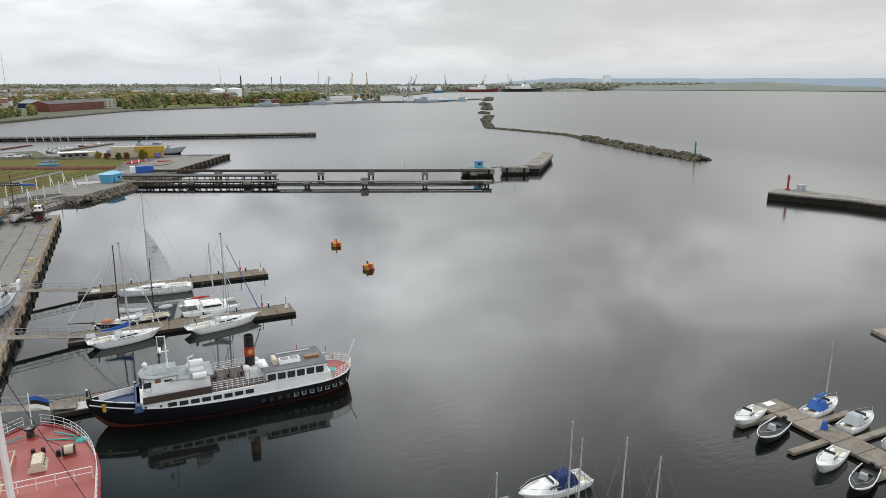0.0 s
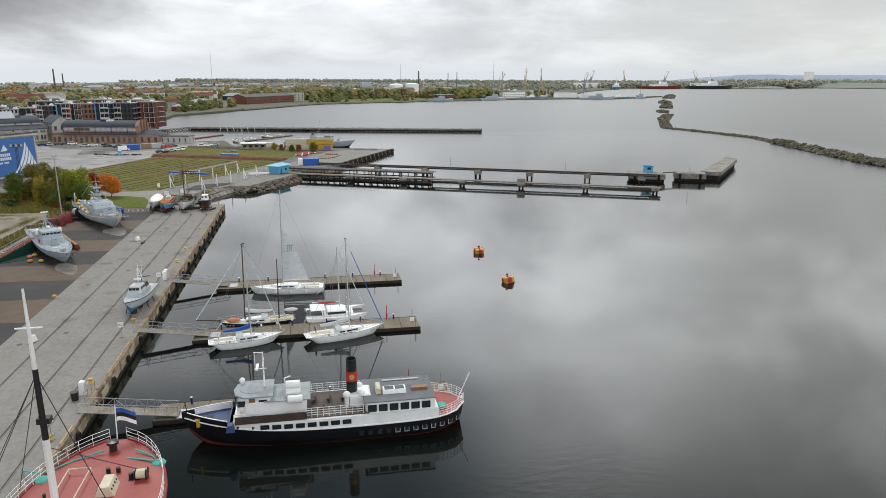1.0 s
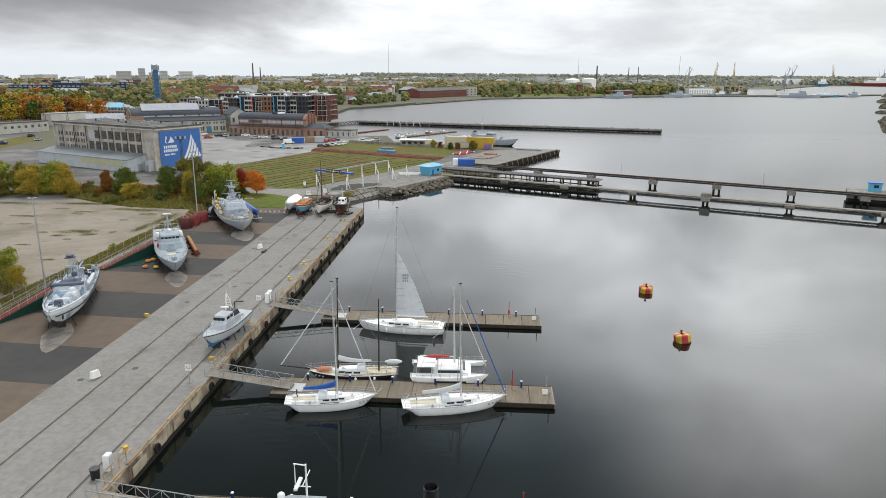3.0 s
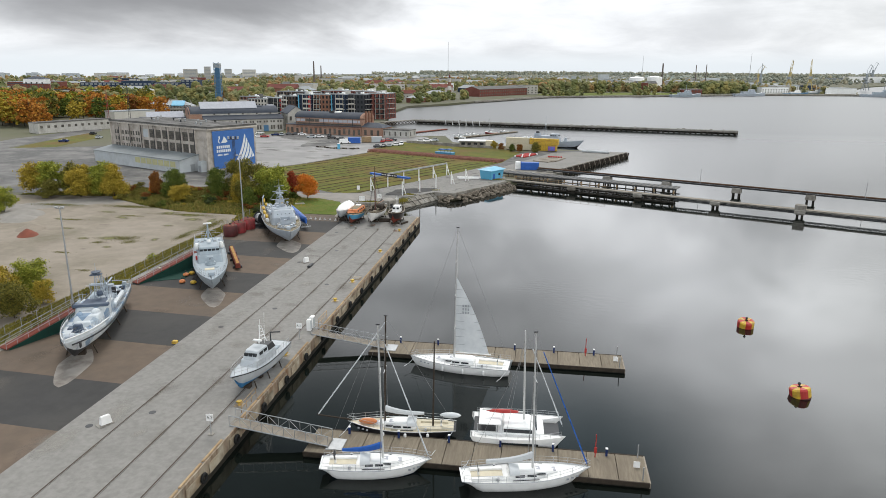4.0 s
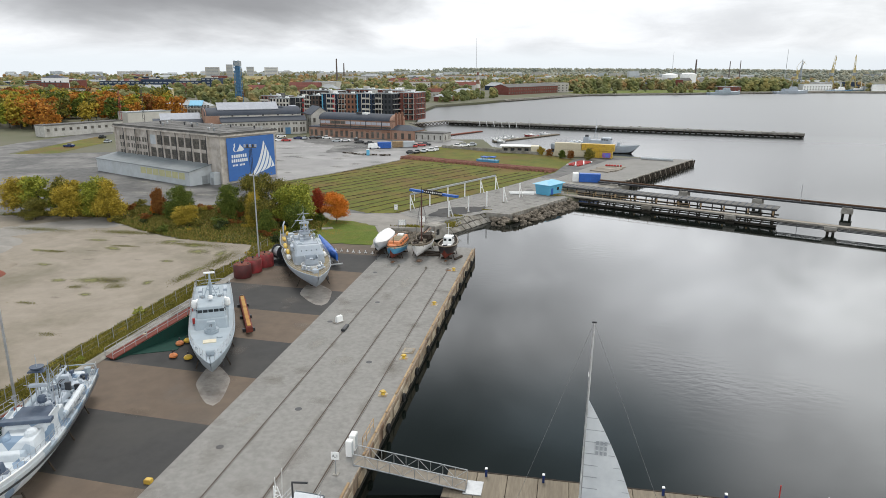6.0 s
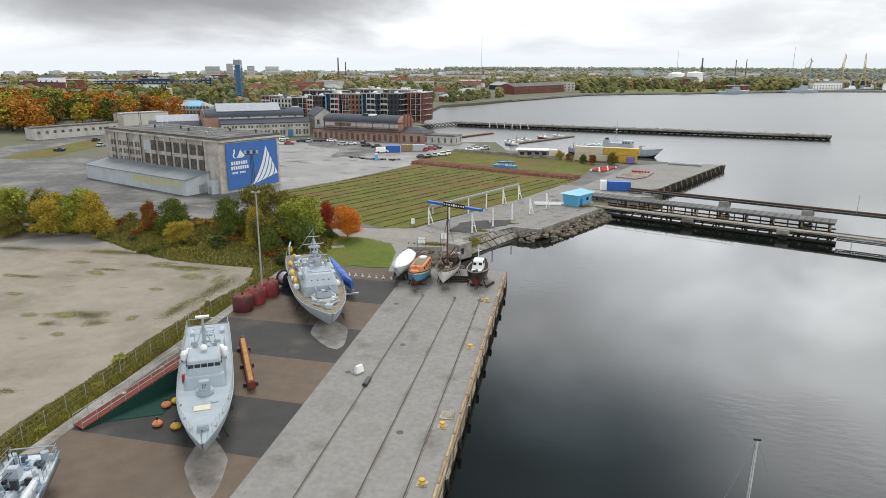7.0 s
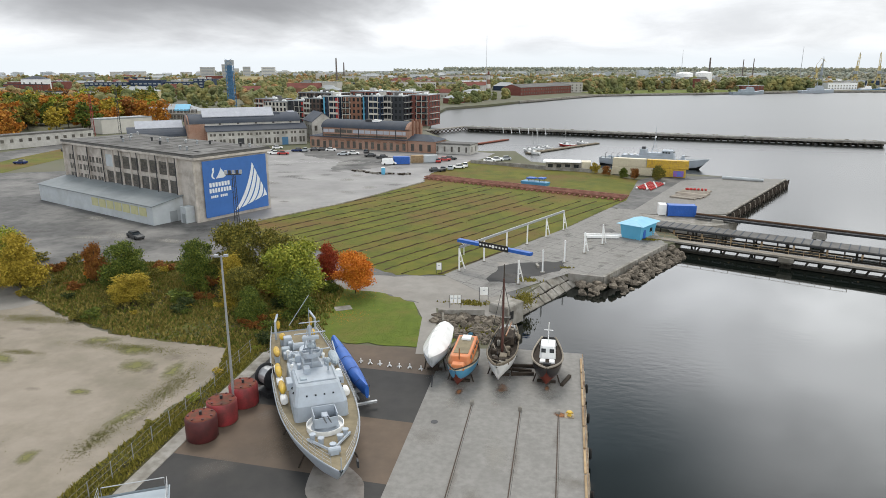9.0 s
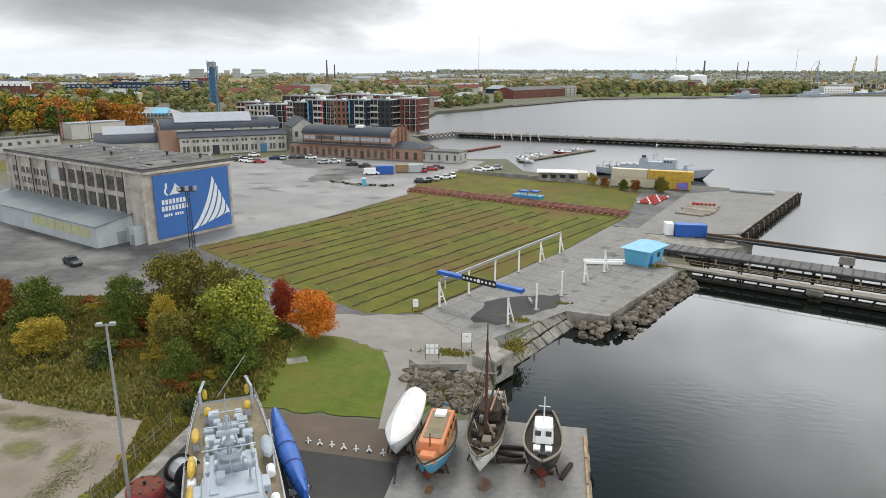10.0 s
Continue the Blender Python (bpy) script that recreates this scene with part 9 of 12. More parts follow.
    part("boat_boom", Geo().rod((-2.5, 3.3, z + 0.4), (-8.5, 3.4, z + 1.4), 0.09), paint, t)
    part("life_ring", Geo().turned([(0.22, -0.05), (0.38, -0.05), (0.38, 0.05), (0.22, 0.05)], 12), ORANGE, t).matrix_basis = pose(4.6, -2.3, z + 1.0, 90, 0, 0)
    part("whip_aerial", Geo().rod((-13.6, -0.8, z + 1.8), (-16.4, 2.0, z + 4.4), 0.028, n=4), NAVY_GREY, t, "long leaning aerial")
    part("breakwater", Geo().line([(10.2, -1.8, h.z(0.82) + 0.15), (13.2, -0.2, h.z(0.9) + 0.3), (10.2, 1.8, h.z(0.82) + 0.15)], 0.14, 5), paint, t)


warship("small patrol ship in white and blue camouflage on blocks", (-41.2, 112.7), (-50.3, 136.4), 5.0, 2.55, CAMO, CAMO, ship_one, 0.7, 1.1, 2.6, STEEL_DARK)
warship("sleek grey patrol ship with a bare fore deck, on blocks", (-36.7, 139.1), (-51.0, 165.9), 5.5, 2.55, NAVY_LIGHT, NAVY_LIGHT, ship_two, 0.7, 0.7, 2.6, NAVY_LIGHT, 0.9)
warship("grey minesweeper with yellow floats and tan decks, on blocks", (-35.9, 169.7), (-51.6, 198.6), 7.4, 2.5, NAVY_GREY, DECK_TAN, ship_three, 0.7, 1.0, 2.6, NAVY_GREY)

# ---- pale pointed patches on the apron at the bows ----
BOW_PATCH = mat("pale_ground_patch", (0.30, 0.275, 0.25), (0.235, 0.212, 0.19), 0.5, 0.9, c3=(0.14, 0.12, 0.105), big=0.35, amount=0.9)
for bx, by, sx_, sy_, ahead, back, wd in ((-41.2, 112.7, -50.3, 136.4, 3.6, 7.0, 2.5), (-36.7, 139.1, -51.0, 165.9, 3.2, 6.5, 2.4), (-36.3, 170.2, -51.6, 198.6, 3.4, 7.0, 3.2)):
    d = Vector((bx - sx_, by - sy_, 0)).normalized()
    n = Vector((-d.y, d.x, 0))
    tip = Vector((bx, by, 0)) + d * ahead
    rows = [(u, wd * math.sqrt(u) * (1.0 if u < 0.6 else 1.0 - 0.7 * (u - 0.6) / 0.4)) for u in [i / 14 for i in range(15)]]
    pts = [tip - d * ((ahead + back) * u) + n * w_ for u, w_ in rows] + [tip - d * ((ahead + back) * u) - n * w_ for u, w_ in reversed(rows[1:])]
    zone("painted_wave", [(p.x, p.y) for p in pts], 1.962, BOW_PATCH, "pale pointed patch on the apron at a ship's bow", 0.005)

# ---- quay furniture ----
for y in (42, 53, 64, 75.3, 88.4, 108.7, 121.6, 141.8, 151.3, 170.5, 188.0):
    b = thing("bollard", "yellow painted mooring bollard on the quay edge", "bollard", -18.5, y, 2.0, group="quay bollards")
    part("post", Geo().turned([(0.26, 0), (0.22, 0.08), (0.17, 0.28), (0.26, 0.4), (0.27, 0.5), (0.08, 0.55)], 12), YELLOW, b, smooth=True)
    part("base_plate", Geo().box(0, 0, 0, 0.95, 0.95, 0.05), RUST_CONCRETE, b)
    part("horn", Geo().rod((-0.36, 0, 0.36), (0.36, 0, 0.36), 0.08, n=8), YELLOW, b)
sign_m = Geo().box(0, 0, 1.45, 0.72, 0.05, 0.72).mesh("board", [WHITE])
for y, text in ((126.9, "A.1"), (102.7, "A.2"), (76.3, "A.3")):
    s = thing("berth_sign", "square white berth sign on a grey post", "sign", -18.65, y, 2.0, 0, group="berth signs")
    piece("board", sign_m, s)
    part("post", Geo().rod((0, 0.04, 0), (0, 0.04, 2.2), 0.05), ALU, s)
    part("foot", Geo().box(0, 0.04, 0, 0.5, 0.5, 0.08), OLD_CONCRETE, s)
    fc = bpy.data.curves.new("lettering", "FONT")
    fc.body, fc.size, fc.extrude, fc.align_x = text, 0.42, 0.004, "CENTER"
    tmp = bpy.data.objects.new("lettering", fc)
    scene.collection.objects.link(tmp)
    bpy.context.view_layer.update()
    me = bpy.data.meshes.new_from_object(tmp.evaluated_get(bpy.context.evaluated_depsgraph_get()))
    bpy.data.objects.remove(tmp)
    me.materials.clear()
    me.materials.append(BLACK)
    lt = piece("lettering", me, s, pose(0, -0.035, 1.68, 90, 0, 0))
for y, w in ((131.2, 1.1), (85.4, 0.9), (130.0, 0.7)):
    e = thing("power_cabinet", "white electric supply cabinet on the quay", "cabinet", -18.4, y, 2.0)
    part("body", Geo().box(0, 0, 0, 0.55, w * 0.8, 1.55, bev=0.06), WHITE, e)
    part("door", Geo().box(0.29, 0, 0.15, 0.03, w * 0.65, 1.2), PALE_SHED, e)
bn = thing("litter_bin", "black litter bin beside the gangway", "bin", -18.8, 84.0, 2.0)
part("body", Geo().turned([(0.36, 0), (0.42, 0.9), (0.36, 0.92)], 12), BLACK, bn)
part("rim", Geo().turned([(0.38, 0.9), (0.45, 0.9), (0.45, 0.98), (0.38, 0.98)], 12), STEEL_DARK, bn)
for x, y in ((-29.8, 102.9), (-30.0, 161.3)):
    b = thing("concrete_block", "white concrete block standing on the quay", "block", x, y, 2.0, 60)
    part("body", Geo().box(0, 0, 0, 1.1, 0.55, 0.95, top=(0.8, 0.65), bev=0.06), WHITE, b)
    part("base_slab", Geo().box(-0.1, 0, 0, 1.5, 0.8, 0.1), OLD_CONCRETE, b)
for x, y in ((-31.2, 102.3), (-30.6, 129.1), (-26.2, 137.2), (-26.6, 105.8), (-31.3, 161.2), (-31.5, 184.5), (-22.3, 149.5), (-27, 170)):
    solid("manhole_cover", Geo().turned([(0.36, 2.0), (0.36, 2.02), (0.30, 2.026)], 14, (x, y)), STEEL_DARK, "dark round manhole cover in the quay", "manhole", "manhole covers")
sm = thing("ground_light", "small yellow marker box at the quay's inner border", "marker", -33.8, 122.9, 1.96)
part("box", Geo().box(0, 0, 0, 0.6, 0.5, 0.4, bev=0.06), YELLOW, sm)
rl = thing("rail_clamp", "black steel clamp lying on the crane rail", "clamp", -28.4, 159.0, 2.03)
part("body", Geo().box(0, 0, 0, 0.5, 1.9, 0.35, bev=0.08), STEEL_DARK, rl)
for y in (83.3, 107.2, 131.4):
    g = Geo()
    for z in (0.55, 1.05):
        g.rod((-17.6, y, 2 + z), (-17.6, y + 3.6, 2 + z), 0.04, n=5)
    for k in range(4):
        g.rod((-17.6, y + k * 1.2, 2.0), (-17.6, y + k * 1.2, 3.05), 0.04, n=5)
    solid("hand_rail", g, YELLOW_EDGE, "faded hand rail beside the gangway", "railing")
hatch_q = thing("quay_hatch", "pale concrete hatch slab by the quay edge", "slab", -18.4, 153.5, 2.0)
part("slab", Geo().box(0, 0, 0, 1.4, 1.6, 0.10, bev=0.03), RUST_CONCRETE, hatch_q)
part("lid", Geo().box(0, 0, 0.10, 0.9, 1.1, 0.03), OLD_CONCRETE, hatch_q)

# mooring buoys
for x, y, tl in ((42.0, 146.6, 8), (42.3, 124.8, -10)):
    b = thing("mooring_buoy", "large mooring buoy quartered in red and yellow", "buoy", x, y, 0.0, 30, group="mooring buoys")
    drum_b = part("drum", Geo().turned([(1.2, -0.8), (1.35, -0.6), (1.35, 0.0)], 16), DARK_RED, b, smooth=True)
    for k in range(8):
        a0, a1 = 2 * math.pi * k / 8, 2 * math.pi * (k + 1) / 8
        ring = [[(r * math.cos(a), r * math.sin(a), z) for r, z in ((1.36, 0.0), (1.36, 1.05), (1.2, 1.25), (0.3, 1.3))] for a in [a0 + (a1 - a0) * i / 3 for i in range(4)]]
        part("segment", Geo().loft(ring, caps=False, closed=False), RED if k % 2 else YELLOW, b, "red segment" if k % 2 else "yellow segment")
    part("ring_bolt", Geo().rod((0, 0, 1.2), (0, 0, 1.7), 0.12).ball((0, 0, 1.75), 0.22), STEEL_DARK, b)
    b.rotation_euler = (radians(tl), radians(-6), 0.5)
    b.scale = (0.84, 0.84, 0.84)

# ---- pilot boat on the quay ----
pb = thing("pilot_boat", "small grey pilot launch on chocks at the quay edge", "boat", -19.2, 115.3, 2.0, -95)
PILOT = mat("pale_launch_grey", (0.48, 0.51, 0.54), (0.42, 0.45, 0.475), 0.8, 0.45, c3=(0.34, 0.36, 0.38), big=0.4, amount=0.5)
pb.scale = (0.94, 0.86, 0.92)
ph = Hull(12.6, 3.5, 0.5, 2.3, 0.7, 0.0, 0.8, 1.4, 2.2, 1.2, 0.1)
part("hull", ph.skin(20), [PILOT, PILOT, PILOT, BOTTOM_BLUE], pb, smooth=True)
part("deck", ph.deck_geo(0.01, 0.985, 0.05, -0.03), PILOT, pb)
g = Geo()
house(g, -2.6, 2.6, 2.5, 2.3, 3.2, 0.5, 0.2, 0.92)
part("cabin", g, PILOT, pb)
g = Geo()
house(g, -0.9, 1.9, 2.2, 3.2, 4.1, 0.6, 0.1, 0.86)
part("wheelhouse", g, PILOT, pb)
g = Geo()
house(g, -2.7, -0.9, 2.1, 3.2, 3.95, 0.0, 0.4, 0.86)
part("canopy", g, STEEL_DARK, pb, "dark canvas canopy behind the wheelhouse")
for y in (-0.6, 0, 0.6):
    part("window", Geo().box(1.6, y, 3.5, 0.2, 0.5, 0.38), GLASS, pb)
for side in (1, -1):
    for x in (-0.2, 0.8):
        part("window", Geo().box(x, side * 1.0, 3.5, 0.75, 0.12, 0.38), GLASS, pb)
    part("guard_rail", ph.guard(0.05, 0.95, side, 0.8, 2, 14, 0.1, 0.018), ALU, pb)
    part("rubbing_strake", ph.cap_rail(0.0, 0.98, 0.07, -0.12)[0 if side == 1 else 1], BLACK, pb)
lattice(pb, -1.0, 4.3, 2.2, 0.5, WHITE)
part("radar", Geo().box(-0.2, 0, 4.75, 0.3, 1.2, 0.2, bev=0.05), WHITE, pb)
part("whip_aerial", Geo().rod((-0.8, 0.6, 4.3), (-1.0, 0.7, 8.2), 0.02, n=4), WHITE, pb)
part("engine_hatch", Geo().box(-3.6, 0, 2.28, 1.5, 1.5, 0.25, bev=0.05), NAVY_LIGHT, pb)
part("stern_gallows", Geo().line([(-5.4, -1.2, 2.3), (-5.4, -1.2, 3.7), (-5.4, 0.3, 3.9)], 0.10, 6), STEEL_DARK, pb)
part("fore_hatch", Geo().box(3.8, 0, 2.4, 0.8, 0.8, 0.15, bev=0.03), NAVY_LIGHT, pb)
cradle(pb, ph, (0.25, 0.5, 0.72))

# ---- four boats on the quay's end ----
def cradle_beams(t, h, ground=0.0):
    for x in (h.x(0.25), h.x(0.65)):
        part("cradle_beam", Geo().box(x, 0, ground, 0.28, h.B * 0.6, 0.25), WOOD_DARK, t)
    cradle(t, h, (0.25, 0.65), ground)


wb = thing("covered_boat", "boat wrapped in white shrink film on a trailer", "boat", -33.65, 197.6, 2.0, -90)
wh = Hull(10.2, 2.9, 1.0, 2.6, 0.4, 0.1, 0.75, 1.2, 2.2, 0.9, 0.2)
part("wrapped_hull", wh.skin(18), [SAIL, SAIL, SAIL, SAIL], wb)
rows = []
for i in range(12):
    s = 0.0 + i / 11
    a, b = wh.edge(s, 1, 0.0), wh.edge(s, -1, 0.0)
    hgt = 1.3 * math.sin(math.pi * min(1, 0.15 + s * 0.8)) ** 0.8 + 0.12 * (i % 2)
    rows.append([tuple(a), (a.x, a.y * 0.45, a.z + hgt * 0.75), (a.x, 0, a.z + hgt), (b.x, b.y * 0.45, b.z + hgt * 0.75), tuple(b)])
part("film_cover", Geo().loft(rows), WHITE_GLOSS, wb, "white shrink-film tent")
cradle_beams(wb, wh)
part("drawbar", Geo().beam((4.0, 0.2, 0.5), (6.6, 0.6, 0.4), 0.15, 0.15), STEEL_DARK, wb)
for side in (1, -1):
    whl = part("wheel", Geo().turned([(0.2, -0.12), (0.42, -0.12), (0.42, 0.12), (0.2, 0.12)], 14), RUBBER, wb)
    whl.matrix_basis = pose(-1.0, side * 1.5, 0.42, 90, 0, 0)

ob_ = thing("lifeboat", "old orange and blue lifeboat on timber blocks", "boat", -30.3, 195.4, 2.0, -91)
oh = Hull(10.8, 3.5, 0.45, 2.3, 0.75, 0.6, 0.18, 1.0, 2.0, 0.9, 0.2)
part("hull", oh.skin(22), [CREAM, HULL_BLUE, HULL_BLUE, RED_OXIDE], ob_, smooth=True)
part("deck", oh.deck_geo(0.02, 0.985, 0.1, -0.15), DECK_TAN, ob_)
for g in oh.cap_rail(0.0, 0.99, 0.09, 0.0, 20):
    part("rubbing_strake", g, WOOD_DARK, ob_)
g = Geo()
house(g, -3.8, 3.0, 2.5, 2.3, 3.3, 0.5, 0.3, 0.85)
part("cabin", g, ORANGE, ob_, "orange cabin top")
part("cabin_roof", Geo().box(-0.6, 0, 3.3, 4.6, 1.6, 0.06), DECK_TAN, ob_)
part("fore_cover", Geo().box(3.6, 0, 2.5, 1.4, 1.6, 0.5, top=(0.7, 0.8), bev=0.08), ORANGE, ob_)
part("roof_hatch", Geo().box(-2.4, 0, 3.36, 1.1, 1.0, 0.25, bev=0.05), WHITE, ob_)
for side in (1, -1):
    for x in (-2.6, -1.2, 0.2, 1.6):
        part("window", Geo().box(x, side * 1.17, 2.75, 0.7, 0.06, 0.3), GLASS, ob_)
part("mast_stub", Geo().rod((2.6, 0, 2.4), (2.6, 0, 4.3), 0.07), WOOD_VARNISH, ob_)
cradle_beams(ob_, oh)

wo = thing("wooden_ketch", "derelict dark wooden sailing boat with a bare mast", "boat", -26.1, 198.0, 2.0, -91)
wk = Hull(13.2, 3.4, 0.5, 2.4, 0.9, 0.3, 0.55, 1.4, 2.2, 1.0, 0.4)
part("hull", wk.skin(22), [WOOD, WHITE, WHITE, WHITE], wo, "flaking white planked hull", smooth=True)
part("deck", wk.deck_geo(0.02, 0.985, 0.1, -0.35), WOOD_DARK, wo, "dark rotting deck")
for g in wk.cap_rail(0.0, 0.99, 0.10, 0.0, 20):
    part("gunwale", g, WOOD, wo)
part("mast", spar((0.8, 0, 2.2), (0.7, 0, 11.0), 0.16, 0.11), mat("brown_red_spar", (0.10, 0.035, 0.025), (0.07, 0.03, 0.022), 2, 0.6), wo, "brown-red wooden mast")
part("mast_top", spar((0.7, 0, 9.4), (0.68, 0, 12.6), 0.08, 0.05), WOOD_DARK, wo)
part("boom", spar((0.5, 0, 3.6), (-5.4, 0.1, 3.9), 0.11), WOOD_DARK, wo)
part("gaff", spar((-0.2, 0.3, 3.9), (-5.0, 0.5, 3.7), 0.09), WOOD_VARNISH, wo)
g = Geo()
house(g, -4.0, -1.2, 2.2, 2.3, 3.2, 0.2, 0.2, 0.9)
part("deckhouse", g, WOOD_DARK, wo)
rngk = random.Random(5)
for k, (x, y, w_) in enumerate([(2.6, 0.3, 1.1), (3.6, -0.4, 0.8), (-5.2, 0.6, 0.9), (1.6, -0.8, 0.7), (4.4, 0.3, 0.6)] + [(rngk.uniform(-5.6, 4.2), rngk.uniform(-1.2, 1.2), rngk.uniform(0.25, 0.7)) for _ in range(22)]):
    part("deck_clutter", Geo().box(x, y, 2.3, w_, w_ * 0.7, 0.5 + 0.1 * (k % 2), rz=20 * k, bev=0.08), (WOOD, WOOD_DARK, WOOD_GREY, WOOD_DARK, OLD_CONCRETE)[k % 5], wo)
for k in range(9):
    u = rngk.uniform(-5, 4)
    part("loose_spar", spar((u, rngk.uniform(-1.4, 1.4), 2.5), (u + rngk.uniform(1.5, 4) * rngk.choice((-0.5, 0.6)), rngk.uniform(-1.4, 1.4), rngk.uniform(2.6, 3.4)), 0.06), (WOOD, WOOD_DARK, WOOD_GREY)[k % 3], wo)
stays(wo, [((0.7, 0, 10.6), wk.edge(0.45, 1)), ((0.7, 0, 10.6), wk.edge(0.45, -1)), ((0.7, 0, 10.6), wk.edge(0.55, 1)), ((0.7, 0, 10.6), wk.edge(0.55, -1)), ((0.7, 0, 10.8), Vector((wk.x(0.98), 0, wk.z(1))))], 0.02, BLACK)
for side in (1, -1):
    part("rope_coil", Geo().ball((-2.8, side * 1.6, 2.7), 0.4, squash=(1.6, 0.5, 0.8)), WOOD, wo)
cradle_beams(wo, wk)
lb_ = thing("workboat", "small old workboat with a white wheelhouse on props", "boat", -21.0, 196.4, 2.0, -90)
lh = Hull(8.8, 3.4, 0.5, 2.6, 0.5, 0.4, 0.45, 0.8, 2.4, 0.8, 0.3)
part("hull", lh.skin(20), [WOOD_DARK, HULL_BLACK, HULL_BLACK, RED_OXIDE], lb_, smooth=True)
part("deck", lh.deck_geo(0.02, 0.985, 0.1, -0.2), WOOD_DARK, lb_, "dark worn wooden deck")
for g in lh.cap_rail(0.0, 0.99, 0.11, 0.0, 20):
    part("gunwale", g, WOOD_GREY, lb_)
g = Geo()
house(g, -1.9, 0.7, 1.8, 2.4, 3.8, 0.45, 0.1, 0.86)
part("wheelhouse", g, WHITE, lb_)
for y in (-0.5, 0.5):
    part("window", Geo().box(0.42, y * 0.9, 3.15, 0.2, 0.5, 0.4), GLASS, lb_)
for side in (1, -1):
    part("window", Geo().box(-0.4, side * 0.9, 3.35, 0.7, 0.08, 0.45), GLASS, lb_)
    part("side_locker", Geo().box(1.7, side * 0.5, 2.4, 0.8, 0.6, 0.4, bev=0.06), WHITE, lb_)
part("mast", Geo().line([(-0.8, 0, 3.7), (-0.8, 0, 6.2)], 0.06).rod((-0.8, -0.5, 5.3), (-0.8, 0.5, 5.3), 0.04), WHITE, lb_)
part("engine_box", Geo().box(-2.8, 0, 2.4, 1.1, 1.2, 0.6, bev=0.08), WHITE, lb_)
part("winch", Geo().rod((2.9, -0.4, 2.9), (2.9, 0.4, 2.9), 0.16, n=10), STEEL_DARK, lb_)
cradle_beams(lb_, lh)
for k, (x, y, l, a) in enumerate(((-23.9, 198.5, 3.4, 5), (-24.2, 197.4, 3.0, -8), (-23.7, 196.4, 2.6, 12), (-18.9, 195.6, 2.6, 70))):
    solid("timber_baulk", Geo().box(0, 0, 0, l, 0.35, 0.35, bev=0.05), WOOD_DARK, "dark baulk of timber lying on the quay", "timber", "timber baulks", at=(x, y, 2.0), rz=a)


def stain_mat(name, colour, strength, edge=0.35):
    """A soft-edged uneven spot that lets the ground show through."""
    m = bpy.data.materials.new(name)
    m.use_nodes = True
    t = m.node_tree
    b = t.nodes["Principled BSDF"]
    b.inputs["Base Color"].default_value = (*colour, 1)
    b.inputs["Roughness"].default_value = 0.85
    obj = t.nodes.new("ShaderNodeTexCoord").outputs["Object"]
    far = t.nodes.new("ShaderNodeVectorMath")
    far.operation = "LENGTH"
    t.links.new(obj, far.inputs[0])
    n = t.nodes.new("ShaderNodeTexNoise")
    n.inputs["Scale"].default_value, n.inputs["Detail"].default_value, n.inputs["Roughness"].default_value = 1.1, 6.0, 0.7
    t.links.new(t.nodes.new("ShaderNodeNewGeometry").outputs["Position"], n.inputs["Vector"])
    add_n = t.nodes.new("ShaderNodeMath")
    add_n.operation = "MULTIPLY_ADD"
    t.links.new(n.outputs[0], add_n.inputs[0])
    add_n.inputs[1].default_value = 1.3
    t.links.new(far.outputs["Value"], add_n.inputs[2])
    r = t.nodes.new("ShaderNodeMapRange")
    t.links.new(add_n.outputs[0], r.inputs[0])
    r.inputs[1].default_value, r.inputs[2].default_value, r.inputs[3].default_value, r.inputs[4].default_value = 1.5, 1.5 - edge - 0.45, 0.0, strength
    t.links.new(r.outputs[0], b.inputs["Alpha"])
    return m


STAIN_RUST = stain_mat("rust_stain", (0.24, 0.10, 0.035), 1.0, 0.1)
STAIN_WASH = stain_mat("pale_wash_stain", (0.34, 0.32, 0.285), 0.45, 0.2)
DARK_SPOT = stain_mat("dark_spot", (0.10, 0.095, 0.085), 0.4)
STAIN_DIRT = stain_mat("brown_dirt_stain", (0.15, 0.115, 0.08), 0.26)
STAIN_DUST = stain_mat("grey_dust_stain", (0.25, 0.215, 0.185), 0.22)
stain_disc = {m.name: Geo().add([(1.45 * math.cos(a), 1.45 * math.sin(a), 0.0) for a in [2 * math.pi * k / 14 for k in range(14)]], [tuple(range(14))]).mesh("stain", [m]) for m in (STAIN_RUST, STAIN_WASH, DARK_SPOT, STAIN_DIRT, STAIN_DUST)}
stain_level = [0.0]


def stain(parent, m, x, y, rx, ry, rz=0.0, z=2.0):
    stain_level[0] = (stain_level[0] + 1) % 5
    piece("stain", stain_disc[m.name], parent, pose(x, y, z + 0.014 + 0.005 * stain_level[0], 0, 0, rz) @ Matrix.Diagonal((rx, ry, 1, 1)))


# washed and rusty ground round the boats at the quay end, darker under each hull
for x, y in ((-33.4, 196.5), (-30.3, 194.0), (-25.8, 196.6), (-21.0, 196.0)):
    stain(quay, DARK_SPOT, x, y, 1.9, 3.6)
for x, y in ((-30.2, 188.8), (-25.7, 191.6), (-20.6, 192.2)):
    stain(quay, STAIN_WASH, x, y, 1.4, 1.7)
stain(quay, STAIN_RUST, -25.7, 192.8, 0.9, 1.6)
stain(quay, STAIN_RUST, -30.1, 191.2, 0.5, 0.9)
stain(quay, STAIN_RUST, -20.9, 193.6, 0.4, 0.8)
stain(quay, STAIN_WASH, -25.9, 189.2, 0.8, 0.8)
stain(quay, STAIN_RUST, -19.4, 188.0, 0.9, 0.7)
rng = random.Random(52)
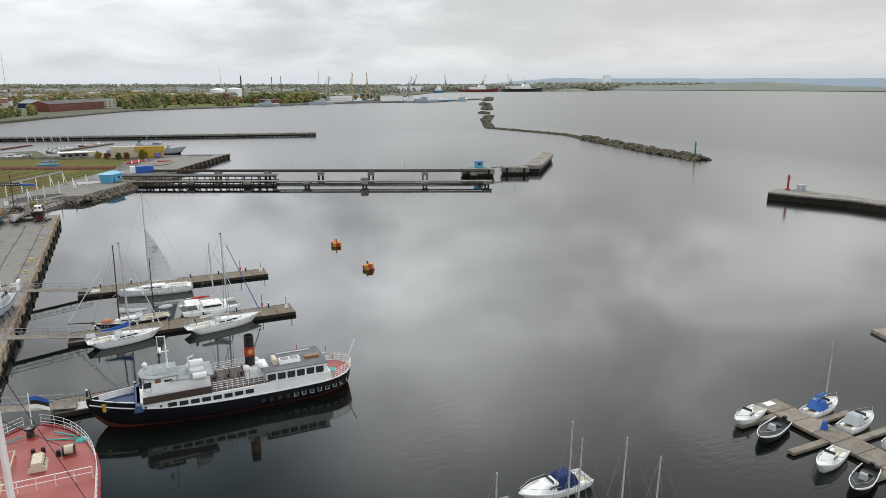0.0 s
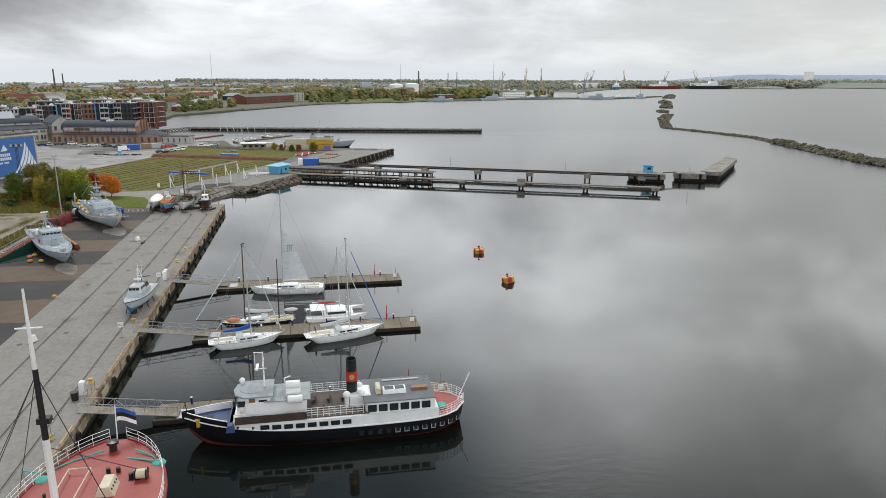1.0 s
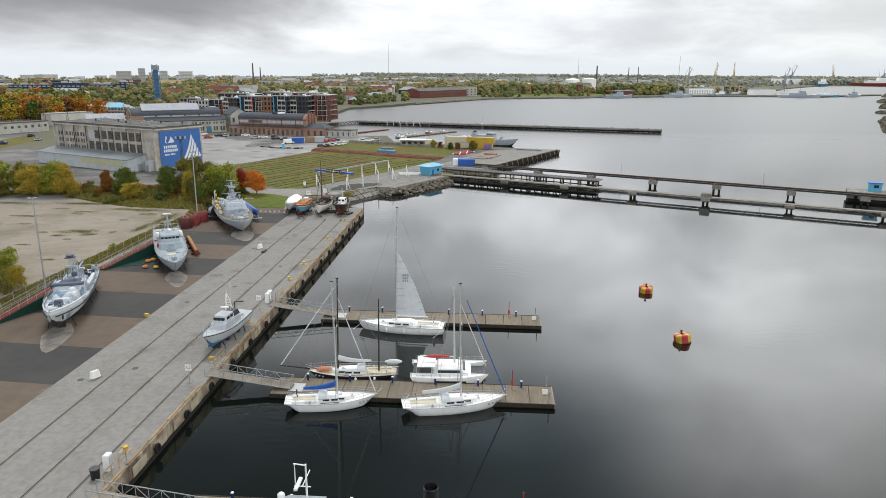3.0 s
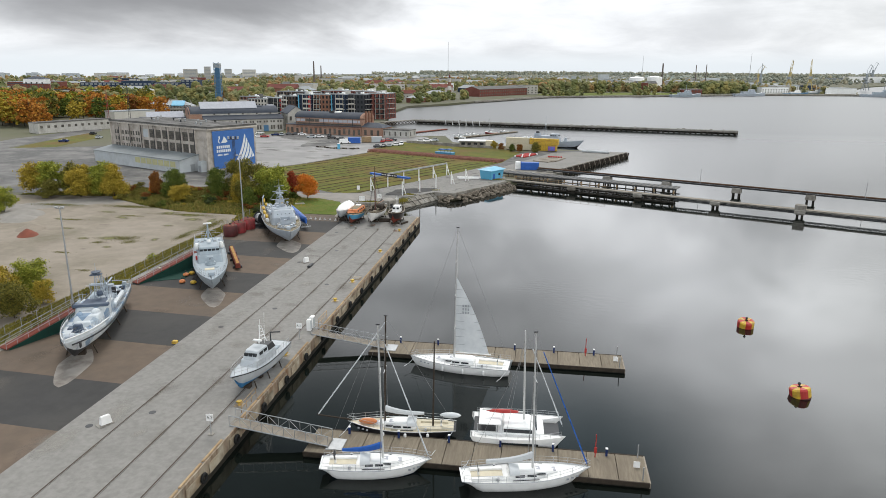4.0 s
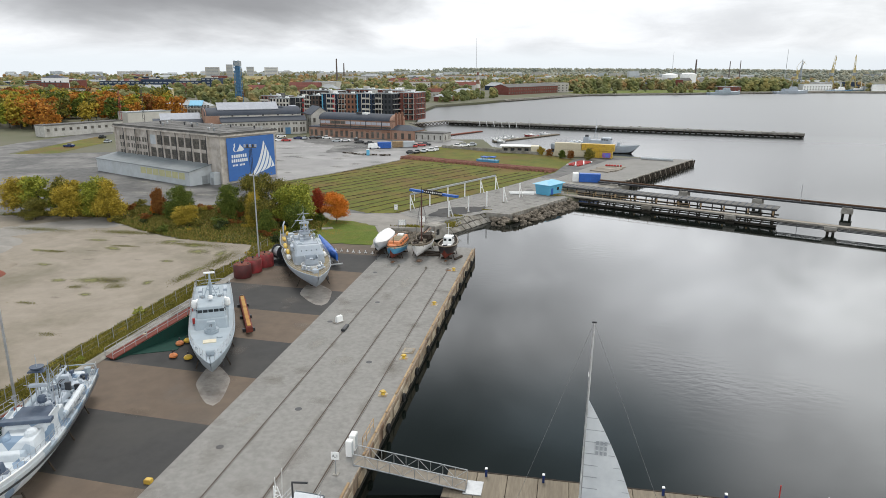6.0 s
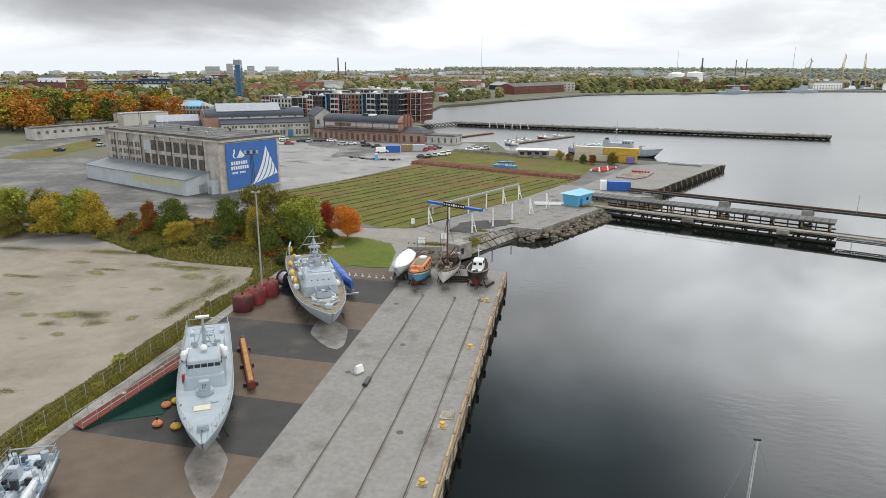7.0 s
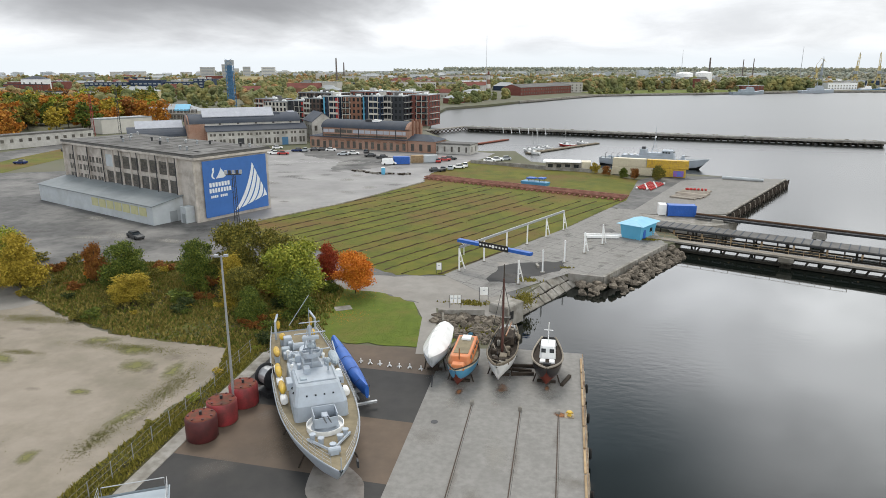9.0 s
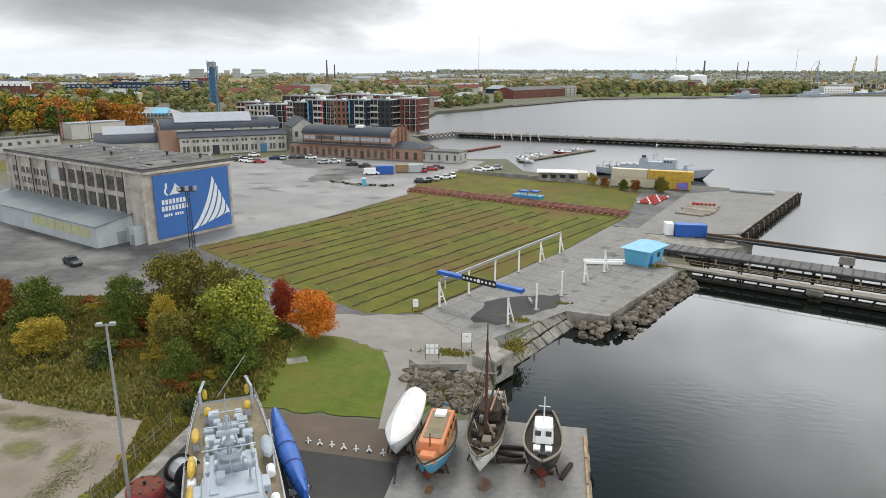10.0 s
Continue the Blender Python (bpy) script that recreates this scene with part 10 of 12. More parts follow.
for k in range(30):
    y = 96 + 88 * (k + rng.random()) / 30
    x = rng.uniform(-34.5, -18.2)
    stain(quay, rng.choice((STAIN_DIRT, STAIN_WASH, STAIN_DUST)), x, y, rng.uniform(0.8, 2.4), rng.uniform(1.0, 3.6), rng.uniform(-20, 20))
for k in range(24):
    x = (-28.4, -23.4, -19.6)[k % 3] + rng.uniform(-0.2, 0.2)
    stain(quay, STAIN_DIRT, x, 98 + 3.7 * k, rng.uniform(0.3, 0.6), rng.uniform(2.0, 5.0))
for k in range(34):
    y = 100 + 100 * (k + rng.random()) / 34
    stain(apron, rng.choice((STAIN_DUST, STAIN_DIRT, STAIN_DUST)), rng.uniform(-52, -37), y, rng.uniform(1.0, 3.0), rng.uniform(1.0, 3.0), 0, 1.955)

sand_marks = thing("lot_moss", "mossy weed patches and damp hollows on the sandy lot", "stains", 0, 0, 0, kind="structure")
STAIN_MOSS = stain_mat("moss_patch", (0.165, 0.158, 0.048), 0.8, 0.25)
stain_disc[STAIN_MOSS.name] = Geo().add([(1.45 * math.cos(a), 1.45 * math.sin(a), 0.0) for a in [2 * math.pi * k / 14 for k in range(14)]], [tuple(range(14))]).mesh("stain", [STAIN_MOSS])
rng_m = random.Random(19)
for k, (x, y, rx, ry) in enumerate(((-76, 171.5, 4.5, 2.6), (-81, 170.5, 2.5, 1.5), (-72, 165, 2.0, 1.4), (-85, 190, 4, 1.8), (-72, 200, 5, 2.4), (-71, 195, 4, 2.5), (-68, 191, 3.5, 3), (-63, 190.5, 1.8, 4), (-77, 197, 4, 2), (-92, 195, 4, 1.6), (-62, 180, 1.2, 4), (-66, 172, 1.4, 2), (-70, 184, 2.4, 1.2), (-90, 178, 3, 1.2), (-98, 186, 3, 1.4))):
    stain(sand_marks, STAIN_MOSS, x, y, rx * 0.8, ry * 0.8, rng_m.uniform(-25, 25), 1.962)
    stain(sand_marks, STAIN_DIRT, x + rng_m.uniform(-7, 7), y + rng_m.uniform(-6, 6) if x < -66 else y, rx * 0.6, ry * 0.5, rng_m.uniform(-25, 25), 1.962)
yard_marks = thing("yard_stains", "damp and oily stains on the slab yard", "stain", 0, 0, 0, kind="structure")
rng_y = random.Random(61)
for k in range(34):
    p = Vector((-27, 232, 0)) + Vector((0.463, 0.886, 0)) * rng_y.uniform(-6, 56) + Vector((0.886, -0.463, 0)) * rng_y.uniform(-8, 9)
    if all(inside(YARD, p.x + dx, p.y + dy) for dx, dy in ((2.5, 0), (-2.5, 0), (0, 2.5), (0, -2.5))):
        stain(yard_marks, (DARK_SPOT, STAIN_DIRT, STAIN_DUST, DARK_SPOT)[k % 4], p.x, p.y, rng_y.uniform(0.6, 2.4), rng_y.uniform(0.5, 1.5), rng_y.uniform(40, 80), 2.004)
lot_marks = thing("lot_marks", "damp patches and pale dust on the parking lot", "stains", 0, 0, 0, kind="structure")
for k in range(46):
    u, v = rng.random(), rng.random()
    x, y = -122 + 62 * u, 268 + 118 * v
    if inside([(-100, 285), (-86, 266), (-75, 290), (-63, 322), (-64, 338), (-54, 376), (-70, 398), (-118, 398), (-132, 380), (-140, 335)], x, y):
        stain(lot_marks, (DARK_SPOT, DARK_SPOT, STAIN_WASH)[k % 3], x, y, rng.uniform(2, 7), rng.uniform(1, 3.5), rng.uniform(-30, 40), 1.972)
for k in range(26):
    x, y = rng.uniform(-170, -70), rng.uniform(232, 262)
    if inside([(-100, 228), (-80, 236), (-64, 241), (-90, 258), (-105, 254), (-150, 275), (-190, 262), (-190, 230), (-130, 218)], x, y):
        stain(lot_marks, (DARK_SPOT, STAIN_DUST, STAIN_WASH)[k % 3], x, y, rng.uniform(2, 6), rng.uniform(1, 3), rng.uniform(-40, 20), 1.966)

# ---- things on the apron ----
RUST_LID = mat("rust_eaten_red", (0.20, 0.045, 0.03), (0.11, 0.05, 0.03), 1.8, 0.8, c3=(0.09, 0.05, 0.035), big=0.9, amount=0.9)
for k, (x, y, dk) in enumerate(((-52.4, 178.0, 1), (-52.0, 181.2, 0), (-51.5, 184.8, 0))):
    t_ = thing("steel_buoy", "big round rusty red steel buoy standing on end", "buoy", x, y, 1.955, k * 40, group="red steel buoys")
    part("drum", Geo().turned([(1.35, 0), (1.46, 0.15), (1.46, 2.1), (1.35, 2.25)], 20), DARK_RED if dk else RED_STEEL, t_, smooth=True)
    part("lid", Geo().turned([(1.35, 2.25), (1.26, 2.32), (0.2, 2.36)], 20), RUST_LID, t_, "rust-eaten lid")
    part("eye", Geo().rod((0, 0, 2.3), (0, 0, 2.7), 0.14), STEEL_DARK, t_)
    for j in range(7):
        a = j * 0.9
        part("bolt", Geo().rod((1.1 * math.cos(a), 1.1 * math.sin(a), 2.3), (1.1 * math.cos(a), 1.1 * math.sin(a), 2.42), 0.12, n=6), DARK_RED, t_)
cd = thing("cable_drum", "grey steel cable drum on a black frame", "cable drum", -49.9, 187.6, 1.955, 60)
ax = part("drum", Geo().turned([(1.25, -0.85), (1.25, -0.75), (0.65, -0.72), (0.65, 0.72), (1.25, 0.75), (1.25, 0.85)], 20), STEEL_DARK, cd)
ax.matrix_basis = pose(0, 0, 1.9, 90, 0, 0)
part("winding", Geo().turned([(0.95, -0.7), (0.95, 0.7)], 16), ALU, ax, "wound grey cable")
part("frame", Geo().box(0, 0, 0, 2.2, 2.2, 0.5).beam((0, -0.95, 0.4), (0, -0.95, 1.9), 0.2, 0.2).beam((0, 0.95, 0.4), (0, 0.95, 1.9), 0.2, 0.2), STEEL_DARK, cd)


def lamp_post(x, y, h, label, rz=0, heads=2):
    t_ = thing("lamp_post", label, "lamp post", x, y, 1.96, rz)
    part("pole", Geo().rod((0, 0, 0), (0, 0, h), 0.15, 0.09, n=8), ALU, t_)
    part("crossarm", Geo().rod((-0.6, 0, h - 0.1), (0.6, 0, h - 0.1), 0.06), ALU, t_)
    for k in range(heads):
        part("floodlight", Geo().box(-0.45 + 0.9 * k, -0.1, h - 0.05, 0.42, 0.32, 0.2, bev=0.04), ALU, t_)
    part("switch_box", Geo().box(0, -0.2, 0.8, 0.3, 0.2, 0.5, bev=0.03), ALU, t_)
    return t_


lamp_post(-51.9, 183.4, 16.2, "tall galvanised lamp post beside the red buoys", 20)
lamp_post(-55.0, 132.4, 15.0, "tall galvanised lamp post behind the fence", 10)
fm = thing("floodlight_mast", "dark lattice floodlight mast before the banner", "light mast", -89.0, 258.6, 1.96, 25)
fm.scale = (1, 1, 1.18)
for a, b in ((-0.5, -0.4), (0.5, -0.4), (0, 0.5)):
    part("leg", Geo().rod((a, b, 0), (a * 0.6, b * 0.6, 9.6), 0.07), STEEL_DARK, fm)
for k in range(8):
    z = 0.6 + k * 1.15
    part("lacing", Geo().line([(-0.5, -0.4, z), (0.5, -0.4, z + 0.5), (0, 0.5, z + 0.9), (-0.5, -0.4, z + 1.1)], 0.04, 4), STEEL_DARK, fm)
part("platform", Geo().box(0, 0, 9.5, 3.2, 1.4, 0.15), STEEL_DARK, fm)
for k in range(5):
    part("floodlight", Geo().box(-1.5 + 0.75 * k, -0.7, 9.7, 0.55, 0.4, 0.7, bev=0.05), STEEL_DARK if k % 2 else ALU, fm)
bc = thing("covered_canoe", "long slim boat under a bright blue cover on a trailer", "boat", -42.3, 191.4, 1.955, heading(7.4, -11.6))
rows = []
for i in range(15):
    u = i / 14
    w_ = 1.0 * (math.sin(math.pi * min(1, 0.10 + 0.86 * u)) ** 0.7)
    rows.append([(-7 + 14 * u, w_ * math.cos(a) * 0.85, 1.9 + 0.75 * math.sin(a) + 0.25 * (2 * u - 1) ** 2) for a in [2 * math.pi * k / 10 for k in range(10)]])
part("cover", Geo().loft(rows), BLUE, bc, "tight blue tarpaulin", smooth=True)
for x in (-4, -1, 2, 5):
    part("strap", Geo().loft([[(xx, 0.98 * math.cos(a) * 0.88, 1.92 + 0.80 * math.sin(a)) for a in [2 * math.pi * k / 10 for k in range(10)]] for xx in (x, x + 0.12)], caps=False), BLUE_DARK, bc)
part("trailer_frame", Geo().box(0, 0.55, 0.7, 11.5, 0.14, 0.2).box(0, -0.55, 0.7, 11.5, 0.14, 0.2).box(-4, 0, 0.7, 0.2, 1.6, 0.5).box(4, 0, 0.7, 0.2, 1.6, 0.5).box(6.6, 0, 0.6, 0.3, 2.2, 0.2), ALU, bc)
for side in (1, -1):
    for x in (-0.6, 0.5):
        whl = part("wheel", Geo().turned([(0.18, -0.1), (0.36, -0.1), (0.36, 0.1), (0.18, 0.1)], 12), RUBBER, bc)
        whl.matrix_basis = pose(x, side * 0.95, 0.36, 90, 0, 0)
tp = thing("torpedo_rack", "long rust-brown sinker rail on low chocks", "rack", -43.3, 160.4, 1.955, heading(8.0, -13.6))
part("rail", Geo().box(0, 0, 0.35, 13.0, 0.85, 0.8, bev=0.1), RED_OXIDE, tp)
part("rusty_top", Geo().box(0, 0, 1.15, 12.4, 0.5, 0.10, bev=0.04), mat("ochre_rust", (0.42, 0.24, 0.07), (0.28, 0.11, 0.04), 1.6, 0.8, c3=(0.5, 0.36, 0.14), big=0.8), tp, "flaking ochre and rust top")
part("nose", Geo().turned([(0.3, 0), (0.3, 0.5), (0.1, 1.0)], 10), STEEL_DARK, tp).matrix_basis = pose(-6.4, 0, 1.0, 0, -90, 0)
for x in (-5, 0, 5):
    part("chock", Geo().box(x, 0, 0, 0.5, 1.6, 0.4), STEEL_DARK, tp)


def side_ramp(x, y, rz, L, label):
    t_ = thing("boarding_ramp", label, "ramp", x, y, 1.955, rz)
    part("tread", Geo().beam((0, 0, 0.2), (L, 0, 2.6), 1.5, 0.12), RED_OXIDE, t_, "red-brown treads")
    for s in (-0.75, 0.75):
        g = Geo()
        for z in (0.6, 1.1):
            g.rod((0, s, 0.2 + z), (L, s, 2.6 + z), 0.035, n=5)
        for k in range(9):
            g.rod((L * k / 8, s, 0.2 + 2.4 * k / 8), (L * k / 8, s, 1.3 + 2.4 * k / 8), 0.035, n=5)
        part("hand_rail", g, ALU, t_)
    part("net_skirt", Geo().add([(0.3, -0.8, 0), (L, -0.8, 0), (L, -0.8, 2.5), (0.3, -0.8, 0.2), (0.3, -0.84, 0), (L, -0.84, 0), (L, -0.84, 2.5), (0.3, -0.84, 0.2)], [(0, 1, 2, 3), (7, 6, 5, 4)]), GREEN_NET, t_, "green netting below the ramp")
    return t_


side_ramp(-53.0, 144.5, heading(4.2, 11.0), 12.5, "long boarding ramp with rails and green netting")
side_ramp(-53.6, 117.4, heading(3.4, 10.4), 11.5, "long boarding ramp with red-brown treads")
net = solid("camouflage_net", Geo().prism([(-52.6, 145.5), (-46.6, 148.5), (-47.6, 153.5), (-50.6, 157)], 1.957, 2.02), GREEN_NET, "dark green net spread on the apron", "net")
for k, (x, y) in enumerate(((-45.8, 146.4), (-43.8, 146.3), (-47.1, 150.0), (-46.6, 151.0), (-50.4, 157.6), (-51.0, 159.0))):
    b = thing("float", "orange-yellow mushroom-shaped net float on the apron", "float", x, y, 1.955, k * 30, group="orange floats")
    part("body", Geo().turned([(0.16, 0), (0.48, 0.15), (0.51, 0.34), (0.38, 0.50), (0.16, 0.58)], 12), YELLOW if k % 2 else ORANGE, b, smooth=True)
    part("shackle", Geo().rod((0, 0, 0.7), (0, 0, 1.0), 0.1, n=6), STEEL_DARK, b)
for k, (x, y) in enumerate(((-51.6, 149.9), (-51.2, 152.4), (-50.8, 154.4), (-51.2, 156.2))):
    b = thing("sea_mine", "cream and black practice mine case beside the ramp", "mine case", x, y, 1.955, 20 * k, group="mine cases")
    part("case", Geo().ball((0, 0, 0.75), 0.62, 12, 8), CREAM, b, smooth=True)
    part("sinker", Geo().box(0, 0, 0, 0.9, 0.9, 0.35, bev=0.05), STEEL_DARK, b)
    part("horn", Geo().rod((0, 0, 1.3), (0, 0, 1.6), 0.07, n=6), BLACK, b)
for x, y in ((-44.3, 196.6), (-42.6, 196.5), (-41.4, 196.3), (-40.2, 196.2), (-39.0, 196.0), (-37.8, 195.9), (-36.6, 196.0), (-35.2, 195.7)):
    b = thing("barrier_foot", "small white concrete tripod barrier foot", "barrier", x, y, 1.955, x * 50, group="white barrier feet")
    g = Geo()
    for a in (0.3, 2.4, 4.5):
        g.rod((0, 0, 0.26), (0.28 * math.cos(a), 0.28 * math.sin(a), 0.05), 0.075, n=6)
    g.rod((0, 0, 0.22), (0, 0, 0.55), 0.08, n=6)
    part("tripod", g, WHITE, b)
ash = solid("fire_pit", Geo().box(0, 0, 0, 2.4, 1.7, 0.06, bev=0.02), OLD_CONCRETE, "square of old grey-brown paving on the lawn", "paving", at=(-50.4, 213.6, 1.98), rz=30)

# sand heaps and rubble at the edge of the lot
rng = random.Random(41)
for x, y, r, h_, mt, lab in ((-93.5, 170.5, 2.0, 1.5, PIPE_RED, "heap of reddish earth on the lot"), (-97, 176, 3.0, 1.2, SAND, "heap of pale sand on the lot"), (-107, 184, 4.0, 0.9, GRAVEL_ROAD, "low heap of dark rubble"), (-110, 189, 5.0, 1.1, GRAVEL_ROAD, "low heap of grey rubble")):
    g = Geo()
    rings = []
    for k in range(6):
        u = k / 5
        rings.append([(r * (1 - u * 0.92) * (1 + rng.uniform(-0.12, 0.12)) * math.cos(a), r * (1 - u * 0.92) * (1 + rng.uniform(-0.12, 0.12)) * math.sin(a), h_ * u ** 0.8) for a in [2 * math.pi * i / 14 for i in range(14)]])
    g.loft(rings)
    solid("spoil_mound", g, mt, lab, "earth heap", at=(x, y, 1.955), smooth=True)

# ---- gantry frames, hut and containers on the hard standing ----
gd = Vector((0.463, 0.886, 0))
gan = thing("crane_gantry", "white steel crane gantry missing one runway beam", "gantry", 0, 0, 0)
for a, n_, posts in ((Vector((-36.8, 234.5, 0)), 37.0, 6), (Vector((-26.5, 229.2, 0)), 31.0, 5)):
    b = a + gd * n_
    if posts == 6:
        part("runway_beam", Geo().beam(a + Vector((0, 0, 6.1)), b + Vector((0, 0, 6.1)), 0.22, 0.42), ALU, gan)
    for k in range(posts):
        p = a.lerp(b, k / (posts - 1))
        g = Geo().beam(p + Vector((0, 0, 2.0)), p + Vector((0, 0, 5.95)), 0.26, 0.26)
        if k in (0, posts - 1, posts - 2):
            g.beam(p + gd * 1.6 + Vector((0, 0, 2.0)), p + Vector((0, 0, 5.6)), 0.16, 0.16)
            g.beam(p + gd * 0.8 + Vector((0, 0, 3.6)), p + Vector((0, 0, 3.6)), 0.12, 0.12)
        part("post", g, WHITE, gan, "white steel post")
        part("foot", Geo().box(p.x, p.y, 2.0, 0.7, 0.7, 0.12), OLD_CONCRETE, gan)
p0, p1 = Vector((-37.2, 236.4, 6.9)), Vector((-24.6, 229.6, 6.9))
br = thing("crane_bridge", "blue crane bridge carrying a long black sign", "crane", 0, 0, 0)
part("girder", Geo().beam(p0, p1, 0.9, 0.5), BLUE, br)
dirb = (p1 - p0).normalized()
q0, q1 = p0.lerp(p1, 0.32), p0.lerp(p1, 0.72)
off = Vector((dirb.y, -dirb.x, 0)) * 0.55
part("sign_board", Geo().beam(q0 + off + Vector((0, 0, 0.2)), q1 + off + Vector((0, 0, 0.2)), 0.08, 0.95), BLACK, br, "long black name board")
for k in range(9):
    if k == 4:
        continue
    c = (q0 + off).lerp(q1 + off, (k + 0.5) / 9) + off * 0.1 + Vector((0, 0, 0.2))
    part("letter_bar", Geo().beam(c - dirb * 0.16, c + dirb * 0.16, 0.03, 0.28), WHITE, br)
mid_s = (q0 + off).lerp(q1 + off, 0.5) + off * 0.1 + Vector((0, 0, 0.2))
part("badge", Geo().rod(mid_s, mid_s + off * 0.08, 0.28, n=12), WHITE, br)
part("trolley_ladder", Geo().line([p0 + Vector((0, 0, 0)), p0 + gd * 1.5 + Vector((0, 0, -1.2)), p0 + gd * 1.5 + Vector((0, 0, -3.0))], 0.08, 5).line([p0 + gd * 0.4, p0 + gd * 2.2 + Vector((0, 0, -1.4))], 0.08, 5), WHITE, br)
for x, y, w_ in ((-39.9, 232.4, 0.9), (-34.6, 216.7, 1.6), (-31.0, 220.9, 1.3)):
    s = thing("notice_board", "white notice board on thin posts", "notice board", x, y, 1.98, 10, group="notice boards")
    for k in range(1 if w_ < 1.5 else 3):
        part("panel", Geo().box(-w_ / 2 + (k + 0.5) * (w_ if w_ < 1.5 else w_ / 3), 0, 0.7, (w_ if w_ < 1.5 else w_ / 3) - 0.08, 0.06, 1.2), WHITE, s)
        part("panel_bar", Geo().box(-w_ / 2 + (k + 0.5) * (w_ if w_ < 1.5 else w_ / 3), -0.04, 1.4, 0.3, 0.02, 0.12), GREY_BAR, s)
    for sx2 in (-w_ / 2, w_ / 2):
        part("post", Geo().rod((sx2, 0.05, 0), (sx2, 0.05, 1.9), 0.04), STEEL_DARK, s)
ht = thing("blue_hut", "light blue sheet-metal hut with a flared roof", "hut", -4.7, 264.9, 2.0, 58)
part("wall", Geo().box(0, 0, 0, 6.2, 4.0, 2.9, top=(1.12, 1.14)), LIGHT_BLUE, ht)
part("roof", Geo().box(0, 0, 2.9, 8.0, 5.8, 0.75, top=(0.55, 0.2)), mat("pale_blue_roof", (0.20, 0.48, 0.66), (0.17, 0.43, 0.6), 0.8, 0.5), ht, "pale blue hipped roof")
part("door", Geo().box(-1.6, -2.14, 0.05, 1.0, 0.08, 2.0), BLUE, ht)
part("window", Geo().box(1.2, -2.16, 1.1, 1.0, 0.08, 0.8), GLASS, ht)
for k, (x0, y0, x1, y1) in enumerate(((-15.5, 262.5, -8.0, 263.5), (-15.0, 261.2, -8.6, 261.9))):
    solid("steel_beam", Geo().beam((x0, y0, 2.35), (x1, y1, 2.35), 0.4, 0.5), WHITE, "long white steel beam lying on blocks", "beam", "steel beams")


def container(x, y, rz, L, mt, label, z=2.0, h_=2.5):
    t_ = thing("container", label, "container", x, y, z, rz)
    part("body", Geo().box(0, 0, 0.1, L, 2.44, h_, bev=0.04), mt, t_)
    for s in (-1.24, 1.24):
        g = Geo()
        for k in range(int(L / 0.3)):
            g.box(-L / 2 + 0.25 + k * 0.3, s, 0.25, 0.15, 0.07, h_ - 0.3)
        part("corrugation", g, mt, t_)
    for sx2 in (-L / 2, L / 2):
        for sy in (-1.15, 1.15):
            part("corner_post", Geo().box(sx2, sy, 0, 0.16, 0.18, h_ + 0.15), mt, t_)
    part("door", Geo().box(L / 2 + 0.04, 0, 0.2, 0.06, 2.2, h_ - 0.3), mt, t_)
    return t_


container(6.9, 286.4, 1, 6.1, BLUE, "blue steel container on the mole")
container(2.7, 287.0, 1, 1.6, WHITE, "small white cabin beside the blue container")
container(11.5, 344.6, -10, 12.2, YELLOW, "long yellow container stacked by the quay road", 4.6)
container(12.9, 344.4, -10, 8.0, YELLOW, "yellow container with painted panels")
container(1.2, 346.6, -10, 12.2, CREAM, "beige container in the stacked row")
container(0.2, 347.0, -10, 10.0, CREAM, "upper beige container of the row", 4.6)
solid("mural_panel", Geo().box(0, 0, 0, 3.0, 0.08, 1.8), mat("violet_mural", (0.28, 0.05, 0.35), (0.05, 0.2, 0.55), 0.9, 0.6, c3=(0.5, 0.1, 0.2), big=0.7), "bright violet and blue painted panel", "mural", at=(14.6, 342.7, 2.3), rz=-10)
ws = thing("market_shed", "low white roofed shed beside the slipway", "shed", -20.4, 354.5, 1.98, 0)
part("wall", Geo().box(0, 0, 0, 11.5, 4.5, 2.6), OLD_CONCRETE, ws)
part("end_box", Geo().box(7.4, -0.2, 0, 3.0, 4.6, 2.9, bev=0.05), CREAM, ws, "cream sales cabin at the shed's end")
part("roof", Geo().box(-0.4, 0, 2.6, 12.4, 6, 0.3, bev=0.06), WHITE, ws, "flat white roof")
for k in range(4):
    part("window", Geo().box(-4.2 + 2.8 * k, -2.28, 0.9, 1.6, 0.08, 1.1), GLASS, ws)
bt = thing("service_barge", "light blue flat workboat standing on the pipe track", "barge", -28.0, 319.6, 2.5, -23)
part("hull", Geo().box(0, 0, 0, 7.5, 2.8, 1.0, top=(1.06, 1.05), bev=0.08), HULL_BLUE, bt)
part("canopy", Geo().box(-1.2, 0, 1.7, 2.4, 2.2, 0.35, bev=0.05), BLUE, bt)
part("canopy", Geo().box(2.0, 0, 1.9, 1.8, 2.2, 0.35, bev=0.05), BLUE, bt)
for x in (-2.2, -0.2, 1.3, 2.7):
    part("canopy_post", Geo().rod((x, 0, 1.0), (x, 0, 1.9), 0.06), STEEL_DARK, bt)
low_wall = thing("low_wall", "long low concrete wall along the slipway", "wall", -30, 362, 1.9, -20, kind="structure")
part("wall_run", Geo().box(0, -6, 0, 44, 0.5, 1.2, bev=0.05), OLD_CONCRETE, low_wall)
rng = random.Random(50)
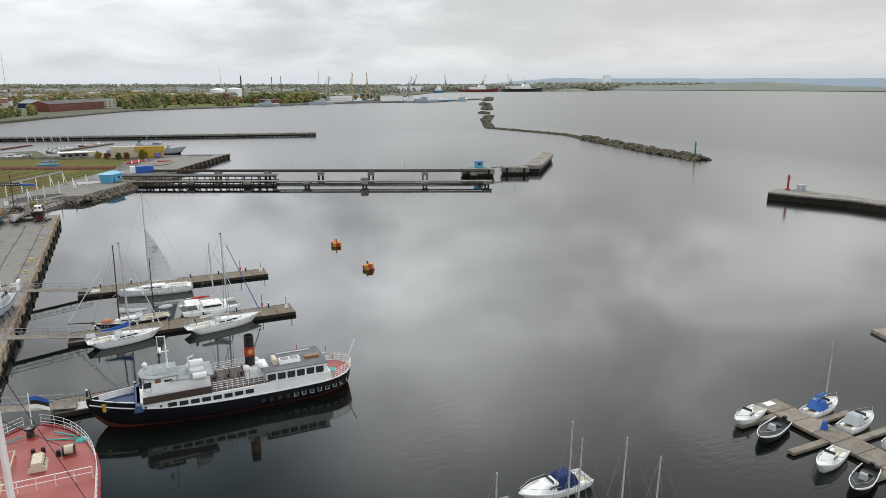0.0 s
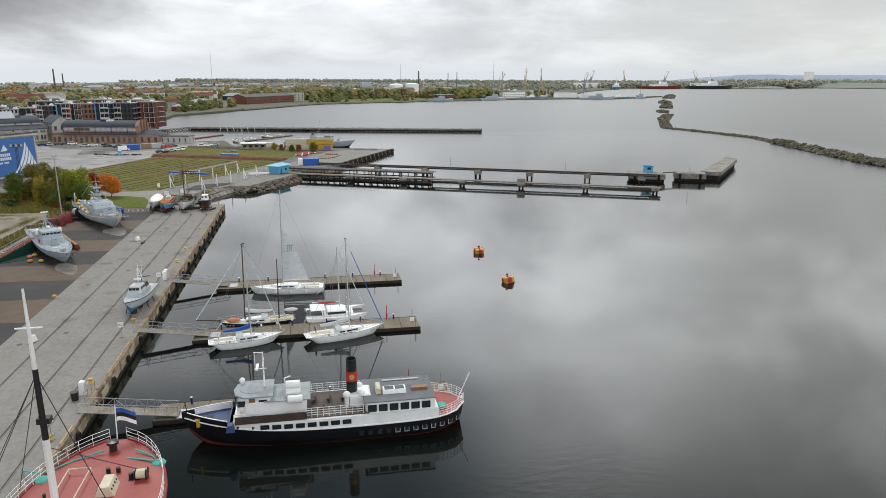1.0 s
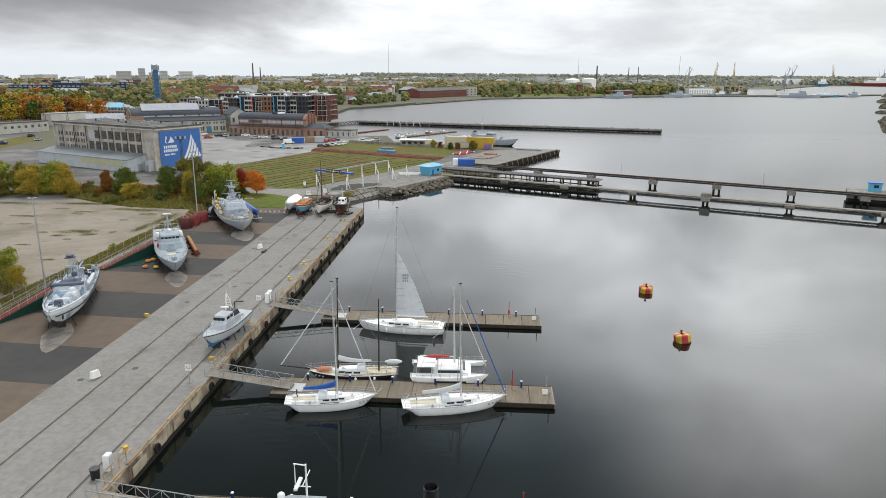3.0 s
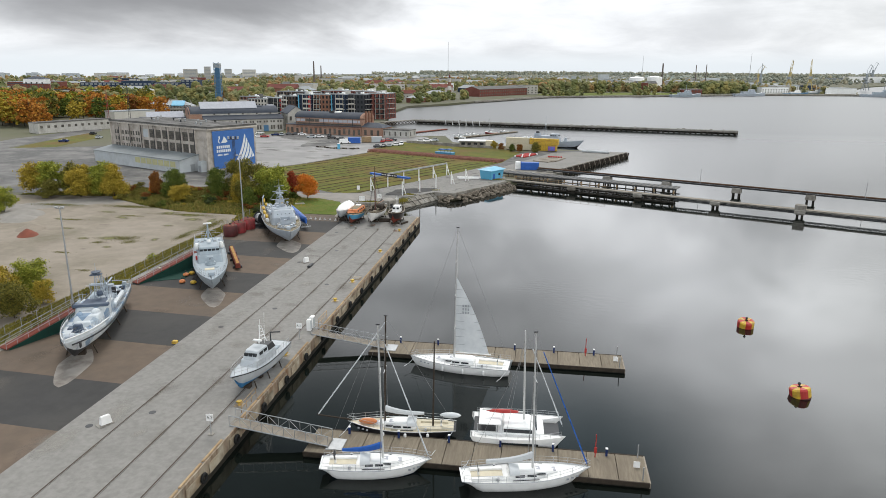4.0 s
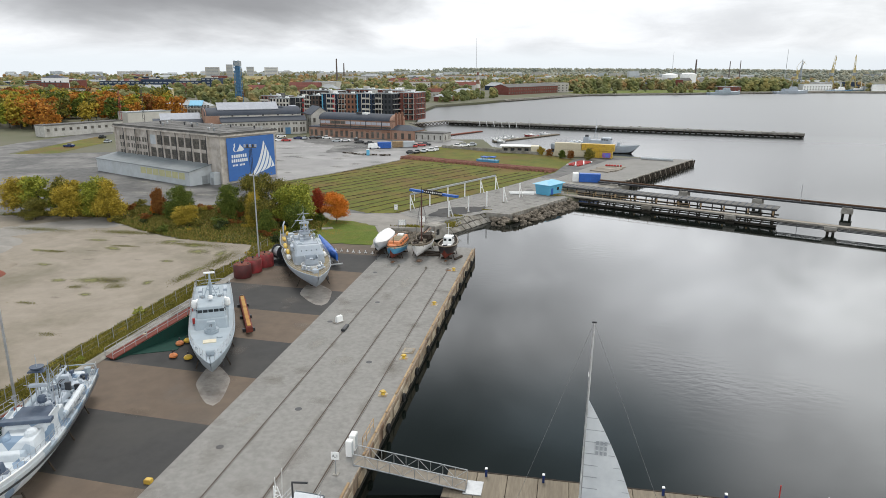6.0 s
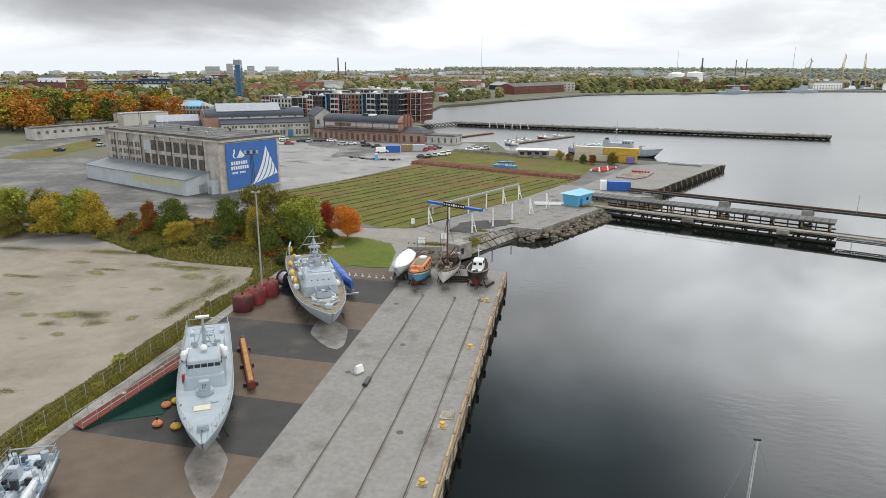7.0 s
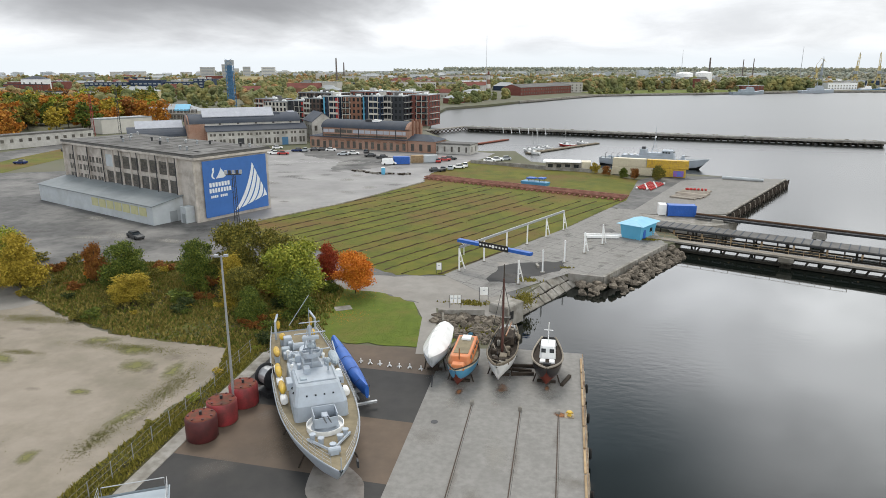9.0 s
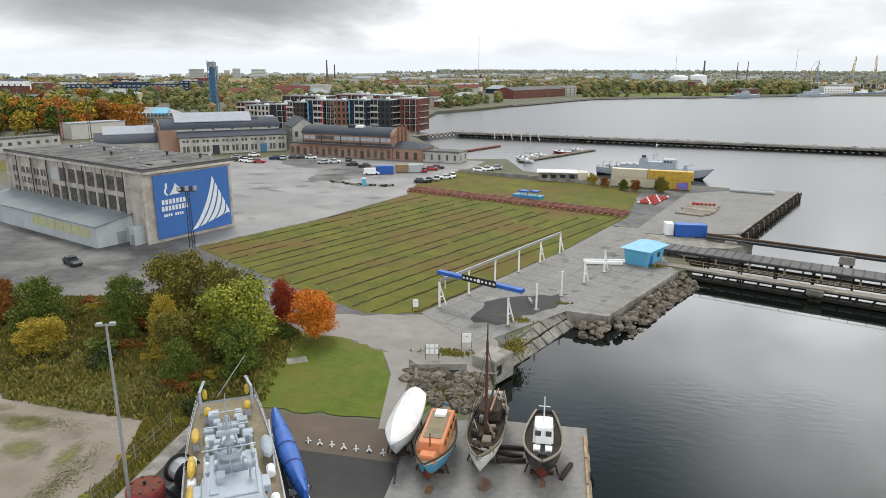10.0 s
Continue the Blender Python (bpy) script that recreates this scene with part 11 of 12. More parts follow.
for i in range(11):
    for j in range(5):
        p = Vector((0.2, 320.5, 2.02)) + Vector((0.42, 0.91, 0)) * (i * 1.15) + Vector((0.91, -0.42, 0)) * (j * 1.0)
        b = thing("channel_float", "red and white stowed channel float", "float", p.x, p.y, 1.99, 60 + rng.uniform(-15, 15), group="stowed channel floats")
        part("body", Geo().ball((0, 0, 0.35), 0.36, 8, 5, squash=(1.3, 0.9, 0.9)), WHITE if (i + 2 * j) % 6 == 0 else RED, b)
dk = thing("deck_panels", "stack of grey timber deck panels on the mole", "timber stack", 14.0, 314.5, 1.995, 62)
for k in range(7):
    part("panel", Geo().box(-6.6 + k * 2.2, rng.uniform(-0.5, 0.5), 0, 2.0, 8.0 - abs(k - 3) * 0.5, 0.35, bev=0.04), WOOD_GREY, dk)
for k in range(6):
    b = thing("channel_float", "red stowed float on the timber panels", "float", 13.6 + k * 0.95, 319.4 - k * 0.1, 2.34, 20 * k, group="stowed channel floats")
    part("body", Geo().ball((0, 0, 0.35), 0.42, 8, 5, squash=(1.4, 0.9, 0.8)), RED, b)
solid("white_pipe", Geo().rod((27.5, 343.0, 2.5), (38.5, 339.5, 2.5), 0.45, n=10), PALE_SHED, "long pale pipe lying on the mole", "pipe")

# grey naval ship lying behind the mole
nv = thing("naval_ship", "grey naval ship moored behind the containers", "ship", 11.6, 380.5, 0, heading(38.8, -10.2))
nv.scale = (0.91, 0.91, 0.9)
nh = Hull(42, 7.0, -1.4, 2.6, 1.5, 0.2, 0.75, 2.4, 2.2, 1.3, 0.2)
part("hull", nh.skin(22), [NAVY_GREY, NAVY_GREY, NAVY_GREY, BLACK], nv, smooth=True)
part("deck", nh.deck_geo(0.01, 0.985), DECK_GREY, nv)
g = Geo()
house(g, -12.5, 8.3, 5.2, 2.6, 4.5, 0.5, 0.4)
part("deckhouse", g, NAVY_GREY, nv)
g = Geo()
house(g, -5.4, -2.5, 4.4, 4.5, 7.0, 0.3, 0.2)
part("funnel_block", g, NAVY_GREY, nv)
g = Geo()
house(g, -2.5, 3.4, 4.0, 4.5, 5.7, 0.2, 0.2)
part("signal_deck", g, NAVY_GREY, nv)
g = Geo()
house(g, 3.0, 8.0, 4.8, 4.5, 6.9, 0.7, 0.3)
part("bridge", g, NAVY_GREY, nv)
for y in (-1.4, -0.5, 0.5, 1.4):
    part("bridge_window", Geo().box(7.6, y, 5.9, 0.3, 0.6, 0.45), GLASS, nv)
for x in (3.9, 5.0, 6.1):
    part("bridge_window", Geo().box(x, -2.38, 5.8, 0.7, 0.12, 0.5), GLASS, nv)
part("funnel", Geo().box(-4.0, 0, 7.0, 1.6, 2.0, 0.9, top=(0.8, 0.8), bev=0.1), STEEL_DARK, nv)
lattice(nv, 0.2, 5.7, 5.6, 1.1, NAVY_GREY)
part("pole_mast", Geo().rod((0.2, 0, 10.8), (0.2, 0, 16.0), 0.12, 0.05), NAVY_GREY, nv)
part("yard", Geo().rod((0.2, -2.2, 11.4), (0.2, 2.2, 11.4), 0.08, n=5), NAVY_GREY, nv)
part("radar", Geo().box(0.2, 0, 11.6, 0.5, 2.2, 0.35, bev=0.05), WHITE, nv, "white radar scanner")
part("whip_aerial", Geo().rod((4.5, 1.8, 6.9), (4.5, 1.8, 12.0), 0.05, 0.02, n=4), ALU, nv)
for x in (-9.5, -7.0):
    part("life_raft", Geo().ball((x, -2.0, 4.9), 0.5, 8, 6, squash=(1.5, 0.9, 0.8)), WHITE, nv, "white life-raft canister")
for x in (-18.5, -16.0, -13.6):
    part("davit", Geo().line([(x, -2.4, 2.6), (x, -2.4, 4.8), (x + 0.8, -3.0, 5.3)], 0.1, 5), STEEL_DARK, nv)
for k in range(12):
    part("stanchion", Geo().rod((9.0 + k * 0.95, -2.7 + k * 0.17, nh.z(0.7) - 0.1), (9.0 + k * 0.95, -2.7 + k * 0.17, nh.z(0.7) + 0.95), 0.04, n=4), NAVY_GREY, nv)
gun(nv, 11.0, nh.z(0.77), NAVY_GREY, 1.0)
for k in range(5):
    part("deck_locker", Geo().box(-11 - 1.6 * k, (-1) ** k * 1.4, 2.6, 1.2, 1.0, 0.9, bev=0.06), NAVY_GREY, nv)

# small marina behind the slipway
for a, b, lab in (((-35.3, 408), (-5.2, 452), "narrow dark floating jetty with small boats"), ((-66, 428), (-48, 460), "narrow reddish floating jetty")):
    a, b = Vector((*a, 0)), Vector((*b, 0))
    t_ = thing("floating_jetty", lab, "jetty", 0, 0, 0, kind="structure")
    part("deck", Geo().beam(a + Vector((0, 0, 0.35)), b + Vector((0, 0, 0.35)), 2.2, 0.4), WOOD if lab.endswith("boats") else PIPE_RED, t_)
    part("float", Geo().beam(a + Vector((0, 0, 0)), b + Vector((0, 0, 0)), 2.0, 0.4), WET_CONCRETE, t_)


def small_boat(x, y, rz, L, hullm, label, cabin=True, mast=0.0, deck=WHITE, engine=False, canopy=None, group="small boats"):
    t_ = thing("motor_boat", label, "boat", x, y, 0, rz, group=group)
    h = Hull(L, L * 0.34, -0.35, 0.85, 0.25, 0.0, 0.82, 0.8, 2.3, 1.0, 0.15)
    part("hull", h.skin(14), [WHITE, hullm, hullm, hullm], t_, smooth=True)
    part("deck", h.deck_geo(0.34, 0.985), deck, t_, smooth=True)
    part("cockpit_floor", h.deck_geo(0.02, 0.36, 0.22, -0.35), CREAM if engine is False else STEEL_DARK, t_)
    for g in h.cap_rail(0.0, 0.98, 0.05):
        part("gunwale", g, WHITE, t_)
    if cabin:
        g = Geo()
        house(g, -L * 0.06, L * 0.26, L * 0.22, 0.8, 1.45, L * 0.13, 0.05, 0.8)
        part("cabin", g, WHITE_GLOSS, t_)
        part("windscreen", Geo().box(L * 0.06, 0, 1.42, 0.08, L * 0.18, 0.3), GLASS, t_)
        for side in (1, -1):
            part("cabin_window", Geo().box(L * 0.05, side * L * 0.105, 1.05, L * 0.14, 0.06, 0.2), GLASS, t_)
    if canopy:
        g = Geo()
        house(g, -L * 0.30, L * 0.04, L * 0.26, 0.85, 1.9, 0.7, 0.5, 0.75, 0.15)
        part("canopy", g, canopy, t_, "canvas cockpit canopy")
    if engine:
        part("outboard", Geo().box(-L / 2 - 0.2, 0, 0.3, 0.45, 0.4, 0.9, bev=0.08), BLACK, t_)
        part("console", Geo().box(0, 0, 0.5, 0.7, 0.7, 0.9, top=(0.6, 0.9), bev=0.05), PALE_SHED, t_)
        part("seat", Geo().box(-L * 0.2, 0, 0.5, 0.5, 1.0, 0.5, bev=0.06), BLACK, t_)
    else:
        for side in (1, -1):
            part("cockpit_bench", Geo().box(-L * 0.3, side * L * 0.1, 0.5, L * 0.22, 0.35, 0.3, bev=0.04), deck, t_)
    g = Geo()
    for side in (1, -1):
        g.line([h.edge(0.5, side, 0.1, 0.45), h.edge(0.75, side, 0.08, 0.5), Vector((h.x(0.985), 0, h.z(1) + 0.5))], 0.02, 4)
    part("bow_rail", g, ALU, t_)
    if mast:
        part("mast", spar((L * 0.1, 0, 1.2), (L * 0.08, 0, mast), 0.08, 0.05), MAST_ALU, t_)
        part("boom", spar((L * 0.08, 0, 2.0), (-L * 0.32, 0, 2.1), 0.06), MAST_ALU, t_)
        part("sail_cover", Geo().ball((-L * 0.1, 0, 2.25), 0.22, squash=(L * 0.9, 0.8, 0.9)), canopy or SAIL, t_)
        stays(t_, [((L * 0.08, 0, mast), Vector((h.x(0.97), 0, 1.1))), ((L * 0.08, 0, mast), Vector((h.x(0.02), 0, 0.9))), ((L * 0.08, 0, mast * 0.9), Vector((0.2, L * 0.16, 0.9))), ((L * 0.08, 0, mast * 0.9), Vector((0.2, -L * 0.16, 0.9)))], 0.015)
    return t_


for k, (x, y) in enumerate(((-33, 414.5), (-29.5, 420.3), (-26, 425.6), (-17.5, 438.5), (-10.5, 447.5), (-31, 407))):
    small_boat(x - 2.0, y + 2.0, 150, 6.5 if k != 3 else 9.0, WHITE_GLOSS if k != 3 else RED, "small white boat at the far jetty" if k != 3 else "red motor boat at the far jetty", True, 9.0 if k % 2 else 0, group="boats at the far jetty")
# white poles leaning before the far pier
for k in range(6):
    x, y = -53 + k * 4.6, 494 - k * 1.0
    solid("mooring_pole", Geo().rod((0, 0, -0.8), (-0.4 - 0.25 * (k % 3), 0, 3.2), 0.22, 0.18), WHITE, "leaning white pole by the far pier", "pole", "old mooring poles", at=(x, y, 0))

# ---- east marina ----
em = thing("pontoon", "long planked marina pontoon with finger piers", "pontoon", 64.6, 30.0, 0, group="pontoons of the east marina")
part("float", Geo().box(0, 0, -0.3, 3.0, 39.0, 0.5), WET_CONCRETE, em)
pan = Geo().box(0, 0, 0.2, 3.3, 2.35, 0.32, bev=0.03).mesh("deck_panel", [WOOD_GREY])
for k in range(16):
    piece("deck_panel", pan, em, pose(0, -18.2 + k * 2.42, 0))
for sgn, yy, l in ((-1, 16.6, 5.5), (-1, 10.5, 5.2), (-1, 4.0, 5.0), (1, 13.6, 5.0), (1, 9.3, 6.0), (1, 5.0, 6.0)):
    part("finger", Geo().box(sgn * (1.65 + l / 2), yy, 0.1, l, 0.8, 0.32, bev=0.03), WOOD_GREY, em, "narrow finger pier")
part("signal_box", Geo().box(0.2, 12.0, 0.55, 0.7, 0.5, 0.9, top=(0.5, 0.6)), BLUE, em)
part("white_sheet", Geo().box(-0.2, 18.6, 0.53, 1.4, 0.8, 0.05), WHITE, em)
small_boat(59.6, 47.4, 195, 5.6, WHITE_GLOSS, "white cabin boat with a blue rolled sail", True, 0, group="boats of the east marina")
small_boat(59.2, 44.0, 197, 6.2, STEEL_DARK, "dark open motor boat with an outboard engine", False, 0, STEEL_DARK, True, group="boats of the east marina")
small_boat(59.6, 37.6, 195, 5.6, WHITE_GLOSS, "white cabin boat with a wooden hatch", True, 0, group="boats of the east marina")
small_boat(59.0, 33.9, 200, 5.8, RUBBER, "grey inflatable motor boat with an outboard", False, 0, STEEL_DARK, True, group="boats of the east marina")
small_boat(69.0, 45.4, 8, 6.2, WHITE_GLOSS, "white sailing boat with a blue canopy", True, 9.0, WHITE, False, BLUE, group="boats of the east marina")
small_boat(69.4, 41.4, 8, 6.0, WHITE_GLOSS, "white motor cruiser with an open cockpit", True, 0, WHITE, False, PALE_SHED, group="boats of the east marina")
small_boat(70.4, 37.0, 8, 6.4, WHITE_GLOSS, "white motor cruiser with a pale canopy", True, 0, WHITE, False, WHITE, group="boats of the east marina")
part("pontoon_tip", Geo().box(39.4, 25.4, -0.2, 12, 4.0, 0.7, rz=-20), WOOD_GREY, em)
# near marina, bows just in view
nm = thing("pontoon", "planked pontoon with moored yachts and masts", "pontoon", 26.4, 37.5, 0, group="pontoons of the east marina")
part("float", Geo().box(0, 0, -0.3, 2.6, 17.0, 0.5), WET_CONCRETE, nm)
for k in range(7):
    piece("deck_panel", pan, nm, pose(0, -7.2 + k * 2.42, 0))
small_boat(32.4, 45.2, 182, 7.6, WHITE_GLOSS, "white motor cruiser under a navy canopy", True, 0, WHITE, False, BLUE_DARK, group="boats of the east marina")
small_boat(22.6, 37.6, 178, 7.2, WHITE_GLOSS, "white sailing boat at the pontoon's end", True, 9.2, group="boats of the east marina")
small_boat(30.8, 38.5, 178, 7.6, WHITE_GLOSS, "white sailing boat with its mast rigged", True, 9.5, group="boats of the east marina")
small_boat(33.6, 36.6, 178, 7.8, WHITE_GLOSS, "white sailing boat with a tall mast", True, 9.9, group="boats of the east marina")
small_boat(34.4, 33.8, 178, 7.6, WHITE_GLOSS, "white sailing boat near the pontoon", True, 9.6, group="boats of the east marina")
small_boat(28.6, 37.0, 182, 7.4, WHITE_GLOSS, "white sailing boat beside the cruiser", True, 12.2, group="boats of the east marina")


# ---- cars and small things of the parking lot ----
def car(x, y, rz, paint, label, van=False):
    t_ = thing("car", label, "van" if van else "car", x, y, 1.975, rz, group="parked cars")
    L, H_ = (5.2, 2.1) if van else (4.4, 1.45)
    part("body", Geo().loft([[(-L / 2, -0.85, 0.35), (-L / 2, 0.85, 0.35), (-L / 2, 0.8, 0.85), (-L / 2, -0.8, 0.85)], [(-L / 2 + 0.2, -0.9, 0.25), (-L / 2 + 0.2, 0.9, 0.25), (-L / 2 + 0.2, 0.86, 0.95), (-L / 2 + 0.2, -0.86, 0.95)], [(L / 2 - 0.3, -0.9, 0.25), (L / 2 - 0.3, 0.9, 0.25), (L / 2 - 0.3, 0.84, 0.82), (L / 2 - 0.3, -0.84, 0.82)], [(L / 2, -0.8, 0.35), (L / 2, 0.8, 0.35), (L / 2, 0.75, 0.65), (L / 2, -0.75, 0.65)]]), paint, t_, smooth=False)
    g = Geo()
    house(g, -L * (0.47 if van else 0.38), L * (0.36 if van else 0.2), 1.62, 0.9, H_, 0.75 if not van else 0.5, 0.35 if not van else 0.05, 0.84, 0.08)
    part("cabin", g, GLASS if not van else paint, t_)
    part("roof", Geo().box(-L * 0.06 if not van else -0.2, 0, H_ - 0.03, L * 0.34 if not van else L * 0.6, 1.2, 0.06, bev=0.02), paint, t_)
    if van:
        part("windscreen", Geo().box(L * 0.31, 0, 1.2, 0.5, 1.35, 0.6), GLASS, t_)
    wheel_m = CAR_WHEEL
    for sx2 in (-L * 0.31, L * 0.31):
        for sy in (-0.8, 0.8):
            piece("wheel", wheel_m, t_, pose(sx2, sy, 0.32, 90, 0, 0))
    return t_


CAR_WHEEL = Geo().turned([(0.2, -0.11), (0.32, -0.11), (0.32, 0.11), (0.2, 0.11)], 10).mesh("wheel", [RUBBER])
PAINTS = [(WHITE, "white"), (BLACK, "black"), (STEEL_DARK, "dark grey"), (RED, "red"), (PALE_SHED, "silver"), (BLUE_DARK, "dark blue")]
cars = [(-136.4, 381, 1), (-137.2, 391, 0), (-134, 376, 0), (-127.3, 373.7, 3), (-125.7, 383.6, 5), (-122.6, 384.6, 4), (-119.3, 387, 2), (-116.3, 387.8, 1), (-113, 388, 0), (-104, 376, 4), (-100.6, 378.8, 0), (-97.1, 384.4, 2), (-92.4, 373.2, 1), (-87, 370, 2), (-139, 377, 2), (-141, 384, 4), (-131, 374, 0), (-82.6, 361.6, 1),
        (-61.2, 341.9, 2), (-59.2, 344.4, 1), (-57.2, 347.2, 4), (-55.2, 350.4, 0), (-53.3, 354.4, 0), (-64.4, 363.8, 3), (-62.7, 367.6, 3), (-61.2, 371.2, 2), (-104.2, 245.1, 2), (-207.6, 333, 5), (-217.3, 367.9, 1), (-203, 352, 4), (-46.5, 368, 0), (-44, 371, 0), (-41.5, 374, 4)]
rng = random.Random(61)
for x, y, c in cars:
    car(x, y, -30 if x == -104.2 else rng.choice((15, 20, 195, 100)) + rng.uniform(-6, 6), PAINTS[c][0], PAINTS[c][1] + " parked passenger car on wet asphalt")
car(-80.2, 354.6, 20, WHITE, "white delivery van in the parking lot", True)
container(-76.4, 357.2, 18, 5.5, BLUE, "blue stall container in the parking lot", 1.98)
container(-71.6, 361.6, 18, 4.5, YELLOW_EDGE, "pale yellow stall container in the parking lot", 1.98)
container(-67.2, 363.0, 18, 5.0, PALE_SHED, "grey stall container in the parking lot", 1.98)
tb = thing("portable_toilet", "bright light-blue portable toilet cabin", "toilet cabin", -76.6, 333.5, 1.98, 20)
part("cabin", Geo().box(0, 0, 0, 1.2, 1.2, 2.1, top=(0.96, 0.96)), LIGHT_BLUE, tb)
part("roof", Geo().box(0, 0, 2.1, 1.25, 1.25, 0.2, top=(0.8, 0.8)), WHITE, tb)
for k in range(24):
    u = k / 23
    x, y = -88 + 20 * u + rng.uniform(-1, 1), 338.5 - 9 * u + 12 * max(0, u - 0.6) + rng.uniform(-0.8, 0.8)
    solid("kerb_block", Geo().box(0, 0, 0, rng.uniform(0.8, 2.0), 0.7, 0.5, bev=0.1), WOOD_DARK if k % 2 else OLD_CONCRETE, "rough block marking the lot's edge", "block", "rough edge blocks", at=(x, y, 1.975), rz=rng.uniform(-60, 30))
for k in range(14):
    a = Vector((-128 + k * 3.1, 352 + k * 0.4, 1.974))
    solid("bay_line", Geo().beam(a, a + Vector((1.6, 5.0, 0)), 0.13, 0.008), mat("worn_white_line", (0.5, 0.5, 0.49), (0.36, 0.36, 0.35), 1.0, 0.8) if k == 0 else bpy.data.materials["worn_white_line"], "worn white parking bay line", "road marking", "parking bay lines", kind="structure")
cu = solid("lot_curb", Geo().beam((-88.5, 260.8, 2.05), (-74, 287, 2.05), 0.5, 0.3).beam((-74, 287, 2.05), (-61, 321, 2.05), 0.5, 0.3), OLD_CONCRETE, "broken concrete kerb between lot and field", "kerb", kind="structure")
for k, (x, y, h_) in enumerate(((-236, 430, 22), (-246, 424, 20))):
    mst = thing("lattice_mast", "slender lattice light mast in the yard", "mast", x, y, 1.95, 0, group="lattice masts")
    for a, b in ((-0.6, -0.5), (0.6, -0.5), (0, 0.6)):
        part("leg", Geo().rod((a, b, 0), (a * 0.5, b * 0.5, h_), 0.09), RED_STEEL if k == 1 else STEEL_DARK, mst)
    for j in range(int(h_ / 2)):
        z = j * 2.0
        part("lacing", Geo().line([(-0.55, -0.45, z), (0.55, -0.45, z + 1), (0, 0.55, z + 1.5), (-0.55, -0.45, z + 2)], 0.05, 4), RED_STEEL if k == 1 else STEEL_DARK, mst)

# ---- trees ----
def crown_mesh(name, seed, leaf, clumps, per, size, shape="round", spread=0.16):
    """A crown of unit height and half-width 0.5: leaf blades in clumps, uneven, with gaps."""
    rng = np.random.default_rng(seed)
    m = {"round": 13, "tall": 10, "half": 7}[shape]
    hz = np.linspace(0.16, 0.86, m) + rng.uniform(-0.05, 0.05, m)
    ang = np.arange(m) * 2.4 + rng.uniform(-0.6, 0.6, m)
    if shape == "round":
        wide = np.sqrt(np.clip(1 - ((hz - 0.42) / 0.62) ** 2, 0.05, 1))
        off, rad = 0.30 * wide * rng.uniform(0.45, 1.1, m), 0.20 * np.sqrt(wide) * rng.uniform(0.75, 1.2, m)
    elif shape == "tall":
        wide = np.clip(1.15 * (1 - hz) ** 0.55, 0.25, 1)
        off, rad = 0.24 * wide * rng.uniform(0.4, 1.1, m), 0.22 * wide * rng.uniform(0.8, 1.2, m)
    else:
        hz = hz * 0.75
        off, rad = 0.28 * rng.uniform(0.5, 1.1, m), 0.22 * rng.uniform(0.7, 1.15, m)
    lobe = np.concatenate([np.arange(m), rng.choice(m, clumps - m, p=rad ** 2 / (rad ** 2).sum())])
    d = rng.normal(0, 1, (clumps, 3))
    d /= np.linalg.norm(d, axis=1, keepdims=True)
    core = np.stack([off * np.cos(ang), off * np.sin(ang), hz], 1)
    c = core[lobe] + d * (rad[lobe] * rng.uniform(0.25, 1.0, clumps) ** 0.45)[:, None] * np.array([1, 1, 0.8])
    p = (c[:, None] + rng.normal(0, spread * 0.30, (clumps, per, 3)) * np.array([1, 1, 0.7])).reshape(-1, 3)
    p[:, 2] = np.abs(p[:, 2])
    n = len(p)
    a = rng.normal(0, 1, (n, 3))
    a /= np.linalg.norm(a, axis=1, keepdims=True)
    b = np.cross(a, rng.normal(0, 1, (n, 3)))
    b /= np.linalg.norm(b, axis=1, keepdims=True)
    s = size * rng.uniform(0.6, 1.3, (n, 1))
    quad = np.stack([p - a * s, p + b * s * 0.6, p + a * s, p - b * s * 0.6], 1).reshape(-1, 3)
    me = bpy.data.meshes.new(name)
    faces = np.arange(4 * n).reshape(n, 4)
    me.from_pydata(quad.tolist(), [], faces.tolist())
    me.materials.append(leaf)
    return me


def trunk_mesh(seed, limbs=7, bare=0.28):
    rng = random.Random(seed)
    g = Geo()
    pts = [Vector((rng.uniform(-0.02, 0.02) * k, rng.uniform(-0.02, 0.02) * k, k / 5 * 0.85)) for k in range(6)]
    for k in range(5):
        g.rod(pts[k], pts[k + 1], 0.028 * (1 - k / 6), 0.028 * (1 - (k + 1) / 6), n=6)
    for k in range(limbs):
        z = bare + (0.8 - bare) * k / limbs
        a = k * 2.4 + rng.uniform(-0.4, 0.4)
        r = 0.30 * (1.1 - z)
        g.rod((0, 0, z), (r * math.cos(a), r * math.sin(a), z + 0.16), 0.012, 0.005, n=5)
    return g.mesh("trunk", [BARK])


TRUNKS = [trunk_mesh(i) for i in range(3)]
CROWNS = {}


def tree(x, y, h, w, leaf, label, fine=2, low=0.18, shape="round", seed=0, name="tree", group="", base=1.95):
    clumps, per, size = ((60, 10, 0.06), (170, 18, 0.034), (260, 30, 0.025), (330, 36, 0.021), (92, 11, 0.054))[fine]
    key = (leaf, fine, shape, seed % 3)
    if key not in CROWNS:
        CROWNS[key] = crown_mesh("crown", len(CROWNS) * 13 + 5, LEAF[leaf], clumps, per, size, shape)
    t = thing(name, label, "tree" if name == "tree" else "bush", x, y, base, (seed * 77) % 360, group=group)
    piece("trunk", TRUNKS[seed % 3], t, Matrix.Diagonal((h * 0.55, h * 0.55, h, 1)))
    piece("crown", CROWNS[key], t, pose(0, 0, h * low) @ Matrix.Diagonal((w, w, h * (1 - low), 1)))
    return t


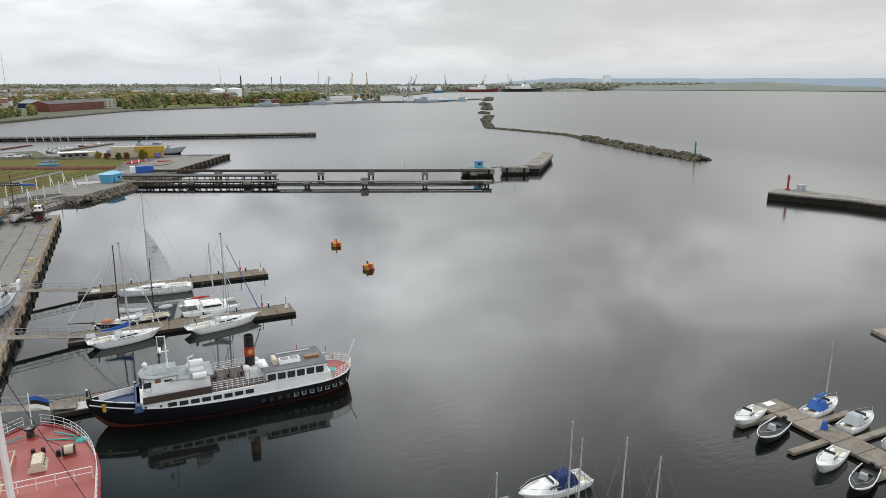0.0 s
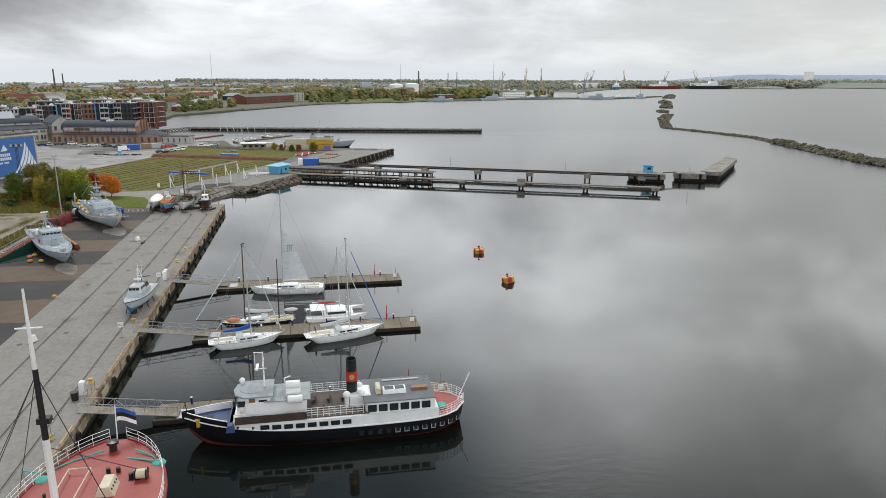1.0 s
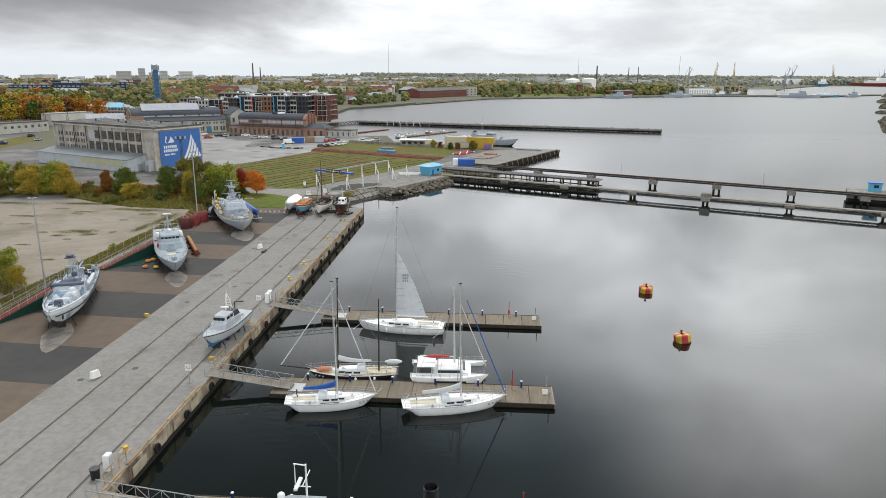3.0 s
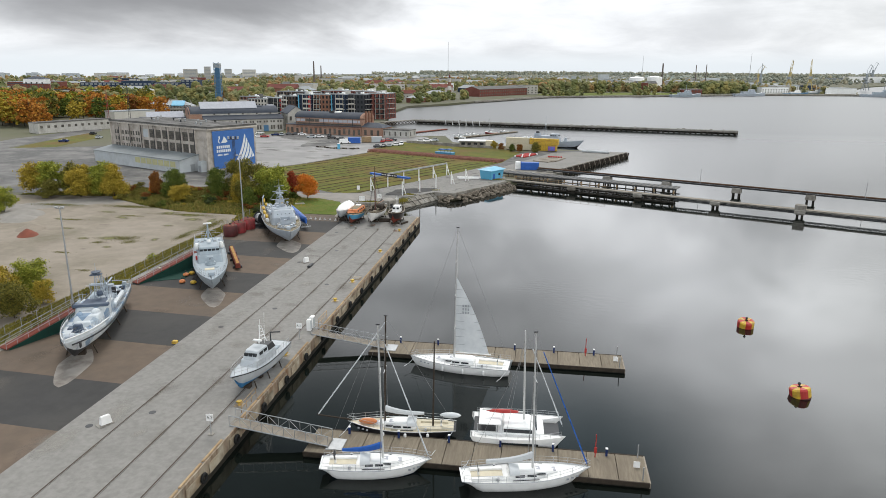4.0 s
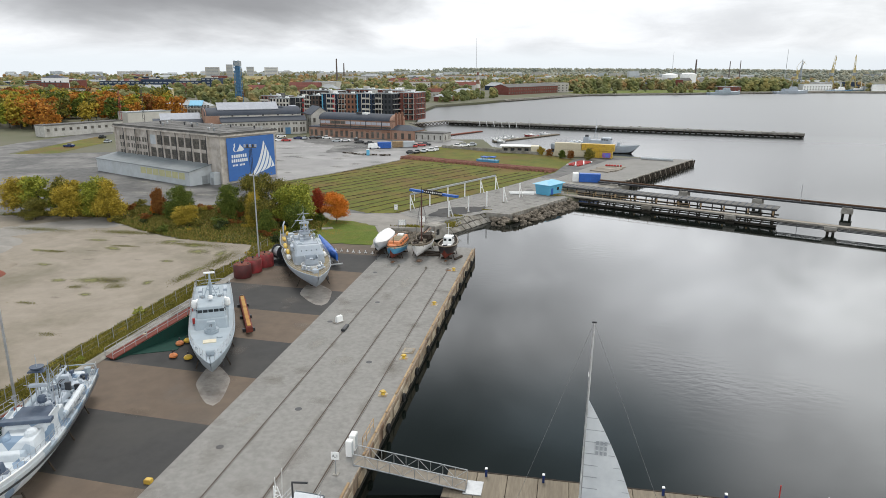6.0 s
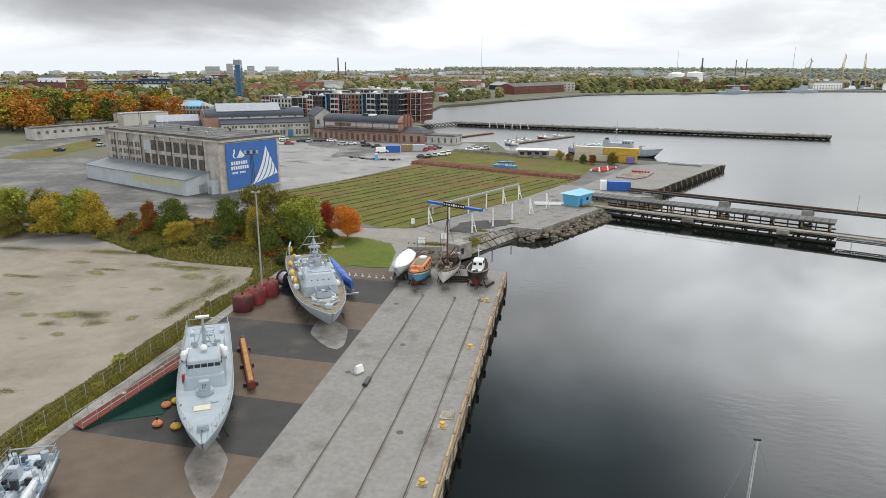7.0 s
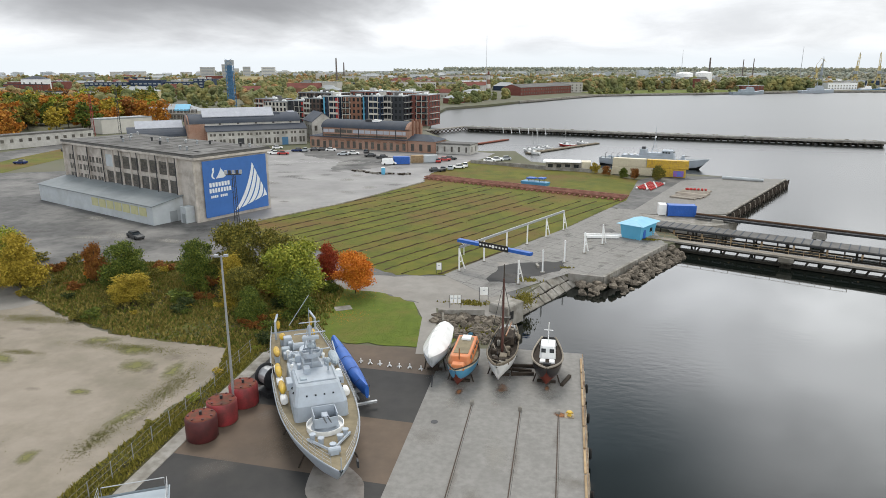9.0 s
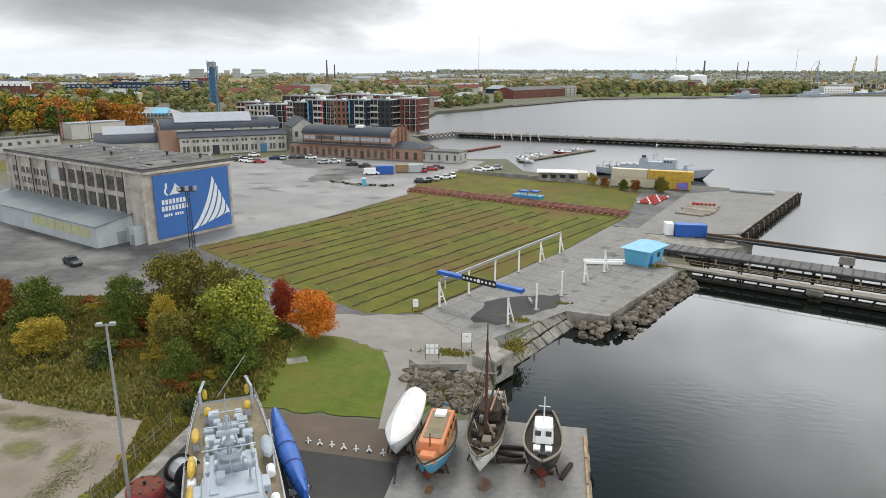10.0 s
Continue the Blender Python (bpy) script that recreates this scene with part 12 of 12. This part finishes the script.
# trees and bushes between the lot and the road
near = [
    (-50.6, 220.3, 7.4, 7.4, "orange", "round", "bright orange maple beside the gravel road", 3, 0.14),
    (-55.8, 223.5, 7.5, 4.5, "red", "round", "small dark red maple behind the lawn", 2, 0.1),
    (-57.6, 213.6, 10.4, 10.5, "lime", "round", "broad yellow-green tree behind the lawn", 3, 0.08),
    (-55.5, 209.0, 7.0, 6.5, "green", "round", "dense green bush behind the minesweeper", 2, 0.04),
    (-60.4, 205.2, 6.5, 5.0, "green", "tall", "young green tree at the scrub's edge", 3, 0.06),
    (-64, 211.5, 7.5, 7.0, "olive", "round", "olive green bush in the scrub", 3, 0.05),
    (-66.8, 213.4, 8.2, 5.2, "yellow", "round", "yellowing young tree in the scrub", 2, 0.08),
    (-70.5, 222.0, 11.5, 9.5, "olive", "round", "tall olive-green tree before the banner", 3, 0.08),
    (-64.5, 223.0, 10.0, 8.5, "olive", "round", "leafy olive tree by the road", 3, 0.08),
    (-74.4, 216.6, 9.0, 6.8, "green", "round", "round green tree by the road", 3, 0.06),
    (-88.6, 215.4, 8.8, 8.0, "green", "round", "broad green tree in the scrub", 3, 0.06),
    (-84.6, 210.6, 5.2, 6.5, "yellow", "round", "golden yellow bush before a green tree", 3, 0.05),
    (-97.4, 219.5, 5.0, 3.5, "orange", "tall", "thin orange-brown bush by the road", 2, 0.05),
    (-127, 209, 5.5, 6.0, "olive", "round", "low olive bush by the track", 3, 0.03),
    (-101.5, 217.5, 8.2, 5.0, "rust", "tall", "bronze young tree by the track", 2, 0.06),
    (-110.5, 212, 10.5, 8.5, "yellow", "tall", "yellow birch at the lot's edge", 3, 0.06),
    (-115, 214, 10.2, 10.0, "lime", "round", "yellow-green birch clump at the lot", 3, 0.05),
    (-120, 211.5, 9.6, 9.0, "yellow", "round", "yellow birch clump at the lot", 3, 0.05),
    (-124, 215, 10.0, 8.0, "olive", "round", "olive green birch clump by the road", 2, 0.05),
    (-129, 213, 10.0, 10.0, "lime", "round", "yellow-green birch clump at the lot", 2, 0.05),
    (-135, 214, 9.6, 10.0, "yellow", "round", "yellow birch clump at the lot", 2, 0.05),
    (-116.5, 191, 7.0, 6.5, "lime", "round", "yellow-green shrub on the lot", 2, 0.03),
    (-122, 188, 6.0, 6.0, "yellow", "round", "yellow shrub on the lot", 2, 0.03),
    (-64.8, 136.5, 6.4, 6.4, "lime", "round", "green bush by the fence", 3, 0.03),
    (-66.5, 132, 6.4, 6.5, "yellow", "round", "yellow bush by the fence", 3, 0.03),
    (-60.5, 127.5, 6.0, 6.0, "olive", "round", "olive bush by the fence", 3, 0.03),
    (-62, 121.5, 6.5, 6.5, "green", "round", "green bush by the fence", 3, 0.03),
    (-66, 115, 7, 7, "olive", "round", "olive bush by the fence", 2, 0.03),
    (-60.8, 133.5, 4.0, 3.5, "yellow", "round", "small yellow bush by the fence", 2, 0.03),
]
for k, (x, y, h, w, leaf, shape, label, fine, low) in enumerate(near):
    x += 9.0 if x < -98 and y > 200 else 3.0 if x < -80 and y > 200 else 0.0
    tree(x, y, h * 0.9, w, leaf, label, fine, low, shape, k, "tree" if h > 7 else "bush", "trees of the scrub strip")
rng = random.Random(15)
for k in range(70):
    x, y = rng.uniform(-112, -54), rng.uniform(199, 231)
    lo_ = 198 + max(0, (-76 - x)) * 0.45
    if y < lo_ or y > 228:
        continue
    h = rng.uniform(0.8, 2.6)
    tree(x, y, h, h * rng.uniform(1.2, 2.0), rng.choice(("olive", "dark", "olive", "green", "rust", "yellow")), "low scrubby bush in rough grass", 4, 0.0, "half", k, "bush", "low scrub")
for k in range(16):
    y = 100 + k * 6.4 + rng.uniform(-2, 2)
    h = rng.uniform(0.5, 1.1)
    tree(-57.2 + rng.uniform(-1.8, 1.8), y, h, h * 1.9, rng.choice(("lime", "olive", "yellow", "olive")), "low tuft of weeds along the fence", 4, 0.0, "half", k, "bush", "weeds along the fence", 1.96)
for x, y, leaf, h in ((-10.2, 348, "yellow", 4.5), (-7, 344, "rust", 4.2), (-2, 340, "green", 4.4), (1.2, 338.5, "rust", 4.6), (8.0, 338, "olive", 6.0)):
    tree(x, y, h * 0.75, h * 0.75, leaf, "rounded autumn bush beside the containers", 2, 0.03, "round", int(x), "bush")
# orange wood on the left
rng = random.Random(17)
for k in range(360):
    x, y = rng.uniform(-430, -240), rng.uniform(385, 640)
    if y < 372 + (-232 - x) * 0.10 + 16 or x > -225 - (y - 385) * 0.12:
        continue
    if math.degrees(math.atan2(-(x + 21), y - 143)) < 33.5 or (x > -262 and y < 470):
        continue
    h = rng.uniform(12, 17)
    tree(x, y, h, h * rng.uniform(0.85, 1.12), rng.choice(("amber", "rust", "olive", "amber", "amber", "yellow", "lime", "olive", "green")), "tall autumn tree of the park wood", 4, 0.1, "round", k, group="autumn park wood")
# ---- far woods, uncountable ----
def lump(fine):
    """A round leaf clump of unit radius: points and faces."""
    bm = bmesh.new()
    bmesh.ops.create_icosphere(bm, subdivisions=fine, radius=1.0)
    bm.verts.ensure_lookup_table()
    out = np.array([v.co[:] for v in bm.verts]), np.array([[v.index for v in f.verts] for f in bm.faces])
    bm.free()
    return out


def clumps_mesh(name, trees, leaf, seed, lumps, fine, sprays):
    """Crowns of overlapping uneven clumps with loose sprays round them; trees are (x, y, z, height, width)."""
    rng = np.random.default_rng(seed)
    lv, lf = lump(fine)
    tr = np.array(trees, float)
    n, m = len(tr), lumps
    u = (np.arange(m)[None, :] + rng.uniform(0.1, 0.9, (n, m))) / m * 0.80 + 0.12
    ang = np.arange(m)[None, :] * 2.4 + rng.uniform(0, 6.28, (n, 1)) + rng.uniform(-0.5, 0.5, (n, m))
    wide = np.sqrt(np.clip(1 - ((u - 0.42) / 0.66) ** 2, 0.04, 1))
    h, w = tr[:, 3:4], tr[:, 4:5]
    off = w * 0.28 * wide * rng.uniform(0.3, 1.15, (n, m))
    c = np.stack([tr[:, 0:1] + off * np.cos(ang), tr[:, 1:2] + off * np.sin(ang), tr[:, 2:3] + h * u], 2)
    rad = w * (0.17 + 0.13 * wide) * rng.uniform(0.75, 1.2, (n, m)) * (5.0 / m) ** 0.25
    jit = rng.uniform(0.72, 1.22, (n, m, len(lv), 1))
    v = c[:, :, None, :] + lv[None, None] * jit * rad[:, :, None, None] * np.array([1, 1, 0.85])
    v = v.reshape(-1, 3)
    f = (lf[None] + (np.arange(n * m) * len(lv))[:, None, None]).reshape(-1, 3)
    faces = f.tolist()
    if sprays:
        cc, rr = np.repeat(c.reshape(-1, 3), sprays, 0), np.repeat(rad.reshape(-1, 1), sprays, 0)
        d = rng.normal(0, 1, cc.shape)
        d /= np.linalg.norm(d, axis=1, keepdims=True)
        p = cc + d * rr * rng.uniform(0.9, 1.2, (len(cc), 1))
        a = rng.normal(0, 1, cc.shape)
        a /= np.linalg.norm(a, axis=1, keepdims=True)
        b = np.cross(a, d)
        s = rr * rng.uniform(0.14, 0.30, (len(cc), 1))
        q = np.stack([p - a * s, p + b * s * 0.8, p + a * s, p - b * s * 0.8], 1).reshape(-1, 3)
        faces += (np.arange(len(q)).reshape(-1, 4) + len(v)).tolist()
        v = np.concatenate([v, q])
    me = bpy.data.meshes.new(name)
    me.from_pydata(v.tolist(), [], faces)
    me.materials.append(leaf)
    return me


def far_wood(name, spots, leaf, label, seed, h0, h1, lumps=5, base=2.0, fine=1, sprays=2):
    rng = np.random.default_rng(seed)
    trees = []
    for x, y in spots:
        h = rng.uniform(h0, h1)
        trees.append((x, y, base - 0.06 * h, h, h * rng.uniform(0.75, 1.15)))
    return tagged(new(name, clumps_mesh(name, trees, leaf, seed, lumps, fine, sprays)), label, "woods", kind="stuff")


def scatter(seed, n, fn):
    rng = random.Random(seed)
    out = []
    while len(out) < n:
        p = fn(rng)
        if p:
            out.append(p)
    return out


def shore_ok(x, y):
    return inside(COAST, x, y)


def band(x0, x1, y0, y1):
    return lambda r: (lambda x, y: (x, y) if shore_ok(x, y) and shore_ok(x + 55, y - 40) and not (-130 < x < 60 and 850 < y < 1060) and abs(x) < y * 1.1 else None)(r.uniform(x0, x1), r.uniform(y0, y1))


def behind_shore(pts, deep, clear=6):
    """Spots in a belt behind a shore line that runs with the land on its left."""
    def fn(r):
        i = r.randrange(len(pts) - 1)
        a, b = Vector(pts[i]), Vector(pts[i + 1])
        p = a.lerp(b, r.random()) + Vector((a.y - b.y, b.x - a.x)).normalized() * (clear + deep * r.random() ** 1.6)
        return (p.x, p.y) if shore_ok(p.x, p.y) else None
    return fn


def under_skyline(x, y):
    """Far wood is cut short westwards to fit the camera's low skyline."""
    az = math.degrees(math.atan2(x, y))
    return math.hypot(x, y) < (1900 if az < -28 else 2500 if az < -14 else 9000)


def town_band(x0, x1, y0, y1):
    inner = band(x0, x1, y0, y1)
    return lambda r: (lambda p: p if p and under_skyline(*p) else None)(inner(r))


def street_spot(r):
    """Streets among the nearer houses, clear of the lookout tower and the shore."""
    y = r.uniform(520, 950)
    x = r.uniform(-0.9 * y, -0.02 * y - 130)
    return None if -280 < x < -245 and y < 640 else (x, y)


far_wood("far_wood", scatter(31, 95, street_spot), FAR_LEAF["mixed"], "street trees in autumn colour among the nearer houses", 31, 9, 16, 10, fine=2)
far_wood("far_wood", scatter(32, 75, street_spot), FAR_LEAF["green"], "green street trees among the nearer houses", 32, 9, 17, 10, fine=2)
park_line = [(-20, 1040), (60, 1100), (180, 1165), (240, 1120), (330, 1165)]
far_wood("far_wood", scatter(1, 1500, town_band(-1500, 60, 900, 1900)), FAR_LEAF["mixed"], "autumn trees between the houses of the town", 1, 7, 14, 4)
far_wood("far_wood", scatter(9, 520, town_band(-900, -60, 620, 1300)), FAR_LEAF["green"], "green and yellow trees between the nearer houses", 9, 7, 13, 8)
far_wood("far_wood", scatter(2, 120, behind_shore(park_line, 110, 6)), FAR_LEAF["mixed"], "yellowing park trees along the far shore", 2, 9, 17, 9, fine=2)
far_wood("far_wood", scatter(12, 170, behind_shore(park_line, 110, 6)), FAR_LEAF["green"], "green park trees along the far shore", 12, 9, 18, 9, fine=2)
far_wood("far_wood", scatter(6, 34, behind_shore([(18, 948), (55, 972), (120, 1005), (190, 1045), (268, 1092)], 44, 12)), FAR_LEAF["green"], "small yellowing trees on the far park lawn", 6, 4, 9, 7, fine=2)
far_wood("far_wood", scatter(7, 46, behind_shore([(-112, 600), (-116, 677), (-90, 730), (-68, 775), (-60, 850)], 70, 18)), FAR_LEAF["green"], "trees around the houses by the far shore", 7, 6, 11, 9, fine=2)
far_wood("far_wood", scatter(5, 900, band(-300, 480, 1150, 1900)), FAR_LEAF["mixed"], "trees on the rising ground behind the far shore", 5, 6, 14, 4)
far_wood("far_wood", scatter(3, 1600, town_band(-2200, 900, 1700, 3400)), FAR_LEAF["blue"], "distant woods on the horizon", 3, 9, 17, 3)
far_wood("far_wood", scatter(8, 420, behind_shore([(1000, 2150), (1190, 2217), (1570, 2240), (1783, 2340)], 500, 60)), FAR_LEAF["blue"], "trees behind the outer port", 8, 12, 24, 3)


# ---- far ridges on the skyline ----
def ridge(name, label, az0, az1, near, deep, top, seed, material, base=0.0):
    """A long low hill seen end to end: az in degrees east of north, top(u) in metres."""
    rings = []
    for i in range(91):
        u = i / 90
        a = radians(az0 + (az1 - az0) * u)
        h_ = max(0.5, top(u) * (1 + 0.10 * noise.noise(Vector((u * 22, seed, 0))) + 0.05 * noise.noise(Vector((u * 90, seed, 3)))))
        rings.append([(d_ * math.sin(a), d_ * math.cos(a), z_) for d_, z_ in ((near, base), (near + deep * 0.35, base + h_ * 0.7), (near + deep * 0.7, base + h_), (near + deep, base))])
    return solid(name, Geo().loft(rings, closed=False, caps=False), material, label, "hill", kind="structure", smooth=True)


# both colours carry painted haze, greyer and bluer with distance
HILL = mat("hazed_wooded_hill", (0.20, 0.23, 0.20), (0.16, 0.19, 0.17), 0.012, 0.95, c3=(0.27, 0.26, 0.20), big=0.004, amount=0.8)
ISLAND = mat("hazed_island", (0.30, 0.36, 0.43), (0.27, 0.33, 0.40), 0.004, 0.95)
arch_ = lambda u: math.sin(math.pi * u) ** 0.5
# ridge heights are shaped to fit the skyline in the camera's view
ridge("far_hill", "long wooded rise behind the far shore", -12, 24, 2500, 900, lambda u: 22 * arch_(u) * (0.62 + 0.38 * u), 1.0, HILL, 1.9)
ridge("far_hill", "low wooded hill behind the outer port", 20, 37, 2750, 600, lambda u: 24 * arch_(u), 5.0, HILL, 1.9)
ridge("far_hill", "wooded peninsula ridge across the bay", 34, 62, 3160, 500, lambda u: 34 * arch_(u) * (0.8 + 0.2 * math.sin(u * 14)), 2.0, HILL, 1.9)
ridge("far_island", "long island on the horizon, coloured with blue haze", 28, 66, 4450, 300, lambda u: 58 * min(1.0, 6 * u, 6 * (1 - u)) ** 0.5, 3.0, ISLAND)
def on_ridge(az0, az1, near, deep):
    return lambda r: (lambda a, d: (d * math.sin(a), d * math.cos(a)))(radians(r.uniform(az0, az1)), near + deep * r.uniform(0.25, 0.8))


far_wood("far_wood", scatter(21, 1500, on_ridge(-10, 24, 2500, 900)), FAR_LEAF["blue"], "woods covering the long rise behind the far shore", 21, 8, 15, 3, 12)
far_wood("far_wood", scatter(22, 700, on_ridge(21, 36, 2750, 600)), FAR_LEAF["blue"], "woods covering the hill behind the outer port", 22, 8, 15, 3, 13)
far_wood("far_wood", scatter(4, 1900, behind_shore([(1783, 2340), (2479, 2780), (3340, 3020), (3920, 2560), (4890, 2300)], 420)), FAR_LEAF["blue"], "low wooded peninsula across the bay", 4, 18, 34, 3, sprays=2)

# ---- grass and weeds, uncountable ----
def tufts(name, place, count, seed, h0, h1, leaf, label, wide=0.16, base=1.97):
    rng = np.random.default_rng(seed)
    pts = place(rng, count)
    n = len(pts)
    h = rng.uniform(h0, h1, n)
    a = rng.uniform(0, 2 * np.pi, n)
    lean = rng.normal(0, 0.35, (n, 2)) * h[:, None]
    w = wide * rng.uniform(0.6, 1.4, n)
    dx, dy = np.cos(a) * w, np.sin(a) * w
    z = np.full(n, base - 0.02)
    v = np.stack([np.stack([pts[:, 0] - dx, pts[:, 1] - dy, z], 1), np.stack([pts[:, 0] + dx, pts[:, 1] + dy, z], 1), np.stack([pts[:, 0] + lean[:, 0], pts[:, 1] + lean[:, 1], z + h], 1)], 1).reshape(-1, 3)
    me = bpy.data.meshes.new(name)
    me.from_pydata(v.tolist(), [], np.arange(3 * n).reshape(n, 3).tolist())
    me.materials.append(leaf)
    return tagged(new(name, me), label, "grass", kind="stuff")


def in_poly(poly):
    xs, ys = [p[0] for p in poly], [p[1] for p in poly]
    px, py = np.array(xs), np.array(ys)

    def place(rng, count):
        x, y = rng.uniform(min(xs), max(xs), count * 2), rng.uniform(min(ys), max(ys), count * 2)
        ok = np.zeros(len(x), bool)
        for i in range(len(poly)):
            x1, y1, x2, y2 = px[i], py[i], px[i - 1], py[i - 1]
            if y1 == y2:
                continue
            cross = ((y1 > y) != (y2 > y)) & (x < (x2 - x1) * (y - y1) / (y2 - y1) + x1)
            ok ^= cross
        p = np.stack([x, y], 1)[ok][:count]
        keep = np.sin(p[:, 0] * 0.31 + np.sin(p[:, 1] * 0.17) * 2) * np.sin(p[:, 1] * 0.23 + p[:, 0] * 0.11) + rng.uniform(-0.9, 0.9, len(p)) > -0.45
        return p[keep]
    return place


def blobs(spots):
    def place(rng, count):
        out = []
        for x, y, rx, ry in spots:
            k = max(20, int(count * rx * ry / sum(s[2] * s[3] for s in spots)))
            out.append(np.stack([x + rng.normal(0, rx * 0.5, k), y + rng.normal(0, ry * 0.5, k)], 1))
        return np.concatenate(out)
    return place


GRASS_LEAF = {
    "field": leaf_mat("field_blades", (0.105, 0.112, 0.019), (0.135, 0.135, 0.022), (0.175, 0.150, 0.030)),
    "verge": leaf_mat("verge_blades", (0.14, 0.135, 0.024), (0.22, 0.195, 0.034), (0.32, 0.265, 0.06)),
    "scrub": leaf_mat("scrub_blades", (0.12, 0.105, 0.028), (0.21, 0.172, 0.042), (0.33, 0.26, 0.075)),
    "green": leaf_mat("green_blades", (0.078, 0.105, 0.016), (0.112, 0.135, 0.020), (0.16, 0.165, 0.028)),
}
VERGE = [(-55.3, 92), (-55.3, 203), (-60, 197.5), (-57.5, 190), (-59, 175), (-59.4, 92)]
SCRUBS = [(-54, 197), (-50, 203.5), (-53, 222), (-62, 229), (-80, 233), (-105, 226), (-130, 212), (-104, 214), (-90, 205), (-76, 199), (-60, 197.5)]
tufts("verge_grass", in_poly(VERGE), 42000, 1, 0.15, 0.45, GRASS_LEAF["verge"], "tall yellowing grass along the fence", 0.09)
tufts("scrub_grass", in_poly(SCRUBS), 30000, 2, 0.15, 0.6, GRASS_LEAF["scrub"], "rough brown and olive autumn grass", 0.20)
tufts("scrub_weeds", in_poly(SCRUBS), 14000, 3, 0.2, 0.6, GRASS_LEAF["green"], "green weeds among the rough grass", 0.18)
tufts("field_grass", in_poly(FIELD), 34000, 4, 0.02, 0.06, GRASS_LEAF["field"], "uneven short field grass", 0.22)
tufts("field_weeds", in_poly(FIELD), 8000, 7, 0.03, 0.08, GRASS_LEAF["green"], "greener weeds in the field", 0.22)
tufts("lot_weeds", blobs(((-73, 172, 3.2, 1.8), (-70, 169.5, 1.6, 1.4), (-76, 168, 1.4, 0.9), (-78, 160, 1.8, 0.6), (-95, 186, 3, 0.8), (-66, 150, 1.4, 0.7), (-84, 192, 3, 0.8), (-72, 195.5, 7, 1.2), (-90, 202, 7, 1.6), (-61, 186, 1.6, 6), (-110, 201, 7, 1.6), (-62, 176, 1.2, 4))), 26000, 5, 0.02, 0.08, GRASS_LEAF["field"], "sparse weeds on the sandy lot", 0.09, 1.965)
tufts("ramp_weeds", blobs(((-25.0, 231.5, 1.6, 1.0), (-25, 222, 1.5, 3), (-33, 219, 3, 1), (-19, 239.5, 1.2, 0.5), (-3.0, 262.2, 2.4, 0.8), (-30, 208, 2.5, 2.5))), 2500, 6, 0.1, 0.4, GRASS_LEAF["verge"], "weeds in the broken concrete", 0.12, 2.0)
LAWN_AREA = [(-50, 202.4), (-37.2, 202.4), (-38.8, 212), (-41.3, 217.6), (-47.5, 221), (-52.6, 221.5), (-53.6, 210)]
tufts("lawn_grass", in_poly(LAWN_AREA), 26000, 8, 0.012, 0.035, leaf_mat("lawn_blades", (0.105, 0.15, 0.021), (0.13, 0.172, 0.025), (0.16, 0.188, 0.032)), "short uneven lawn grass", 0.12, 1.985)
tufts("leaf_litter", blobs(((-50.6, 220, 3.6, 2.6), (-53, 214, 2.5, 5), (-57, 210, 4, 5), (-49, 211, 3, 3))), 2600, 9, 0.01, 0.05, LEAF["orange"], "fallen orange leaves on the grass", 0.10, 1.99)
tufts("leaf_litter", blobs(((-52, 217, 4, 4), (-66, 212, 9, 6), (-85, 208, 8, 4))), 2600, 10, 0.01, 0.05, LEAF["yellow"], "fallen yellow leaves in the grass", 0.10, 1.99)
